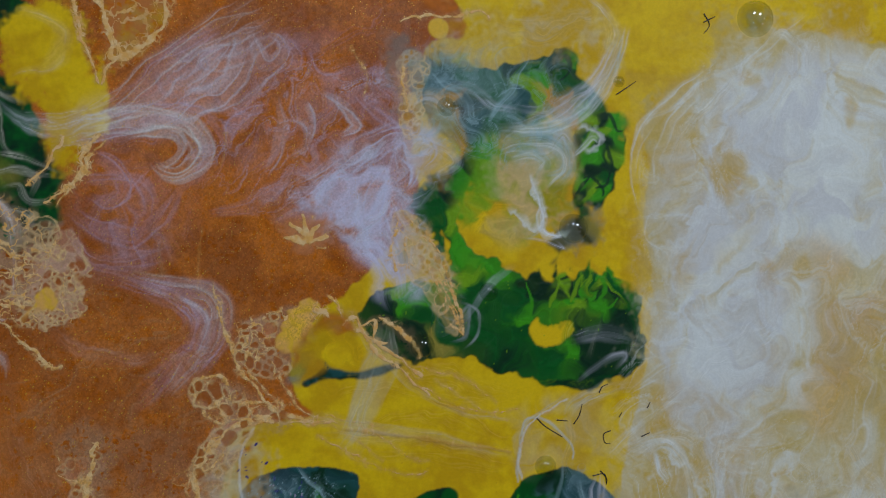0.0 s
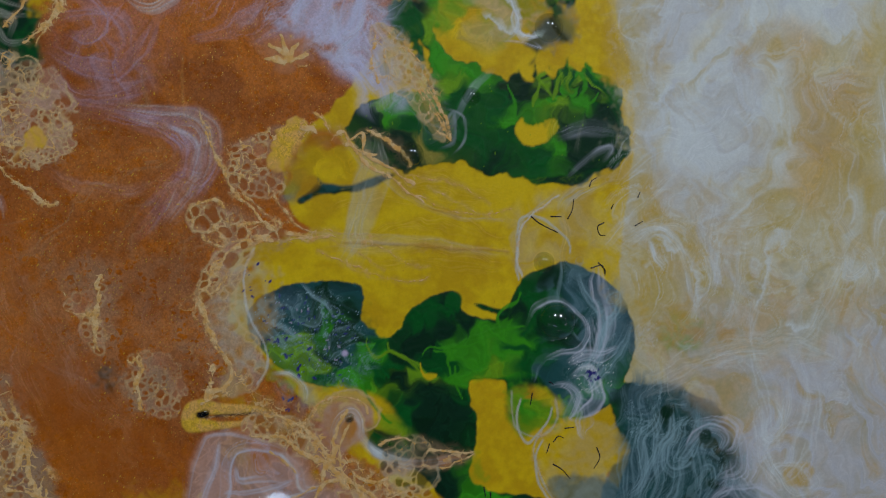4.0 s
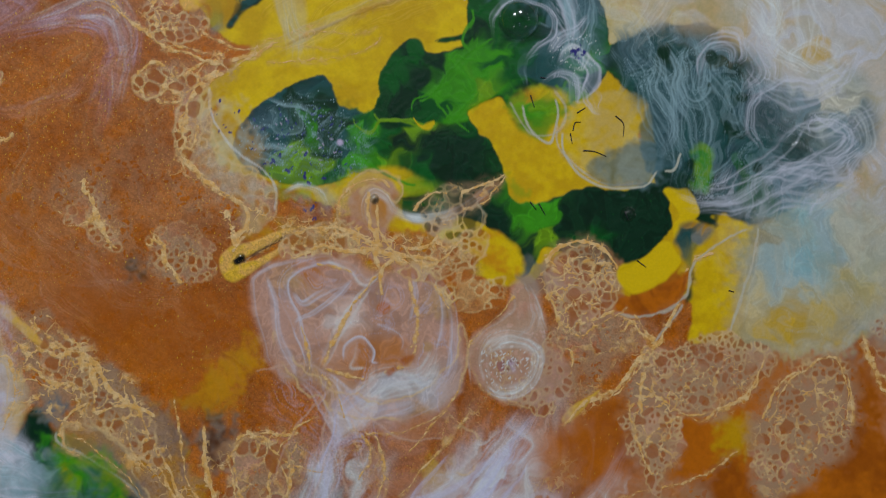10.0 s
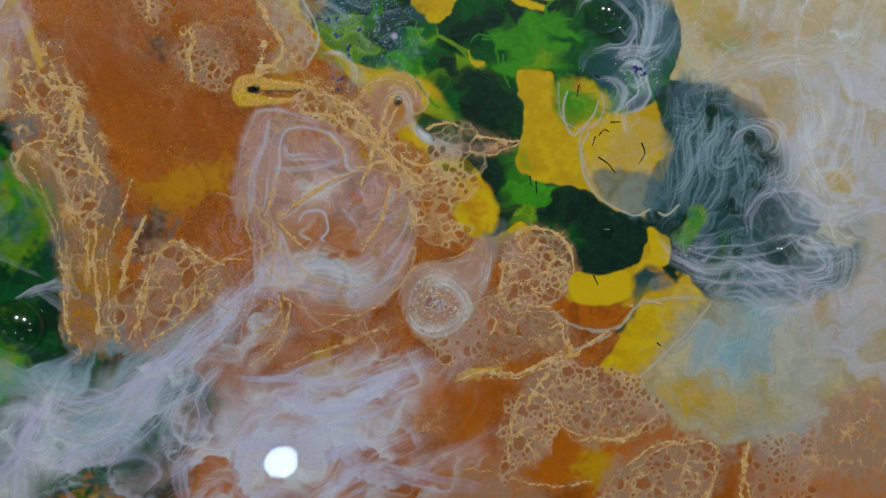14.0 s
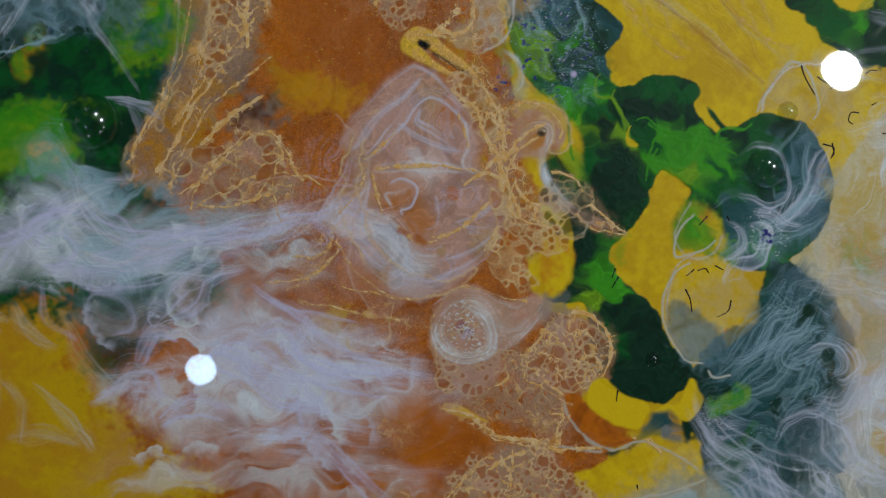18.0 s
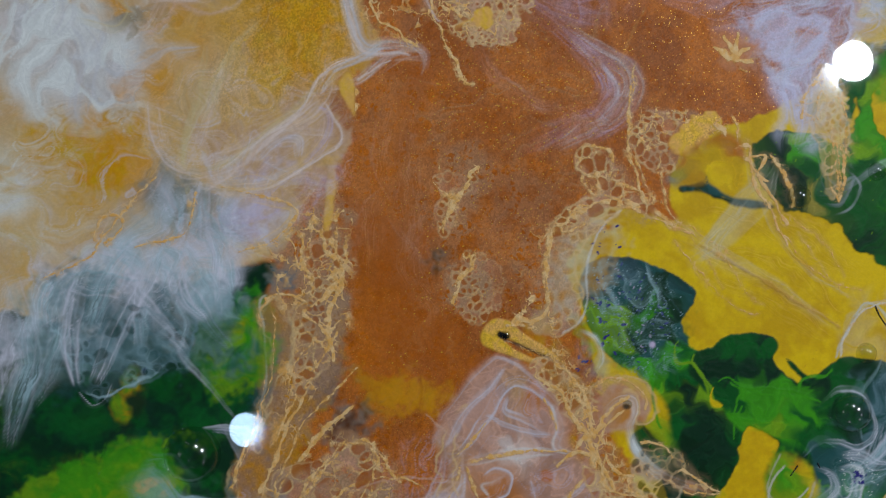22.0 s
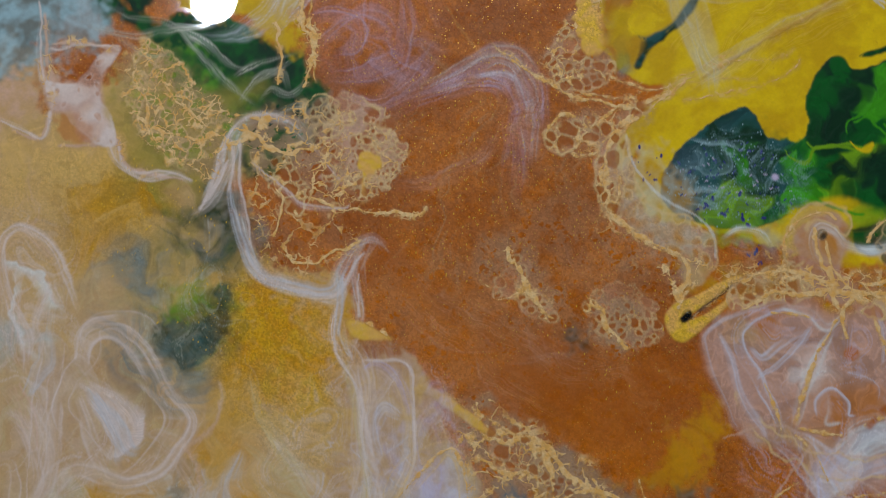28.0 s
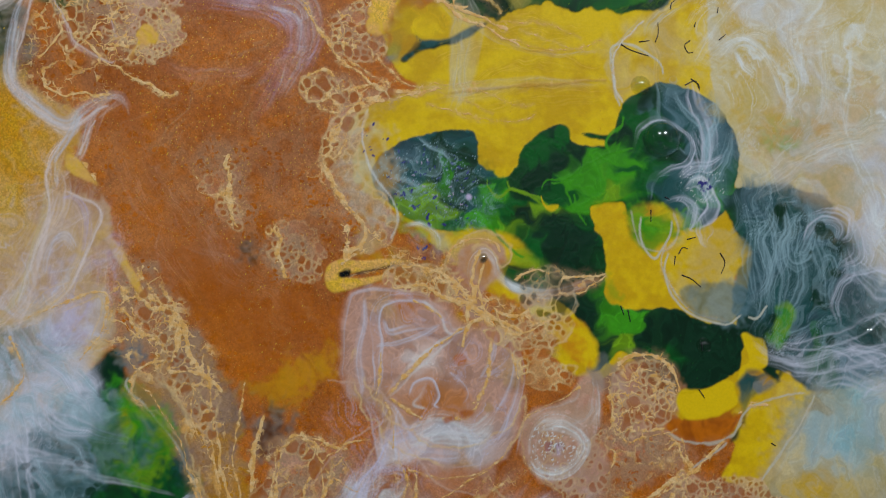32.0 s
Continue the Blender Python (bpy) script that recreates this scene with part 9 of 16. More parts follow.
wisp(comb, [(-240.3, 135.5), (-237.4, 119.9), (-228.4, 100.7), (-220.4, 97.2)], (1, 2.5, 2.5, 1), GOLD_PALE, 0.36, strand=0.8, sway=0.4, tail=0.15)
contour(comb, [(-240.3, 135.5), (-237.4, 119.9), (-228.4, 100.7), (-220.4, 97.2)], (1.6, 4, 4, 1.6), 1.4, GOLD_PALE, 0.42, sway=0.5)
wisp(comb, [(-250.8, 118.9), (-237.9, 98), (-229.2, 82.7)], (2, 3, 1), GOLD_PALE, 0.36, strand=0.8, sway=0.4, tail=0.15)
contour(comb, [(-250.8, 118.9), (-237.9, 98), (-229.2, 82.7)], (3.2, 4.8, 1.6), 1.4, GOLD_PALE, 0.42, sway=0.5)
wisp(comb, [(-207, 102.2), (-195.4, 105), (-189.7, 109.4)], (1, 2, 1), GOLD_PALE, 0.36, strand=0.8, sway=0.4, tail=0.15)
contour(comb, [(-207, 102.2), (-195.4, 105), (-189.7, 109.4)], (1.6, 3.2, 1.6), 1.4, GOLD_PALE, 0.42, sway=0.5)
wisp(comb, [(-187.7, 93.5), (-187.4, 73.4), (-182.5, 57.6), (-187.9, 49.3), (-195.6, 46.8)], (1, 3, 3, 3, 1), CREAM, 0.33, strand=0.8, sway=0.4, tail=0.15)
contour(comb, [(-187.7, 93.5), (-187.4, 73.4), (-182.5, 57.6), (-187.9, 49.3), (-195.6, 46.8)], (1.6, 4.8, 4.8, 4.8, 1.6), 1.4, CREAM, 0.385, sway=0.5)
wisp(comb, [(-204.8, 66.3), (-195.9, 50.8), (-185.8, 47.4), (-176.5, 58), (-175.3, 70.1)], (1, 3, 4, 3, 1), GOLD_PALE, 0.36, strand=0.8, sway=0.4, tail=0.15)
contour(comb, [(-204.8, 66.3), (-195.9, 50.8), (-185.8, 47.4), (-176.5, 58), (-175.3, 70.1)], (1.6, 4.8, 6.4, 4.8, 1.6), 1.4, GOLD_PALE, 0.42, sway=0.5)
wisp(comb, [(-191.7, 47), (-176, 49.9), (-164.8, 62.7), (-157.8, 77.3), (-150.1, 83.9)], (2, 4, 4, 3, 1), GOLD_PALE, 0.42, strand=0.8, sway=0.4, tail=0.15)
contour(comb, [(-191.7, 47), (-176, 49.9), (-164.8, 62.7), (-157.8, 77.3), (-150.1, 83.9)], (3.2, 6.4, 6.4, 4.8, 1.6), 1.4, GOLD_PALE, 0.49, sway=0.5)
wisp(comb, [(-187.6, 45.3), (-167.9, 48.4), (-147.8, 47.5), (-139.3, 72.4)], (2, 4, 4, 1), GOLD_PALE, 0.42, strand=0.8, sway=0.4, tail=0.15)
contour(comb, [(-187.6, 45.3), (-167.9, 48.4), (-147.8, 47.5), (-139.3, 72.4)], (3.2, 6.4, 6.4, 1.6), 1.4, GOLD_PALE, 0.49, sway=0.5)
wisp(comb, [(-195.5, 44.8), (-198.7, 32.6), (-206, 24.2), (-207.2, 12.1)], (1, 2, 2, 1), PINK, 0.42, strand=0.8, sway=0.4, tail=0.15)
contour(comb, [(-195.5, 44.8), (-198.7, 32.6), (-206, 24.2), (-207.2, 12.1)], (1.6, 3.2, 3.2, 1.6), 1.4, PINK, 0.49, sway=0.5)
wisp(comb, [(-206, 24.2), (-200.9, 20.4), (-203.3, 12.3)], (1, 1.5, 1), PINK, 0.42, strand=0.8, sway=0.4, tail=0.15)
contour(comb, [(-206, 24.2), (-200.9, 20.4), (-203.3, 12.3)], (1.6, 2.4, 1.6), 1.4, PINK, 0.49, sway=0.5)
wisp(comb, [(-187.5, 43.3), (-180.9, 33.5), (-182.2, 21.4)], (1, 2, 1), CREAM, 0.42, strand=0.8, sway=0.4, tail=0.15)
contour(comb, [(-187.5, 43.3), (-180.9, 33.5), (-182.2, 21.4)], (1.6, 3.2, 1.6), 1.4, CREAM, 0.49, sway=0.5)
wisp(comb, [(-179.5, 41.7), (-170.5, 26), (-155.7, 14.6)], (2, 4, 2), WHITE_BLUE, 0.36, strand=0.8, sway=0.4, tail=0.15)
contour(comb, [(-179.5, 41.7), (-170.5, 26), (-155.7, 14.6)], (3.2, 6.4, 3.2), 1.4, WHITE_BLUE, 0.42, sway=0.5)
wisp(comb, [(-171.5, 42.1), (-162.9, 32.5), (-151, 35.1), (-145.9, 49.6)], (3, 5, 5, 2), WHITE, 0.39, strand=0.8, sway=0.4, tail=0.15)
contour(comb, [(-171.5, 42.1), (-162.9, 32.5), (-151, 35.1), (-145.9, 49.6)], (4.8, 8, 8, 3.2), 1.4, WHITE, 0.455, sway=0.5)
wisp(comb, [(-164.6, 58.7), (-156.1, 51.1), (-151.5, 43.2)], (3, 5, 3), LILAC, 0.33, strand=0.8, sway=0.4, tail=0.15)
contour(comb, [(-164.6, 58.7), (-156.1, 51.1), (-151.5, 43.2)], (4.8, 8, 4.8), 1.4, LILAC, 0.385, sway=0.5)
wisp(comb, [(-159.6, 75.2), (-158.8, 63.1), (-164.3, 54.7)], (3, 5, 3), LILAC, 0.36, strand=0.8, sway=0.4, tail=0.15)
contour(comb, [(-159.6, 75.2), (-158.8, 63.1), (-164.3, 54.7)], (4.8, 8, 4.8), 1.4, LILAC, 0.42, sway=0.5)
wisp(comb, [(-162.5, 26.4), (-149, 35.3), (-145, 51.7)], (2, 3, 1), WHITE, 0.36, strand=0.8, sway=0.4, tail=0.15)
contour(comb, [(-162.5, 26.4), (-149, 35.3), (-145, 51.7)], (3.2, 4.8, 1.6), 1.4, WHITE, 0.42, sway=0.5)
wisp(comb, [(-236.5, 44.5), (-223.1, 47.2), (-210, 56)], (1, 2, 1), CREAM, 0.3, strand=0.8, sway=0.4, tail=0.15)
contour(comb, [(-236.5, 44.5), (-223.1, 47.2), (-210, 56)], (1.6, 3.2, 1.6), 1.4, CREAM, 0.35, sway=0.5)
cloud(comb, [(-195.4, 42.8), (-171.8, 46.1), (-147.2, 39.4), (-158, 18.6), (-160.7, -1.8), (-192.5, -3.3), (-207, 8.1), (-198.4, 28.6)], WHITE_BLUE, 0.75, -66.0, scale=6, stretch=4, body=0.4, thread=0.6, soft=6)
pool(0, [(-213.3, 139.6), (-205.9, 146.2), (-199.5, 138.7), (-200.6, 124.6), (-207.9, 116.1), (-216.1, 121.5)], SMOKE, GREEN_DARK, soft=3, cover=0.6, mottle=6)
pool(0, [(-197.5, 138.9), (-181.9, 142.1), (-169.4, 133), (-176.7, 122.4), (-194.2, 117.1), (-200.4, 122.6)], GREEN_DARK, LIME, soft=3, cover=0.8, mottle=9)
cloud(0, [(-203.1, 164.4), (-170.3, 147.1), (-158.4, 150), (-161.2, 131.6), (-184.8, 125.8), (-201.4, 138.6)], CREAM_GOLD, 0.6, -31.0, scale=5, stretch=4, body=0.2, thread=0.7, soft=5)
pool(0, [(-162.5, 151.7), (-153.1, 160.6), (-149.9, 142.6), (-157.5, 136)], SMOKE, GREEN_DARK, soft=3, cover=0.7, mottle=5)
junction = piece("pink_strand", sand, "smooth pink-white strand", "ink")
wisp(junction, [(-129.6, 175.4), (-140.5, 164.6), (-153, 145.7), (-156.5, 129.3), (-148.6, 115.7), (-142.7, 108.4), (-138.1, 114.1), (-130.7, 117.5), (-124.1, 116.9), (-120.2, 110)], (3, 3, 2.5, 3, 3, 4, 3, 2.5, 2, 1), PINK, 0.68, strand=0.9, sway=0.3, tail=0.1)
contour(junction, [(-129.6, 175.4), (-140.5, 164.6), (-153, 145.7), (-156.5, 129.3), (-148.6, 115.7), (-142.7, 108.4), (-138.1, 114.1), (-130.7, 117.5), (-124.1, 116.9), (-120.2, 110)], (3, 3, 2.5, 3, 3, 4, 3, 2.5, 2, 1), 1.0, WHITE, 0.6, sway=0.3)
wisp(junction, [(-142.7, 108.4), (-151.1, 96.5), (-153.6, 89.2)], (2, 2, 1), PINK, 0.64, strand=0.9, sway=0.3, tail=0.1)
contour(junction, [(-142.7, 108.4), (-151.1, 96.5), (-153.6, 89.2)], (2, 2, 1), 1.0, WHITE, 0.6, sway=0.3)
wisp(junction, [(-124.1, 116.9), (-132.7, 112), (-141.7, 98.1), (-151.3, 92)], (1, 1.5, 1.5, 1), PINK, 0.56, strand=0.9, sway=0.3, tail=0.1)
contour(junction, [(-124.1, 116.9), (-132.7, 112), (-141.7, 98.1), (-151.3, 92)], (1, 1.5, 1.5, 1), 1.0, WHITE, 0.6, sway=0.3)
wisp(junction, [(-158.3, 159.8), (-144.5, 165.5), (-131.4, 173.2), (-118.5, 162.4), (-116.9, 152.4)], (2, 4, 3, 2, 1), PINK, 0.6, strand=0.9, sway=0.3, tail=0.1)
contour(junction, [(-158.3, 159.8), (-144.5, 165.5), (-131.4, 173.2), (-118.5, 162.4), (-116.9, 152.4)], (2, 4, 3, 2, 1), 1.0, WHITE, 0.6, sway=0.3)
wisp(junction, [(-131.5, 174.5), (-123.6, 167.9), (-117.6, 160.5)], (2, 2.5, 1), PINK, 0.56, strand=0.9, sway=0.3, tail=0.1)
contour(junction, [(-131.5, 174.5), (-123.6, 167.9), (-117.6, 160.5)], (2, 2.5, 1), 1.0, WHITE, 0.6, sway=0.3)
wisp(junction, [(-159.2, 155.7), (-166.1, 146.9), (-170.9, 143.7)], (2, 2, 1), PINK, 0.4, strand=0.9, sway=0.3, tail=0.1)
contour(junction, [(-159.2, 155.7), (-166.1, 146.9), (-170.9, 143.7)], (2, 2, 1), 1.0, WHITE, 0.6, sway=0.3)
wisp(junction, [(-121.9, 107.9), (-123.1, 113.7), (-132.5, 109.4)], (0.6, 1, 0.6), PINK, 0.48, strand=0.9, sway=0.3, tail=0.1)
contour(junction, [(-121.9, 107.9), (-123.1, 113.7), (-132.5, 109.4)], (0.6, 1, 0.6), 1.0, WHITE, 0.6, sway=0.3)
tatter = piece("pink_tatter", pine, "pink-white tattered film", "ink")
pool(tatter, [(-174.4, 225.2), (-168.9, 223.1), (-161.3, 214.3), (-154, 220.9), (-147.2, 219), (-161.1, 211.6), (-167.9, 194.8), (-175.8, 201.4), (-172.9, 211.4), (-178.7, 216.2)], PINK, MAUVE, soft=1.2, ragged=0.6, mottle=5, height=0.4)
vein(tatter, [(-159.2, 245.7), (-167.9, 232.4), (-173.4, 221.8), (-186, 211.1), (-191.7, 220.7)], (0.8, 1.2, 1.2, 0.8), PINK, 0.85, sway=0.3)
vein(tatter, [(-164.8, 234.9), (-155.5, 228.5), (-147.8, 218.2)], (0.8, 1.2, 1.2, 0.8), PINK, 0.85, sway=0.3)
vein(tatter, [(-184.3, 205.5), (-172, 197), (-167.9, 194.8), (-170.3, 186.9), (-167.7, 181.1), (-158, 169.3)], (0.8, 1.2, 1.2, 0.8), PINK, 0.85, sway=0.3)
vein(tatter, [(-176.7, 222.1), (-169.3, 233.6)], (0.8, 1.2, 1.2, 0.8), PINK, 0.85, sway=0.3)
pool(0, [(-178.4, 213.5), (-172.1, 209.4), (-173.1, 200.3), (-181.5, 206.1)], COPPER_PALE, soft=2, cover=0.7)
mesh = piece("gold_mesh", pine, "shining gold mesh", "copper")
net([(-150.1, 215.1), (-137.4, 208.4), (-132.8, 180.6), (-130.8, 173.9), (-145.7, 164), (-156.9, 170.8), (-160.6, 181.3), (-158.5, 199.4)], gold=1.0, glitter=0.6, soft=3)
net([(-130.8, 173.9), (-109.7, 161.4), (-101, 154.2), (-95.3, 134.5), (-105.2, 125.4), (-119, 132), (-126.8, 145.9), (-137.4, 159.6)], gold=1.0, froth=0.8, soft=4)
net([(-138.8, 160.7), (-132.2, 133.3), (-125.5, 118), (-140.4, 111.3), (-155.1, 128.2), (-153.9, 141.6)], gold=0.5, glitter=0.8, soft=4)
vein(mesh, [(-150.3, 210.2), (-151.8, 198.9), (-158.5, 187), (-155.7, 172.3)], (0.496, 0.868, 0.992, 0.62), GOLD, 0.9, sway=0.7)
vein(mesh, [(-141.9, 205.7), (-143.2, 191.7), (-140.4, 176.9)], (0.372, 0.62, 0.372), GOLD, 0.9, sway=0.7)
vein(mesh, [(-157, 198.2), (-153.1, 184.9), (-142.7, 173.9)], (0.372, 0.62, 0.372), GOLD, 0.9, sway=0.7)
vein(mesh, [(-131.4, 173.2), (-131, 161.6), (-122.1, 151.8), (-109.9, 149.1), (-103.5, 151.2)], (0.62, 0.868, 0.868, 0.868, 0.496), GOLD, 0.9, sway=0.7)
vein(mesh, [(-137.6, 162.2), (-134.9, 147.7), (-129.9, 136.2), (-118.8, 123.4), (-107.2, 111.3), (-101.4, 112.5)], (0.62, 0.744, 0.62, 0.62, 0.62, 0.31), GOLD, 0.9, sway=0.7)
vein(mesh, [(-121.8, 134.4), (-113.7, 132.6), (-104.9, 137.5), (-98, 134.2)], (0.93, 1.488, 1.24, 0.62), GOLD, 0.9, sway=0.7)
vein(mesh, [(-133.7, 149.2), (-136.5, 136.8)], (0.62, 1.24), GOLD, 0.9, sway=0.7)
vein(mesh, [(-104.2, 159.3), (-107.5, 152.1), (-115.2, 148.5)], (0.62, 0.992, 0.62), GOLD, 0.9, sway=0.7)
vein(mesh, [(-92.4, 187.5), (-97.1, 178.6), (-108.2, 167.7)], (0.868, 0.992, 0.496), GOLD, 0.9, sway=0.7)
vein(mesh, [(-100.9, 192.1), (-106.3, 183.8), (-115, 175.8)], (0.496, 0.62, 0.31), GOLD, 0.9, sway=0.7)
vein(mesh, [(-89.7, 195.5), (-95.6, 185.1), (-98.8, 175)], (0.62, 1.24, 0.62), GOLD, 0.9, sway=0.7)
vein(mesh, [(-125.5, 118), (-145.4, 122.6), (-149.1, 132.8)], (0.372, 0.496, 0.31), GOLD, 0.9, sway=0.7)
vein(mesh, [(-135.7, 155.7), (-138.4, 143.3), (-148.2, 136.9)], (0.372, 0.62, 0.31), GOLD, 0.9, sway=0.7)
wisp(mesh, [(-139.2, 234.2), (-131.8, 212.6), (-121.5, 188.8), (-111.6, 183.1)], (1, 2.5, 1), GREY_CREAM, 0.6, strand=0.8)
wisp(mesh, [(-151.3, 234), (-140, 214.3), (-127.4, 209), (-112.4, 206.7)], (1, 2.5, 1), GREY_CREAM, 0.6, strand=0.8)
wisp(mesh, [(-132.3, 218.2), (-130.2, 196.1), (-122.7, 172.2)], (1, 2.5, 1), GREY_CREAM, 0.6, strand=0.8)
wisp(mesh, [(-144.9, 223.5), (-145, 210.9), (-134.9, 202.4)], (1, 2.5, 1), GREY_CREAM, 0.6, strand=0.8)
wisp(mesh, [(-125.6, 189.7), (-114.5, 185.5), (-103.2, 178.6)], (1, 2.5, 1), GREY_CREAM, 0.6, strand=0.8)
wisp(mesh, [(-129.9, 178.2), (-117.9, 178.2), (-108.2, 175.2)], (1, 2.5, 1), GREY_CREAM, 0.6, strand=0.8)
cloud(pine, [(-214.4, 177.4), (-179.3, 150.7), (-171.4, 137), (-186.6, 135.3), (-203.4, 149.3), (-218.7, 171.5)], CREAM_GOLD, 0.5, -30.0, scale=5, stretch=4, body=0.2, thread=0.6)
pool(0, [(-175.7, 164.5), (-163.5, 159.2), (-156.7, 143.9), (-163.5, 135.2), (-177.4, 144.3), (-179.9, 156)], GREEN, SMOKE, soft=4, cover=0.5, mottle=6)
pool(0, [(-146.3, 92.5), (-140.1, 82.7), (-143.6, 78.6), (-150.8, 86.9)], COPPER_DARK, soft=2, cover=0.6)
pool(bank, [(-145.6, 99), (-141.2, 93), (-138.6, 86.1), (-145.2, 90.9), (-147.8, 94.9)], GOLD_LEAF, GOLD, soft=0.7, ragged=0.3)

# middle: smoke over the green
smoke = piece("white_smoke", fern, "white smoky threads with a violet speck", "ink")
cloud(smoke, [(62.8, 55.1), (73.3, 66.2), (95.3, 67.6), (99.1, 48), (96.1, 30.2), (87.1, 16.5), (74.1, 13.1), (64.3, 20.3), (74.1, 29.1), (67.2, 37.8)], SLATE, 0.8, 65.0, scale=5, stretch=3, body=0.5, thread=0.6, soft=4)


def silk_smoke(line, w, c, v):
    silk(smoke, line, w, c, v, gap=0.7, fade=0.9, hard=0.2, sway=0.8, clean=0.4)


silk_smoke([(57, 47.7), (61.1, 55.3), (66.7, 57.8), (74, 55.8), (80.4, 48.2), (80.9, 42.3), (76.1, 37.2), (68.9, 36.5), (63.7, 33.8)], (0.5, 1, 1.4, 1.2, 1.2, 1.4, 1.6, 1.6, 0.8), WHITE_BLUE, 0.75)
silk_smoke([(87.5, 69.7), (87.5, 60.5), (89.5, 50.6), (87.6, 39.8), (81.7, 30.5)], (1.5, 3.5, 4, 4, 2), WHITE_BLUE, 0.75)
silk_smoke([(80.9, 67.5), (82.6, 60), (87.7, 49), (85.1, 36.2)], (1, 3, 3, 1.5), MIST, 0.7)
silk_smoke([(95.2, 62.3), (94.4, 51.1), (88.4, 41.8), (84.8, 29.4)], (1, 2.5, 2.5, 1), MIST, 0.6)
silk_smoke([(69.4, 55.7), (74.2, 65.4), (75.5, 71.7)], (0.6, 1.4, 0.6), MIST, 0.6)
silk_smoke([(71.8, 31.9), (79.8, 34.7), (86.3, 33.4), (94, 35.1)], (1.5, 4, 4, 1.5), WHITE_BLUE, 0.75)
silk_smoke([(72.3, 27.2), (79.9, 28.9), (83.5, 23), (82.2, 16.6), (73.4, 11.9)], (1, 3, 3, 3, 1.5), WHITE_BLUE, 0.75)
silk_smoke([(63.3, 24.8), (71.1, 24.2), (75, 19.3), (70.9, 11.7), (74.6, 9.1)], (0.8, 2, 3, 3, 1), WHITE_BLUE, 0.75)
silk_smoke([(58.2, 26.7), (63.7, 35), (70.5, 34.7)], (0.8, 2, 1), MIST, 0.6)
silk_smoke([(93.2, 23.9), (93.4, 12.4), (84.8, 5.3)], (1, 3, 1), MIST, 0.5)
silk_smoke([(79.1, 51), (74.2, 47.1), (77.3, 40.2)], (0.6, 1.2, 0.6), MIST, 0.5)
flecks(smoke, [(78.6, 29.8), (82.8, 30.1), (84.7, 26.3), (81.1, 24.5), (78.6, 25.6)], 14, INK, 0.7, 0.6)
flecks(smoke, [(74.9, 35.8), (89.4, 32), (88.4, 20.7), (74.4, 22.2)], 70, WHITE, 0.32, 0.6, cover=0.6)
pool(0, [(62.2, 52.9), (70.9, 54.1), (76.5, 49.2), (74.3, 41.7), (66.3, 42.7), (61.7, 47.3)], GREEN, GREEN_DARK, soft=2.5, cover=0.8, mottle=5)
film = piece("clear_film", yellow, "clear film with bristles", "ink")
pool(film, [(59.5, 7.9), (75.9, 11.4), (86.7, 7.4), (93.7, -1.4), (88.7, -13.8), (80.7, -24.2), (71.9, -25.5), (60.5, -16.2), (56.8, -5)], CREAM, YELLOW, soft=0.8, cover=0.32, mottle=9, ragged=0.3)
pool(0, [(63.8, -9.2), (80.9, -11.7), (83.9, -21.6), (76.4, -26.4), (64.2, -19.5)], SLATE, MIST, soft=3, cover=0.42, mottle=6)
vein(film, [(61.2, 9.7), (56.5, 1.9), (58.8, -10.1), (64.2, -19.5), (76.4, -26.4)], (0.4, 0.5, 0.6, 0.5, 0.4), GREY_CREAM, 0.7, sway=0.2)
vein(film, [(50.8, 26.2), (50.3, 12.7), (59.1, 6.9), (66.8, 12.8), (66.8, 20.8)], (0.4, 0.5, 0.5, 0.4), GREY_CREAM, 0.5, sway=0.2)

# blue-grey smoke over the dark green
slate = piece("blue_grey_ink_swirl", "", "blue-grey ink combed into long folded threads over green paint", "ink")
cloud(slate, [(97.4, 25.9), (116.6, 16.6), (133.8, 3.6), (138.3, -18.3), (147.9, -35.8), (159.1, -54.1), (166.2, -72.6), (146, -75.8), (113.5, -60), (97.1, -46.1), (112.5, -45.1), (112.5, -28.3), (94.2, -30.1), (84.2, -22.1), (91.9, -4.8)], SLATE, 0.85, -99.0, scale=3.4, stretch=3.5, body=0.3, thread=1.0, soft=5, curl=1.5, fine=0.7)
cloud(slate, [(98.2, 23), (116.1, 15.7), (132.7, 1.7), (138.3, -18.3), (125.6, -35.5), (109.3, -33.7), (94.2, -30.1), (84.2, -22.1), (91.9, -4.8)], MIST, 0.8, -89.0, scale=2.8, stretch=3.5, body=0.05, thread=1.0, soft=5, curl=1.6, fine=0.6)
cloud(slate, [(131, -9.5), (147.9, -35.8), (159.1, -54.1), (166.2, -72.6), (146, -75.8), (113.5, -60), (97.1, -46.1), (120.5, -39.9)], WHITE_BLUE, 0.6, -19.0, scale=4, stretch=4, body=0.25, thread=0.9, soft=6, curl=1.4, fine=0.7)
pool(0, [(123, 2.2), (126.6, -2.2), (122.5, -7.2), (119.8, -3.3)], GREEN_DARK, soft=1, cover=0.9)
pool(0, [(108.6, 11.3), (111.8, 8.3), (109.2, 6.1), (106.8, 8.2)], GREEN_DARK, soft=1, cover=0.8)

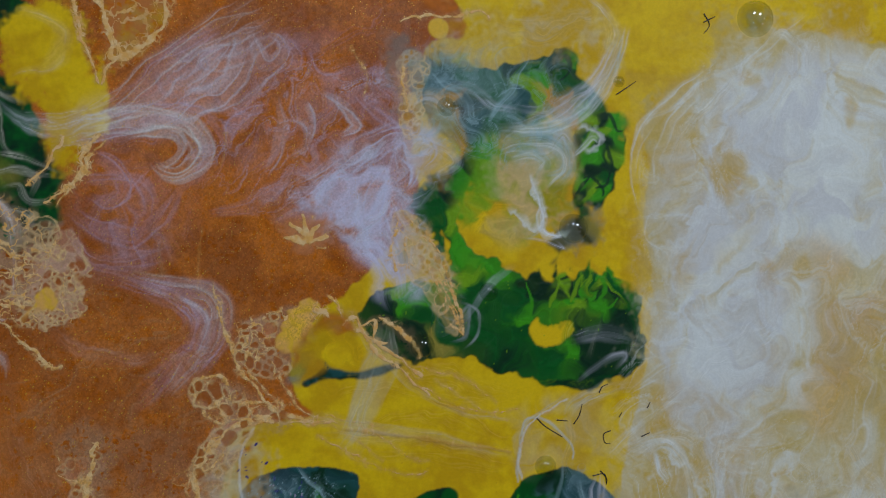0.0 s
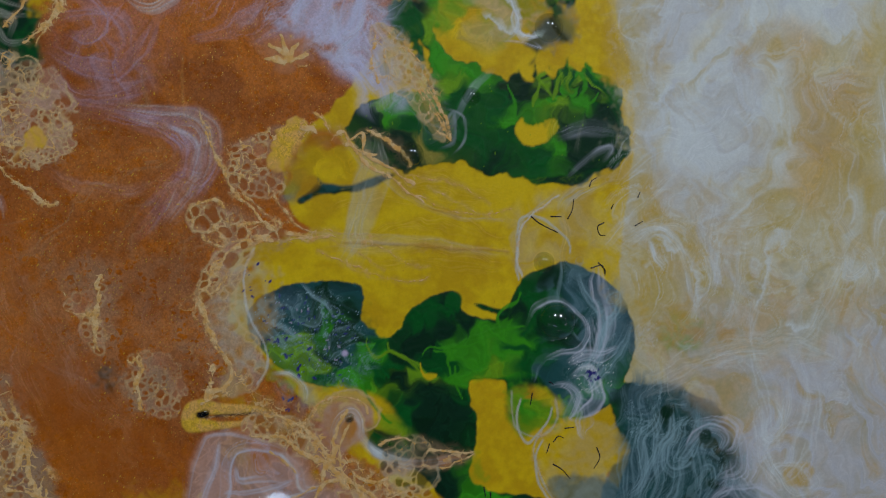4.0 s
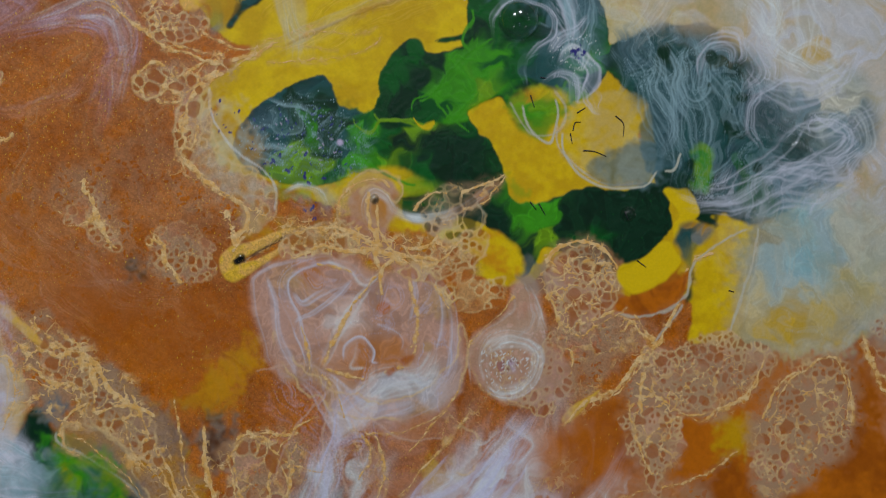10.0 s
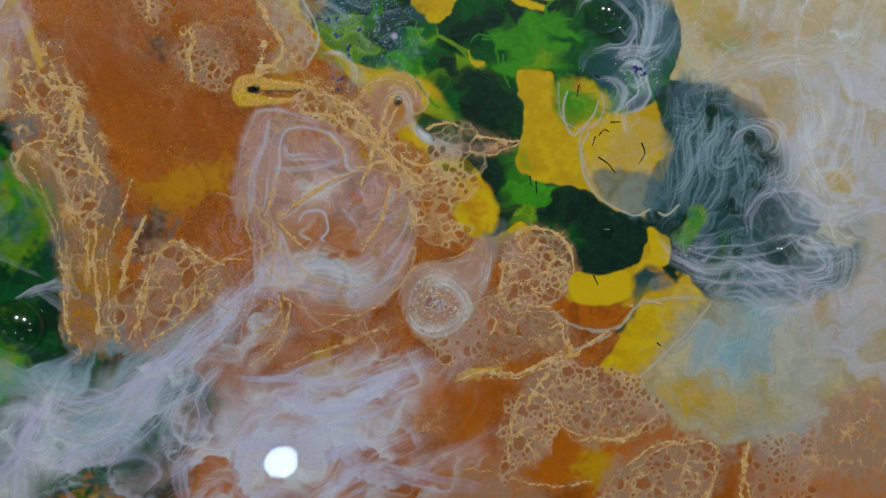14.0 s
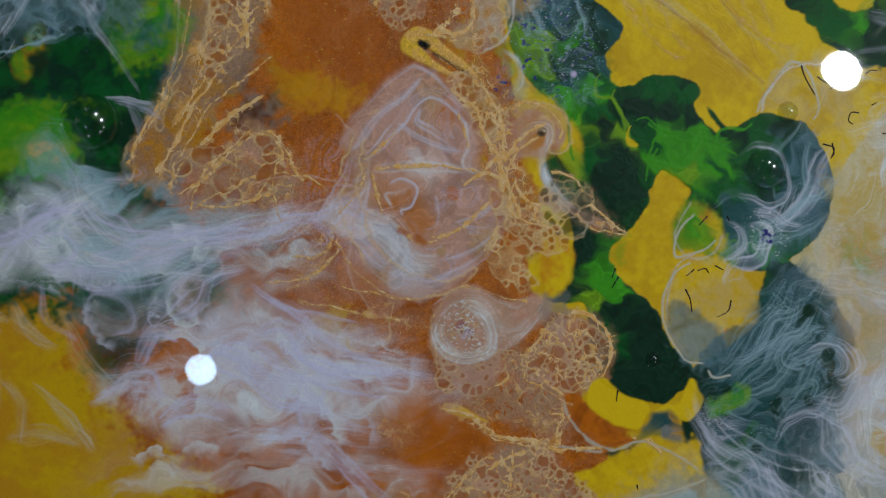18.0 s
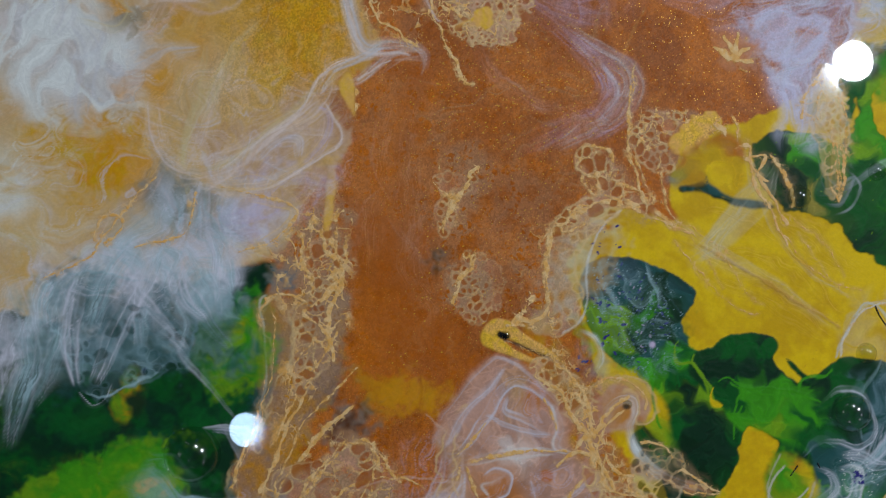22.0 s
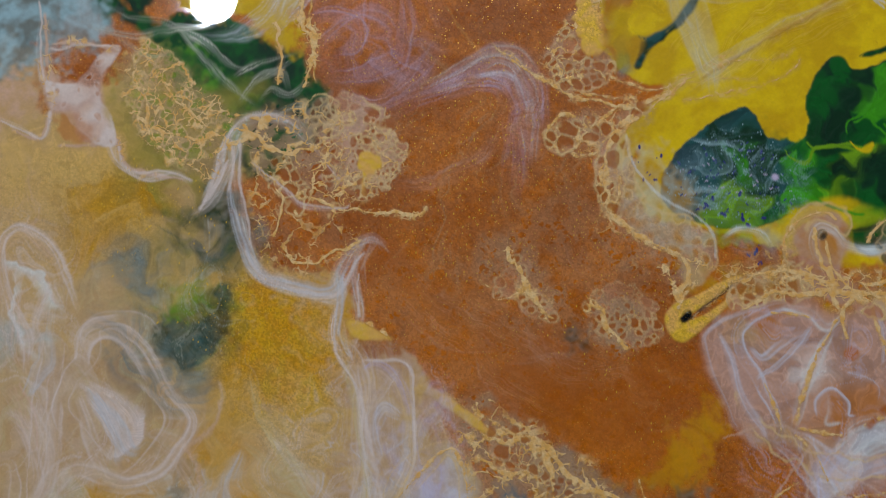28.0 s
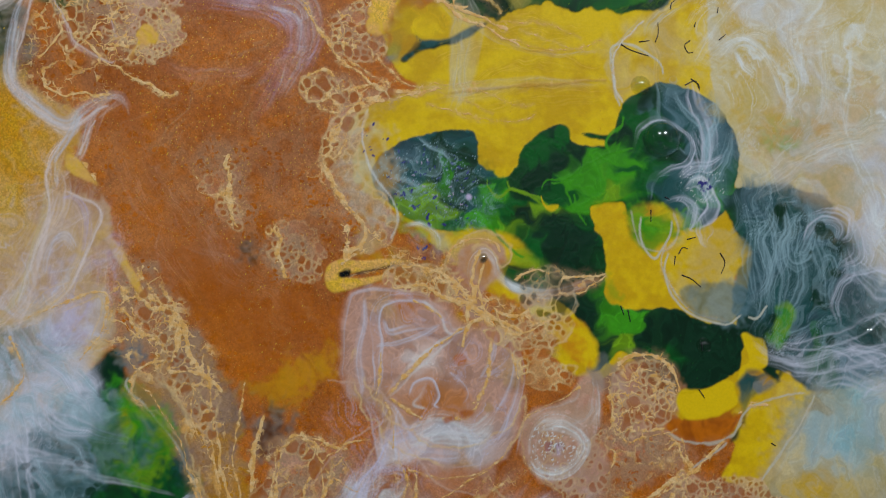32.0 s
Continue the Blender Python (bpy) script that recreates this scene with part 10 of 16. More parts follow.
# cyan wash
wash = piece("cyan_wash", cream, "pale cyan wash", "ink")
pool(0, [(98.2, -61), (112.5, -61.8), (148.2, -72.2), (159.6, -83.4), (133.6, -126.4), (115.6, -123.2), (89.7, -108.5), (76.4, -93.8), (79, -81.1)], STONE, SLATE, soft=7, cover=0.6, mottle=14)
cloud(wash, [(107.7, -61.6), (133.3, -68.7), (149.9, -82.8), (133.2, -102.2), (110.3, -98.8), (99.7, -83.3)], CYAN, 0.32, 31.0, scale=9, stretch=2, body=0.5, thread=0.4, soft=7)
pool(0, [(96.6, -88.7), (114, -100.9), (120.9, -114.4), (103.9, -109.5), (86.6, -97.2), (76.6, -89.2)], YELLOW, CREAM, soft=6, cover=0.45, mottle=9)
pool(0, [(105.8, -77.2), (111.9, -79.5), (110.6, -85.9), (104.5, -83.6)], CYAN, soft=4, cover=0.5)
cloud(wash, [(94.5, -58.9), (148.2, -72.2), (157.4, -87), (126.2, -122.1), (89.7, -108.5), (78.5, -90.2)], MILK, 0.6, 11.0, scale=6, stretch=3, body=0.15, thread=0.8, soft=7, curl=1.3, fine=0.5)
pool(0, [(72.2, -84.3), (98.6, -91), (114.4, -104.1), (102.8, -112.4), (74, -95.9)], YELLOW_DEEP, CREAM_GOLD, soft=6, cover=0.6, mottle=9)
pool(0, [(111.8, -114.8), (118.9, -105.2), (131.9, -101.7), (142.2, -108.9), (129.9, -119.5)], MIST, GREY_CREAM, soft=4, cover=0.6, mottle=9)

marble(0, [(94.6, -66.3), (108.8, -60.3), (126.1, -64.7), (145.4, -76.9), (142.5, -101.3), (120.4, -115.7), (77.8, -103.2), (69.9, -93.2), (82.2, -79.8)], [(101.5, -66.7, STONE), (115.5, -67.5, CYAN_PALE), (111.5, -84.9, CYAN_PALE), (103.5, -85.9, MIST), (122.7, -79.6, MIST), (95.3, -82.6, MIST), (87.4, -96.8, YELLOW_DEEP), (102.9, -99.5, BUTTER), (122.6, -98.1, BUTTER), (133.1, -83.7, GREY_CREAM), (82.7, -84.6, CREAM), (79.3, -99.3, STONE), (110.9, -109.6, STONE), (139.8, -91, GREY_CREAM)], soft=5, power=3, swirl=1.4, cover=0.7, clean=0.5)
for line, w in (([(103.1, -62.7), (88.6, -75.4), (76.3, -88.9)], (1, 3, 1)), ([(108, -62.3), (104.6, -77.1), (92.9, -88.6)], (2, 5, 2)), ([(116.2, -65.5), (116.9, -82), (109.4, -95.1), (110.9, -109.6)], (2, 5, 5, 2)), ([(130, -73.2), (131.5, -87.7), (118.4, -96.4)], (2, 5, 2))):
    silk(wash, line, w, GREY_CREAM, 0.5, gap=1.8, fade=3, clean=0.3)

# white clouds over the cream
pool(0, [(116.5, 48.9), (225.8, 36.5), (191.5, -100.5), (150.6, -95), (138.8, -73.7), (133.1, -38.2), (118.8, 10.2)], STONE, TAN, soft=10, cover=0.6, mottle=14)
cloud(wash, [(139.7, 8), (225.8, 36.5), (190.4, -104.9), (150.6, -95), (138.8, -73.7), (137.6, -39.2)], MILK, 0.85, -43.0, scale=6, stretch=3, body=0.45, thread=0.8, soft=9, curl=1.4, fine=0.5)
cloud(wash, [(109.8, 50.2), (167.7, 43.3), (158, 4.1), (113.1, 15.9)], MILK, 0.6, -3.0, scale=7, stretch=3, body=0.35, thread=0.7, soft=8, curl=1.2, fine=0.4)
billow = piece("white_billow", cream, "milky white billow", "ink")
pool(0, [(127.3, 206.4), (149.6, 219.4), (176.5, 221.8), (215.1, 213.4), (218.8, 167.6), (186.6, 152.6), (170.3, 124.9), (149.7, 91.1), (129.9, 87.5), (114.9, 109), (108.7, 125.9), (117.6, 142.7), (113.5, 159.7), (120.3, 180.8)], GREY_CREAM, CREAM, soft=13, cover=0.75, mottle=10)
cloud(billow, [(127.3, 206.4), (149.6, 219.4), (176.5, 221.8), (215.1, 213.4), (218.8, 167.6), (186.6, 152.6), (170.3, 124.9), (149.7, 91.1), (129.9, 87.5), (114.9, 109), (108.7, 125.9), (117.6, 142.7), (113.5, 159.7), (120.3, 180.8)], WHITE, 0.75, 74.0, scale=6, stretch=2.2, body=0.7, thread=0.5, soft=12, fine=0.4, curl=1.5)
cloud(billow, [(127.3, 206.4), (149.6, 219.4), (176.5, 221.8), (215.1, 213.4), (218.8, 167.6), (186.6, 152.6), (170.3, 124.9), (149.7, 91.1), (129.9, 87.5), (114.9, 109), (108.7, 125.9), (117.6, 142.7), (113.5, 159.7), (120.3, 180.8)], WHITE, 0.6, 39.0, scale=4, stretch=3, body=0.3, thread=0.55, soft=12, fine=0.3, curl=1.4)
cloud(billow, [(142.8, 204.3), (211.3, 219.5), (216, 145), (211.5, 16.9), (154.1, 15.1), (138.4, 58.6), (120.7, 88.8), (131.8, 144.2)], WHITE, 0.5, 90.0, scale=5, stretch=4, body=0.3, thread=0.5, soft=12, fine=0.3, curl=1.2)
cloud(billow, [(165.3, 196.3), (192.7, 201.5), (206.7, 144.9), (188.2, 118.6), (172.2, 79.5), (154.1, 71.2), (163.1, 122.9)], WHITE, 0.85, 60.0, scale=8, stretch=2, body=0.8, thread=0.3, soft=16, fine=0.3, curl=1.3)
cloud(billow, [(105.8, 96.4), (129.1, 104.9), (158.1, 99.8), (142.8, 66.4), (162.7, 40), (200.4, 26.6), (213.2, -10.8), (182.1, 6.7), (136.9, 14.7), (112.4, 37.3), (96.8, 56.5)], MILK, 0.6, -56.0, scale=10, stretch=3, body=0.45, thread=0.5, soft=11, fine=0.3)
cloud(billow, [(165.3, 166.1), (192.7, 197.1), (216, 219.7), (220.7, 145), (216.1, 56.9), (220.9, 16.6), (188.2, 13.8), (165.3, 58)], GREY_CREAM, 0.55, 82.0, scale=8, stretch=5, body=0.3, thread=0.55, soft=9)
cloud(billow, [(155, 31.1), (199, 12.3), (200.9, -40.5), (168.4, -69), (151.7, -37.9), (143.1, -18.6), (137.5, 1.5)], MILK, 0.65, -69.0, scale=6, stretch=3, body=0.35, thread=0.6, soft=8)
wisp(billow, [(108.1, 161.8), (105.1, 180.9), (109.7, 197.8), (127.4, 212.8), (149.7, 225.8), (165.5, 241.1)], (0.8, 1.5, 1.5, 1.5, 1.5, 1), WHITE, 0.6, strand=0.9, sway=0.7)
wisp(billow, [(117.9, 161.8), (109.2, 163.9), (108, 155.5), (117.7, 151.2)], (0.6, 1, 1, 0.6), WHITE, 0.6, strand=0.9, sway=0.7)
wisp(billow, [(115.8, 172.4), (120.5, 193.6), (138.4, 210.7), (156.3, 223.7)], (2, 4, 4, 2), WHITE, 0.5, strand=0.9, sway=0.7)
wisp(billow, [(154.2, 228), (160.9, 232.4), (172, 221.7), (169.5, 206.6)], (2, 3, 3, 2), WHITE, 0.6, strand=0.9, sway=0.7)
wisp(billow, [(131.2, 176.6), (137.9, 182.9), (144.5, 178.7), (140, 172.3), (132.3, 173.4)], (1, 1.5, 1.5, 1.5, 1), WHITE, 0.5, strand=0.9, sway=0.7)
wisp(billow, [(119.1, 96.2), (130.2, 108.6), (147.9, 116.7), (163.6, 125)], (3, 7, 7, 3), WHITE, 0.55, strand=0.9, sway=0.7)
wisp(billow, [(108.4, 107), (119.4, 115.2), (136.9, 117), (154.8, 131.5)], (3, 6, 6, 3), WHITE, 0.5, strand=0.9, sway=0.7)
wisp(billow, [(100.7, 71.1), (112.7, 78.4), (122.7, 68.6), (125, 48.8)], (2, 4, 4, 2), WHITE, 0.6, strand=0.9, sway=0.7)
wisp(billow, [(110.2, 76.5), (113.4, 65.3), (119.5, 60.3)], (1, 2, 1), WHITE, 0.8, strand=0.9, sway=0.7)
wisp(billow, [(118.5, 90.8), (129.9, 91.8), (130.9, 80.8), (122, 81.7)], (1, 2, 2, 1), WHITE, 0.6, strand=0.9, sway=0.7)
wisp(billow, [(209, 136.1), (210.2, 112), (209.1, 85.6), (206.8, 57.1)], (2, 4, 3, 2), WHITE, 0.8, strand=0.9, sway=0.7)
wisp(billow, [(216, 145), (218.4, 118.6), (216.1, 83.3)], (0.6, 1, 0.6), WHITE, 0.6, strand=0.9, sway=0.7)
wisp(billow, [(199.8, 61.6), (203.2, 74.7), (209.1, 68), (204.4, 52.8)], (1, 2, 2, 1), WHITE, 0.8, strand=0.9, sway=0.7)
wisp(billow, [(176.7, 88.2), (188.2, 70.6), (197.4, 57.3), (192.8, 35.5)], (2, 5, 5, 2), WHITE, 0.5, strand=0.9, sway=0.7)
wisp(billow, [(86.1, 208.3), (94.9, 223.1), (93, 237.9), (82.4, 248.3)], (2, 4, 4, 2), WHITE, 0.45, strand=0.9, sway=0.7)
wisp(billow, [(77.4, 197.7), (90.4, 210.4), (99.3, 225.3)], (2, 3, 1), WHITE, 0.4, strand=0.9, sway=0.7)
wisp(billow, [(153.2, -14.4), (161, -13.8), (168.4, -22.7), (161.3, -26.1), (151.2, -21.8)], (1, 2, 2, 2, 1), WHITE, 0.6, strand=0.9, sway=0.7)
wisp(billow, [(138.4, 15.6), (144.3, 0.2), (148, -18.8), (168.6, -35)], (2, 4, 4, 2), WHITE, 0.6, strand=0.9, sway=0.7)
wisp(billow, [(157.9, 14.8), (154.8, -3.1), (145.9, -5.5)], (2, 4, 2), WHITE, 0.6, strand=0.9, sway=0.7)
wisp(billow, [(208.6, 129.6), (211.4, 118.6), (209.5, 87.8)], (0.8, 1.4, 0.8), WHITE, 0.95, strand=0.6, sway=0.4)
pool(0, [(131.3, 178.7), (137.9, 181.9), (143.4, 178.7), (140, 174.4), (133.4, 174.8)], OCHRE, soft=2, cover=0.5)
pool(0, [(149.4, 142.3), (155, 144.4), (157.1, 135.8), (151.5, 134.8)], OCHRE, soft=3, cover=0.4)
pool(0, [(154.5, -16.3), (161.3, -17.6), (162.9, -23.4), (157.5, -24), (153.3, -20.5)], YELLOW_DEEP, soft=1.5, cover=0.6)

# folds and windows in the cream
pool(yellow, [(97.8, 230.5), (129.1, 235.7), (132.4, 222), (116.1, 211.6), (107.5, 199.2), (103.7, 182.3), (104.2, 165.5), (106.8, 148.7), (103.4, 136.5), (97, 144.5), (100.7, 173.9), (100.2, 199), (90.3, 212.4)], YELLOW, YELLOW_DEEP, soft=2.5, ragged=0.4, cover=0.85, mottle=14)
marble(0, [(171.3, 153.4), (187, 149.2), (196.1, 138.5), (207.5, 145), (206.4, 119.1), (200.7, 88.9), (187.1, 91.2), (175.9, 80.6), (166.9, 89.3), (173.6, 119.2)], [(178, 142.7, CREAM_GOLD), (189.3, 123.4, OCHRE), (182.6, 102, OCHRE), (200.7, 136.4, YELLOW_DEEP), (198.4, 101.8, BUTTER), (173.6, 89.2, CREAM_GOLD), (189.3, 138.5, CREAM)], soft=6, power=3, cover=0.6, clean=0.4)
for line in ([(132.5, 180.7), (136.9, 183.3), (142.4, 176.6), (140.2, 168), (134.7, 170.1)], [(144.5, 217.1), (148.5, 217.6), (148.9, 213.8), (145.4, 213.3)], [(150.3, 215.5), (152.9, 216), (153.4, 212.2), (150.7, 212.1)], [(155.6, 228.1), (158.7, 229), (159.6, 226.1), (156.9, 225.1)], [(149.4, 222.8), (153.4, 224.2), (154.7, 220.3), (150.3, 219.4)], [(123.8, 194.1), (127, 194.5), (127.5, 192.4), (124.4, 192)], [(164.6, 144.8), (170.2, 149.1), (171.3, 140.6), (165.7, 138.4)], [(152.4, 142.6), (156.8, 144.8), (158.4, 138.4), (153.5, 136.2)], [(187, 207.4), (191.5, 205.4), (189.3, 196.7), (186.1, 198.8)]):
    pool(0, line, YELLOW_DEEP, BUTTER, soft=1.6, ragged=0.4, cover=0.55, mottle=5)


def silk_billow(line, w, v):
    silk(billow, line, w, WHITE, v, gap=1.5, fade=2.0, clean=0.4)


silk_billow([(105.5, 164.5), (102.8, 180.2), (107.5, 196), (120.5, 210.1), (134.6, 219.3)], (0.8, 2, 3, 3, 1), 0.8)
silk_billow([(110.8, 174), (113.6, 190.9), (120.9, 203.7), (131.4, 215)], (1, 3, 4, 2), 0.75)
silk_billow([(103.8, 163.4), (111.9, 163.1), (122.8, 162.3), (133.7, 157.4)], (0.6, 1, 2, 1), 0.7)
silk_billow([(144.5, 206.4), (147.2, 219.3), (155.6, 227), (173.4, 239.4)], (2, 4, 4, 2), 0.6)
silk_billow([(157.8, 226), (166.7, 215.5), (165.6, 204.8), (157.8, 198.2)], (2, 4, 4, 2), 0.6)
silk_billow([(193.8, 214.1), (200.6, 225.1), (207.5, 216.6), (202.9, 207.8), (196.1, 209.8)], (1.5, 3, 3, 3, 1.5), 0.75)
silk_billow([(155.7, 146.9), (162.4, 136.3), (166.9, 119.2), (165.8, 106.4)], (2, 6, 6, 3), 0.6)
silk_billow([(175.8, 136.3), (173.6, 119.2), (165.8, 102.1), (162.5, 89.3)], (1, 2, 2, 1), 0.65)
silk_billow([(182.5, 138.5), (187.1, 119.1), (196.1, 106.2), (195, 88.9)], (1, 2, 2, 1), 0.5)
silk_billow([(103.5, 119.4), (114.2, 113), (131.6, 117.2), (146.9, 127.7)], (2, 6, 7, 3), 0.6)
silk_billow([(97.1, 94.3), (112.1, 106.7), (129.4, 110.8), (144.7, 108.6)], (2, 6, 7, 3), 0.6)
silk_billow([(99.3, 88), (110, 92.1), (114.3, 98.3), (107.8, 100.5), (103.5, 96.3)], (1, 2, 2, 2, 1), 0.7)
silk_billow([(103.6, 77.5), (114.3, 79.4), (118.7, 68.9), (116.5, 56.3)], (1, 3, 3, 2), 0.65)
silk_billow([(107.9, 71.2), (112.2, 73.2), (113.3, 66.9), (109, 65.9)], (0.8, 1.5, 1.5, 0.8), 0.7)
silk_billow([(128.4, 85.5), (131.7, 77.1), (126.3, 68.7)], (1, 2, 1), 0.6)
silk_billow([(131.7, 51.8), (140.4, 70.6), (149.2, 83.1), (162.5, 91.5)], (2, 5, 5, 2), 0.55)
silk_billow([(168, 97.8), (171.4, 103.1), (173.6, 99.9), (169.6, 95.2)], (0.8, 1.6, 1.6, 0.8), 0.8)
silk_billow([(182.6, 67.7), (187.1, 82.6), (193.9, 84.7), (192.8, 73.9), (188.3, 67.6)], (1, 3, 3, 3, 1), 0.6)
silk_billow([(200.7, 58.7), (200.7, 69.5), (205.3, 75.9), (209.8, 67.2), (205.3, 56.5)], (1, 2.5, 2.5, 2.5, 1), 0.8)
silk_billow([(187.1, 52.6), (193.9, 61), (200.7, 56.6)], (1.5, 3, 1.5), 0.6)

# blue-grey folds
marble(slate, [(96.7, 22.6), (111.3, 19), (127.6, 6), (137.6, -11.2), (140.2, -22.6), (166.3, -36), (158.4, -61), (131.8, -62.3), (112.9, -61.9), (98.4, -50.5), (88.8, -38.7), (84.3, -23.2), (90.7, -5), (89.8, 9.1)], [(98, 15.2, INKY), (107.7, 9.8, TEAL), (107, 6.8, GREEN_DARK), (101.3, -6.7, INKY), (92.3, -14.8, INKY), (114.7, -2.6, INKY), (122, -3.4, GREEN_DARK), (124.2, 3.6, SLATE), (109.2, -16.6, TEAL), (117, -15, TEAL), (112.3, -27, GREEN_DARK), (100.8, -26.1, TEAL), (124.2, -27, INKY), (134.4, -19.2, SLATE), (140.1, -35.3, SLATE), (150.5, -39.3, GREY_CREAM), (154.1, -54.7, SLATE), (102.7, -39.5, INKY), (119.8, -56.5, SLATE), (128.3, -47, TEAL), (92.3, -35.9, GREEN_DARK), (106.5, -47.9, GREEN), (94.6, 0.4, TEAL), (114.5, -39.4, TEAL)], soft=4, power=4, swirl=1.6, cover=0.85, depth=0.4, clean=0.8)


def silk_slate(line, w, c, v):
    silk(slate, line, [1.15 * k for k in w], c, 0.72 * v, gap=0.75, fade=0.8, hard=0.2, sway=0.8, body=0.06, clean=0.3)


silk_slate([(99.4, 21.7), (100.8, 7.3), (94.8, -6.5), (92.6, -21.8), (83.2, -32)], (1, 2.4, 3, 2.4, 1), MIST, 0.7)
silk_slate([(96.5, 20.4), (95.2, 4.8), (88.7, -8.8), (88.4, -24.8)], (1, 2, 2, 1), MIST, 0.6)
silk_slate([(102.7, 18.1), (103.6, 0.5), (96.5, -11.8), (95.1, -27.4)], (1, 3, 3, 1), MIST, 0.7)
silk_slate([(112.7, 16.7), (110.5, 3.6), (102.9, -7.3), (101.5, -19.4), (94, -31.5)], (1, 2.4, 3, 2.4, 1), MIST, 0.7)
silk_slate([(120.6, 13.7), (119.6, 2.6), (111.6, -10.6), (108.9, -23.4), (96.8, -31.5)], (1, 2.4, 3, 3, 1), MIST, 0.65)
silk_slate([(124.9, -9.9), (129.1, -3.4), (124.7, 1.8), (118, -0.3), (114.4, -7)], (1, 2, 2.4, 2, 1), WHITE_BLUE, 0.8)
silk_slate([(117.5, 4.5), (126.1, 5.2), (134.9, -2.7), (136, -15.2), (124.5, -20.1)], (1, 2.6, 3, 3, 1), WHITE_BLUE, 0.7)
silk_slate([(82.2, -31.6), (95.3, -46.3), (116.8, -51.9), (128.5, -49.4)], (1, 2.4, 2.4, 1), WHITE_BLUE, 0.7)
silk_slate([(80.3, -39.5), (98.4, -50.5), (120, -55.9), (144.2, -55.5), (161.6, -52.9)], (1, 3, 4, 4, 2), WHITE_BLUE, 0.75)
silk_slate([(91.5, -37.9), (105.8, -43.5), (119.2, -45.8), (132.7, -41.8), (143.7, -41.4)], (1, 2.4, 3, 3, 1), WHITE_BLUE, 0.7)
silk_slate([(130.6, -16.7), (139.6, -30.5), (157.9, -32.8), (171.2, -28.5)], (2, 4, 4, 2), WHITE_BLUE, 0.7)
silk_slate([(115.9, -33), (127.9, -23.7), (142.3, -23.4), (153.6, -31.6)], (1, 2.4, 2.4, 1), WHITE_BLUE, 0.75)
silk_slate([(132.2, -37), (143.2, -45.8), (157.3, -46.6), (155.1, -59.7), (142.7, -62.3)], (1, 3, 4, 4, 2), WHITE, 0.65)
silk_slate([(149.7, -26.2), (150.4, -18.3), (159.5, -16.6), (165.2, -23.5), (158.5, -28.4), (153.8, -24.8)], (0.8, 1.6, 2, 2, 1.6, 0.6), WHITE, 0.8)
silk_slate([(116.7, -46), (129.1, -57.1), (140.8, -63.9), (152.8, -61.1)], (1, 3, 4, 2), WHITE_BLUE, 0.65)
silk_slate([(117, -15), (123, -14.9), (123.7, -22.1), (118.2, -27), (113.8, -23)], (0.6, 1.2, 1.2, 1.2, 0.6), MIST, 0.6)
silk_slate([(105.7, -59.1), (117.8, -61.5), (129.5, -68.3), (144.4, -67.2)], (1.5, 4, 4, 2), WHITE_BLUE, 0.6)
silk_slate([(150.2, 2.7), (144.7, -2.2), (148.7, -7.2), (156.2, -6.6)], (1, 2, 2, 1), WHITE, 0.7)
silk_slate([(145.1, 32.5), (147.9, 15.2), (149.9, -4.2), (151.4, -18.7)], (2, 5, 5, 2), WHITE, 0.5)
silk_slate([(168.7, 19.1), (165.7, -0.8), (158.9, -16.9), (149, -24.8)], (3, 6, 6, 3), WHITE, 0.6)
pool(slate, [(59.8, -8.8), (72.3, -9), (86.2, -15.2), (85.3, -23.6), (74.7, -26.6), (63.4, -20)], SLATE, TEAL, soft=1, cover=0.6, ragged=0.3, mottle=6, clean=0.5)
for line in ([(61, 6.3), (56.7, -1.2), (57.7, -11.8), (63.3, -20.2), (74.7, -26.8), (82.5, -24.8)], [(84.1, -26.6), (87.7, -28.2), (93.2, -24.3)], [(53.9, 22.7), (51.2, 14.6), (54.5, 5.1), (63.1, 12.4), (65.8, 17.7)], [(59.3, 82.2), (61.9, 89.2), (70, 87.5), (78.2, 78.8), (78.3, 73)], [(59.3, 82.2), (58.2, 73.5), (58.1, 65.5)]):
    vein(film, line, (0.35, 0.6, 0.6, 0.35), GREY_CREAM, 0.8, beads=0.2, sway=0.2, lace=0)

# soft white over the cream, and the brown bight under the yellow
cloud(billow, [(111.9, 174), (140.1, 212.7), (162.2, 226.1), (200.6, 216.4), (209.8, 175.4), (196.1, 149.3), (169.1, 149.1), (164.7, 97.8), (133.8, 89.7), (110, 102.6), (116.3, 136.2)], MILK, 0.55, 60.0, scale=9, stretch=2, body=0.7, thread=0.3, soft=12, curl=1.2, clean=0.3)
cloud(billow, [(122.8, 136.2), (146.9, 138.4), (166.9, 119.2), (164.7, 97.8), (142.6, 91.7), (120.7, 106.7)], WHITE, 0.6, 30.0, scale=7, stretch=2, body=0.6, thread=0.5, soft=9, curl=1.3, clean=0.3)
pool(0, [(42.3, -56), (61.7, -61.6), (70.5, -61.5), (66.1, -67.1), (55.7, -67.9), (44.1, -63.9)], COPPER, COPPER_DARK, soft=1, ragged=0.3, mottle=6)
marble(0, [(73.3, -50), (81.6, -46.4), (87.1, -54), (77.2, -56.5), (73.1, -60.4), (70.8, -66.1), (66, -70.5), (61.1, -71.7), (68.2, -65.4), (72.3, -59.8)], [(75.9, -50.6, TEAL), (83, -50.1, OCHRE), (79.8, -53.8, SMOKE), (73.7, -57.9, OLIVE), (70.4, -63.7, GREEN_DARK), (64.3, -70, GREEN_DARK)], soft=1.2, power=4)
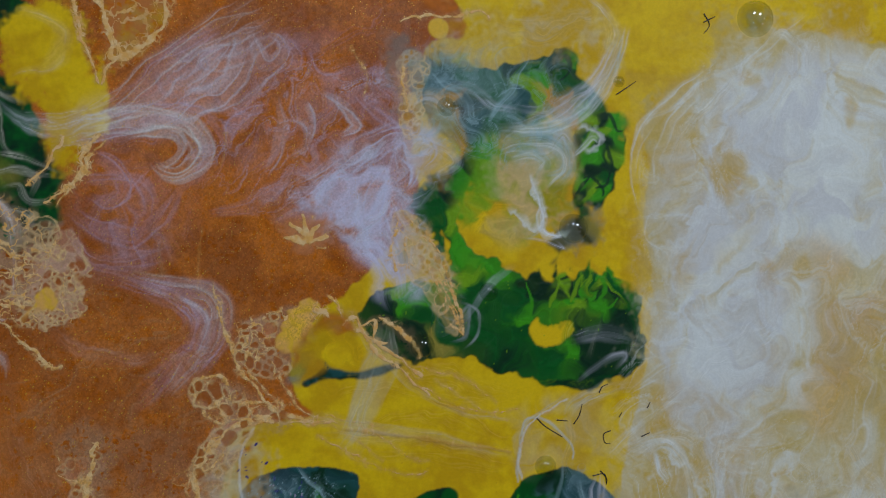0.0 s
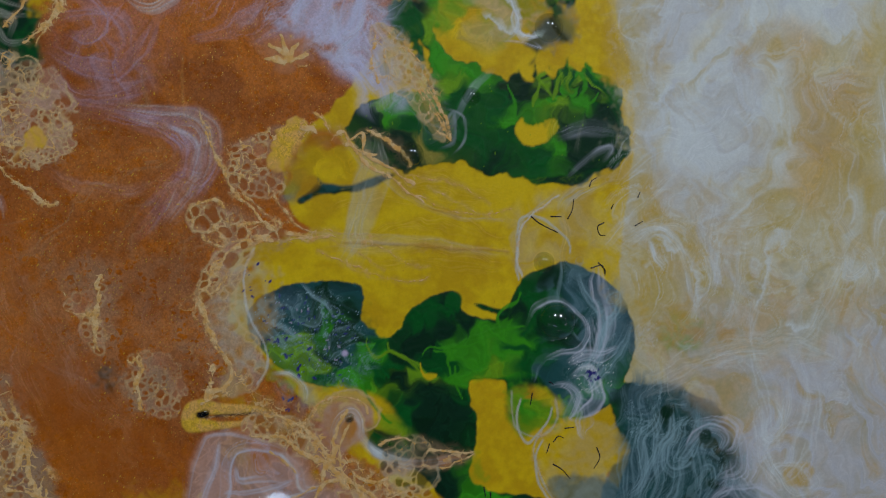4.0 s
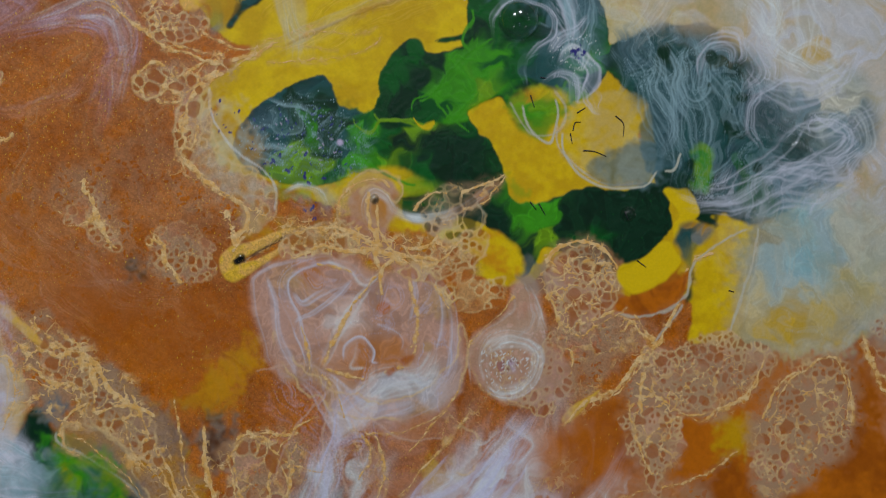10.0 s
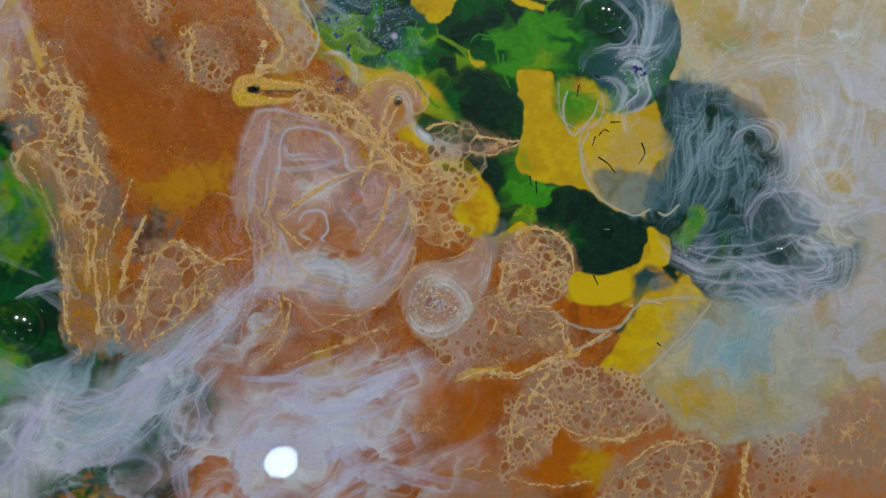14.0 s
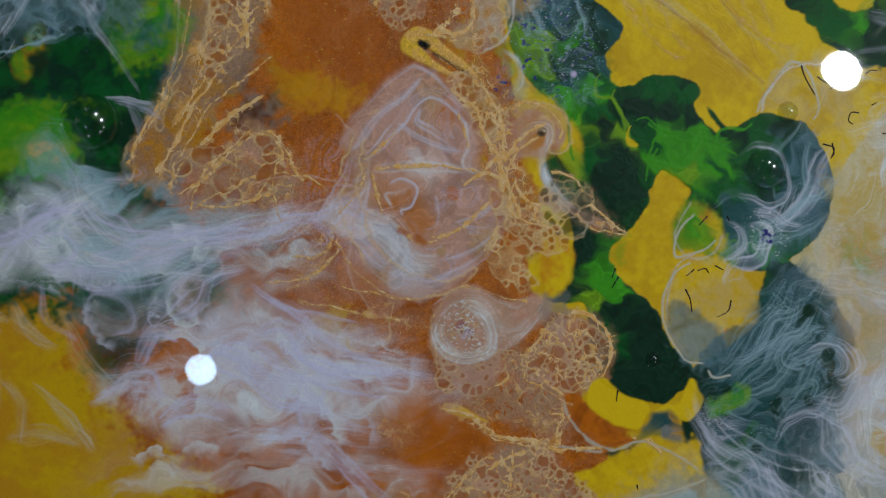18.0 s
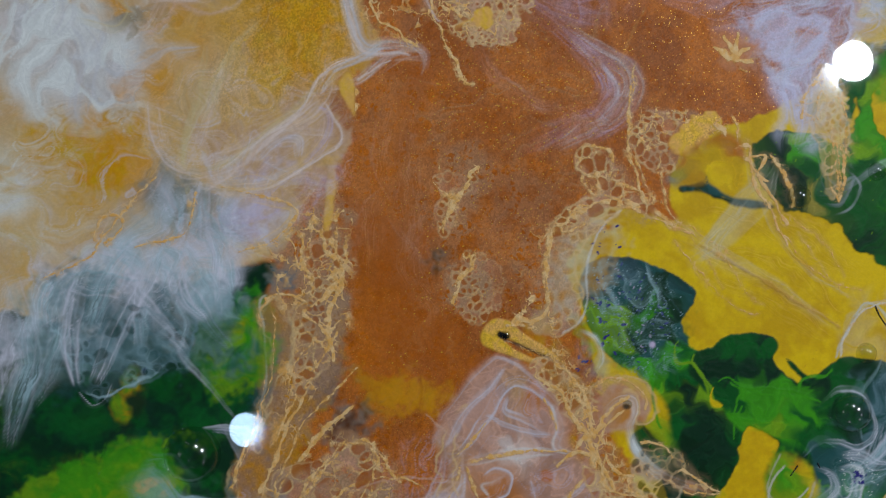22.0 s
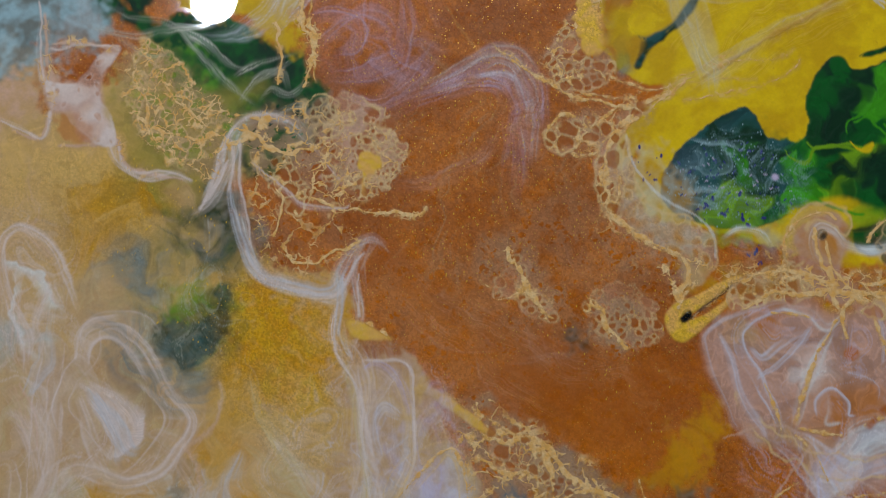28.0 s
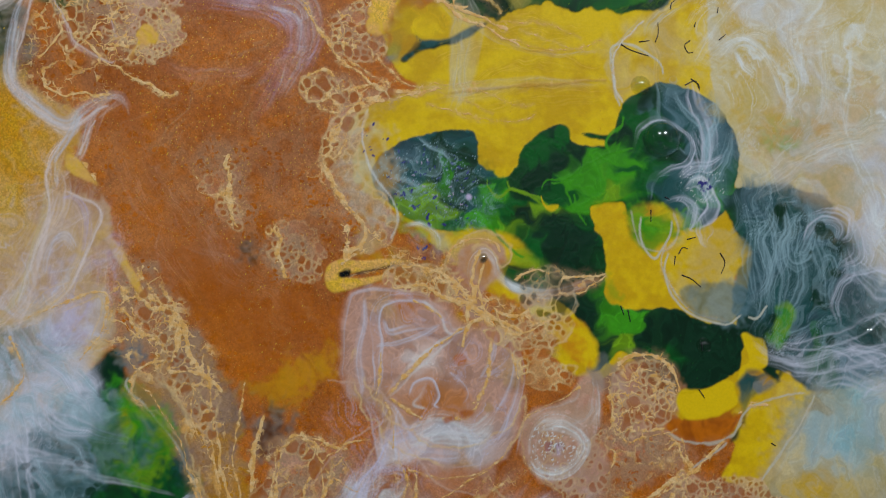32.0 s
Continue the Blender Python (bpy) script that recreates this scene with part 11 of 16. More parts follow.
for line, w in (([(39.8, -58.4), (45.2, -64.2), (55.5, -68.5), (65.9, -68.2), (72, -61.9), (77.1, -59.8), (90, -59.6), (98.8, -61.7)], (0.8, 1.2, 1.2, 1.2, 1, 0.8, 0.6, 0.4)), ([(44.8, -75.1), (54.4, -73.1), (62.9, -70.8)], (0.5, 0.9, 0.5)), ([(102.1, -62.5), (91.3, -73.4), (79.9, -81.7), (70.7, -88.8)], (0.5, 0.7, 0.7, 0.5))):
    vein(0, line, w, GREY_CREAM, 0.7, sway=0.4, lace=0.3)

# veils over the upper green and yellow
pool(0, [(17.7, 197.5), (35.3, 194.5), (36.2, 181), (27.8, 174.8), (20.6, 181)], OCHRE, GREY_CREAM, soft=4, cover=0.35, mottle=6)
pool(0, [(52, 191.4), (75.2, 193.5), (77.1, 174.6), (68.4, 155.9), (55.8, 160.1), (49.7, 176.8)], CREAM, LIME, soft=5, cover=0.45, mottle=7)
pool(0, [(40, 239.2), (78, 241.9), (95, 231.6), (90.5, 218.8), (69.3, 227), (44, 224.7)], GREY_CREAM, YELLOW_DEEP, soft=6, cover=0.4, mottle=9)
mist = piece("white_mist", leaf, "thin white mist", "ink")
cloud(mist, [(21.1, 220.3), (46, 220.5), (56.3, 206), (79.6, 201.9), (77.2, 180.9), (62.3, 174.7), (56.1, 189.3), (39.5, 195.5), (22.8, 193.4)], MIST, 0.35, 19.0, scale=4, stretch=3, body=0.3, thread=0.8, soft=5, curl=1.3)
wisp(mist, [(56.3, 203.9), (69, 201.9), (86.1, 210.4), (94.9, 221)], (2, 4, 4, 2), WHITE_BLUE, 0.5, strand=0.8, sway=0.6)
wisp(mist, [(51.9, 189.3), (56.1, 185.1), (68.8, 187.2), (75.2, 193.5), (77.3, 185.1), (68.7, 180.9)], (1, 3, 4, 4, 3, 1), WHITE_BLUE, 0.5, strand=0.8, sway=0.6)
wisp(mist, [(62.3, 178.9), (66.5, 170.5), (67.4, 160), (62, 153.8)], (0.8, 1.4, 1.4, 0.8), WHITE_BLUE, 0.9, strand=0.8, sway=0.6)
wisp(mist, [(66.3, 162.1), (70.5, 157.9), (76.9, 157.9)], (1, 1.4, 0.6), WHITE_BLUE, 0.9, strand=0.8, sway=0.6)
wisp(mist, [(59.9, 154.9), (68.4, 153.8), (76.8, 151.6), (72.6, 155.8)], (0.6, 1, 1, 0.5), WHITE_BLUE, 0.6, strand=0.8, sway=0.6)
wisp(mist, [(40.8, 131.3), (49.2, 139.4), (58.8, 146.6)], (1, 2.5, 1), WHITE_BLUE, 0.5, strand=0.8, sway=0.6)
wisp(mist, [(36.4, 114.8), (42.7, 120.9), (43.9, 129.1), (36.7, 133.4)], (0.4, 0.8, 0.8, 0.4), WHITE_BLUE, 0.5, strand=0.8, sway=0.6)
wisp(mist, [(18.7, 191.3), (31.1, 189.3), (35.1, 183.1), (26.8, 176.9)], (2, 5, 4, 2), WHITE_BLUE, 0.4, strand=0.8, sway=0.6)
wisp(mist, [(77.3, 185.1), (85.9, 191.4), (89.2, 195.6), (88, 189.3)], (0.8, 1.6, 1.6, 0.8), WHITE_BLUE, 0.6, strand=0.8, sway=0.6)
wisp(mist, [(29.2, 210), (41.7, 212.2), (52.1, 203.9), (62.6, 201.8)], (1, 3, 3, 1), WHITE_BLUE, 0.5, strand=0.8, sway=0.6)
wisp(mist, [(76.4, 118.2), (89.2, 120), (102.1, 117.6)], (2, 5, 3), WHITE_BLUE, 0.3, strand=0.8, sway=0.6)
wisp(mist, [(80.4, 101.4), (89.1, 109.5), (97.7, 111.4), (93.3, 105.2)], (1, 2, 2, 1), WHITE_BLUE, 0.45, strand=0.8, sway=0.6)
wisp(mist, [(18.8, 203.7), (27.1, 207.9), (35.4, 201.7), (45.8, 203.9)], (1, 3, 3, 1), WHITE_BLUE, 0.45, strand=0.8, sway=0.6)
haze = piece("pale_haze_and_crest", yellow, "thin pale haze", "ink")
wisp(haze, [(5.5, 111.4), (1.4, 99.2), (-2.8, 87.1), (-7, 79.1)], (4, 6, 5, 2), GREY_CREAM, 0.35, strand=1.2)
wisp(haze, [(-19, 87.6), (-2.8, 87.1), (34, 81.9), (59, 77)], (2, 4, 3, 1), GREY_CREAM, 0.3, strand=1.2)
wisp(haze, [(48.3, 235.2), (69.3, 231.2), (86.5, 237.8), (91, 248.4)], (3, 7, 6, 3), GREY_CREAM, 0.35, strand=1.2)
wisp(haze, [(89.3, 126.3), (84.8, 109.6)], (1, 2), GREY_CREAM, 0.2, strand=1.2)
wisp(haze, [(58.9, 70.8), (60.1, 83.2), (71.8, 93.3), (78.3, 99.3)], (0.5, 0.8, 0.8, 0.5), GREY_CREAM, 0.6, strand=1.2)
wisp(haze, [(78.1, 84.8), (82.4, 93), (93.2, 96.9), (101.8, 98.7)], (2, 5, 5, 2), GREY_CREAM, 0.5, strand=1.2)
wisp(haze, [(75.7, 68.2), (80.1, 78.4), (76, 89)], (1, 2, 1), GREY_CREAM, 0.5, strand=1.2)
wisp(0, [(13.6, 103), (34.2, 98.4), (55, 96.8)], (2, 4, 2), YELLOW_DEEP, 0.4, strand=2.0)
wisp(0, [(-14.8, 98.6), (5.4, 101.2), (25.9, 94.5)], (2, 4, 2), YELLOW_DEEP, 0.4, strand=2.0)
wisp(0, [(-6.8, 91.3), (23.7, 89.4), (54.8, 83.4)], (2, 4, 2), YELLOW_DEEP, 0.4, strand=2.0)
wisp(0, [(-2.9, 81), (25.7, 78.1), (54.7, 73)], (2, 4, 2), YELLOW_DEEP, 0.4, strand=2.0)
# a raised ridge in the yellow, its fold shadow put into the ochre
vein(0, [(-6.9, 87.3), (13.4, 84.6), (34, 80.9), (56.9, 77.1)], (0.8, 1, 1, 0.6), OCHRE, 0.5, sway=0.2, height=1.2)
cloud(0, [(58.5, 89.4), (77.5, 95.5), (99, 89), (98.9, 63.6), (77.5, 72.4), (60.6, 68.6)], GREY_CREAM, 0.4, -50.0, scale=6, stretch=3, body=0.3, thread=0.5, soft=5)
vein(haze, [(77.5, 96.5), (62.7, 87.3), (58.9, 76.9), (59.6, 66.5)], (0.4, 0.5, 0.5, 0.4), WHITE, 0.6, sway=0.3)

# fine smoke over the dark pools


def silk_ink(line, w, c, v):
    silk(0, line, w, c, 0.85 * v, gap=0.6, fade=0.5, hard=0.17, sway=1.3, body=0.03, clean=0.2)


silk_ink([(82.5, 50.9), (83.9, 40.5), (83.2, 28.8), (79.8, 18.7)], (2, 4, 4, 2), WHITE_BLUE, 0.6)
silk_ink([(90.2, 51.5), (88.6, 40.3), (81.5, 32.2), (73.6, 26.9)], (2, 4, 4, 2), MIST, 0.6)
silk_ink([(99.5, 46.5), (94.1, 34.9), (84.9, 25.5), (77.8, 17.3)], (2, 4, 3, 1), MIST, 0.55)
silk_ink([(73.7, 29.2), (82.3, 29.3), (86.2, 23.5), (80.3, 19.6), (76.7, 23.9)], (1, 2, 2, 2, 1), WHITE, 0.7)
silk_ink([(72.3, 20.4), (77.2, 14.1), (75.3, 6.7), (77, 3.4)], (1, 3, 3, 1), WHITE_BLUE, 0.65)
silk_ink([(105.6, 19), (105.1, 9.6), (97.8, -0.8), (95.1, -13.8), (87, -21.3)], (1, 3, 4, 4, 2), MIST, 0.65)
silk_ink([(112.1, 15.4), (107.6, 3.4), (103.1, -8.6), (94.8, -18.5), (95.2, -28.3)], (1, 3, 4, 4, 2), MIST, 0.65)
silk_ink([(118.1, 10.9), (110.2, -0.5), (107.6, -13.5), (115.4, -10.6), (119.1, 1.9)], (1, 3, 4, 3, 1), MIST, 0.65)
silk_ink([(127.3, 9.5), (119.9, -1), (117.3, -11.6), (118.6, -22), (116.1, -32.6)], (1, 3, 3, 3, 1), MIST, 0.6)
silk_ink([(123.6, 5.5), (129.2, 6.5), (134.5, 0.7), (132, -7.7), (126.1, -9.2)], (1, 2, 3, 3, 1), WHITE_BLUE, 0.75)
silk_ink([(93.4, -27.2), (100.5, -36), (111.4, -38.5), (122.6, -36.3)], (1, 3, 3, 1), MIST, 0.6)
silk_ink([(129.9, -11.3), (130.1, -23.5), (119.9, -32.4), (118.3, -43.5)], (1, 3, 3, 1), WHITE_BLUE, 0.6)
silk_ink([(134.4, -16.2), (142.5, -27.9), (155.4, -31.5), (172.2, -32.2)], (2, 4, 4, 2), WHITE_BLUE, 0.6)
silk_ink([(134.9, -40.7), (145.4, -44.1), (150.8, -51.9), (142.6, -57.1), (133.3, -51.8)], (1, 3, 4, 4, 1), WHITE_BLUE, 0.65)
silk_ink([(105.8, -43.7), (121.5, -54.9), (138.6, -59.6), (155.7, -59.5)], (2, 5, 5, 2), WHITE_BLUE, 0.65)
flecks(0, [(-35.1, 69.6), (-11.7, 69.8), (-2.4, 52.9), (-8.4, 37.1), (-33, 48.7), (-39, 62.1)], 110, MIST, 0.35, 0.4, cover=0.5)
flecks(0, [(-29.5, 69.8), (-12.2, 56.6), (-7.6, 39.1), (-25.2, 45.8), (-36.6, 56.8)], 26, LILAC, 0.45, 0.5, cover=0.7)

# under the gold nugget, and the ridges of the yellow with painted light and shade
marble(0, [(-25.3, 105.1), (-20.9, 116.8), (-13, 127.7), (-3, 126.6), (1.2, 116.3), (3.1, 110.5), (-7.5, 109.5), (-15.6, 105.3)], [(-21.5, 112.1, OLIVE), (-17.2, 120.2, RUST), (-11.3, 118, YELLOW_DEEP), (-3.2, 116.4, YELLOW_DEEP), (-5, 126.1, RUST), (-15.1, 108.9, OCHRE), (-23.2, 107.1, SMOKE), (-8.4, 112.8, YELLOW)], soft=2, power=4, cover=0.8, clean=0.7)
pool(leaf, [(-19.3, 104.3), (-15.6, 106.3), (-11.6, 107.2), (-12, 111.9), (-8.5, 109.6), (0.6, 108.1), (12.9, 111.1), (17, 109.7), (8.7, 106.4), (-3.5, 105.9), (-11.6, 104.9), (-16.7, 103.6)], GREEN_DARK, TEAL, soft=0.8, ragged=0.2, mottle=5)
silk(haze, [(10.3, 126.8), (7.2, 110.4), (0.2, 92.1), (-8.7, 79.6)], (3, 7, 6, 2), GREY_CREAM, 0.6, gap=2.0, fade=3.0, body=0.35)
# pale lines with ochre below: light and shade of the ridges, as colour
silk(haze, [(-2.9, 127.1), (6.8, 112.4), (18.8, 101.8), (29, 95.3), (43.5, 90.2), (60.3, 88.8)], (0.8, 1.4, 1.4, 1.2, 1, 0.6), GREY_CREAM, 0.65, gap=1.2, fade=1.0)
silk(haze, [(-31.8, 97.2), (-18, 91.6), (0, 88), (24.6, 84), (45.3, 79.1), (62.1, 76.4)], (0.8, 2, 2.4, 2.4, 2, 1), GREY_CREAM, 0.5, gap=1.6, fade=2.0)
wisp(0, [(16.7, 99.8), (29, 93.6), (45.5, 87.4), (60.2, 86.3)], (1, 2, 2, 1), OCHRE, 0.55, strand=2.0)
wisp(0, [(-0, 85.5), (24.5, 81.7), (45.2, 77), (59.9, 74.1)], (1, 2.4, 2.4, 1), OCHRE, 0.5, strand=2.0)
wisp(0, [(0.4, 102.3), (29.2, 103.6), (62.6, 96.3)], (3, 8, 4), YELLOW_DEEP, 0.4, strand=3.0)
vein(rim, [(0.1, 127), (3.9, 118.7), (8.9, 112.4), (16.9, 107), (27, 97.4)], (0.8, 1.2, 1, 0.7, 0.4), GOLD_PALE, 0.75, sway=0.4)
vein(rim, [(-50.5, 134.1), (-46, 121.9), (-42.4, 109.6), (-35.7, 102.4), (-31.9, 96.2), (-24, 91.8)], (0.6, 1, 1, 1, 1, 0.6), GOLD_PALE, 0.7, sway=0.4)
vein(rim, [(-57.2, 69.8), (-56.4, 77.8), (-51.9, 83.7), (-45.9, 88.5), (-37, 91.3)], (1, 1.3, 1.2, 1, 0.6), GOLD, 0.8, sway=0.4)

# gold fan and brown lace beside the plume
pool(0, [(-26.4, 163), (-12.5, 164.1), (-8.4, 152), (-22.3, 149.9)], COPPER, COPPER_DARK, soft=5, cover=0.7, mottle=8, clean=0.3)
fan = piece("gold_fan", copper, "flaked gold fan on the brown", "copper")
for line, w in (([(-18, 154.4), (-20, 158.4), (-24.4, 161.6)], (2.2, 1.6, 0.4)), ([(-18, 154.4), (-18.4, 159.6), (-19.2, 164.9)], (2.2, 1.4, 0.4)), ([(-17.6, 154.4), (-16, 158.8), (-12.9, 161.7)], (2, 1.4, 0.4)), ([(-17.6, 154.4), (-14.4, 156), (-10, 156.5)], (1.6, 1, 0.3)), ([(-18.4, 154.4), (-22, 156), (-26.3, 156.3)], (1.6, 1, 0.3))):
    vein(fan, line, w, GOLD, 0.85, beads=0.4, sway=0.5, lace=0.3)
for line in ([(17.1, 209.5), (19.5, 203.4), (20, 197.3)], [(18.4, 219.7), (17.5, 211.5), (20.4, 203.4)], [(13.6, 166.5), (19.8, 156.3), (23.9, 148.2), (32.1, 136), (37.3, 121.6)], [(15.7, 164.5), (12.7, 152.2), (15.8, 142)], [(28, 152.3), (31.1, 142.1), (36.2, 131.9), (37.9, 120.6)], [(7.8, 127.8), (15.9, 122.7), (24.1, 111.4)]):
    vein(fan, line, (0.8, 1.6, 0.8), GOLD, 0.7, beads=0.6, sway=0.6, lace=0.5)
foam(0, [(12.6, 166.5), (20.8, 163.5), (28, 152.3), (37.3, 122.6), (32.2, 122.6), (23.9, 135.9), (15.8, 146.1), (11.7, 156.3)], GOLD_PALE, 0.35, GOLD_PALE, 0.4, 14, 0.8, 3.0, 0.6, deep=OLIVE, deepen=0.5)
silk(0, [(27.6, 220), (33.8, 212), (40, 208), (44.2, 195.7)], (1.5, 3, 3, 1), MIST, 0.55, gap=0.9, fade=1.0, sway=1.0)
silk(0, [(48.4, 193.8), (54.6, 204.2), (62.9, 212.7), (67, 223.3)], (1.5, 3, 3, 1), MIST, 0.55, gap=0.9, fade=1.0, sway=1.0)
silk(0, [(48.4, 195.8), (65, 197.2), (79.7, 204.8), (92.5, 217.7), (98.8, 230.5)], (1, 3, 4, 4, 2), WHITE_BLUE, 0.6, gap=1.0, fade=1.2, sway=0.6)
silk(0, [(54.6, 193.9), (67.1, 194.1), (75.6, 190.2), (75.6, 181.8), (67.2, 179.6)], (1.5, 4, 4, 4, 1.5), MIST, 0.5, gap=1.1, fade=1.4, sway=0.5)
silk(0, [(63, 180.6), (66.2, 174.4), (68.3, 168.2), (66.8, 163), (69.4, 155.8), (76.7, 157.9), (81, 159)], (0.6, 1.2, 1.4, 1.4, 1.6, 1.2, 0.6), WHITE, 0.85, gap=0.8, fade=0.8, hard=0.26, sway=0.4)
silk(0, [(79.8, 186.1), (85.1, 189.3), (88.3, 192.1), (91.5, 189.4)], (0.6, 1.2, 1.2, 0.6), WHITE, 0.6, gap=0.8, fade=0.8, sway=0.5)

# violet flecks
speck = piece("violet_speck", fern, "violet speck", "acrylic")
flecks(speck, [(-30.5, 72.5), (-17.5, 71.3), (-5.8, 57.1), (-9, 37.8), (-25.9, 41.3), (-37.7, 54.4)], 40, INK, 0.55, 0.5)
flecks(speck, [(-40.6, 84), (-30.6, 80.3), (-38.4, 67.9), (-43.4, 73.6)], 9, INK, 0.55, 0.5)
flecks(speck, [(-33, 35.5), (-26.1, 32.5), (-27.6, 27.3), (-33.7, 29)], 6, INK, 0.55, 0.5)
flecks(speck, [(-21.9, 63.5), (-3.1, 58.6), (-9, 37.8), (-23.5, 41.7)], 18, INK, 0.55, 0.5)
cloud(0, [(-34.9, 72.5), (-1.4, 64.9), (-8, 37.5), (-34.1, 43.5), (-40.7, 59.6)], SLATE, 0.6, 15.0, scale=2.6, stretch=2, body=0.05, thread=1.0, soft=3, curl=1.5, on=fern)
blob(speck, (-8.9, 46.9), 0.9, LILAC)
flecks(0, [(-34.9, 72.5), (-1.4, 64.9), (-8, 37.5), (-34.1, 43.5), (-40.7, 59.6)], 60, MIST, 0.35, 0.35, cover=0.7)
flecks(speck, [(-35.1, 55.9), (-22.2, 54.7), (-19.4, 40.6), (-30.3, 41.3)], 14, INK, 0.8, 0.5)
flecks(0, [(19.8, 91.2), (54.4, 82.5), (46.9, 56.9), (10.1, 57.4)], 10, OCHRE, 0.3, 0.6, cover=0.6)
flecks(0, [(3.7, 127.8), (34.6, 139.6), (98, 134.5), (101.9, 109.2), (55.1, 108.2)], 30, LIME, 0.35, 0.5, cover=0.7)
flecks(0, [(38, -13.2), (75.2, -30.6), (59.2, -44.1), (36.4, -26.2)], 16, GREEN, 0.35, 0.5, cover=0.7)
flecks(0, [(-202.5, -23.6), (-144.9, 2.1), (-135.2, -55.7), (-174.8, -96.7)], 25, INK, 0.5, 0.5, cover=0.8)
cloud(0, [(-38.5, 43.6), (-30, 42.4), (-20.6, 36.5), (-20.8, 27.7), (-34.3, 27), (-38.7, 34.8)], MIST, 0.6, 15.0, scale=4, stretch=3, body=0.3, thread=0.6, soft=3)
wisp(0, [(-37.8, 42.3), (-30.3, 41.3), (-25.3, 35.6), (-26, 29.1)], (1, 2, 2, 1), WHITE, 0.6, strand=0.7, sway=0.3)

# thin skins and foam with gold-rimmed holes
foam(rim, [(-40.7, 98.1), (-31.3, 95.7), (-24.6, 91.1), (-34.9, 89.7), (-41, 82.1), (-49.5, 77.8), (-55.5, 70.3), (-59.3, 74.2), (-56.4, 81.9), (-48.5, 89.9), (-48.8, 94.8), (-58, 97.2), (-57.2, 106.2), (-48.4, 105.8)], PINK, 0.35, GOLD_PALE, 0.5, 39, 1, 3.68, 0.95, wobble=1, deep=COPPER_DARK, deepen=0.7)
foam(rim, [(-37.4, 88.1), (-41.6, 79.5), (-46.3, 67.8), (-43.4, 59.7), (-38.4, 55.3), (-38.1, 45.4), (-41.1, 37.7), (-47.3, 35.1), (-55.9, 38.7), (-57.3, 44.3), (-51, 46.8), (-54.9, 58.8), (-57, 67.8), (-50, 76.9)], GREY_CREAM, 0.32, GOLD_PALE, 0.5, 18, 0.8, 2.99, 0.5, wobble=1, deep=OCHRE, deepen=0.35)
foam(star, [(-104.3, 74.4), (-98.8, 79), (-92.7, 81.5), (-91.9, 77.8), (-92.7, 69), (-94.1, 57.3), (-96.2, 60.2), (-100, 63.9), (-101.2, 69.5)], PINK, 0.35, GOLD_PALE, 0.2, 18, 0.6, 1.725, 0.4, wobble=2.2, deep=COPPER_DARK, deepen=0.7)
foam(nugget, [(-83.2, 57), (-69.5, 51.7), (-64.6, 42.4), (-70, 33.3), (-77.6, 33), (-85.5, 42.8)], PINK, 0.28, GOLD_PALE, 0.2, 51, 0.6, 1.84, 0.5, wobble=2.2, deep=COPPER_DARK, deepen=0.7)
foam(drop, [(-46.7, 28.4), (-34.8, 27.5), (-26.4, 23.2), (-21.4, 16.1), (-24.9, 10.3), (-31.2, 12.6), (-37.4, 18), (-47.3, 22.4)], PINK, 0.5, GOLD_PALE, 0.5, 39, 0.7, 2.3, 0.95, wobble=1, deep=COPPER_DARK, deepen=0.7)
foam(neck, [(0, 9.5), (10.3, 13), (16.8, 10.6), (21.7, -2), (14.6, -7.3), (2.4, -4.9), (-0.4, 3.3)], GREY_CREAM, 0.4, GOLD_PALE, 0.5, 24, 1, 3.45, 0.15, wobble=1, deep=GREEN_DARK, deepen=0.7)
foam(neck, [(-5, -2.5), (6.1, -4), (16.2, -7.1), (12.2, -15.4), (-0.7, -14.9), (-7.6, -10.7)], PINK, 0.4, GOLD_PALE, 0.5, 21, 0.8, 2.3, 0.8, wobble=1, deep=COPPER_DARK, deepen=0.7)
foam(ring, [(26.7, -34.9), (35.8, -30.8), (46.8, -34.4), (48.5, -43.4), (43.5, -55.1), (32.7, -56.6), (24.3, -56.9), (20.6, -52.2), (23.2, -44.3)], PINK, 0.55, GOLD_PALE, 0.5, 82, 0.7, 2.99, 0.7, wobble=1, deep=COPPER_DARK, deepen=0.7)
foam(froth, [(38.3, -79.3), (46.2, -74.7), (58.6, -84.1), (67.5, -86.2), (78.1, -101.1), (74.3, -107), (64.7, -108.9), (57.9, -111.2), (45.3, -104.9), (36.5, -97.7), (33.6, -89.4)], PINK, 0.5, GOLD_PALE, 0.5, 127, 0.6, 2.53, 0.8, wobble=2.2, deep=COPPER_DARK, deepen=0.7)
foam(froth, [(22.7, -90.6), (35.7, -98.8), (40.3, -104.9), (32.7, -111.3), (20.3, -118), (13.9, -120.3), (17.3, -109.6), (18.1, -100.6)], PINK, 0.5, GOLD_PALE, 0.5, 67, 0.6, 2.185, 0.7, wobble=2.2, deep=COPPER_DARK, deepen=0.7)
foam(froth, [(53.5, -126.2), (69.3, -120.1), (81, -112.7), (90.9, -113.3), (99.1, -119.2), (94, -130.8), (83.8, -142.4), (73.4, -145.4), (55.9, -140.8), (50.8, -132.7)], MAUVE, 0.55, GOLD_PALE, 0.5, 120, 0.6, 2.76, 0.75, wobble=2.2, deep=COPPER_DARK, deepen=0.7)
foam(froth, [(112.3, -117.6), (123.9, -116.4), (140.9, -118.5), (127.1, -151.7), (113.6, -139.7), (110.1, -121.1)], MAUVE, 0.5, GOLD_PALE, 0.5, 60, 0.6, 1.84, 0.3, wobble=2.2, deep=COPPER_DARK, deepen=0.7)
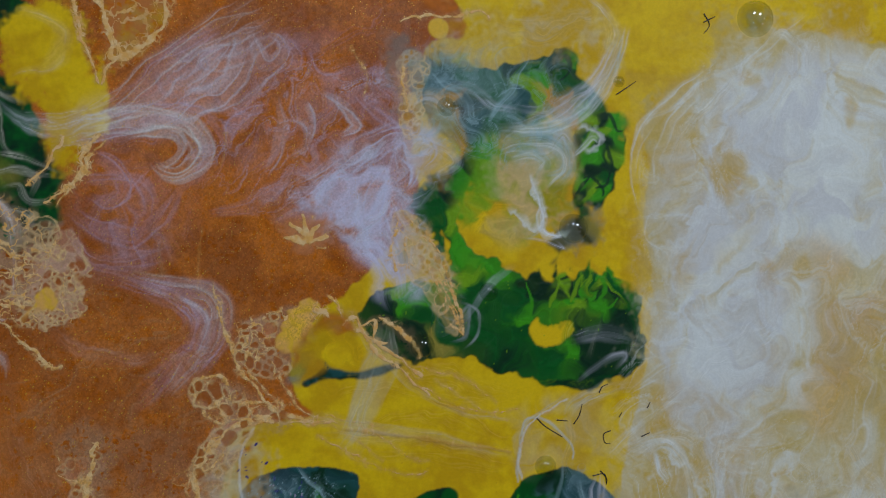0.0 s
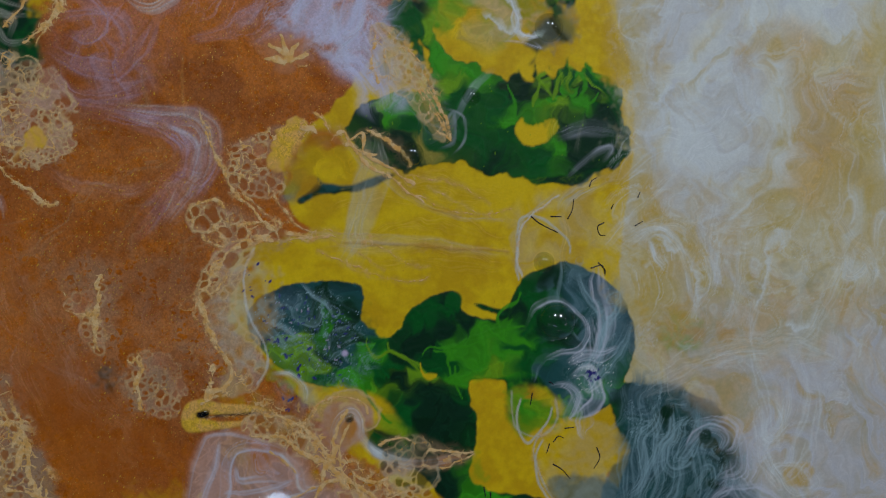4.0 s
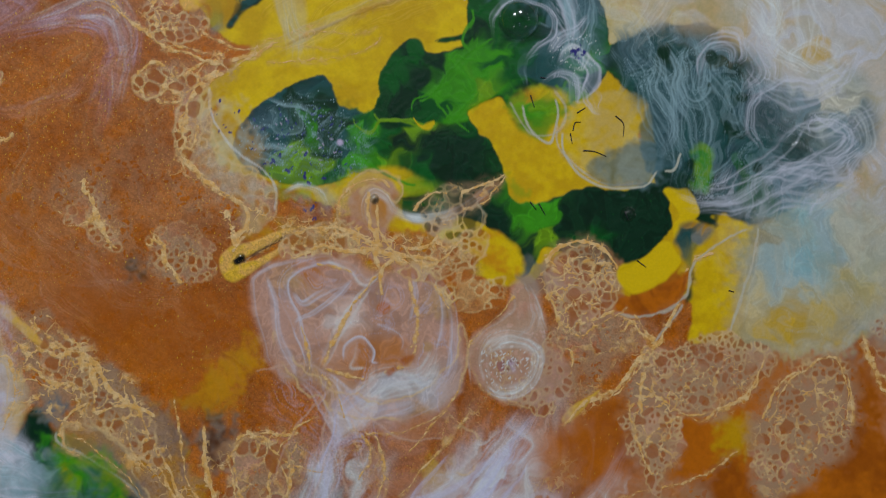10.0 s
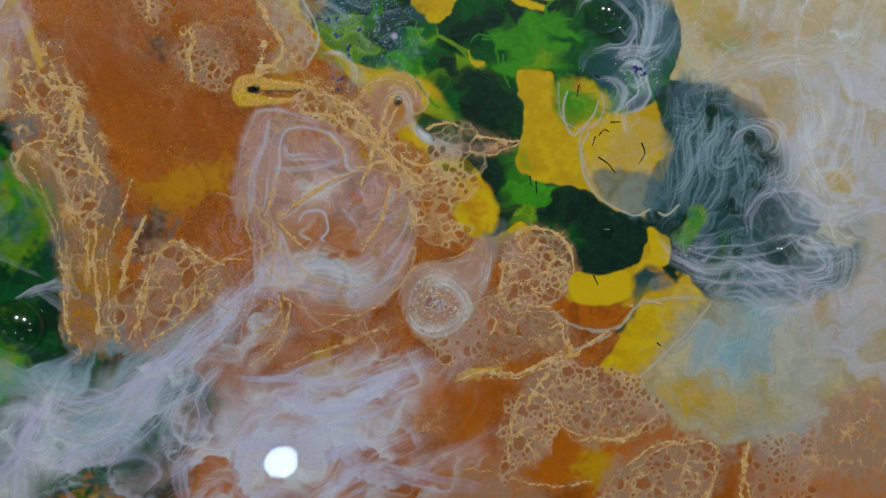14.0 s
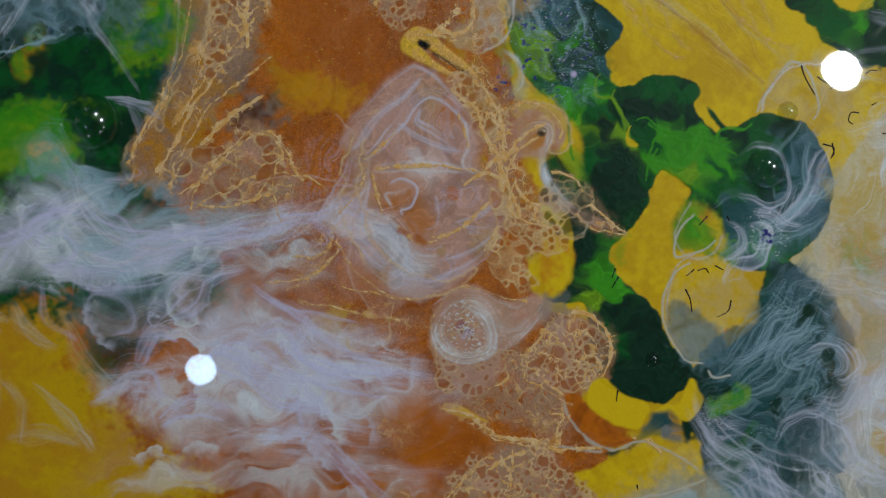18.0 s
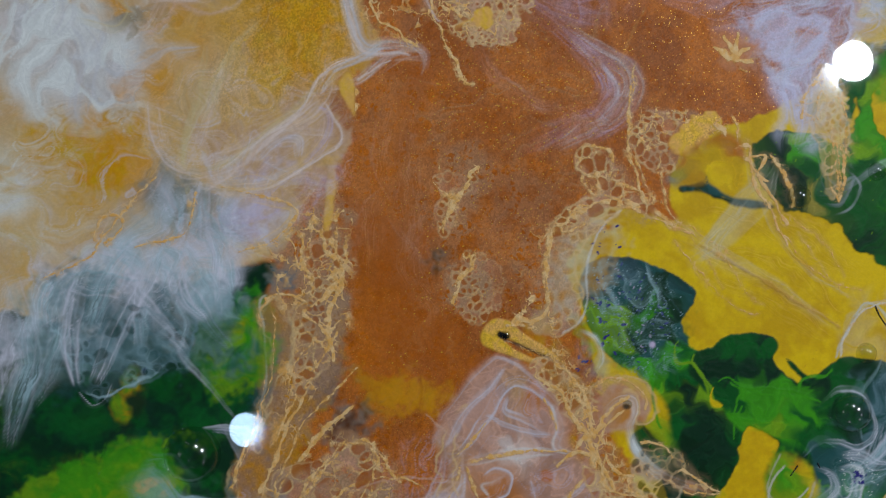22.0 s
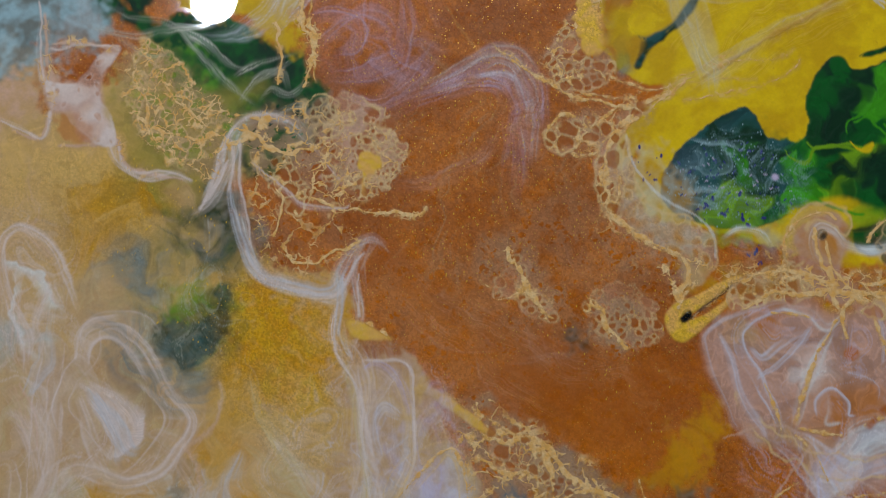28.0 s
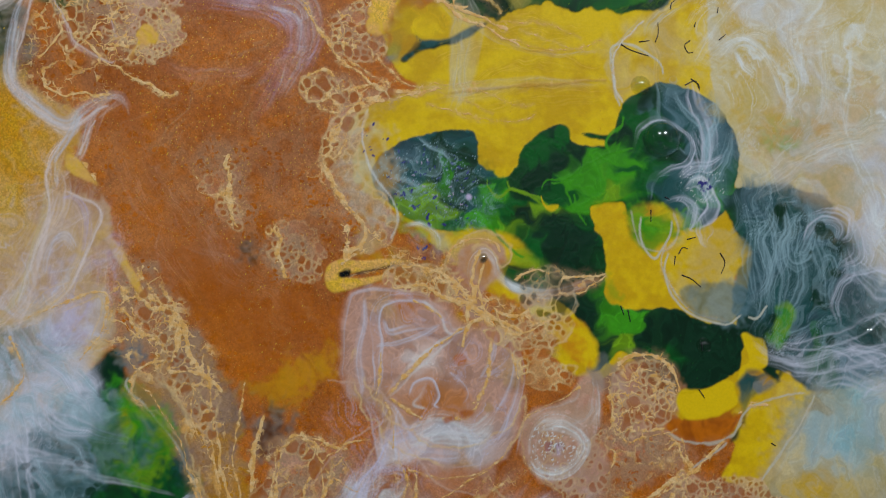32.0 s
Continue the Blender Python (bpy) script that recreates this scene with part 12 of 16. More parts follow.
foam(froth, [(-6.5, -39.7), (3.1, -55.1), (14.4, -53.2), (16.5, -64.2), (9.3, -75.7), (-2.9, -74.4), (-9.1, -60.8)], MAUVE, 0.4, GOLD_PALE, 0.5, 45, 0.5, 1.84, 0.4, wobble=2.2, deep=COPPER_DARK, deepen=0.7)
foam(bank, [(-131.9, 47.1), (-126.8, 41), (-123.1, 29.3), (-127, 22.5), (-120.7, 10.8), (-116.4, 0.5), (-119, -4), (-122.1, -14.4), (-126.2, -8.8), (-129.7, -2), (-132.8, 7.7), (-138.2, 11.1), (-132.3, 21.3), (-134, 28.5), (-139.1, 34.7)], PINK, 0.5, GOLD_PALE, 0.5, 127, 0.6, 2.53, 1.0, wobble=1, deep=COPPER_DARK, deepen=0.7)
foam(bank, [(-122.3, -44.3), (-106.4, -30.6), (-102.9, -24.9), (-92.5, -22.3), (-84.7, -35.2), (-95.6, -51.1), (-106.7, -55.4)], PINK, 0.4, GOLD_PALE, 0.5, 24, 1.5, 5.175, 0.9, wobble=1, deep=COPPER_DARK, deepen=0.7)
foam(lace, [(16.5, 222.3), (25, 222.4), (26.3, 210), (23.3, 198.6), (19.1, 193.4), (17.1, 201.7)], GREY_CREAM, 0.4, GOLD_PALE, 0.5, 36, 0.6, 2.07, 0.6, wobble=1, deep=OCHRE, deepen=0.7)
foam(lace, [(13.3, 169.5), (28.4, 152.7), (33.8, 141.5), (25.4, 141.6), (18.7, 158.4)], GREY_CREAM, 0.4, GOLD_PALE, 0.5, 36, 0.7, 2.3, 0.6, wobble=1, deep=OCHRE, deepen=0.7)
foam(lace, [(-44.7, 112.5), (-40.6, 124.5), (-30.6, 129.4), (-26.6, 128.3), (-29.5, 117.8), (-24.8, 110), (-32.8, 106.6)], PINK, 0.4, GOLD_PALE, 0.5, 39, 0.8, 2.99, 0.9, wobble=1, deep=COPPER_DARK, deepen=0.7)
foam(lace, [(-113.8, 161.8), (-99.7, 159.5), (-94.3, 150.1), (-93.4, 139.9), (-104.3, 132.4), (-115.2, 138.2), (-119.6, 150.6)], PINK, 0.5, GOLD_PALE, 0.5, 67, 0.7, 2.76, 0.9, wobble=1, deep=COPPER_DARK, deepen=0.7)
foam(mesh, [(-150.6, 209.2), (-141.6, 213.6), (-136.3, 205.9), (-138.2, 188.8), (-135.2, 176.3), (-142.9, 172.5), (-150.4, 168.9), (-157.3, 174.6), (-160.9, 184.3), (-159.3, 194.6), (-155.7, 203.4)], CREAM_GOLD, 0.3, GOLD_PALE, 0.5, 195, 0.6, 2.76, 1.0, wobble=2.2, deep=LIME, deepen=0.35)
foam(mesh, [(-114.6, 162.4), (-108, 163.7), (-102.1, 158.8), (-109.5, 150), (-116.2, 150.3), (-119.2, 152.8)], SLATE, 0.3, GOLD_PALE, 0.5, 15, 1, 3.45, 0.9, wobble=2.2, deep=GREEN_DARK, deepen=0.35)
foam(mesh, [(-106.4, 155.6), (-98.8, 151), (-95.4, 143.3), (-95.5, 133.2), (-103, 126.1), (-111.1, 126.2), (-118.3, 129), (-126.2, 137.2), (-125.8, 143.6), (-116.4, 147.3)], PINK, 0.65, GOLD_PALE, 0.5, 90, 0.5, 1.84, 0.8, wobble=2.2, deep=COPPER_DARK, deepen=0.7)
foam(mesh, [(-135.8, 163.4), (-129.2, 151.3), (-126.2, 137.2), (-123.8, 130.2), (-134.8, 136.2), (-140, 143.6), (-138.3, 153.9)], COPPER_PALE, 0.4, GOLD_PALE, 0.5, 48, 0.8, 2.99, 0.9, wobble=2.2, deep=COPPER_DARK, deepen=0.7)
pool(mesh, [(-108.7, 140.9), (-104.8, 137.7), (-106.4, 133.3), (-113.1, 129.6), (-116.5, 129.2), (-115.3, 133.9)], GOLD_LEAF, GOLD, soft=0.7, ragged=0.7, mottle=4)
foam(bank, [(-145.9, 7.9), (-144.6, 13.5), (-138.2, 15.5), (-133.5, 10.2), (-130.2, 1.5), (-131.2, -10.4), (-131.5, -20.6), (-133.8, -33), (-134.8, -44.9), (-129.1, -55.5), (-131.6, -58.6), (-134.3, -53.2), (-136.6, -45.6), (-135, -29.2), (-136.7, -18.4), (-138.8, -0.5), (-143.3, 3.2)], SMOKE, 0.55, GOLD_PALE, 0.8, 0)
foam(bank, [(-141.8, 15), (-132.3, 21.3), (-132.8, 7.7), (-129.7, -2), (-128.9, -13.3), (-129.2, -31.5), (-128.3, -37.3), (-134.7, -33.2), (-132.5, -24.6), (-136.1, -5.5), (-137.3, -0.1), (-143, 5.1), (-144.4, 10.5)], SMOKE, 0.3, GOLD_PALE, 0.6, 0)
foam(neck, [(-23.2, 23.5), (-20.6, 30.1), (-13.6, 33.9), (-5.3, 32.1), (1.4, 24.9), (0.4, 19), (-5.1, 16.6), (-7, 25), (-14.1, 26.9), (-19.2, 20.4)], MAUVE, 0.3, GOLD_PALE, 0.6, 0)
foam(rose, [(-59.9, 18.2), (-63.2, 5), (-64.4, -8.3), (-58.8, -25.8), (-47.5, -37.6), (-32, -42.6), (-17.4, -40), (-8.2, -29.1), (-9.9, -37.5), (-21.8, -49.1), (-42.2, -47.9), (-57.3, -38.4), (-66.5, -23.3), (-69.3, -5.2)], MAUVE, 0.3, GOLD_PALE, 0.6, 0)
foam(froth, [(-41.9, -66.9), (-31.3, -60.6), (-25.7, -69.4), (-35.6, -77.5)], COPPER_PALE, 0.3, GOLD_PALE, 0.6, 0)

# white folds with frayed crests
pool(0, [(-129.2, -99.4), (-115.7, -87), (-104.7, -90), (-97.5, -101.7), (-107.7, -115.6), (-122, -110.9)], TEAL, GREEN_DARK, soft=6, cover=0.5, mottle=6)
flare(band, [(-66.5, -85.6), (-55.2, -88.7), (-46.7, -88.3), (-36, -85.8), (-25, -80.1), (-12.7, -73.9)], 7, WHITE, 0.95)
flare(band, [(-86, -127.9), (-77, -121.5), (-74.8, -116.4), (-80.1, -109.7), (-78.1, -100.1), (-74.9, -92.5)], -15, WHITE, 0.85)
flare(band, [(-48.4, -121.1), (-45.6, -117.2), (-37.3, -112.6), (-29.1, -118.5), (-21.7, -118.7)], 8, WHITE_BLUE, 0.8)
flare(band, [(-73.4, -134.8), (-72.3, -129.9), (-62.3, -126.2)], -6, WHITE, 0.8)
flare(band, [(-88.5, -143.2), (-81.8, -134.9), (-77.4, -139.1)], -5, WHITE, 0.8)
flare(band, [(-144.7, -99), (-134.8, -99.4), (-120.2, -93.8), (-110.8, -85.1), (-101.9, -78.9)], 12, WHITE_BLUE, 0.6)
flare(band, [(-149.3, -89.9), (-145.4, -97.1), (-134.8, -95.8)], 4, WHITE, 0.6)
flare(band, [(-145, -73.4), (-141.4, -77.3), (-131.4, -81.9), (-125.6, -86.1)], -7, WHITE, 0.7)
flare(band, [(-126.1, -101.2), (-120.7, -109.8), (-108.8, -113.8)], 4, WHITE_BLUE, 0.6)
flare(band, [(-101.6, -77.9), (-96.8, -87.9), (-83.8, -91.5), (-76.4, -88.7)], 6, WHITE_BLUE, 0.6)
flare(band, [(-109.6, -133.4), (-103.4, -122.5), (-92.7, -117.5), (-85.4, -120.1)], -6, WHITE_BLUE, 0.6)
flare(band, [(-76.6, -71.5), (-71.8, -78.3), (-58.8, -78.8), (-38.9, -74.5), (-15, -68.7)], 3, WHITE, 0.7)
flare(band, [(-36.5, -103), (-20.9, -98.3), (-13.4, -106.4)], 6, WHITE_BLUE, 0.6)
flare(band, [(-92.1, -69.9), (-90.2, -63.8), (-82.4, -56.5), (-71.6, -45.8)], 3, WHITE, 0.6)
blob(0, (-147.9, -85.1), 1.5, GREEN_DARK, 0.55, height=-0.2)
blob(0, (-140.2, -88.5), 1.3, GREEN_DARK, 0.55, height=-0.2)
blob(0, (-185.1, -17.3), 2.4, GREEN_DARK, 0.55, height=-0.2)
blob(0, (-186.6, -24.5), 2.2, GREEN_DARK, 0.55, height=-0.2)
blob(0, (-167.6, -18.9), 2.6, GREEN_DARK, 0.55, height=-0.2)
blob(0, (-166.8, -9.8), 2.2, GREEN_DARK, 0.55, height=-0.2)
pool(moss, [(-209.3, -49), (-197.7, -41.7), (-186.9, -26.2), (-167.6, -22.4), (-148.6, -6), (-138, -23.5), (-144.1, -35.3), (-160.4, -42.1), (-177.3, -52.4), (-192.8, -66.2), (-202, -80)], GREEN_DARK, GREEN, soft=4, cover=0.9, mottle=9)
pool(moss, [(-163.7, -1.9), (-150.9, 5.9), (-141.1, 1), (-137.5, -10.5), (-147.5, -20.5), (-160.2, -14.4)], GREEN_BRIGHT, LIME, soft=3.5, cover=0.8, mottle=6)
pool(moss, [(-198.7, -72.5), (-191.5, -64.1), (-177.2, -52.7), (-161.7, -44.3), (-151.4, -66.5), (-200.7, -83.7)], LIME, GREEN_BRIGHT, soft=2, cover=0.85, mottle=9)
pool(moss, [(-181.7, -28.1), (-178.4, -24.2), (-176.9, -31.1), (-179.2, -32.7)], YELLOW_DEEP, LIME, soft=1.8, cover=0.8, mottle=4)
pool(moss, [(-184.9, -35), (-181.3, -35.8), (-175.7, -41.2), (-177.9, -42.9)], YELLOW_DEEP, LIME, soft=1.8, cover=0.8, mottle=4)
pool(moss, [(-163.4, -62.2), (-156.7, -57.8), (-152.7, -63.1), (-161, -66)], YELLOW_DEEP, LIME, soft=1.8, cover=0.8, mottle=4)
cloud(0, [(-210.6, -45.3), (-144.4, -0.2), (-135.2, -31), (-159.7, -44), (-200.2, -79.3)], GREEN_DARK, 0.6, 60.0, scale=4, stretch=3, body=0.2, thread=0.7, soft=5, curl=1.3, fine=0, clean=0)
foam(drift, [(-216.3, -7.5), (-198.5, 5.4), (-170.7, 2.9), (-164.1, -9.5), (-171.6, -22.8), (-187.1, -36.9), (-201.4, -31.5)], SLATE, 0.5, MIST, 0.7, 26, 0.9, 2.8, 0, deep=TEAL, deepen=0.6)
wisp(drift, [(-230.8, -6.6), (-221, -19.7), (-212.9, -33.5), (-211.1, -49.6), (-209.2, -65.8)], (4, 7, 7, 6, 3), MIST, 0.75, strand=0.7, sway=0.5)
contour(drift, [(-230.8, -6.6), (-221, -19.7), (-212.9, -33.5), (-211.1, -49.6), (-209.2, -65.8)], (4, 7, 7, 6, 3), 0.8, WHITE_BLUE, 0.3, sway=0.6, thin=0.22)
wisp(drift, [(-217.2, 0.6), (-208.4, -15.1), (-205.9, -33.1), (-207.5, -48.4)], (3, 6, 5, 2), MIST, 0.75, strand=0.7, sway=0.5)
contour(drift, [(-217.2, 0.6), (-208.4, -15.1), (-205.9, -33.1), (-207.5, -48.4)], (3, 6, 5, 2), 0.8, WHITE_BLUE, 0.3, sway=0.6, thin=0.22)
wisp(drift, [(-199.9, 9.1), (-200.5, -5.9), (-199.4, -20.2)], (3, 5, 2), MIST, 0.75, strand=0.7, sway=0.5)
contour(drift, [(-199.9, 9.1), (-200.5, -5.9), (-199.4, -20.2)], (3, 5, 2), 0.8, WHITE_BLUE, 0.3, sway=0.6, thin=0.22)
wisp(drift, [(-191.5, 14.3), (-172.8, 8.5), (-156.2, -2.4), (-149.2, -7.3)], (3, 5, 4, 1), MIST, 0.75, strand=0.7, sway=0.5)
contour(drift, [(-191.5, 14.3), (-172.8, 8.5), (-156.2, -2.4), (-149.2, -7.3)], (3, 5, 4, 1), 0.8, WHITE_BLUE, 0.3, sway=0.6, thin=0.22)
wisp(drift, [(-165.3, 25.1), (-159.1, 15.7), (-157.6, 9.9)], (3, 3, 1), MIST, 0.75, strand=0.7, sway=0.5)
contour(drift, [(-165.3, 25.1), (-159.1, 15.7), (-157.6, 9.9)], (3, 3, 1), 0.8, WHITE_BLUE, 0.3, sway=0.6, thin=0.22)
wisp(drift, [(-209.6, 7.6), (-217.4, -10), (-212, -24.8)], (4, 6, 3), MIST, 0.75, strand=0.7, sway=0.5)
contour(drift, [(-209.6, 7.6), (-217.4, -10), (-212, -24.8)], (4, 6, 3), 0.8, WHITE_BLUE, 0.3, sway=0.6, thin=0.22)
wisp(drift, [(-178.7, 19.1), (-179, 8.4), (-170.7, 2.9)], (3, 4, 2), MIST, 0.75, strand=0.7, sway=0.5)
contour(drift, [(-178.7, 19.1), (-179, 8.4), (-170.7, 2.9)], (3, 4, 2), 0.8, WHITE_BLUE, 0.3, sway=0.6, thin=0.22)

# folds of the sandy film
cord = piece("pink_cord", sand, "smooth pink-white cord of paint", "ink")
pool(0, [(-206.7, 145), (-190.5, 136.2), (-182.6, 122.6), (-199.5, 115.7), (-210.3, 122.3), (-212.9, 133.8)], SMOKE, TEAL, soft=7, cover=0.6, mottle=7, clean=0.3)
pool(0, [(-178.7, 139.5), (-171.3, 133.8), (-175.1, 125.8), (-183, 120.6), (-191.2, 120.4), (-196.5, 122.5), (-188.2, 127.3)], GREEN_DARK, TEAL, soft=1.9, cover=0.8, ragged=0.5, mottle=9, clean=0.3)
pool(0, [(-180.9, 141.2), (-175.9, 137.2), (-183.5, 130.4), (-188.2, 133.2)], LIME, OLIVE, soft=3, cover=0.7, mottle=6)
cloud(0, [(-199, 155.1), (-176.5, 136.4), (-187, 117), (-203.6, 119.1), (-210.7, 136.6)], GREY_CREAM, 0.5, 40.0, scale=3, stretch=4, body=0.1, thread=0.8, soft=5, curl=1.6, fine=0.4, clean=0.2)
cloud(0, [(-202.5, 218.6), (-173.2, 189.3), (-163.8, 161.9), (-163.5, 135.2), (-178.2, 128.3), (-201.2, 152.2), (-221.3, 192.8)], CREAM_GOLD, 0.6, -25.0, scale=6, stretch=3, body=0.4, thread=0.6, soft=8, curl=1.4, fine=0.3, clean=0.3)
cloud(0, [(-189.4, 137.7), (-162.4, 124.8), (-147.3, 102.7), (-157.5, 78.6), (-186.2, 65.9), (-217.7, 92)], CREAM_GOLD, 0.55, -80.0, scale=7, stretch=3, body=0.35, thread=0.7, soft=8, curl=1.3, fine=0.3, clean=0.35)
pool(0, [(-159.2, 88), (-144.1, 77.9), (-136.4, 63.4), (-157.7, 33.3), (-179.6, 51.4), (-168.3, 73.8)], CLAY, LILAC, soft=5, cover=0.6, mottle=8)
cloud(0, [(-157.5, 78.6), (-146.4, 69.4), (-144.3, 53.9), (-157.7, 33.3), (-178.2, 50.3)], WHITE_BLUE, 0.45, 40.0, scale=4, stretch=4, body=0.3, thread=0.7, soft=6, fine=0.6)
wisp(comb, [(-215.1, 150.5), (-208.7, 149.9), (-202.7, 143.6), (-201.5, 132.9), (-204.2, 119.6), (-203.6, 108.3), (-209.2, 105.1), (-221.2, 101.2), (-231.7, 105.4), (-238.5, 114.2), (-251.4, 115.4)], (2, 4, 4, 4, 4, 4, 4, 4, 4, 4, 2), TAN, 0.7, strand=1.4, sway=0.2, tail=0.08)
contour(comb, [(-215.1, 150.5), (-208.7, 149.9), (-202.7, 143.6), (-201.5, 132.9), (-204.2, 119.6), (-203.6, 108.3), (-209.2, 105.1), (-221.2, 101.2), (-231.7, 105.4), (-238.5, 114.2), (-251.4, 115.4)], (2, 4, 4, 4, 4, 4, 4, 4, 4, 4, 2), 1.6, BLUSH, 0.8, sway=0.2, tail=0.05, thin=0.22)
wisp(comb, [(-245.3, 153.7), (-246.4, 143.1), (-248.6, 131.2), (-256.4, 119.1)], (4, 5, 5, 4), TAN, 0.7, strand=1.4, sway=0.2, tail=0.08)
contour(comb, [(-245.3, 153.7), (-246.4, 143.1), (-248.6, 131.2), (-256.4, 119.1)], (4, 5, 5, 4), 1.6, BLUSH, 0.8, sway=0.2, tail=0.05, thin=0.22)
wisp(comb, [(-227.8, 153.1), (-236, 143.6), (-243, 131.1), (-254.3, 117.4)], (3, 4, 4, 4), TAN, 0.7, strand=1.4, sway=0.2, tail=0.08)
contour(comb, [(-227.8, 153.1), (-236, 143.6), (-243, 131.1), (-254.3, 117.4)], (3, 4, 4, 4), 1.6, BLUSH, 0.8, sway=0.2, tail=0.05, thin=0.22)
flare(comb, [(-226.2, 138.6), (-223.1, 130.7), (-218.1, 123.3), (-217.3, 116.4), (-224.1, 111.3), (-230.1, 113.4)], -12, BLUSH, 1.0, sway=0.2)
flare(comb, [(-220, 188.3), (-215.7, 179.7), (-212.5, 175.6), (-213.9, 165.4), (-214.7, 158.2)], -5, WHITE, 0.8, sway=0.2)
flare(comb, [(-218.1, 178.6), (-226.8, 172.9), (-231.2, 160.8), (-231.9, 153.4), (-237.4, 150.2), (-237.5, 144)], 3, WHITE, 0.8, sway=0.2)
flare(comb, [(-233.2, 141.3), (-231.8, 140.2), (-226.2, 138.6), (-228.4, 128.2), (-232.7, 113.5)], 5, BLUSH, 0.9, sway=0.2)
flare(comb, [(-211.6, 102.8), (-212.5, 94.4), (-217.3, 86.7)], 3, PINK, 0.7, sway=0.2)
flare(comb, [(-222.9, 94), (-219.6, 96.9), (-220, 100.7)], 4, WHITE, 0.7, sway=0.2)
flare(comb, [(-192.2, 107.3), (-198, 102.9), (-205.9, 101.5), (-209.2, 103.1)], 2, PINK, 0.7, sway=0.2)

# lilac haze over the band
cloud(band, [(-130.2, -79.2), (-92.7, -51.7), (-53.3, -51.9), (-13, -61.2), (5.2, -88.4), (1.4, -117), (-54.1, -147.3), (-95.7, -158), (-99.3, -125)], MAUVE, 0.6, 36.0, scale=8, stretch=4, body=0.4, thread=0.7, soft=14, curl=1.2, fine=0.6)
cloud(band, [(-92.6, -91.2), (-66.5, -78.4), (-32.8, -75.3), (-14.8, -75.5), (-29.2, -100.3), (-62.9, -111.9)], WHITE_BLUE, 0.8, 26.0, scale=7, stretch=4, body=0.5, thread=0.7, soft=9, curl=1.2, fine=0.6)
cloud(band, [(-156.9, -49.2), (-132.6, -55.8), (-106.4, -46.5), (-79.7, -57.4), (-95.4, -76.1), (-112.5, -90.3), (-137.9, -91.3), (-159.8, -80.7)], MIST, 0.8, 25.0, scale=5, stretch=4, body=0.4, thread=0.8, soft=9, curl=1.1, fine=0.6)
wisp(band, [(-152, -57.7), (-139.6, -69.1), (-124.5, -72.8), (-108.1, -64.5), (-86.9, -48.5), (-71.9, -37.8)], (3, 6, 7, 7, 5, 2), MIST, 0.6, strand=0.8, sway=0.5)
contour(band, [(-152, -57.7), (-139.6, -69.1), (-124.5, -72.8), (-108.1, -64.5), (-86.9, -48.5), (-71.9, -37.8)], (3, 6, 7, 7, 5, 2), 1.0, WHITE, 0.5, sway=0.6)
wisp(band, [(-149.2, -90), (-144.4, -78.5), (-141.5, -68.8), (-134.9, -59.6)], (2, 4, 4, 2), MIST, 0.6, strand=0.8, sway=0.5)
contour(band, [(-149.2, -90), (-144.4, -78.5), (-141.5, -68.8), (-134.9, -59.6)], (2, 4, 4, 2), 1.0, WHITE, 0.5, sway=0.6)
wisp(band, [(-116, -85.9), (-109.5, -78.5), (-95.2, -74.1), (-80.5, -65.5)], (2, 5, 5, 2), MIST, 0.6, strand=0.8, sway=0.5)
contour(band, [(-116, -85.9), (-109.5, -78.5), (-95.2, -74.1), (-80.5, -65.5)], (2, 5, 5, 2), 1.0, WHITE, 0.5, sway=0.6)
wisp(band, [(-140.9, -82.9), (-129.9, -88.3), (-118, -85.6), (-110.6, -90.6)], (2, 4, 4, 2), MIST, 0.6, strand=0.8, sway=0.5)
contour(band, [(-140.9, -82.9), (-129.9, -88.3), (-118, -85.6), (-110.6, -90.6)], (2, 4, 4, 2), 1.0, WHITE, 0.5, sway=0.6)
flare(band, [(-111.8, -62.1), (-106.6, -68.7), (-100.5, -67.4), (-99.2, -73.6)], 4, WHITE, 0.85, sway=0.4, fray=1.5)
flare(band, [(-141.5, -68.8), (-143.4, -78.6), (-139.4, -87.1), (-130, -90.3)], -4, WHITE, 0.85, sway=0.4, fray=1.5)
flare(band, [(-67.7, -79.2), (-58.4, -87.5), (-46.4, -89.5), (-33.7, -86.2), (-20.9, -82.5)], 6, WHITE, 0.85, sway=0.4, fray=1.5)
flare(band, [(-80.6, -108.4), (-80.6, -98.2), (-73.1, -93), (-58.9, -92.6)], -9, WHITE, 0.85, sway=0.4, fray=1.5)
flare(band, [(-51.6, -101.7), (-35.2, -101.6), (-23.7, -111.3)], 7, WHITE, 0.85, sway=0.4, fray=1.5)
flare(band, [(-102.4, -87.5), (-97.1, -94.2), (-91.3, -94.9), (-86.7, -89.3)], 4, WHITE, 0.85, sway=0.4, fray=1.5)

# pale wisps on the ochre
smear = piece("pale_wisp", ochre, "pale wisp of ink", "ink")
wisp(smear, [(-152, -130.1), (-144.2, -139.9), (-139, -159.2)], (1.5, 4, 2), CREAM, 0.5, strand=0.9)
contour(0, [(-152, -130.1), (-144.2, -139.9), (-139, -159.2)], (1, 3, 1), 0.9, GREY_CREAM, 0.6)
wisp(smear, [(-146.9, -111.3), (-135.5, -119.7), (-125.1, -120)], (1.5, 4, 2), CREAM, 0.5, strand=0.9)
contour(0, [(-146.9, -111.3), (-135.5, -119.7), (-125.1, -120)], (1, 3, 1), 0.9, GREY_CREAM, 0.6)
wisp(smear, [(-150.9, -117), (-148.8, -133.2)], (1.5, 4, 2), CREAM, 0.5, strand=0.9)
contour(0, [(-150.9, -117), (-148.8, -133.2)], (1, 3, 1), 0.9, GREY_CREAM, 0.6)
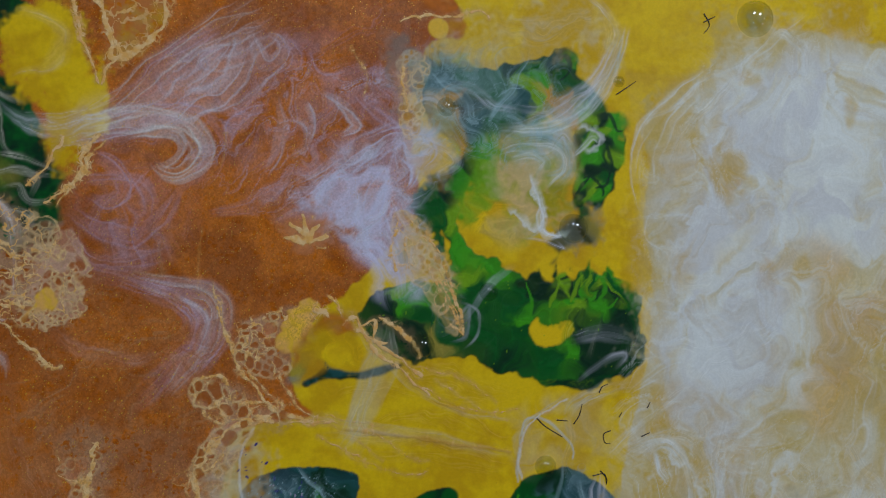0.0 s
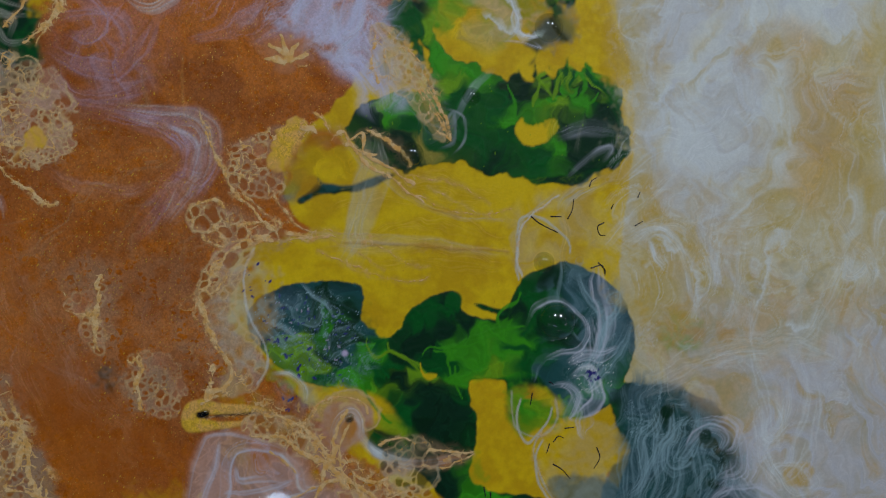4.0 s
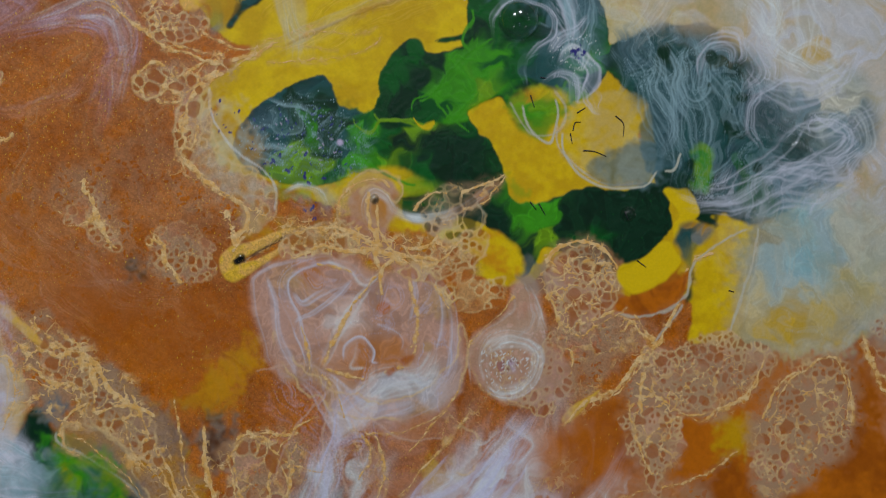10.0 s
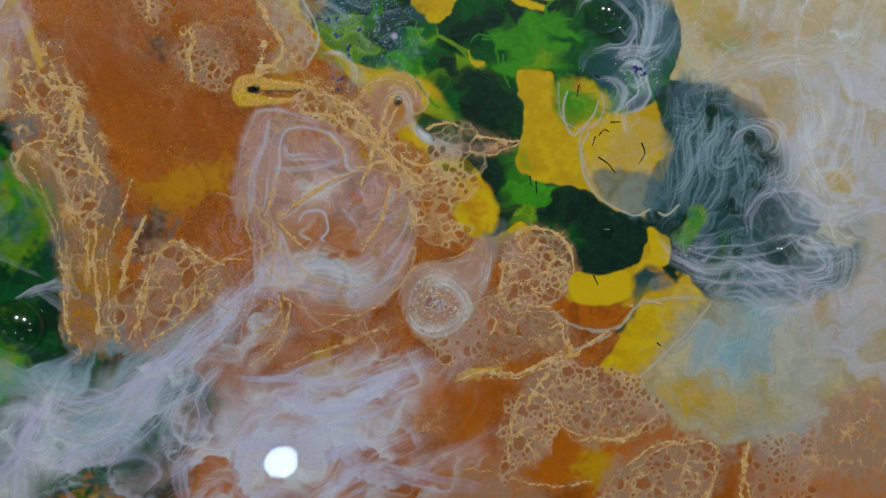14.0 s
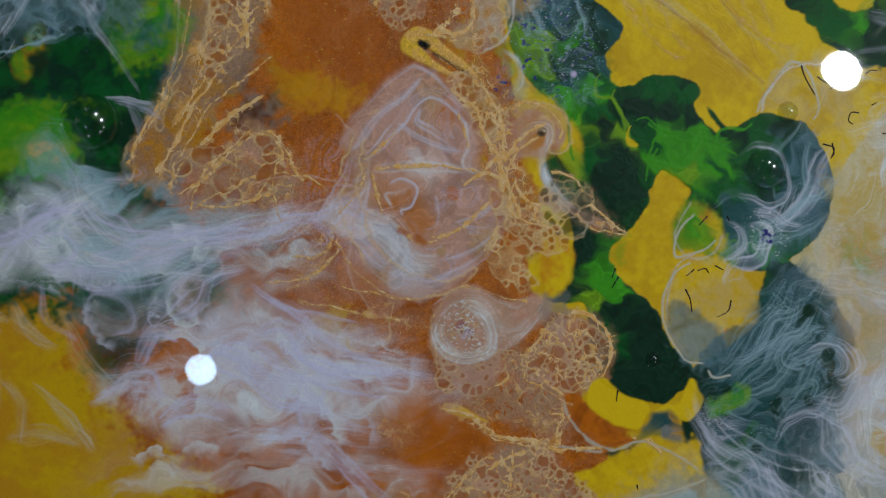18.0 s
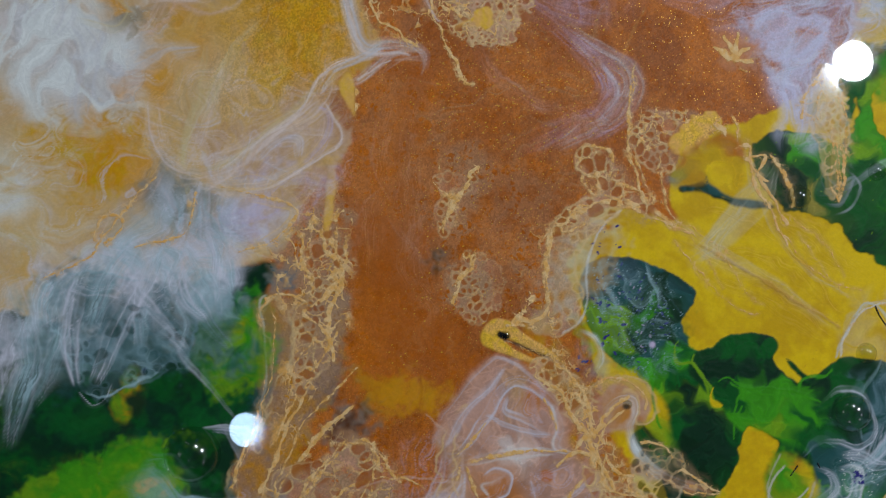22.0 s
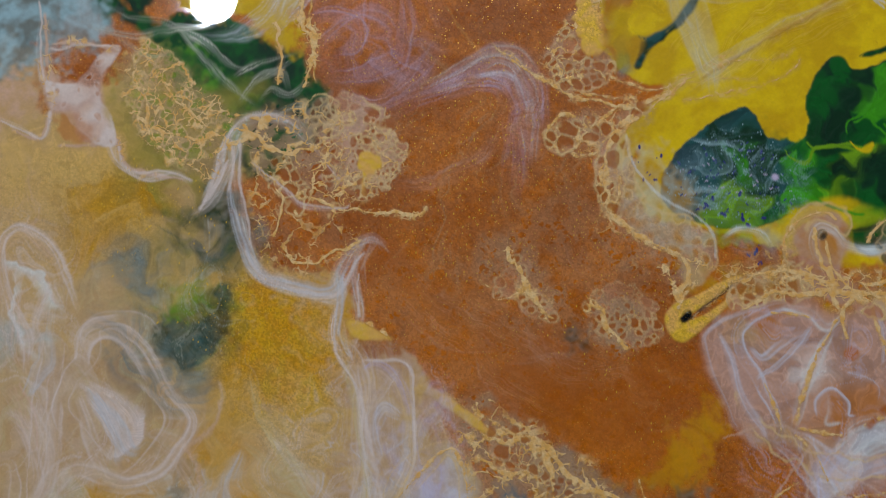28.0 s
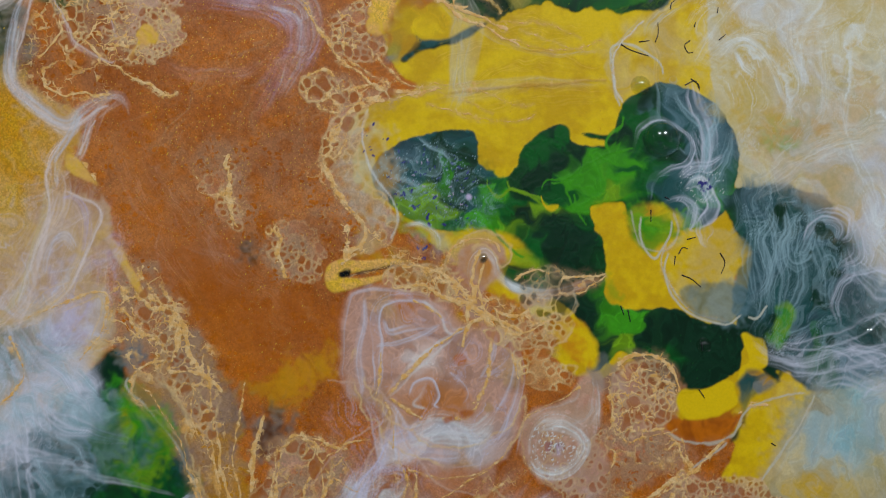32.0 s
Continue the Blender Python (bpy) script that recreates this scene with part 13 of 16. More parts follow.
wisp(smear, [(-129.4, -108.8), (-117.9, -117.3), (-100.8, -123.7)], (1.5, 4, 2), CREAM, 0.5, strand=0.9)
contour(0, [(-129.4, -108.8), (-117.9, -117.3), (-100.8, -123.7)], (1, 3, 1), 0.9, GREY_CREAM, 0.6)
wisp(smear, [(-156.2, -119), (-144.1, -118.7)], (1.5, 4, 2), CREAM, 0.5, strand=0.9)
contour(0, [(-156.2, -119), (-144.1, -118.7)], (1, 3, 1), 0.9, GREY_CREAM, 0.6)
wisp(smear, [(-129.9, -134.6), (-116.2, -138), (-100.2, -147.1)], (1.5, 4, 2), CREAM, 0.5, strand=0.9)
contour(0, [(-129.9, -134.6), (-116.2, -138), (-100.2, -147.1)], (1, 3, 1), 0.9, GREY_CREAM, 0.6)
wisp(smear, [(-130, -155.9), (-118.8, -147.5), (-104.6, -146.5)], (1.5, 4, 2), CREAM, 0.5, strand=0.9)
contour(0, [(-130, -155.9), (-118.8, -147.5), (-104.6, -146.5)], (1, 3, 1), 0.9, GREY_CREAM, 0.6)
wisp(smear, [(-140.6, -138.6), (-130.6, -143.3), (-123.9, -155.7)], (1.5, 4, 2), CREAM, 0.5, strand=0.9)
contour(0, [(-140.6, -138.6), (-130.6, -143.3), (-123.9, -155.7)], (1, 3, 1), 0.9, GREY_CREAM, 0.6)
pool(0, [(-289.8, 149.4), (-203.2, 164.2), (-198.7, 146.9), (-196.7, 119.3), (-202.6, 106.4), (-226.9, 98.6), (-238.6, 112.6), (-258, 113.5), (-283.8, 107.4)], CLAY, TAN, soft=6, cover=0.7, mottle=8)
cloud(0, [(-289.8, 149.4), (-203.2, 164.2), (-198.7, 146.9), (-199.4, 110.9), (-227.2, 100.5), (-258, 113.5), (-283.8, 107.4)], CREAM, 0.5, 38.0, scale=4, stretch=6, body=0.1, thread=0.9, soft=8, curl=1.3, fine=0.3, clean=0.2)
pool(0, [(-235.9, 42.7), (-209, 55.9), (-203.2, 43.1), (-212.8, 27), (-226.6, 31.9)], AMBER, YELLOW_DEEP, soft=6, cover=0.8, mottle=12)
pool(0, [(-251.4, 107.6), (-240.2, 110.4), (-239.1, 102.6), (-246.1, 97.6)], AMBER, OCHRE, soft=4, cover=0.7, mottle=9)
cloud(drift, [(-269.9, 89.9), (-254.2, 100.2), (-243.4, 92.1), (-235, 87.4), (-217.8, 76.1), (-217.7, 62.2), (-223.9, 51.3), (-249.1, 51.6), (-270, 64.3)], WHITE, 0.8, 28.0, scale=6, stretch=3, body=0.6, thread=0.6, soft=8, curl=1.5, fine=0.5)
cloud(drift, [(-268.8, 29.1), (-240.1, 29.2), (-225.7, 23.2), (-201.1, 28.6), (-199.1, 14.9), (-223.4, 7.6), (-266, 9.8)], WHITE, 0.55, 18.0, scale=6, stretch=3, body=0.4, thread=0.7, soft=9, curl=1.5, fine=0.5)
pool(0, [(-208.8, -0.6), (-194, 6.8), (-170.1, 7.2), (-158.8, 12.9), (-151.2, -11.4), (-206.2, -18.4)], TEAL, SLATE, soft=6, cover=0.7, mottle=6)
cloud(drift, [(-203.3, 30.3), (-173.5, 42.5), (-161.1, 26.1), (-156.3, 6.6), (-184.2, 6.9), (-202.6, -1.6)], MIST, 0.65, -52.0, scale=4, stretch=5, body=0.4, thread=0.8, soft=7, curl=1.1, fine=0.6)
wisp(drift, [(-193.9, 19.6), (-198.1, 1), (-198.1, -19)], (3, 5, 3), MIST, 0.65, strand=0.7, sway=0.6)
contour(drift, [(-193.9, 19.6), (-198.1, 1), (-198.1, -19)], (3, 5, 3), 1.0, WHITE_BLUE, 0.5, sway=0.6)
wisp(drift, [(-186.5, 22.6), (-186.2, 0.6), (-180.7, -16.8)], (3, 5, 3), MIST, 0.65, strand=0.7, sway=0.6)
contour(drift, [(-186.5, 22.6), (-186.2, 0.6), (-180.7, -16.8)], (3, 5, 3), 1.0, WHITE_BLUE, 0.5, sway=0.6)
wisp(drift, [(-182.6, 23.2), (-165, 11.5), (-157.6, 2.4)], (3, 5, 3), MIST, 0.65, strand=0.7, sway=0.6)
contour(drift, [(-182.6, 23.2), (-165, 11.5), (-157.6, 2.4)], (3, 5, 3), 1.0, WHITE_BLUE, 0.5, sway=0.6)
wisp(drift, [(-204.3, 10.2), (-208.4, -2.3), (-209.6, -20.5)], (3, 5, 3), MIST, 0.65, strand=0.7, sway=0.6)
contour(drift, [(-204.3, 10.2), (-208.4, -2.3), (-209.6, -20.5)], (3, 5, 3), 1.0, WHITE_BLUE, 0.5, sway=0.6)
wisp(drift, [(-174, 32.4), (-164.2, 19.7), (-158.2, 6.3)], (3, 4, 2), MIST, 0.65, strand=0.7, sway=0.6)
contour(drift, [(-174, 32.4), (-164.2, 19.7), (-158.2, 6.3)], (3, 4, 2), 1.0, WHITE_BLUE, 0.5, sway=0.6)
wisp(drift, [(-214.1, -3.1), (-214.6, -13.1), (-211.6, -20.7)], (3, 4, 2), MIST, 0.65, strand=0.7, sway=0.6)
contour(drift, [(-214.1, -3.1), (-214.6, -13.1), (-211.6, -20.7)], (3, 4, 2), 1.0, WHITE_BLUE, 0.5, sway=0.6)
wisp(drift, [(-176.1, 6), (-168.8, -3.1), (-169.3, -13.7)], (1, 2, 1), MIST, 0.65, strand=0.7, sway=0.6)
contour(drift, [(-176.1, 6), (-168.8, -3.1), (-169.3, -13.7)], (1, 2, 1), 1.0, WHITE_BLUE, 0.5, sway=0.6)
contour(comb, [(-276.5, 109.5), (-258.1, 115.8), (-249.6, 119.1), (-241.8, 119.6), (-237.1, 113.8), (-232, 105.3), (-223.6, 101.3), (-210.8, 104.5), (-200.8, 108.8), (-201, 118.2), (-197.7, 132.1), (-197.7, 141.5), (-204.1, 148.6), (-211, 150.1), (-216.5, 143.8), (-226.8, 142.1), (-234, 136.9), (-235, 126.1), (-233.1, 113.1), (-227, 107.3)], (4, 5, 5, 5, 4, 4, 4, 4, 4, 4, 4, 4, 4, 4, 4, 4, 4, 4, 4, 3), 1.5, BLUSH, 0.8, sway=0.25, thin=0.2, tail=0.05)
contour(comb, [(-280.3, 136), (-271.4, 136.1), (-261.5, 139.1), (-259, 148.8)], (4, 5, 5, 4), 1.4, BLUSH, 0.8, sway=0.25, thin=0.2, tail=0.05)
contour(comb, [(-277, 112.8), (-266.2, 118.4), (-256.2, 129.3), (-255.7, 134.7), (-261.1, 136.4)], (3, 5, 5, 4, 2), 1.6, BLUSH, 0.7, sway=0.25, thin=0.2, tail=0.05)
contour(comb, [(-251.9, 126.1), (-242, 138.4), (-234, 146.2), (-226.6, 150.2), (-222.2, 155)], (3, 7, 8, 7, 5), 1.5, BLUSH, 0.7, sway=0.25, thin=0.2, tail=0.05)
contour(comb, [(-248.6, 130.6), (-242.7, 143.6), (-240.1, 152)], (3, 5, 4), 1.4, PINK, 0.8, sway=0.25, thin=0.2, tail=0.05)
contour(comb, [(-203.8, 56.6), (-195.7, 45.6), (-182.8, 47.5), (-170.7, 57.2), (-161.6, 68.2)], (3, 5, 6, 5, 3), 1.4, BLUSH, 0.6, sway=0.25, thin=0.2, tail=0.05)
contour(comb, [(-175.8, 45.8), (-163, 52.1), (-149.3, 48.8), (-146.4, 43.1), (-151.1, 34.2), (-162.1, 26)], (2, 4, 4, 4, 4, 2), 1.3, GOLD_PALE, 0.6, sway=0.25, thin=0.2, tail=0.05)
contour(comb, [(-175.8, 58.3), (-164.7, 63.9), (-152.7, 63.7), (-147.9, 72.5)], (2, 5, 5, 2), 1.2, WHITE_BLUE, 0.6, sway=0.25, thin=0.2, tail=0.05)
contour(comb, [(-168.5, 35.2), (-159.3, 40.5), (-151.2, 53.8), (-148, 66.4)], (3, 5, 4, 2), 1.2, LILAC, 0.7, sway=0.25, thin=0.2, tail=0.05)
pool(comb, [(-225.1, 139.8), (-220.3, 133.8), (-216.3, 123.7), (-213.1, 120.3), (-220, 112.6), (-225.3, 112.9), (-225.5, 123.6)], BLUSH, PINK, soft=2.5, cover=0.4, mottle=3)
contour(comb, [(-225.1, 139.8), (-222.2, 133.1), (-222.7, 123.1), (-224.8, 113.8)], (1, 3, 4, 2), 1.0, BLUSH, 0.8, sway=0.2, thin=0.25)
wisp(comb, [(-225.1, 139.8), (-222.2, 133.1), (-222.7, 123.1), (-224.8, 113.8)], (1, 2.5, 3, 1.5), BLUSH, 0.6, strand=0.6, sway=0.2)
contour(comb, [(-222.8, 137), (-218.5, 127.7), (-218, 117.9), (-221.1, 112.4)], (1, 3, 4, 2), 1.0, BLUSH, 0.8, sway=0.2, thin=0.25)
wisp(comb, [(-222.8, 137), (-218.5, 127.7), (-218, 117.9), (-221.1, 112.4)], (1, 2.5, 3, 1.5), BLUSH, 0.6, strand=0.6, sway=0.2)
contour(comb, [(-225.5, 135.6), (-224.9, 124.7), (-226.9, 114.5)], (1, 3, 4, 2), 1.0, BLUSH, 0.8, sway=0.2, thin=0.25)
wisp(comb, [(-225.5, 135.6), (-224.9, 124.7), (-226.9, 114.5)], (1, 2.5, 3, 1.5), BLUSH, 0.6, strand=0.6, sway=0.2)
cloud(0, [(-212.2, 144.7), (-196.8, 147.3), (-190, 114.3), (-205.1, 110)], SLATE, 0.55, 88.0, scale=3, stretch=3, body=0.4, thread=0.7, soft=5, curl=1.5, fine=0.3, clean=0.2)
cloud(0, [(-186.1, 155), (-158.5, 157.6), (-153.9, 140.2), (-171, 133.4)], GREEN_DARK, 0.6, 68.0, scale=5, stretch=2, body=0.4, thread=0.7, soft=6, curl=1.4, fine=0, clean=0.1)
pool(0, [(-182.1, 127.6), (-162.9, 132.7), (-154.3, 101.8), (-163.4, 82.3), (-179.4, 95.9)], AMBER, YELLOW_DEEP, soft=9, cover=0.5, mottle=9, clean=0.2)
net([(-188.4, 130.6), (-161.2, 135), (-152, 100.2), (-163.1, 80.3), (-183.3, 95.4)], glitter=1.0, soft=6)
flare(comb, [(-232.5, 113.2), (-225.1, 111.8), (-219.9, 111.8), (-213, 119.7)], 7, BLUSH, 0.9, sway=0.2)
pool(0, [(-196.1, 54.9), (-172.8, 76.5), (-153.9, 88.1), (-143.5, 77.1), (-144.9, 63.7), (-161.8, 63.7), (-174.4, 52.5), (-187.2, 47.7)], CLAY, CREAM_GOLD, soft=6, cover=0.75, mottle=8)
contour(comb, [(-207.3, 67.9), (-200, 52.1), (-188.7, 47.9), (-178.9, 51.7), (-170.8, 60.5), (-161.3, 72.7), (-152.3, 83.3), (-149.9, 100.3)], (3, 5, 6, 6, 5, 5, 5, 3), 1.2, BLUSH, 0.7, sway=0.25, thin=0.24, tail=0.06)
wisp(comb, [(-207.3, 67.9), (-200, 52.1), (-188.7, 47.9), (-178.9, 51.7), (-170.8, 60.5), (-161.3, 72.7), (-152.3, 83.3), (-149.9, 100.3)], (2.1, 3.5, 4.2, 4.2, 3.5, 3.5, 3.5, 2.1), BLUSH, 0.4, strand=0.7, sway=0.25)
contour(comb, [(-182.7, 46.8), (-167, 49.4), (-154.5, 55.4), (-146.6, 66.3), (-143.8, 78.1)], (2, 4, 4, 4, 2), 1.0, GOLD_PALE, 0.7, sway=0.25, thin=0.24, tail=0.06)
wisp(comb, [(-182.7, 46.8), (-167, 49.4), (-154.5, 55.4), (-146.6, 66.3), (-143.8, 78.1)], (1.4, 2.8, 2.8, 2.8, 1.4), GOLD_PALE, 0.4, strand=0.7, sway=0.25)
contour(comb, [(-177.8, 44.9), (-162.1, 47.6), (-147.8, 48.7), (-146.3, 41.8), (-154, 31.4)], (2, 3, 3, 3, 2), 1.1, GOLD_PALE, 0.7, sway=0.25, thin=0.24, tail=0.06)
wisp(comb, [(-177.8, 44.9), (-162.1, 47.6), (-147.8, 48.7), (-146.3, 41.8), (-154, 31.4)], (1.4, 2.1, 2.1, 2.1, 1.4), GOLD_PALE, 0.4, strand=0.7, sway=0.25)
contour(comb, [(-186.8, 86), (-186.7, 69), (-187.2, 56.1), (-187.9, 49.5)], (3, 5, 5, 2), 1.3, BLUSH, 0.6, sway=0.25, thin=0.24, tail=0.06)
wisp(comb, [(-186.8, 86), (-186.7, 69), (-187.2, 56.1), (-187.9, 49.5)], (2.1, 3.5, 3.5, 1.4), BLUSH, 0.4, strand=0.7, sway=0.25)
contour(comb, [(-149.3, 64.2), (-146.5, 73.8), (-147.4, 82), (-152.5, 84.4)], (2, 4, 4, 2), 1.0, LILAC, 0.7, sway=0.25, thin=0.24, tail=0.06)
wisp(comb, [(-149.3, 64.2), (-146.5, 73.8), (-147.4, 82), (-152.5, 84.4)], (1.4, 2.8, 2.8, 1.4), LILAC, 0.4, strand=0.7, sway=0.25)
contour(comb, [(-164.7, 60.4), (-161.3, 68.2), (-154.2, 71.9), (-150.9, 65.7)], (2, 4, 4, 2), 0.9, WHITE_BLUE, 0.6, sway=0.25, thin=0.24, tail=0.06)
wisp(comb, [(-164.7, 60.4), (-161.3, 68.2), (-154.2, 71.9), (-150.9, 65.7)], (1.4, 2.8, 2.8, 1.4), WHITE_BLUE, 0.4, strand=0.7, sway=0.25)
vein(cord, [(-221.1, -6.2), (-209.6, 4.7), (-205.9, 16), (-200.3, 32.7), (-195.4, 43.1)], (0.5, 0.9, 0.8, 0.5), GOLD_PALE, 0.65, sway=0.5)
vein(cord, [(-182, 42.1), (-179.7, 26.2), (-192.9, 17.8), (-195.3, 15.4)], (0.5, 0.9, 0.8, 0.5), GOLD_PALE, 0.65, sway=0.5)
vein(cord, [(-175.8, 45.8), (-149.3, 48.8), (-146.4, 43.1), (-151.1, 34.2), (-162.1, 26)], (0.5, 0.9, 0.8, 0.5), GOLD_PALE, 0.65, sway=0.5)
vein(cord, [(-208.3, 11.7), (-209.4, 19.5), (-204.4, 24.2), (-200.9, 20.7), (-205.4, 12.1)], (0.5, 0.9, 0.8, 0.5), GOLD_PALE, 0.65, sway=0.5)
pool(0, [(-199.3, 134.9), (-189.4, 138.5), (-171.5, 135.4), (-170.1, 130.6), (-178.3, 122.2), (-187.7, 118.9), (-197.4, 121.4)], GREEN_DARK, TEAL, soft=2, cover=0.75, ragged=0.6, mottle=8, clean=0.2)
pool(0, [(-189.6, 138.4), (-174.9, 139.8), (-175, 133.8), (-184.6, 131.2)], LIME, OLIVE, soft=3, cover=0.6, mottle=5)
cloud(0, [(-203.6, 140.1), (-172.4, 143.3), (-169.5, 123.6), (-196.4, 117.3)], GREY_CREAM, 0.5, 68.0, scale=2.6, stretch=4, body=0.05, thread=0.9, soft=5, curl=1.7, fine=0.3, clean=0.1)
wisp(cord, [(-157.5, 139.6), (-158.3, 130.6), (-153.7, 120.4), (-147.7, 112.1), (-142.5, 108.7), (-133.1, 112.8), (-127.1, 114.3)], (1.32, 2.42, 2.42, 3.08, 3.52, 2.2, 1.54), BLUSH, 0.75, strand=0.5, sway=0.25, tail=0.06, soft=0.9)
vein(cord, [(-157.5, 139.6), (-158.3, 130.6), (-153.7, 120.4), (-147.7, 112.1), (-142.5, 108.7), (-133.1, 112.8), (-127.1, 114.3)], (0.54, 0.99, 0.99, 1.26, 1.44, 0.9, 0.63), BLUSH, 0.65, beads=0.6, sway=0.3, lace=0, height=0.3)
wisp(cord, [(-143.9, 107.3), (-152.1, 99.9), (-155.9, 90.4), (-157.4, 80.8), (-163, 73), (-172.2, 57.7)], (1.54, 1.76, 1.32, 1.1, 1.1, 0.88), BLUSH, 0.75, strand=0.5, sway=0.25, tail=0.06, soft=0.9)
vein(cord, [(-143.9, 107.3), (-152.1, 99.9), (-155.9, 90.4), (-157.4, 80.8), (-163, 73), (-172.2, 57.7)], (0.63, 0.72, 0.54, 0.45, 0.45, 0.36), BLUSH, 0.65, beads=0.6, sway=0.3, lace=0, height=0.3)
wisp(cord, [(-133.6, 110.1), (-138.1, 104.6), (-142.6, 98.4)], (0.66, 0.88, 1.32), BLUSH, 0.75, strand=0.5, sway=0.25, tail=0.06, soft=0.9)
vein(cord, [(-133.6, 110.1), (-138.1, 104.6), (-142.6, 98.4)], (0.27, 0.36, 0.54), BLUSH, 0.65, beads=0.6, sway=0.3, lace=0, height=0.3)
wisp(cord, [(-143.1, 166.1), (-153.3, 161.2), (-159.2, 159.6), (-161.1, 159.2)], (2.64, 3.08, 2.2, 0.88), BLUSH, 0.75, strand=0.5, sway=0.25, tail=0.06, soft=0.9)
vein(cord, [(-143.1, 166.1), (-153.3, 161.2), (-159.2, 159.6), (-161.1, 159.2)], (1.08, 1.26, 0.9, 0.36), BLUSH, 0.65, beads=0.6, sway=0.3, lace=0, height=0.3)
wisp(cord, [(-159.2, 159.6), (-147.8, 165.8), (-139.9, 171.5), (-134, 173.6), (-127.2, 172.2), (-120.9, 165.9), (-118.2, 157)], (1.1, 2.64, 2.2, 1.54, 1.32, 1.32, 0.66), BLUSH, 0.75, strand=0.5, sway=0.25, tail=0.06, soft=0.9)
vein(cord, [(-159.2, 159.6), (-147.8, 165.8), (-139.9, 171.5), (-134, 173.6), (-127.2, 172.2), (-120.9, 165.9), (-118.2, 157)], (0.45, 1.08, 0.9, 0.63, 0.54, 0.54, 0.27), BLUSH, 0.65, beads=0.6, sway=0.3, lace=0, height=0.3)
wisp(cord, [(-135.1, 170), (-144.9, 157.7), (-151.9, 143.8), (-155.6, 137.9)], (1.54, 1.32, 1.1, 1.1), BLUSH, 0.75, strand=0.5, sway=0.25, tail=0.06, soft=0.9)
vein(cord, [(-135.1, 170), (-144.9, 157.7), (-151.9, 143.8), (-155.6, 137.9)], (0.63, 0.54, 0.45, 0.45), BLUSH, 0.65, beads=0.6, sway=0.3, lace=0, height=0.3)
wisp(cord, [(-137.8, 171.1), (-144, 162.6), (-149.6, 157.5)], (1.1, 1.54, 0.88), BLUSH, 0.75, strand=0.5, sway=0.25, tail=0.06, soft=0.9)
vein(cord, [(-137.8, 171.1), (-144, 162.6), (-149.6, 157.5)], (0.45, 0.63, 0.36), BLUSH, 0.65, beads=0.6, sway=0.3, lace=0, height=0.3)
wisp(cord, [(-150.8, 86.9), (-139.9, 77.9), (-145, 68.2), (-155.6, 54), (-167.8, 45.7)], (0.66, 1.1, 1.1, 0.88, 0.66), BLUSH, 0.75, strand=0.5, sway=0.25, tail=0.06, soft=0.9)
vein(cord, [(-150.8, 86.9), (-139.9, 77.9), (-145, 68.2), (-155.6, 54), (-167.8, 45.7)], (0.27, 0.45, 0.45, 0.36, 0.27), BLUSH, 0.65, beads=0.6, sway=0.3, lace=0, height=0.3)
wisp(cord, [(-156.4, 80), (-166.1, 67.4), (-175.4, 52)], (0.77, 0.88, 0.66), BLUSH, 0.75, strand=0.5, sway=0.25, tail=0.06, soft=0.9)
vein(cord, [(-156.4, 80), (-166.1, 67.4), (-175.4, 52)], (0.315, 0.36, 0.27), BLUSH, 0.65, beads=0.6, sway=0.3, lace=0, height=0.3)
wisp(cord, [(-193.1, 225.2), (-189.2, 217.7), (-186.3, 211), (-182.3, 212), (-178.4, 217.2)], (0.55, 0.99, 1.32, 1.32, 1.54), BLUSH, 0.75, strand=0.5, sway=0.25, tail=0.06, soft=0.9)
vein(cord, [(-193.1, 225.2), (-189.2, 217.7), (-186.3, 211), (-182.3, 212), (-178.4, 217.2)], (0.225, 0.405, 0.54, 0.54, 0.63), BLUSH, 0.65, beads=0.6, sway=0.3, lace=0, height=0.3)
wisp(cord, [(-168, 193.4), (-170.9, 187.4), (-169, 181.9), (-161.8, 176.6), (-157.6, 169.9), (-156.5, 167.3)], (1.54, 1.32, 1.32, 1.1, 1.54, 0.88), BLUSH, 0.75, strand=0.5, sway=0.25, tail=0.06, soft=0.9)
vein(cord, [(-168, 193.4), (-170.9, 187.4), (-169, 181.9), (-161.8, 176.6), (-157.6, 169.9), (-156.5, 167.3)], (0.63, 0.54, 0.54, 0.45, 0.63, 0.36), BLUSH, 0.65, beads=0.6, sway=0.3, lace=0, height=0.3)
wisp(cord, [(-174.2, 225.5), (-167.4, 237.1), (-162.4, 243.2), (-158.3, 250.1)], (1.54, 1.1, 0.88, 0.66), BLUSH, 0.75, strand=0.5, sway=0.25, tail=0.06, soft=0.9)
vein(cord, [(-174.2, 225.5), (-167.4, 237.1), (-162.4, 243.2), (-158.3, 250.1)], (0.63, 0.45, 0.36, 0.27), BLUSH, 0.65, beads=0.6, sway=0.3, lace=0, height=0.3)
wisp(cord, [(-165.7, 234.4), (-163.8, 231.6), (-158.2, 229.5), (-151.7, 224), (-147.1, 219.2)], (0.66, 0.99, 0.77, 0.88, 1.32), BLUSH, 0.75, strand=0.5, sway=0.25, tail=0.06, soft=0.9)
vein(cord, [(-165.7, 234.4), (-163.8, 231.6), (-158.2, 229.5), (-151.7, 224), (-147.1, 219.2)], (0.27, 0.405, 0.315, 0.36, 0.54), BLUSH, 0.65, beads=0.6, sway=0.3, lace=0, height=0.3)
wisp(cord, [(-137.6, 161), (-134.9, 147.7), (-133.3, 138.1), (-124.3, 129.6), (-121.3, 129.1)], (0.88, 1.1, 1.1, 0.99, 0.44), BLUSH, 0.75, strand=0.5, sway=0.25, tail=0.06, soft=0.9)
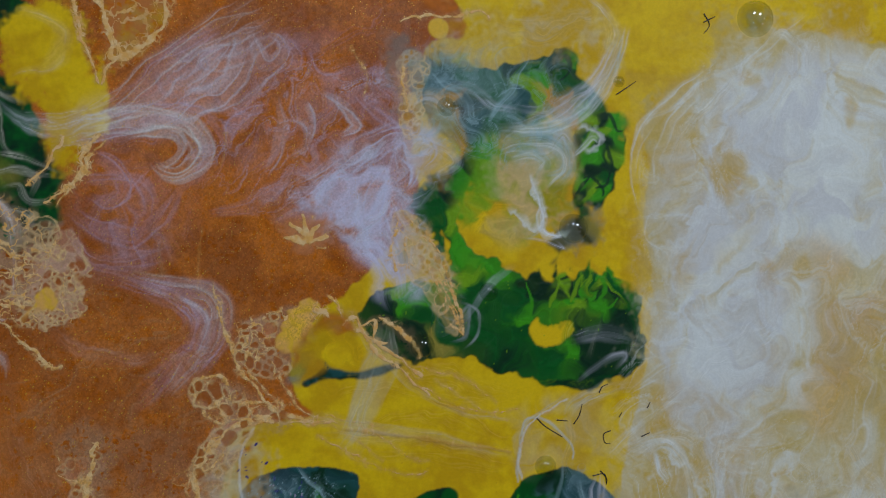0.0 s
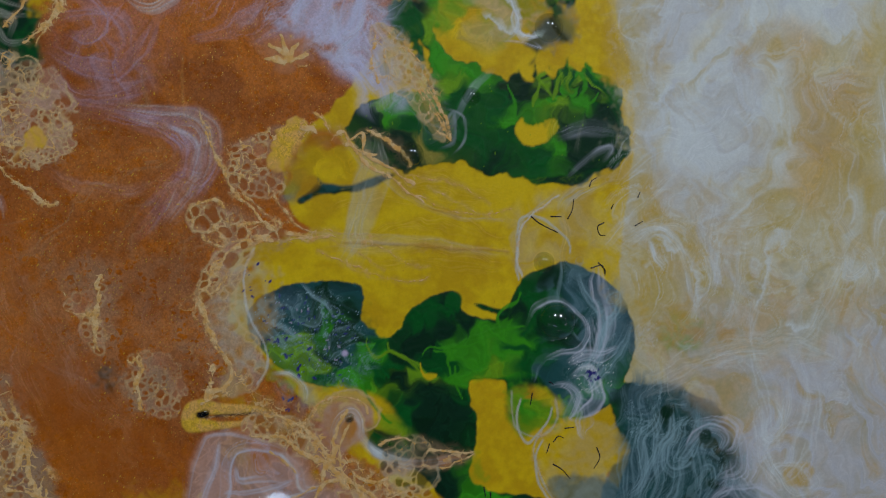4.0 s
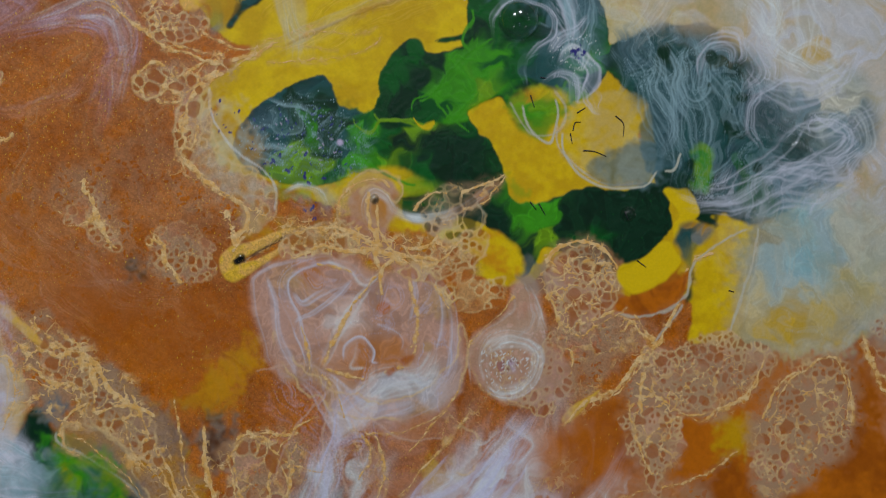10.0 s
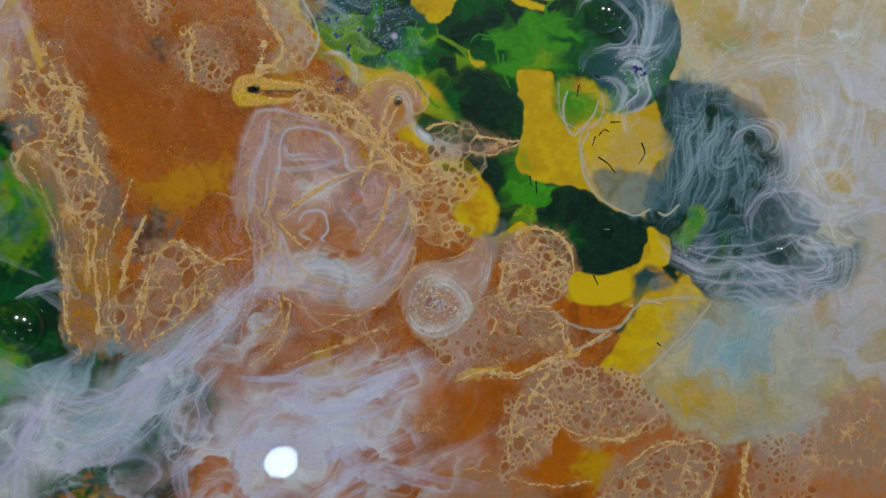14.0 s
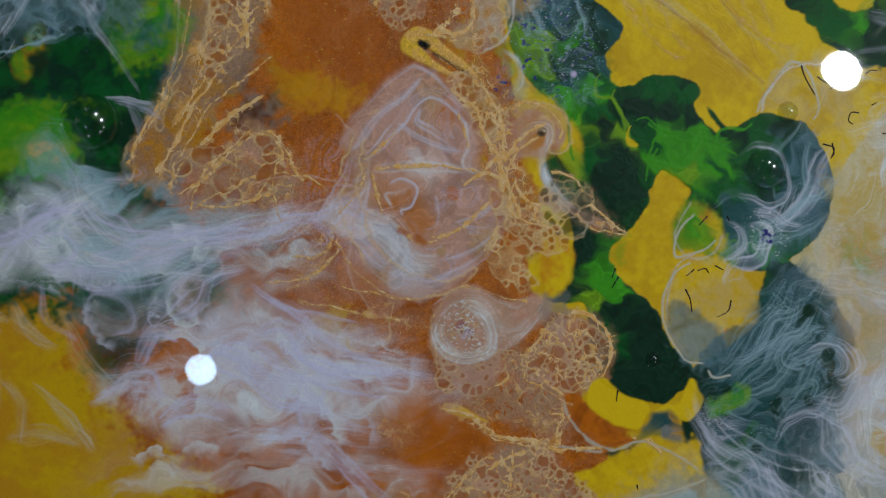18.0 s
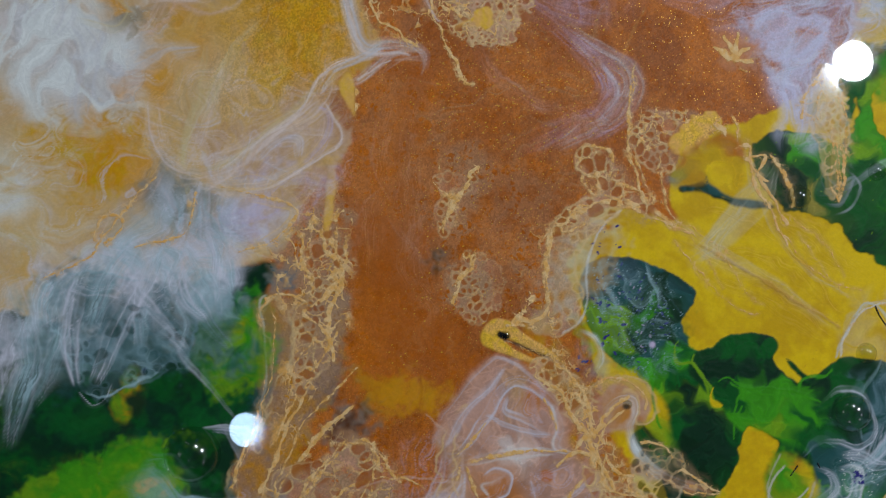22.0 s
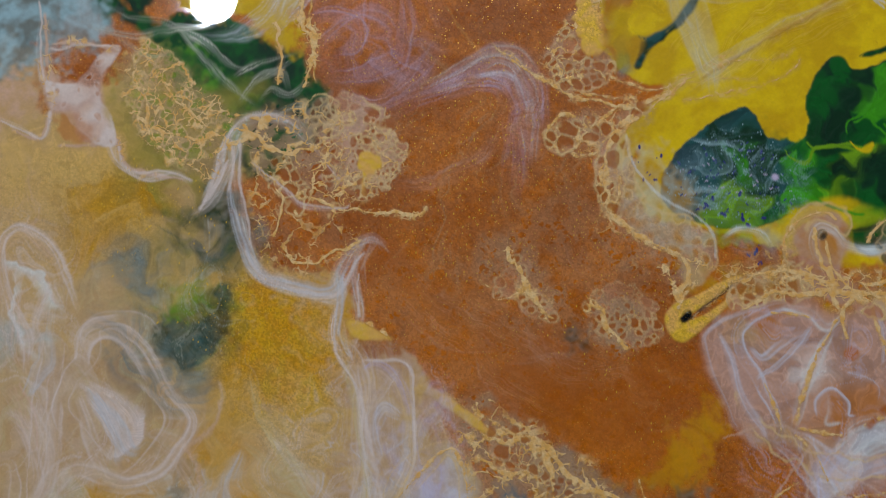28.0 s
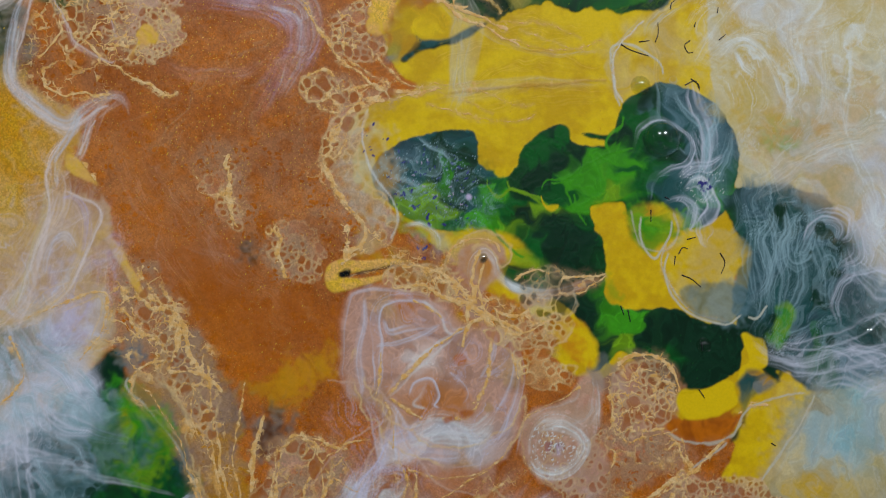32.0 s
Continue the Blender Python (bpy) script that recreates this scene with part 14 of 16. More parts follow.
vein(cord, [(-137.6, 161), (-134.9, 147.7), (-133.3, 138.1), (-124.3, 129.6), (-121.3, 129.1)], (0.36, 0.45, 0.45, 0.405, 0.18), BLUSH, 0.65, beads=0.6, sway=0.3, lace=0, height=0.3)
foam(tatter, [(-174.2, 225.5), (-171.1, 223), (-165.8, 219.3), (-154.9, 221.4), (-147.1, 219.2), (-151.8, 217), (-157.9, 215.2), (-163.1, 209.5), (-163.8, 203.3), (-168, 193.4), (-173.9, 198.3), (-175.5, 213), (-178.4, 217.2)], BLUSH, 0.9, BLUSH, 0.6, 14, 0.4, 0.9, 0.1, wobble=0.4)
vein(0, [(-56.4, -22.9), (-68.9, -33.9), (-78.3, -46.8), (-84.9, -52.6)], (0.8, 0.6, 0.5, 0.4), PINK, 0.45, beads=0.4, sway=0.5, lace=0)
vein(0, [(-56.4, -22.9), (-67.3, -39.4), (-75.4, -58.1)], (0.8, 0.6, 0.5, 0.4), PINK, 0.45, beads=0.4, sway=0.5, lace=0)
vein(0, [(-56.4, -23.8), (-61.3, -42.9), (-68.5, -62.1)], (0.8, 0.6, 0.5, 0.4), PINK, 0.45, beads=0.4, sway=0.5, lace=0)
vein(0, [(-56, -23.1), (-54.8, -37.4), (-49.2, -52.2), (-36.2, -61.9)], (0.8, 0.6, 0.5, 0.4), PINK, 0.45, beads=0.4, sway=0.5, lace=0)
vein(0, [(-56.4, -22.2), (-63.5, -11.8), (-77.8, -4.7)], (0.8, 0.6, 0.5, 0.4), PINK, 0.45, beads=0.4, sway=0.5, lace=0)
vein(0, [(-57.8, -24.2), (-77.5, -29), (-95.7, -41.4)], (0.8, 0.6, 0.5, 0.4), PINK, 0.45, beads=0.4, sway=0.5, lace=0)
vein(0, [(-56, -25.2), (-49.4, -35.9), (-36.3, -45.7)], (0.8, 0.6, 0.5, 0.4), PINK, 0.45, beads=0.4, sway=0.5, lace=0)

# folded hair of the blue-grey swirl
blob(0, (123.3, -1.6), 3.2, GREEN_DARK, 0.9, height=-0.1)
blob(0, (109, 9.9), 2.2, GREEN_DARK, 0.9, height=-0.1)
blob(0, (124.4, -19.9), 2.6, GREEN_DARK, 0.9, height=-0.1)
blob(0, (116.7, -9.4), 1.4, GREEN_DARK, 0.9, height=-0.1)
blob(0, (114, -44.7), 2.0, GREEN_DARK, 0.9, height=-0.1)
blob(0, (94.2, -30.1), 1.8, GREEN_DARK, 0.9, height=-0.1)
blob(0, (125.1, -11.1), 1.2, GREEN_DARK, 0.9, height=-0.1)
pool(0, [(98.6, -27.7), (99.9, -32.1), (94.6, -38.7), (92.5, -36.3)], LIME, GREEN_BRIGHT, soft=1.6, cover=0.8, mottle=4)

# upper plume and mist
cloud(mist, [(23.1, 222.4), (62.9, 224.9), (79.7, 206.1), (73.1, 193.5), (49.9, 195.5), (27.1, 205.8)], MIST, 0.35, 59.0, scale=4, stretch=4, body=0.25, thread=0.8, soft=6, curl=1.5, fine=0.7)
contour(mist, [(68.9, 193.5), (79.6, 198.8), (88.7, 207.4), (96.2, 220.2), (100.7, 235.9)], (3, 5, 5, 4, 3), 1.0, WHITE, 0.7, sway=0.3)
wisp(mist, [(68.9, 193.5), (79.6, 198.8), (88.7, 207.4), (96.2, 220.2), (100.7, 235.9)], (2.4, 4, 4, 3.2, 2.4), MIST, 0.45, strand=0.8, sway=0.3)
contour(mist, [(56.2, 195.6), (73.2, 196.6), (86.1, 204), (93.7, 214.6)], (2, 4, 4, 2), 1.0, WHITE, 0.7, sway=0.3)
wisp(mist, [(56.2, 195.6), (73.2, 196.6), (86.1, 204), (93.7, 214.6)], (1.6, 3.2, 3.2, 1.6), MIST, 0.45, strand=0.8, sway=0.3)
contour(mist, [(51.9, 188.3), (62.5, 191.8), (74.1, 188.9), (77.2, 180.9), (69.7, 173.6)], (3, 5, 5, 5, 3), 1.0, WHITE, 0.7, sway=0.3)
wisp(mist, [(51.9, 188.3), (62.5, 191.8), (74.1, 188.9), (77.2, 180.9), (69.7, 173.6)], (2.4, 4, 4, 4, 2.4), MIST, 0.45, strand=0.8, sway=0.3)
contour(mist, [(56.1, 185.1), (63.5, 187.2), (69.8, 184.1), (66.6, 179.9)], (2, 3, 3, 2), 1.0, WHITE, 0.7, sway=0.3)
wisp(mist, [(56.1, 185.1), (63.5, 187.2), (69.8, 184.1), (66.6, 179.9)], (1.6, 2.4, 2.4, 1.6), MIST, 0.45, strand=0.8, sway=0.3)
flare(mist, [(63.2, 179.7), (65.2, 172), (68.1, 165), (66.5, 158)], 3, WHITE, 0.85, sway=0.2)
flare(mist, [(53.8, 166.4), (62.1, 160.1), (72.2, 155), (79.5, 157.8)], 3, WHITE, 0.85, sway=0.2)
flare(mist, [(81.7, 194.6), (88.1, 195.6), (89.7, 190.4), (83.7, 188.3)], 2, WHITE, 0.85, sway=0.2)

# white swirls over the cream
pool(0, [(112.8, 43.2), (122.7, 41), (124.1, 34.8), (116.6, 33.8), (111, 38)], OCHRE, LIME, soft=2.5, cover=0.45, mottle=5)
pool(0, [(135, 38.8), (139.4, 37.8), (139.1, 34.9), (135, 35.4)], OCHRE, soft=1.2, cover=0.5)
pool(0, [(97.9, 71.1), (109.5, 63.9), (118.5, 49.4), (113.1, 40.8), (99.1, 47.7), (94.3, 60.8)], YELLOW_DEEP, BUTTER, soft=5, cover=0.55, mottle=8)
contour(billow, [(92.7, 71.6), (110, 80.1), (122.9, 80.5), (131.7, 69.8), (133, 55.5), (122.8, 44.7)], (3, 5, 5, 5, 4, 2), 1.0, WHITE, 0.42, sway=0.9, thin=0.2)
wisp(billow, [(92.7, 71.6), (110, 80.1), (122.9, 80.5), (131.7, 69.8), (133, 55.5), (122.8, 44.7)], (2.4, 4, 4, 4, 3.2, 1.6), WHITE, 0.49, strand=0.8, sway=0.4)
contour(billow, [(90.5, 73.9), (104.7, 83.1), (118.6, 96), (127.9, 103)], (3, 4, 4, 3), 1.0, WHITE, 0.36, sway=0.9, thin=0.2)
wisp(billow, [(90.5, 73.9), (104.7, 83.1), (118.6, 96), (127.9, 103)], (2.4, 3.2, 3.2, 2.4), WHITE, 0.42, strand=0.8, sway=0.4)
contour(billow, [(159.5, 38.9), (166.7, 31.9), (175.3, 41.7), (188.2, 64.2), (197.1, 74.1)], (3, 5, 6, 6, 4), 1.0, WHITE, 0.36, sway=0.9, thin=0.2)
wisp(billow, [(159.5, 38.9), (166.7, 31.9), (175.3, 41.7), (188.2, 64.2), (197.1, 74.1)], (2.4, 4, 4.8, 4.8, 3.2), WHITE, 0.42, strand=0.8, sway=0.4)
contour(billow, [(97.9, 18.9), (127.1, 29.2), (149.7, 29.6), (165.6, 29), (188.3, 16.8)], (4, 8, 9, 8, 5), 1.0, WHITE, 0.33, sway=0.9, thin=0.2)
wisp(billow, [(97.9, 18.9), (127.1, 29.2), (149.7, 29.6), (165.6, 29), (188.3, 16.8)], (3.2, 6.4, 7.2, 6.4, 4), WHITE, 0.385, strand=0.8, sway=0.4)
contour(billow, [(161.4, 76.1), (154.8, 56.1), (145.4, 35.7), (145.2, 21.8)], (1, 2, 2, 1), 1.0, WHITE, 0.36, sway=0.9, thin=0.2)
wisp(billow, [(161.4, 76.1), (154.8, 56.1), (145.4, 35.7), (145.2, 21.8)], (0.8, 1.6, 1.6, 0.8), WHITE, 0.42, strand=0.8, sway=0.4)
contour(billow, [(192.1, 66.3), (185.4, 52.4), (194.9, 55.7), (197, 67)], (2, 4, 4, 2), 1.0, WHITE, 0.36, sway=0.9, thin=0.2)
wisp(billow, [(192.1, 66.3), (185.4, 52.4), (194.9, 55.7), (197, 67)], (1.6, 3.2, 3.2, 1.6), WHITE, 0.42, strand=0.8, sway=0.4)
contour(billow, [(138.5, 92.7), (134.5, 73.1), (134.6, 54.5)], (2, 4, 2), 1.0, WHITE, 0.3, sway=0.9, thin=0.2)
wisp(billow, [(138.5, 92.7), (134.5, 73.1), (134.6, 54.5)], (1.6, 3.2, 1.6), WHITE, 0.35, strand=0.8, sway=0.4)
contour(billow, [(119.2, 84.9), (128.1, 86.7), (126.7, 77.9), (121.3, 77.3)], (1, 2, 2, 1), 1.0, WHITE, 0.36, sway=0.9, thin=0.2)
wisp(billow, [(119.2, 84.9), (128.1, 86.7), (126.7, 77.9), (121.3, 77.3)], (0.8, 1.6, 1.6, 0.8), WHITE, 0.42, strand=0.8, sway=0.4)
contour(billow, [(146.4, 13.5), (153.4, -0.5), (148.3, -8), (141.2, -1)], (2, 5, 5, 2), 1.0, WHITE, 0.36, sway=0.9, thin=0.2)
wisp(billow, [(146.4, 13.5), (153.4, -0.5), (148.3, -8), (141.2, -1)], (1.6, 4, 4, 1.6), WHITE, 0.42, strand=0.8, sway=0.4)
contour(billow, [(160.9, 27.3), (170.2, 12.5), (184.2, 5.5)], (3, 6, 4), 1.0, WHITE, 0.3, sway=0.9, thin=0.2)
wisp(billow, [(160.9, 27.3), (170.2, 12.5), (184.2, 5.5)], (2.4, 4.8, 3.2), WHITE, 0.35, strand=0.8, sway=0.4)
contour(billow, [(148.5, 80.2), (145.4, 58), (133, 36.5)], (2, 5, 2), 1.0, WHITE, 0.24, sway=0.9, thin=0.2)
wisp(billow, [(148.5, 80.2), (145.4, 58), (133, 36.5)], (1.6, 4, 1.6), WHITE, 0.28, strand=0.8, sway=0.4)
flare(billow, [(112.7, 79.2), (116, 70.3), (123.2, 67.9), (126, 57.8), (125.3, 47.1)], 4, WHITE, 0.8, sway=0.4)
flare(billow, [(159.5, 38.9), (163.5, 34.6), (169.7, 34.9)], 3, WHITE, 0.8, sway=0.4)
flare(billow, [(155.9, 70.8), (153.5, 55.3), (147.8, 43.2)], 2, WHITE, 0.8, sway=0.4)
flecks(smoke, [(80.4, 31), (84.6, 29.6), (84, 24.7), (79.4, 24.9)], 10, INK, 0.7, 0.6)

# froth of the crater, threads over the rose's foot
flecks(0, [(-12.3, -46.9), (-5.5, -43.9), (5.6, -50.6), (5.9, -58.6), (-1.6, -63.5), (-11.5, -59.6)], 90, WHITE, 0.45, 0.5, cover=0.75)
for line, w, v in (
    ([(-12, -49.2), (-5.9, -44.9), (3.4, -47.4), (6.4, -55.4), (0.7, -63.3), (-8.9, -61.7), (-13.3, -55.5)], (1.5, 3, 3, 3, 3, 3, 1.5), 0.85),
    ([(19.6, -28.9), (17.2, -38.2), (13.6, -50.4), (7.4, -54.7)], (0.8, 1.8, 1.8, 0.8), 0.75),
    ([(12.2, -36.2), (6.9, -44.3), (-1.6, -45.5)], (1, 2.4, 1), 0.5),
    ([(-18.2, -53.5), (-12.7, -42.2), (-3.2, -38), (8.5, -37), (14.5, -30.3)], (0.6, 1, 1, 1, 0.6), 0.6),
):
    silk(0, line, w, WHITE, v, gap=0.7, fade=0.8, hard=0.2, sway=0.8, clean=0.2)
for line in ([(-19.6, 7.7), (-17.2, 2.3), (-22.6, -0.1), (-27.5, -7.2)], [(-28.2, 14.4), (-19.9, 6.7), (-8.1, -3.5), (-1, -8.5)], [(-40.8, 28.2), (-32.7, 26.2), (-24, 19.5), (-19.2, 8.7)], [(-46.3, 22.5), (-35.2, 19.3), (-27, 11.7), (-17.6, 6.9)], [(-9.7, 21.9), (-14.6, 14.8), (-15.3, 6), (-13.2, 0.8), (-4.9, -7)], [(-10.8, 4.3), (-8.9, -5.4), (-3.3, -8.7), (8.8, -6.6)], [(2, -0.6), (-5, -1.3), (-11.8, 4.7)], [(-10.2, 26.6), (-15.1, 19.5), (-18.5, 10.6)]):
    vein(0, line, (0.5, 1.0, 1.1, 0.6), GOLD, 0.75, beads=0.5, sway=0.6, lace=0.5)

# hair-fine threads in the rose and the blue-grey swirl
# straw-coloured resin showing between the white billows, and bright threads down the lilac plume
STRAW = (0.66, 0.44, 0.14)
cloud(billow, [(105.5, 204.1), (120.8, 212.7), (136.1, 208.5), (140.3, 189.3), (129.1, 178.7), (109.4, 172.4), (103, 185.1)], STRAW, 0.5, 60.0, scale=6, stretch=3, soft=6, body=0.5, thread=0.5)
cloud(billow, [(130.2, 182.9), (140.2, 184), (146.7, 178.6), (144.4, 171.2), (135.5, 170.1), (130.1, 175.5)], STRAW, 0.75, 20.0, scale=5, stretch=2, soft=3, body=0.75, thread=0.3)
cloud(billow, [(104.8, 159.7), (120.1, 161.7), (124.3, 149), (115.3, 134.3), (104.5, 134.4)], STRAW, 0.55, 90.0, scale=6, stretch=3, soft=6, body=0.5, thread=0.5)
cloud(billow, [(148.5, 153), (164.1, 155), (181.9, 141.9), (190.5, 115.9), (179, 107.5), (170.4, 124.8), (157.2, 137.9)], STRAW, 0.55, 80.0, scale=6, stretch=3, soft=7, body=0.5, thread=0.5)
cloud(billow, [(116.8, 89.9), (141, 95.6), (167.8, 103.5), (197.3, 115.7), (198.6, 59.6), (147, 59.3), (118.7, 68.8)], STRAW, 0.55, 80.0, scale=6, stretch=3, soft=8, body=0.5, thread=0.5)
cloud(0, [(-14.1, 174.9), (2.3, 191.3), (22.9, 195.5), (35.2, 189.3), (22.6, 170.7), (14.3, 162.5), (26.4, 143.8), (18.1, 137.8), (6, 152.3), (-8.2, 156.5)], (0.66, 0.66, 0.82), 0.75, 40.0, scale=4, stretch=5, soft=5, body=0.15, thread=0.9, fine=0.8)
cloud(0, [(12.3, 164.6), (20.5, 166.6), (32.7, 145.8), (40.7, 123), (30.3, 119.1), (22.2, 135.7), (14.1, 144)], (0.66, 0.66, 0.82), 0.5, 120.0, scale=4, stretch=5, soft=4, body=0.05, thread=0.8, fine=0.8)
cloud(0, [(-60.6, 22.4), (-44.2, 19), (-29.3, 11.5), (-22.6, -0.1), (-7.5, -4.8), (-7.5, -19.5), (-11.1, -33.8), (-18.1, -44.5), (-38.8, -48.7), (-58.1, -40.9), (-63.3, -19.9), (-71.7, -10)], PERIWINKLE, 0.55, 70.0, scale=3, stretch=4, body=0.0, thread=1.0, soft=3, curl=1.4, fine=0.3, clean=0.1, height=0.1)
cloud(0, [(-62.4, -20.3), (-54.8, -32.2), (-53.1, -51.2), (-83.7, -38.9), (-76.7, -14.6)], PERIWINKLE, 0.5, 100.0, scale=3, stretch=5, body=0.0, thread=1.0, soft=6, curl=1.0, fine=0.3, clean=0.1)
cloud(0, [(96.5, 20.4), (111.1, 18.4), (127.3, 5.4), (137.6, -11.2), (123.3, -47.4), (99.5, -47.5), (85.8, -28.4), (91, -2.8)], MIST, 0.6, 100.0, scale=2.6, stretch=4, body=0.0, thread=1.0, soft=5, curl=1.8, fine=0.2, clean=0.1)
cloud(0, [(131.8, -13.6), (172.9, -24.5), (155.2, -69.1), (121.2, -65.1), (98, -51.5), (92.9, -40.3), (119.2, -45.8)], WHITE_BLUE, 0.6, 10.0, scale=3, stretch=4, body=0.05, thread=1.0, soft=6, curl=1.6, fine=0.2, clean=0.1)
cloud(0, [(75.5, 71.7), (97.2, 61.5), (98.4, 40.4), (83.7, 20.6), (69.5, 25.9), (80, 47.2)], MIST, 0.6, 80.0, scale=2.4, stretch=4, body=0.0, thread=1.0, soft=4, curl=1.8, fine=0.2, clean=0.1)
cloud(0, [(-35.3, 71.9), (-11.3, 70.8), (-2.4, 52.9), (-8.4, 37.1), (-33, 48.7)], MIST, 0.55, 30.0, scale=2.0, stretch=3, body=0.0, thread=1.0, soft=3, curl=2.0, fine=0.0, clean=0.1)
cloud(0, [(27.7, 213.8), (48.3, 214.4), (79.7, 204.8), (69.3, 181.7), (48.4, 181.4), (27.8, 189.2)], MIST, 0.55, 30.0, scale=2.8, stretch=4, body=0.05, thread=1.0, soft=5, curl=1.8, fine=0.2, clean=0.1)
cloud(0, [(-176.6, -89.1), (-144.9, -69.3), (-104.8, -62.9), (-65.6, -36.7), (-64.8, -54.5), (-112.3, -89.5), (-165.7, -109.6)], WHITE_BLUE, 0.6, 20.0, scale=3, stretch=6, body=0.0, thread=1.0, soft=6, curl=1.3, fine=0.3, clean=0.1)
cloud(0, [(-112.3, -89.5), (-85.5, -65.8), (-27.5, -80.4), (-19.4, -95), (-89.3, -131.8)], WHITE_BLUE, 0.6, 5.0, scale=3, stretch=5, body=0.0, thread=1.0, soft=6, curl=1.3, fine=0.3, clean=0.1)
cloud(0, [(-229.8, 197.9), (-194.7, 186.3), (-216.8, 135.5), (-202.7, 108.2), (-222, 100.9), (-264.1, 116.9)], BLUSH, 0.5, 60.0, scale=3, stretch=6, body=0.0, thread=1.0, soft=6, curl=1.3, fine=0.2, clean=0.1)
cloud(0, [(-185.7, 114.7), (-137, 85.6), (-169.3, 42.9), (-199, 49.1)], GOLD_PALE, 0.4, 60.0, scale=3, stretch=6, body=0.0, thread=1.0, soft=6, curl=1.2, fine=0.2, clean=0.1)
cloud(0, [(105.4, 173.9), (122.6, 210.1), (155.6, 230.2), (200.6, 223), (212.1, 153.7), (200.7, 119.1), (173.6, 110.6), (133.8, 102.4), (109.9, 131.9)], WHITE, 0.55, 75.0, scale=3, stretch=5, body=0.0, thread=1.0, soft=8, curl=1.6, fine=0.2, clean=0.1)
cloud(0, [(101.3, 119.4), (133.8, 123.5), (166.9, 119.2), (164.8, 50.5), (101.5, 52.1), (97.1, 90.1)], WHITE, 0.55, 35.0, scale=3, stretch=5, body=0.0, thread=1.0, soft=8, curl=1.6, fine=0.2, clean=0.1)
cloud(0, [(169.1, 119.2), (200.7, 136.4), (209.9, 49.5), (167, 50.5)], WHITE, 0.45, 88.0, scale=3, stretch=6, body=0.0, thread=1.0, soft=6, curl=1.2, fine=0.2, clean=0.1)
cloud(0, [(119.8, 83.3), (203.6, 53.2), (171.2, -28.5), (140.1, -16.8), (128.5, 8.4), (100.7, 28.1)], WHITE, 0.5, 60.0, scale=3, stretch=5, body=0.0, thread=1.0, soft=8, curl=1.6, fine=0.2, clean=0.1)
cloud(0, [(99, -61.1), (128.2, -65.5), (151.2, -79.2), (134.6, -121.4), (78.6, -101.3)], GREY_CREAM, 0.5, 60.0, scale=4, stretch=3, body=0.0, thread=1.0, soft=7, curl=1.7, fine=0.2, clean=0.1)
cloud(0, [(-80.9, 200.9), (-52.2, 215.7), (-16.8, 228.8), (15.4, 209.4), (11.5, 180.7), (-26.4, 172), (-55.8, 181.6)], PERIWINKLE, 0.5, 40.0, scale=3, stretch=5, body=0.0, thread=1.0, soft=9, curl=1.6, fine=0.2, clean=0.1)
cloud(0, [(-24.4, 172.1), (-0.6, 186.6), (23.7, 195.3), (23.7, 180.9), (15.6, 172.6), (17.8, 135.9), (1.6, 152.1)], WHITE_BLUE, 0.55, 50.0, scale=2.6, stretch=5, body=0.0, thread=1.0, soft=6, curl=1.6, fine=0.2, clean=0.1)
cloud(0, [(-266.4, 80.1), (-213, 101.1), (-204.9, 78.9), (-223, 27.7), (-244.4, 19.7)], WHITE, 0.45, 60.0, scale=3.5, stretch=4, body=0.0, thread=1.0, soft=8, curl=1.5, fine=0.2, clean=0.1)
cloud(0, [(-246.4, 25.2), (-205.1, 51.4), (-172.1, 74.6), (-156.4, 20.9), (-199.3, -20.3), (-229, -22.7)], WHITE_BLUE, 0.55, 55.0, scale=3, stretch=5, body=0.0, thread=1.0, soft=8, curl=1.4, fine=0.2, clean=0.1)
cloud(0, [(-210.1, 70.6), (-157.3, 97.4), (-136.4, 75.5), (-151.3, 35.6), (-185.8, 27)], BLUSH, 0.5, 40.0, scale=3, stretch=5, body=0.0, thread=1.0, soft=6, curl=1.4, fine=0.2, clean=0.1)
flecks(0, [(-189.2, 198.8), (-151.1, 168.7), (-156.2, 107.2), (-184.1, 91.1), (-189.8, 114.6), (-198.3, 168.8)], 120, GOLD_LEAF, 0.28, 0.7, cover=0.9)

# cords of pink film and white smoke over the left side
cords = piece("pink_cord", sand, "rolled pink-white cord of film", "ink")


def silk_cords_again(line, w, c, v):
    silk(cords, line, w, c, v, gap=1.1, fade=1.5, hard=0.24, sway=0.4, tail=0.1, body=0.2, clean=0.5)


silk_cords_again([(-237.7, 151.5), (-229.1, 159.9), (-225.6, 175), (-218.6, 188.6), (-213.3, 192.1), (-208.6, 190.4), (-205.3, 180.5), (-207.3, 166.6), (-210.8, 155.7)], (1, 3, 3, 2.4, 2, 2, 2, 2, 1), BLUSH, 0.85)
silk_cords_again([(-221.2, 175.1), (-215.9, 180), (-212.1, 174.1), (-213.2, 166.8), (-213.8, 160.8)], (1, 2, 2.4, 2, 1), BLUSH, 0.8)
silk_cords_again([(-228.5, 150.9), (-224.6, 161.6), (-218.7, 165.6), (-213.5, 169.9), (-214.4, 163.2)], (1, 2, 2, 2, 1), BLUSH, 0.8)
silk_cords_again([(-240.7, 146.7), (-233.1, 149.3), (-228.1, 150.7), (-222, 160.4)], (2, 3, 3, 1), MILK, 0.75)
silk_cords_again([(-221.7, 143.6), (-215.8, 149.2), (-210.2, 150.7), (-200.9, 147.9)], (1, 2, 2.4, 1), BLUSH, 0.85)
silk_cords_again([(-220.1, 140.8), (-214.1, 146.3), (-207, 144.1), (-205, 134.1), (-207.1, 124.7)], (1, 2, 2, 2, 1), BLUSH, 0.8)
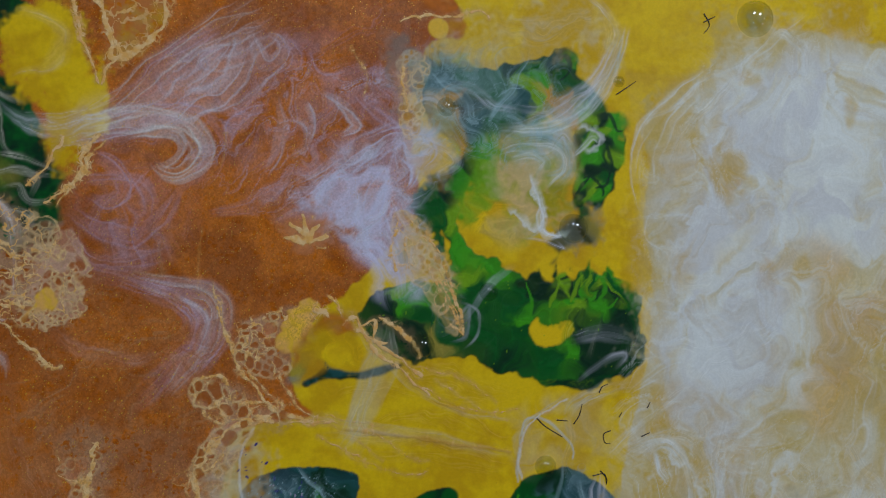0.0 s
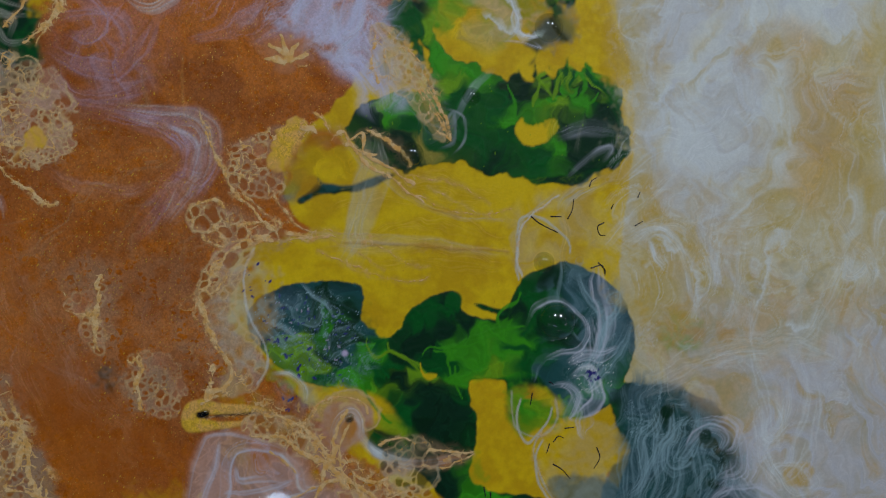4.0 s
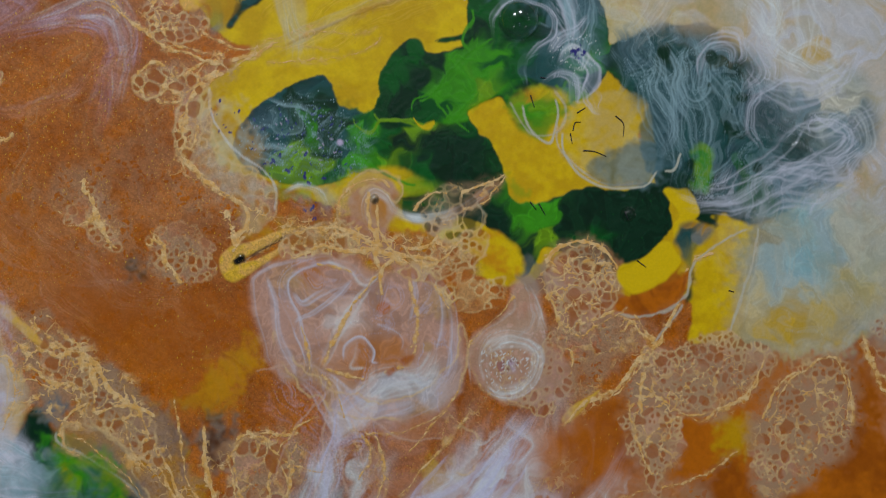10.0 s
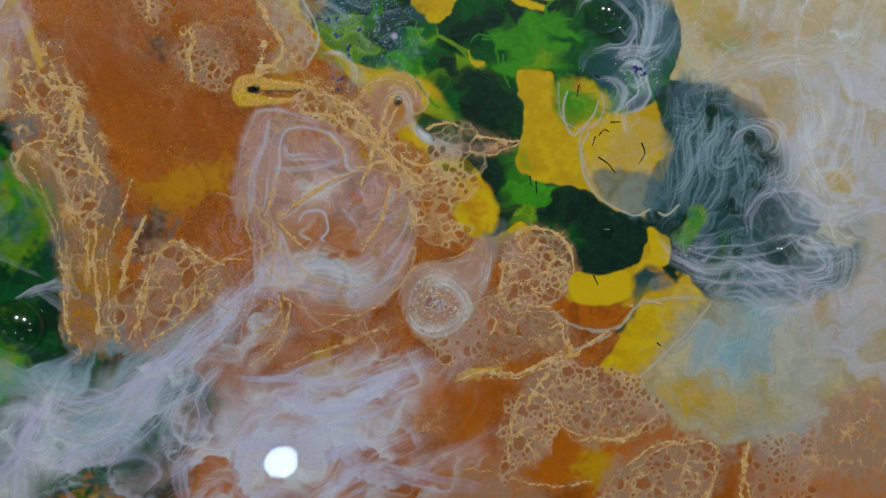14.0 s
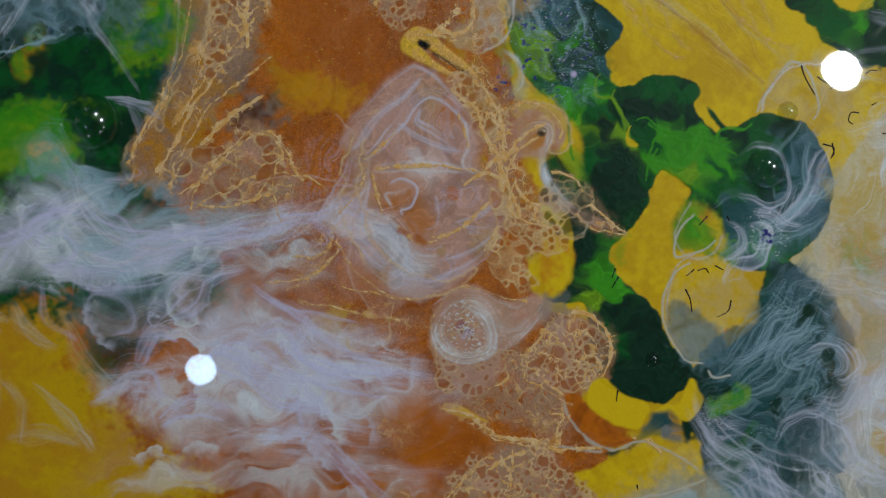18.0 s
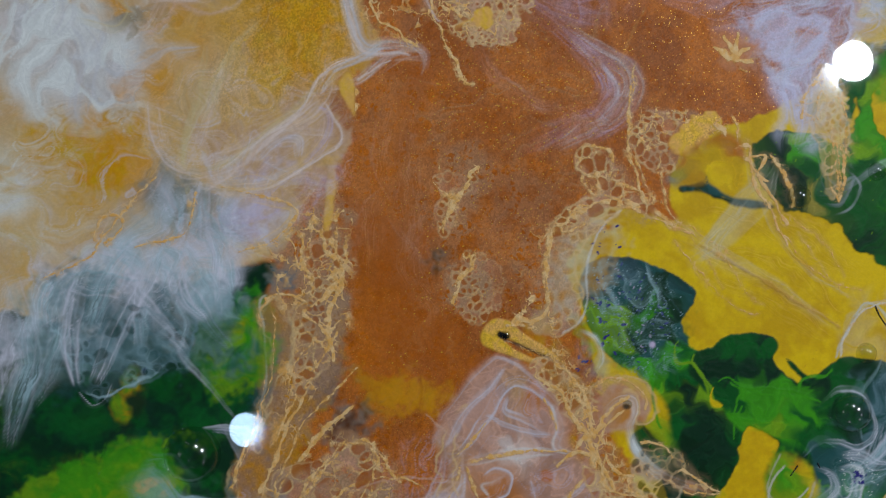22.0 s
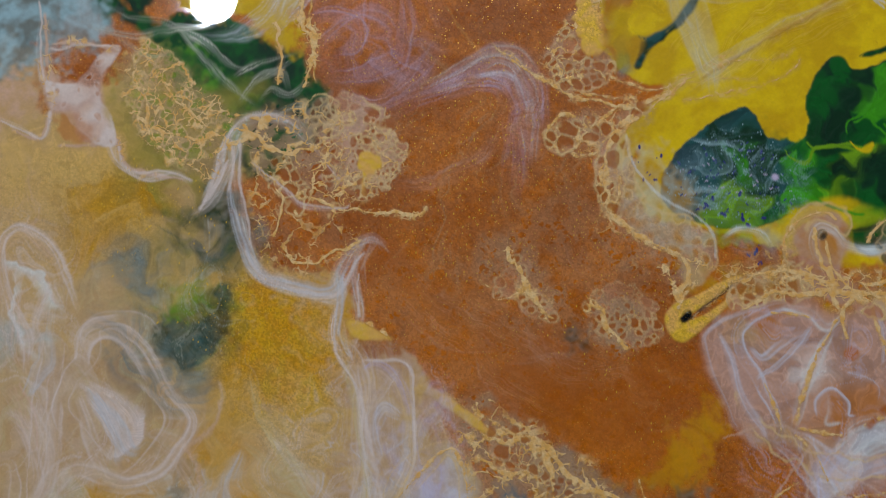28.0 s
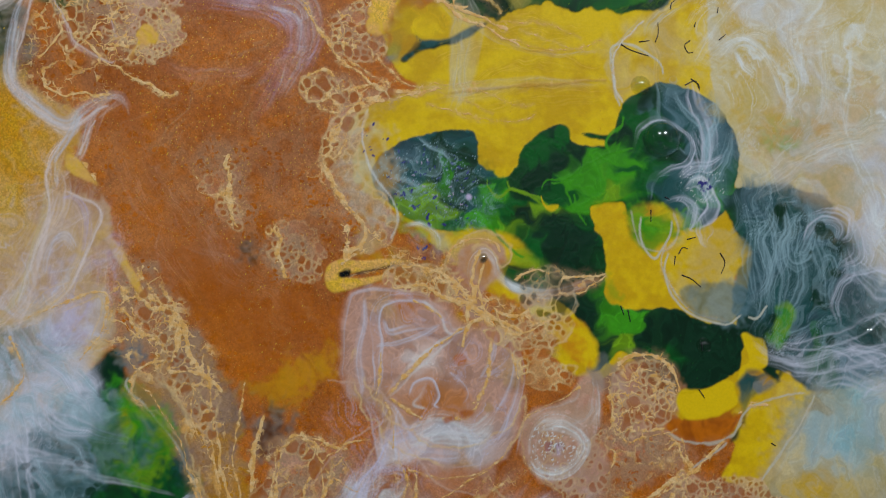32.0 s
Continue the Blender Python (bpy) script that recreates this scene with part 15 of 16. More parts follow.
silk_cords_again([(-211.4, 148), (-204, 145.6), (-200.9, 134.3), (-203.1, 122.9), (-203.2, 109.5), (-208.1, 104.2), (-219.3, 101.6), (-230.3, 104.4), (-235.3, 111.3), (-242, 118.5), (-255, 115.6)], (1, 2, 2, 2, 2, 2, 2.4, 2.4, 3, 3, 2), BLUSH, 0.8)
silk_cords_again([(-248.8, 148.4), (-246.8, 137.2), (-252.1, 123.3), (-261.7, 115.7)], (2, 4, 4, 2), BLUSH, 0.6)
silk_cords_again([(-240.3, 145.4), (-242.8, 131.2), (-250.5, 121.5), (-260.5, 114.1)], (2, 4, 4, 2), BLUSH, 0.65)
silk_cords_again([(-234, 139.4), (-243.3, 127.3), (-250.9, 119.7)], (2, 3, 2), BLUSH, 0.6)
silk_cords_again([(-227.9, 136.5), (-233.2, 120.5), (-234.8, 108.6)], (1.5, 3, 1.5), BLUSH, 0.75)
silk_cords_again([(-224.2, 136.9), (-223.7, 124.3), (-224.5, 112.3), (-222.1, 108.7)], (1.5, 4, 4, 1.5), MILK, 0.8)
silk_cords_again([(-223.3, 134.4), (-224.3, 118.4), (-230, 109.8)], (1, 3, 1.5), MILK, 0.75)
silk_cords_again([(-210, 128.2), (-208.4, 112.6), (-221.5, 106.4), (-232.9, 107.7)], (0.8, 1.6, 2, 1), BLUSH, 0.7)
silk_cords_again([(-189.7, 112.5), (-192.3, 105.4), (-202.4, 99.8), (-209.8, 102.3)], (0.8, 1.4, 1.4, 0.8), BLUSH, 0.6)
silk_cords_again([(-167.4, 201.9), (-170.9, 190.1), (-167.9, 179.7), (-159.1, 174), (-156.8, 168)], (3, 2, 1.6, 2, 1), BLUSH, 0.85)
silk_cords_again([(-165.3, 160.1), (-157.6, 158.8), (-151.3, 161.3), (-143.5, 167), (-136.2, 171.5), (-128.6, 172), (-122.6, 166.7), (-119.8, 156.7), (-118.8, 146.5), (-119.9, 130.4)], (1, 2.4, 3, 3, 2, 1.6, 1.4, 1, 1, 0.5), BLUSH, 0.8)
silk_cords_again([(-145.3, 163.9), (-153.3, 148.3), (-157.2, 136.8), (-156.6, 128.1), (-150.6, 119.4), (-143.3, 111.8), (-136.1, 113.7), (-128.2, 117.1), (-122.5, 116.6), (-120.3, 109.6)], (1, 1.6, 2, 2.4, 3, 3.4, 2.4, 2, 2, 1), MILK, 0.9)
silk_cords_again([(-136.1, 113.7), (-143.1, 106.4), (-152.1, 98)], (2, 1.6, 1), MILK, 0.85)
silk_cords_again([(-128.3, 115.9), (-137.2, 106.8), (-144.1, 97.4)], (1, 1.4, 0.8), MILK, 0.75)
silk_cords_again([(-122.8, 116.1), (-129.1, 111.6), (-136.1, 102)], (0.8, 1.2, 0.6), MAUVE, 0.7)
silk_cords_again([(-180.5, 108.1), (-185.6, 93.9), (-189.9, 69.2), (-190.1, 50.9), (-184.2, 46)], (1, 2, 3, 3, 1), CREAM, 0.65)
silk_cords_again([(-196.4, 90.8), (-192.6, 76.6), (-192.1, 60), (-188.3, 46)], (1, 3, 3, 1), CREAM, 0.65)
silk_cords_again([(-183.1, 48.5), (-172.3, 58.7), (-164.1, 73.4), (-153.8, 93.5)], (1, 2.4, 2.4, 1), CREAM, 0.7)
silk_cords_again([(-179.7, 41.8), (-170.7, 55.9), (-158.4, 79), (-152, 88.4)], (0.8, 2, 2, 0.8), BLUSH, 0.7)
silk_cords_again([(-198.6, 50), (-180.3, 45.7), (-167.2, 47.6), (-151, 55.7)], (1, 2.4, 2.4, 1), GOLD_PALE, 0.6)
silk_cords_again([(-162.8, 72.7), (-151.6, 75.7), (-142.4, 77.7)], (0.8, 2, 0.8), BLUSH, 0.6)
silk_cords_again([(-247.2, 110.9), (-233.1, 98), (-224.1, 93.7), (-226.7, 84.8), (-239.7, 82.9)], (1, 2, 2, 2, 1), CREAM, 0.65)
silk_cords_again([(-240.4, 81.3), (-232.1, 73.2), (-228.9, 53.6), (-223.2, 48.8)], (3, 6, 6, 3), MILK, 0.65)
silk_cords_again([(-227.2, 70.9), (-216.1, 73.6), (-207.6, 83.8), (-197.2, 89.1)], (3, 6, 5, 2), MILK, 0.6)
silk_cords_again([(-261.2, 87.3), (-248.7, 89.3), (-243.7, 82.8), (-245.7, 73.8)], (3, 5, 5, 3), MILK, 0.6)
silk_cords_again([(-196.4, -36.5), (-204.4, -21.5), (-207.2, -7.8), (-206.2, -0.6)], (2, 4, 5, 3), WHITE_BLUE, 0.75)
silk_cords_again([(-191.6, -33.8), (-190.3, -24.3), (-190, -5.4), (-187, 10.7)], (2, 4, 6, 4), WHITE_BLUE, 0.8)
silk_cords_again([(-165.2, -11.9), (-178.4, -5.2), (-189, 0.7), (-189.4, 9.3)], (1.5, 4, 5, 3), WHITE_BLUE, 0.75)
silk_cords_again([(-139.9, -28.6), (-151.3, -21.7), (-165.9, -14.6), (-174.6, -6.3)], (0.5, 1.2, 2, 1), WHITE_BLUE, 0.6)
silk_cords_again([(-161.1, 0.4), (-172.3, 6), (-179.7, 14.9)], (1.5, 5, 4), WHITE_BLUE, 0.75)
silk_cords_again([(-157.7, 14.6), (-164.6, 19.4), (-166.8, 22.6)], (1, 3, 2), WHITE_BLUE, 0.6)
silk_cords_again([(-195.9, -37.4), (-189.7, -41.1), (-185.8, -36.6), (-185.5, -30.3)], (0.5, 0.9, 0.9, 0.5), WHITE_BLUE, 0.7)
silk_cords_again([(-151.3, -35.5), (-143.3, -32.3), (-134.9, -29.8)], (0.5, 1.5, 0.8), WHITE_BLUE, 0.75)
silk_cords_again([(-144.4, -32.3), (-138.4, -36.7), (-133.3, -42.8)], (0.8, 2, 0.8), WHITE_BLUE, 0.6)
foam(0, [(-193.2, -34.7), (-198.5, -24.6), (-190.4, -4.5), (-173, -5.4), (-163.3, -15.3), (-172.5, -26.1), (-181.3, -33.4), (-186.3, -39.6)], MIST, 0.2, SLATE, 0.3, 26, 1.0, 4.0, 0.0, deep=GREEN_DARK, deepen=0.5)


def silk_cords(line, w, v):
    silk(cords, line, w, PERIWINKLE, v, gap=1.3, fade=1.8, hard=0.26, sway=0.6, tail=0.12, body=0.22, clean=0.5)


silk_cords([(-173, -96), (-159.5, -89.6), (-149.6, -76.4), (-142.6, -63.6)], (3, 4, 4, 2), 0.75)
silk_cords([(-169.4, -102.8), (-154.9, -90.4), (-145.4, -76.3), (-138.6, -68.1)], (3, 4, 3, 1), 0.7)
silk_cords([(-155.6, -106.8), (-152.8, -87.1), (-142.1, -74.4)], (1, 2.4, 1), 0.75)
silk_cords([(-146.7, -93.7), (-148.3, -86.8), (-140.4, -83.5), (-134.5, -87.7), (-138.6, -94.8), (-145.6, -96.5)], (1, 2, 2, 2, 2, 1), 0.75)
silk_cords([(-143.9, -71), (-133.6, -74.2), (-121.2, -73), (-103.7, -65), (-87.8, -53.5), (-64.6, -38.5), (-58.4, -23.1)], (1.5, 3, 3, 3, 3, 2.4, 1), 0.8)
silk_cords([(-132.8, -91.7), (-118.9, -77.3), (-102.9, -66.3), (-83.2, -53.7), (-66.4, -41.3)], (1.5, 4, 4, 3, 1), 0.75)
silk_cords([(-135.9, -97.8), (-119, -93.1), (-100.6, -78.6), (-83.8, -60.8), (-67.8, -47.1)], (1, 2, 2.4, 2, 1), 0.7)
silk_cords([(-135.2, -95.2), (-116, -82.5), (-101.5, -69)], (2, 5, 3), 0.7)
silk_cords([(-122.7, -106.3), (-124.4, -96), (-113.9, -93.7), (-108, -100.6), (-113, -108.3)], (1, 2, 2, 2, 1), 0.6)
silk_cords([(-103.3, -106), (-102.9, -94.6), (-98.5, -82.5), (-93, -74.5)], (2, 4, 4, 2), 0.7)
silk_cords([(-99, -113.9), (-99.4, -101), (-91, -99.4)], (2, 5, 3), 0.65)
silk_cords([(-107.6, -130.2), (-100.3, -119.5), (-93.2, -115.7), (-85, -122.7)], (2, 3, 3, 1.5), 0.8)
silk_cords([(-77.6, -112.7), (-77.2, -100.4), (-66.6, -99.3), (-47.3, -102.4), (-31, -98.9)], (3, 7, 7, 4, 2), 0.85)
silk_cords([(-84.1, -129.1), (-75.2, -117.1), (-62.3, -115.3)], (2, 5, 3), 0.8)
silk_cords([(-65.4, -88), (-66.3, -82.3), (-59.6, -80.3), (-47.7, -85.4), (-33.8, -85.6), (-25.6, -81.7)], (1.5, 3, 4, 4, 3, 2), 0.9)
silk_cords([(-79.1, -71.4), (-63, -74.1), (-45.1, -69.5), (-35.3, -66.6)], (0.8, 1.4, 1.4, 0.8), 0.7)
silk_cords([(-140.7, -100.9), (-134, -112.4), (-121, -115.5)], (1, 2.4, 1), 0.4)
silk_cords([(-141.2, -149.7), (-145.4, -131.9), (-146.4, -121.3)], (1.5, 3, 1), 0.4)
silk_cords([(-69.8, -40.3), (-80.3, -54), (-91.7, -63.7), (-105.9, -72.5), (-118.6, -83.6)], (1, 2.4, 3, 3, 1.5), 0.75)
silk_cords([(-74, -45.1), (-85.5, -54.8), (-101.2, -61.2), (-112.8, -67.5), (-118.1, -77.5)], (1, 3, 4, 4, 1.5), 0.75)
silk_cords([(-68.5, -82.5), (-54, -87.4), (-36.9, -86.6), (-24.9, -81.2), (-13.9, -75.4)], (1.5, 3, 4, 4, 1), 0.9)
silk_cords([(-77.5, -72.7), (-59.5, -75.3), (-43.7, -79.5), (-26.5, -78.6), (-3.7, -73.7)], (1, 3, 4, 3, 1), 0.7)
silk_cords([(-55.3, -92.8), (-38.6, -93.7), (-24.9, -89.8), (-15.3, -85.9)], (1, 2, 2, 1), 0.7)
silk_cords([(-78.1, -101), (-72.3, -94.1), (-56.2, -96.4), (-39.8, -98.7), (-28.3, -104)], (3, 7, 6, 4, 2), 0.75)
silk_cords([(-59, -108.4), (-45.3, -103.7), (-37.3, -97.2), (-37.9, -90.6)], (1, 2.4, 2, 1), 0.7)
silk_cords([(-47.8, -114.1), (-34.5, -112), (-14, -116.5), (10.5, -124.4)], (2, 4, 4, 2), 0.6)
silk_cords([(-45.9, -88.5), (-44.8, -101.6), (-38.2, -109.9)], (1, 2, 1), 0.6)
silk_cords([(-153.6, -82.2), (-142.2, -75.1), (-127.9, -72.8), (-113.4, -78.8)], (2, 5, 5, 2), 0.7)
silk_cords([(-139, -61.6), (-129.4, -53.8), (-132.6, -50.9)], (1.5, 3, 1), 0.6)
silk_cords([(-148.3, -34.9), (-140, -32.6), (-130.3, -32.9)], (0.6, 1.4, 0.6), 0.6)
silk_cords([(-99.2, -95.2), (-90.7, -84.9), (-90.7, -76.5), (-80.2, -66.7)], (1, 3, 3, 1), 0.7)
gilt = piece("gold_ribbon", copper, "raised pale gold ribbon", "copper")


def vein_gilt(line, w):
    vein(gilt, line, [0.62 * k for k in w], GOLD, 0.62, beads=0.5, sway=0.7, lace=0.5)


vein_gilt([(-125, 7.9), (-127.6, -8.9), (-125.7, -21.7), (-126.5, -35)], (1, 1.6, 1.2, 0.6))
vein_gilt([(-104.6, 5.2), (-113.3, -12.4), (-118.3, -27.7), (-119, -40), (-117, -53.3), (-113.7, -56.3)], (0.6, 1, 1.2, 1.6, 1.6, 0.8))
vein_gilt([(-101.5, -21.5), (-106.9, -36.8), (-109.8, -46.5), (-107.8, -59.9)], (0.8, 1.6, 2, 0.8))
vein_gilt([(-102, -23.5), (-92.5, -22.7), (-88.1, -31.1), (-86.8, -36)], (0.8, 1.6, 1.6, 0.8))
vein_gilt([(-107.6, -55.8), (-96.3, -50.4), (-90.1, -43.1), (-88.2, -33.6)], (1, 1.6, 1, 0.8))
vein_gilt([(-87.5, -32.9), (-79.1, -29.5), (-68.4, -30.1)], (0.6, 1.1, 0.6))
vein_gilt([(-87.1, -35.5), (-82.4, -43.4), (-77.4, -46.4)], (0.6, 1, 0.5))
vein_gilt([(-142.8, 13.1), (-136.2, 0.3), (-133.7, -15.7), (-132.7, -28.2), (-133, -42.6), (-133.2, -55.3)], (0.6, 0.8, 0.8, 0.8, 0.8, 0.6))
vein_gilt([(-90.3, 81.7), (-94.2, 70.1), (-94.6, 61.9), (-94.1, 57.2)], (1.2, 1.8, 1.6, 0.6))
vein_gilt([(-82.4, 56.8), (-80.6, 53.1), (-83.4, 45), (-83.6, 34.6)], (1.6, 2, 0.8, 0.6))
vein_gilt([(-57.2, 75), (-57.1, 66.6), (-53.9, 54.4), (-49.3, 46), (-54.1, 38.7), (-64.1, 35.6)], (1.6, 1.6, 1.4, 1.4, 2, 2))
vein_gilt([(-133.1, 54.7), (-131.1, 45.1), (-126.6, 37), (-121.9, 29.8)], (2, 2, 2, 1))
vein_gilt([(1.3, -80.4), (14.5, -80.1), (34.3, -81.3), (41.6, -74.3)], (1.2, 2, 1, 0.6))
vein_gilt([(24.4, -89.7), (19.4, -105.9), (18.2, -115.5)], (1, 2, 1))
vein_gilt([(25.3, -49.4), (24.5, -59), (39.6, -59.5), (45.4, -58.7)], (0.6, 1, 1.2, 0.6))
vein_gilt([(44.7, -61.8), (45.3, -73), (40.1, -76.1), (29.6, -82.3), (16.3, -82.1)], (0.8, 1.2, 1, 1, 0.6))
vein_gilt([(40.4, -102.7), (43.4, -109), (54.8, -108.7), (61, -111.5), (71.2, -107.5), (79.1, -103.9)], (0.6, 1.2, 1, 1.4, 1.6, 0.8))
vein_gilt([(62.5, -124.2), (76, -116.6), (90.5, -114.8), (98.8, -119.3), (94.8, -130.6), (85.1, -141.5)], (0.8, 1, 0.8, 0.8, 0.8, 0.6))
vein_gilt([(108.6, -123), (106.6, -136.1), (109, -145.8)], (1.4, 1.8, 0.8))
vein_gilt([(-69.6, -56.8), (-59.9, -50.8), (-59.9, -42.3)], (0.6, 1.1, 0.6))
vein_gilt([(-74.4, -68.2), (-64.7, -62.3), (-57, -51.5), (-58, -42.8)], (0.6, 1.1, 1.1, 0.6))
vein_gilt([(-50.3, -58.6), (-40.1, -55.8), (-28.9, -53.3)], (0.8, 1.2, 0.6))

# ---- turn the sheet into one mesh for each piece of paint ----
height = 0.00025 * rise + 0.00006 * (FINE[0] + 1.5 * CURL[0]) + 0.0002
height[:, -4:] *= np.linspace(1, 0.2, 4, dtype=np.float32)
top = owner[:-1, :-1].copy()


def islands(field):
    """Labels the connected areas of equal value in a grid, by runs along its rows."""
    ny, nx = field.shape
    edge = np.ones((ny, nx), bool)
    edge[:, 1:] = field[:, 1:] != field[:, :-1]
    run = np.cumsum(edge.ravel()).reshape(ny, nx) - 1
    same = field[1:] == field[:-1]
    pairs = np.unique(np.stack([run[:-1][same], run[1:][same]], 1), axis=0)
    root_of = list(range(run[-1, -1] + 1))

    def find(k):
        while root_of[k] != k:
            root_of[k] = root_of[root_of[k]]
            k = root_of[k]
        return k

    for a, c in pairs.tolist():
        a, c = find(a), find(c)
        if a != c:
            root_of[max(a, c)] = min(a, c)
    return np.array([find(k) for k in range(len(root_of))])[run]


# crumbs go to the piece beside them, and pieces in two become two parts
for _ in range(3):
    lumps = islands(top)
    count = np.bincount(lumps.ravel())
    crumb = count[lumps] < 260
    beside = top.copy()
    beside[:, 1:] = np.where(crumb[:, 1:], top[:, :-1], top[:, 1:])
    for _ in range(40):
        beside[:, 1:] = np.where(crumb[:, 1:], beside[:, :-1], beside[:, 1:])
    top = beside
lumps = islands(top)
count = np.bincount(lumps.ravel())
first = np.unique(lumps)
value = np.zeros(len(count), np.int32)
value[lumps.ravel()] = top.ravel()
largest = {}
for k in sorted(first, key=lambda k: -count[k]):
    v = int(value[k])
    if v == 0:
        continue
    if v in largest:
        name, parent, label, key = PIECES[v]
        value[k] = piece(name, parent, label, key) if parent else piece(name.replace("_paint_pool", "_patch").replace("_ink", "").replace("_paint", ""), v, "", key)
    largest[v] = k
top = value[lumps]
verts = np.stack([MX * 0.001, MY * 0.001, height], -1).reshape(-1, 3)
shades = np.concatenate([tint, np.ones((NY, NX, 1), np.float32)], -1).reshape(-1, 4)
laces = np.clip(lacy, 0, 1).reshape(-1, 4)
runs = flow.reshape(-1, 3)
index = np.arange(NX * NY).reshape(NY, NX)
quads = np.stack([index[:-1, :-1], index[:-1, 1:], index[1:, 1:], index[1:, :-1]], -1).reshape(-1, 4)
order = np.argsort(top.ravel(), kind="stable")
bounds = np.searchsorted(top.ravel()[order], np.arange(len(PIECES) + 1))
made = {}


def root(k):
    """The top-level thing that a piece belongs to."""
    while PIECES[k][1]:
        k = PIECES[k][1]
    return k


renumber = np.zeros(NX * NY, np.int32)
for k in range(1, len(PIECES)):
    name, parent, label, key = PIECES[k]
    q = quads[order[bounds[k] : bounds[k + 1]]]
    if parent and not len(q):
        continue
    used = np.unique(q)
    renumber[used] = np.arange(len(used))
    me = bpy.data.meshes.new(name)
    me.vertices.add(len(used))
    me.vertices.foreach_set("co", verts[used].ravel())
    me.loops.add(q.size)
    me.loops.foreach_set("vertex_index", renumber[q].ravel())
    me.polygons.add(len(q))
    me.polygons.foreach_set("loop_start", np.arange(0, q.size, 4))
    me.polygons.foreach_set("use_smooth", np.ones(len(q), bool))
    me.update(calc_edges=True)
    for title, data in (("paint", shades), ("lace", laces)):
        me.attributes.new(title, "FLOAT_COLOR", "POINT").data.foreach_set("color", data[used].ravel())
    me.attributes.new("flow", "FLOAT_VECTOR", "POINT").data.foreach_set("vector", runs[used].ravel())
    me.materials.append(PAINT[key])
    made[k] = new(name, me)
    if parent:
        made[k].parent = made[root(parent)]
        if label:
            tagged(made[k], label)
    else:
        tagged(made[k], label, "paint pool", "poured paint")


# ---- bubbles, bristles ----
def at(x, y):
    """The paint's height at a place in mm, m."""
    return float(height[min(NY - 1, max(0, round((y - Y0) / DY))), min(NX - 1, max(0, round((x - X0) / DX)))])


def bubble(x, y, r, label):
    """A clear resin blister: a low dome with a rounded foot."""
    bm = bmesh.new()
    bmesh.ops.create_uvsphere(bm, u_segments=40, v_segments=24, radius=r / 1000)
    cut = bmesh.ops.bisect_plane(bm, geom=bm.verts[:] + bm.edges[:] + bm.faces[:], plane_co=(0, 0, r / 1000 * 0.05), plane_no=(0, 0, -1), clear_outer=True)
    bmesh.ops.scale(bm, verts=bm.verts[:], vec=(1, 1, 0.8))
    for f in bm.faces:
        f.smooth = True
    ob = mesh_from(bm, "bubble", CLEAR)
    ob.matrix_world = pose(x / 1000, y / 1000, at(x, y) - r / 1000 * 0.06)
    ob.visible_shadow = False
    return tagged(ob, label, "bubble", "bubbles in the varnish")


def bristle(pts, thick=0.35):
    """A loose dark brush hair lying in the varnish."""
    line = spline(pts, False, 4)
    cu = bpy.data.curves.new("bristle", "CURVE")
    cu.dimensions, cu.bevel_depth, cu.bevel_resolution = "3D", thick / 2000, 2
    sp = cu.splines.new("POLY")
    sp.points.add(len(line) - 1)
    for p, (x, y) in zip(sp.points, line):
        p.co = (x / 1000, y / 1000, at(x, y) + 0.0002, 1)
    for k, p in enumerate(sp.points):
        p.radius = 1.0 - 0.6 * k / len(line)
    cu.materials.append(BRISTLE)
    ob = new("bristle", cu)
    return tagged(ob, "thin dark curled brush hair stuck in the paint", "bristle", "loose bristles")


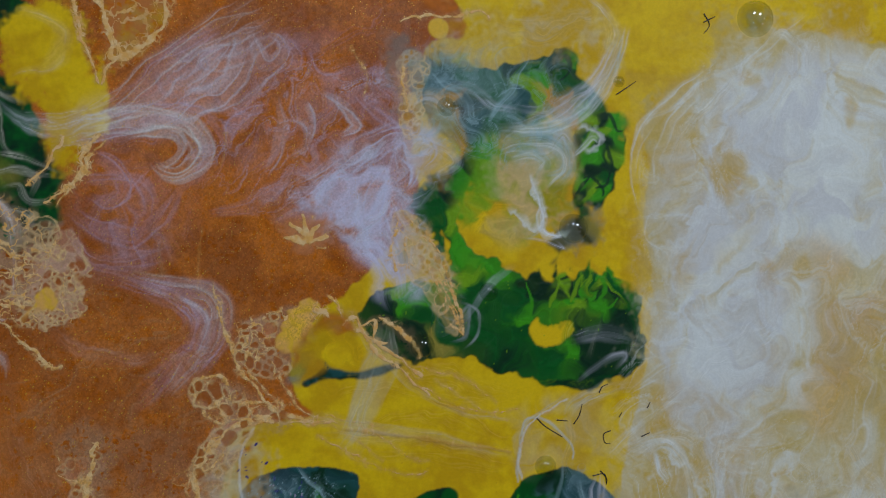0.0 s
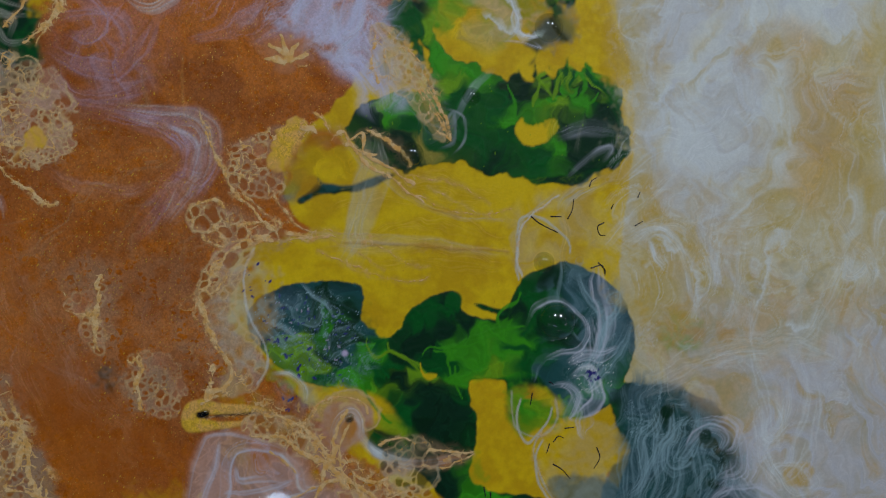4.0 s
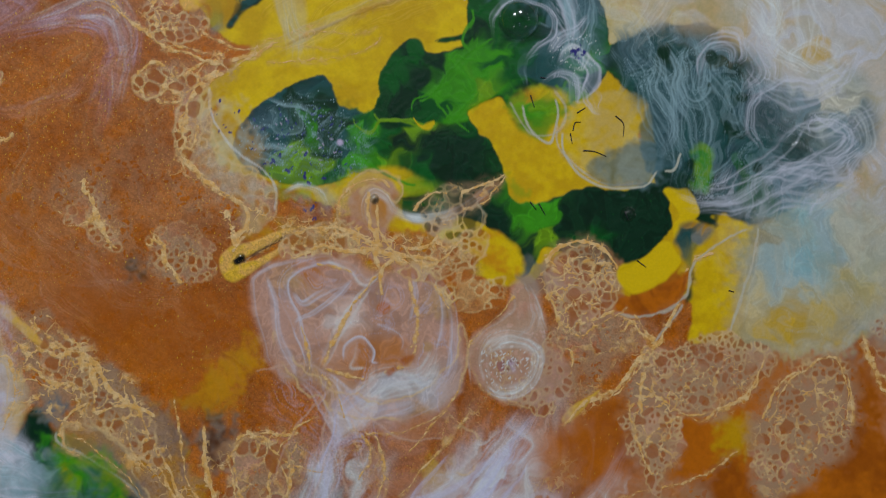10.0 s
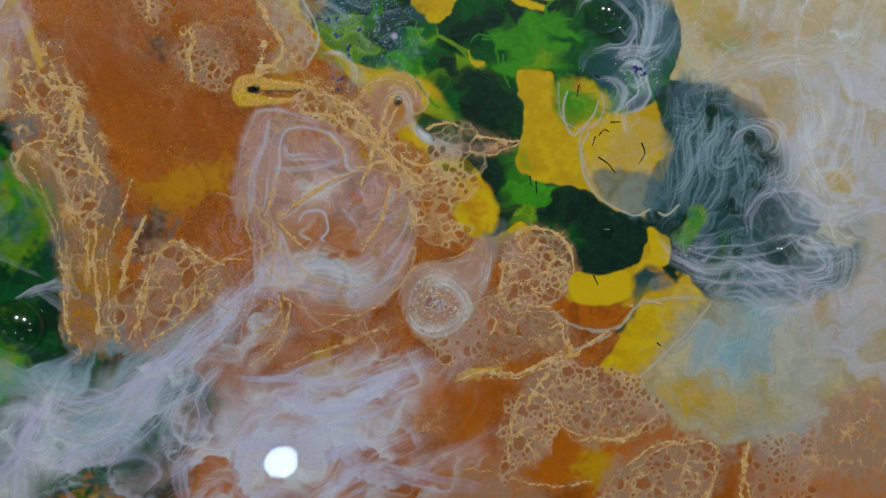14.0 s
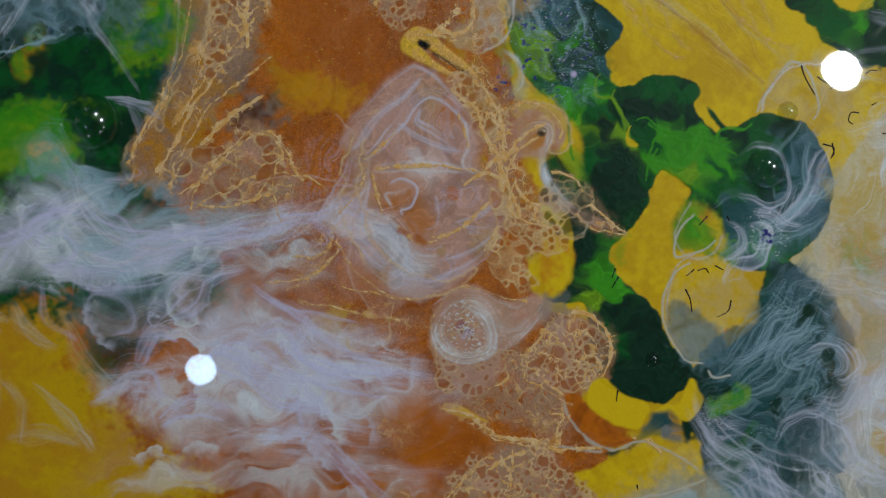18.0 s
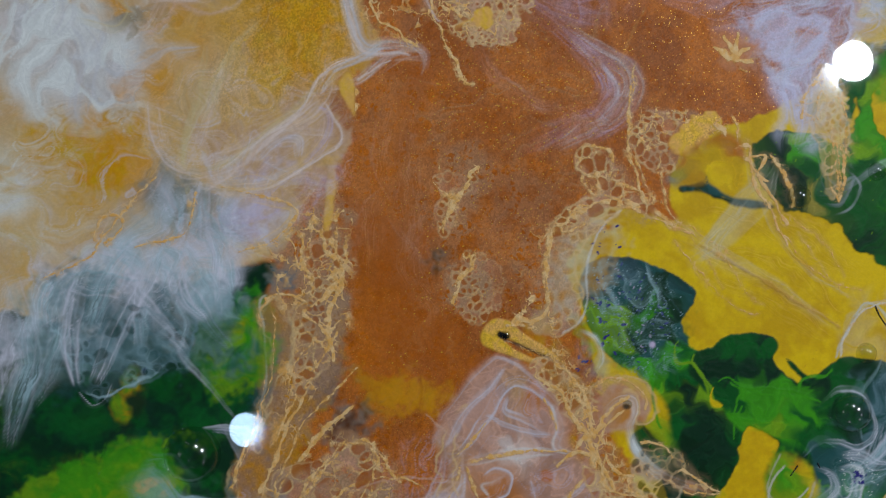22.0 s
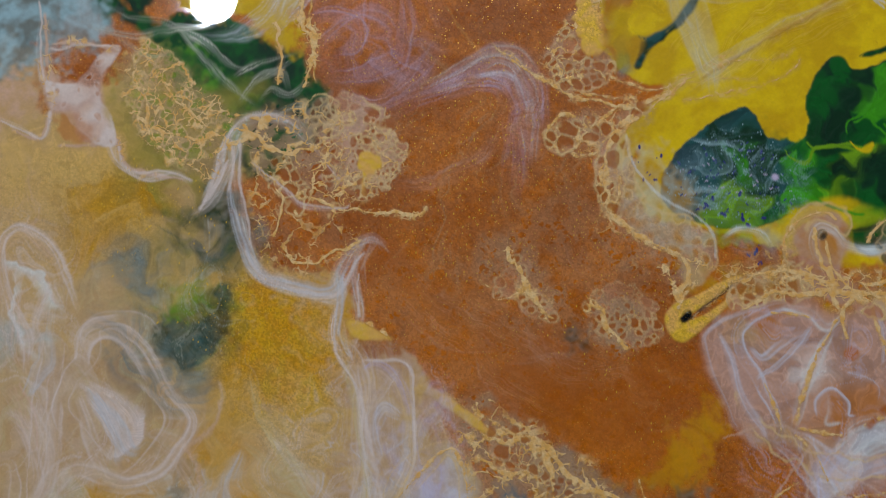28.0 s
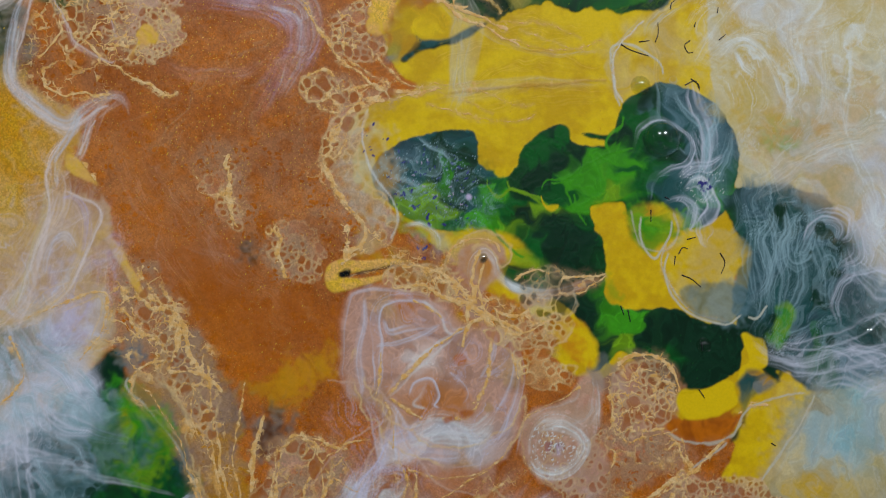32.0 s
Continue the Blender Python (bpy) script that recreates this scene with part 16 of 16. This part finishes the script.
bubble(130.3, -46.5, 5, "large clear bubble in grey-blue ink")
bubble(70.6, 49, 7.5, "large clear bubble over green paint with lamp glints")
bubble(151, 237.7, 7, "large clear bubble over yellow paint")
bubble(80.1, 158.9, 5.5, "clear bubble over yellow and green paint")
bubble(48.1, 135.9, 3.5, "small clear bubble over green paint")
bubble(23.6, 116.7, 4.5, "clear bubble over dark green paint")
bubble(68.4, 71.5, 4, "small clear bubble beside the yellow pool")
bubble(-150.4, -45.8, 10, "largest clear bubble over mossy green paint")
bubble(-60.7, 31.8, 1.6, "tiny clear bubble in the gold drop")
bubble(63.8, -32.2, 3, "small clear bubble in dark green paint")
bubble(33.3, 203.8, 3.5, "small clear bubble under white mist")
bubble(98, 213.6, 2.2, "tiny clear bubble on yellow paint")
bubble(-9.8, 23.2, 1.8, "tiny clear bubble in the curled strand")
bristle([(64.4, 4.4), (66.6, 6.3), (68.5, 5.3)], 0.45)
bristle([(69.3, 8.9), (72.9, 8.8)], 0.45)
bristle([(62.9, 4), (61.4, 0.6)], 0.45)
bristle([(63.3, -3.8), (66.6, -6.4), (69.2, -10.2)], 0.45)
bristle([(80.6, 0.2), (81.4, -3.8), (78.7, -7.6)], 0.45)
bristle([(58.5, 23.7), (57.2, 19.2)], 0.45)
bristle([(65.3, 27.1), (66.9, 25.7)], 0.45)
bristle([(57.1, -47.8), (58.5, -51.7)], 0.45)
bristle([(79.2, -75.7), (80.5, -77.2)], 0.45)
bristle([(65.4, 89.3), (68.6, 86.1), (74.9, 82.1)], 0.45)
bristle([(79.2, 86.8), (81.3, 89.9), (82.4, 94)], 0.45)
bristle([(72.8, 88.4), (77, 87.9)], 0.45)
bristle([(93, 83.9), (90.4, 82.7), (90.8, 79.6), (92.9, 79.1)], 0.45)
bristle([(96.3, 88.8), (97.4, 90.5)], 0.45)
bristle([(104.8, 81.4), (108, 82.8)], 0.45)
bristle([(107.1, 91.9), (108.2, 94)], 0.45)
bristle([(88.9, 98), (90, 100.1), (92.2, 101.1)], 0.45)
bristle([(131.1, 239.5), (133.2, 235.3), (131, 232)], 0.45)
bristle([(131, 236.3), (135.5, 238.5)], 0.45)
bristle([(96.9, 208.7), (104.5, 213.7)], 0.45)
bristle([(36.5, -8.6), (36.7, -12.3)], 0.45)
bristle([(38.7, -11), (38.4, -15.6)], 0.45)
bristle([(63.4, -30.8), (62.7, -34)], 0.45)
bristle([(89, 69.2), (91.3, 66.3), (91.1, 64)], 0.45)
bristle([(86, 67.4), (90.4, 68), (91.1, 64.6)], 0.45)
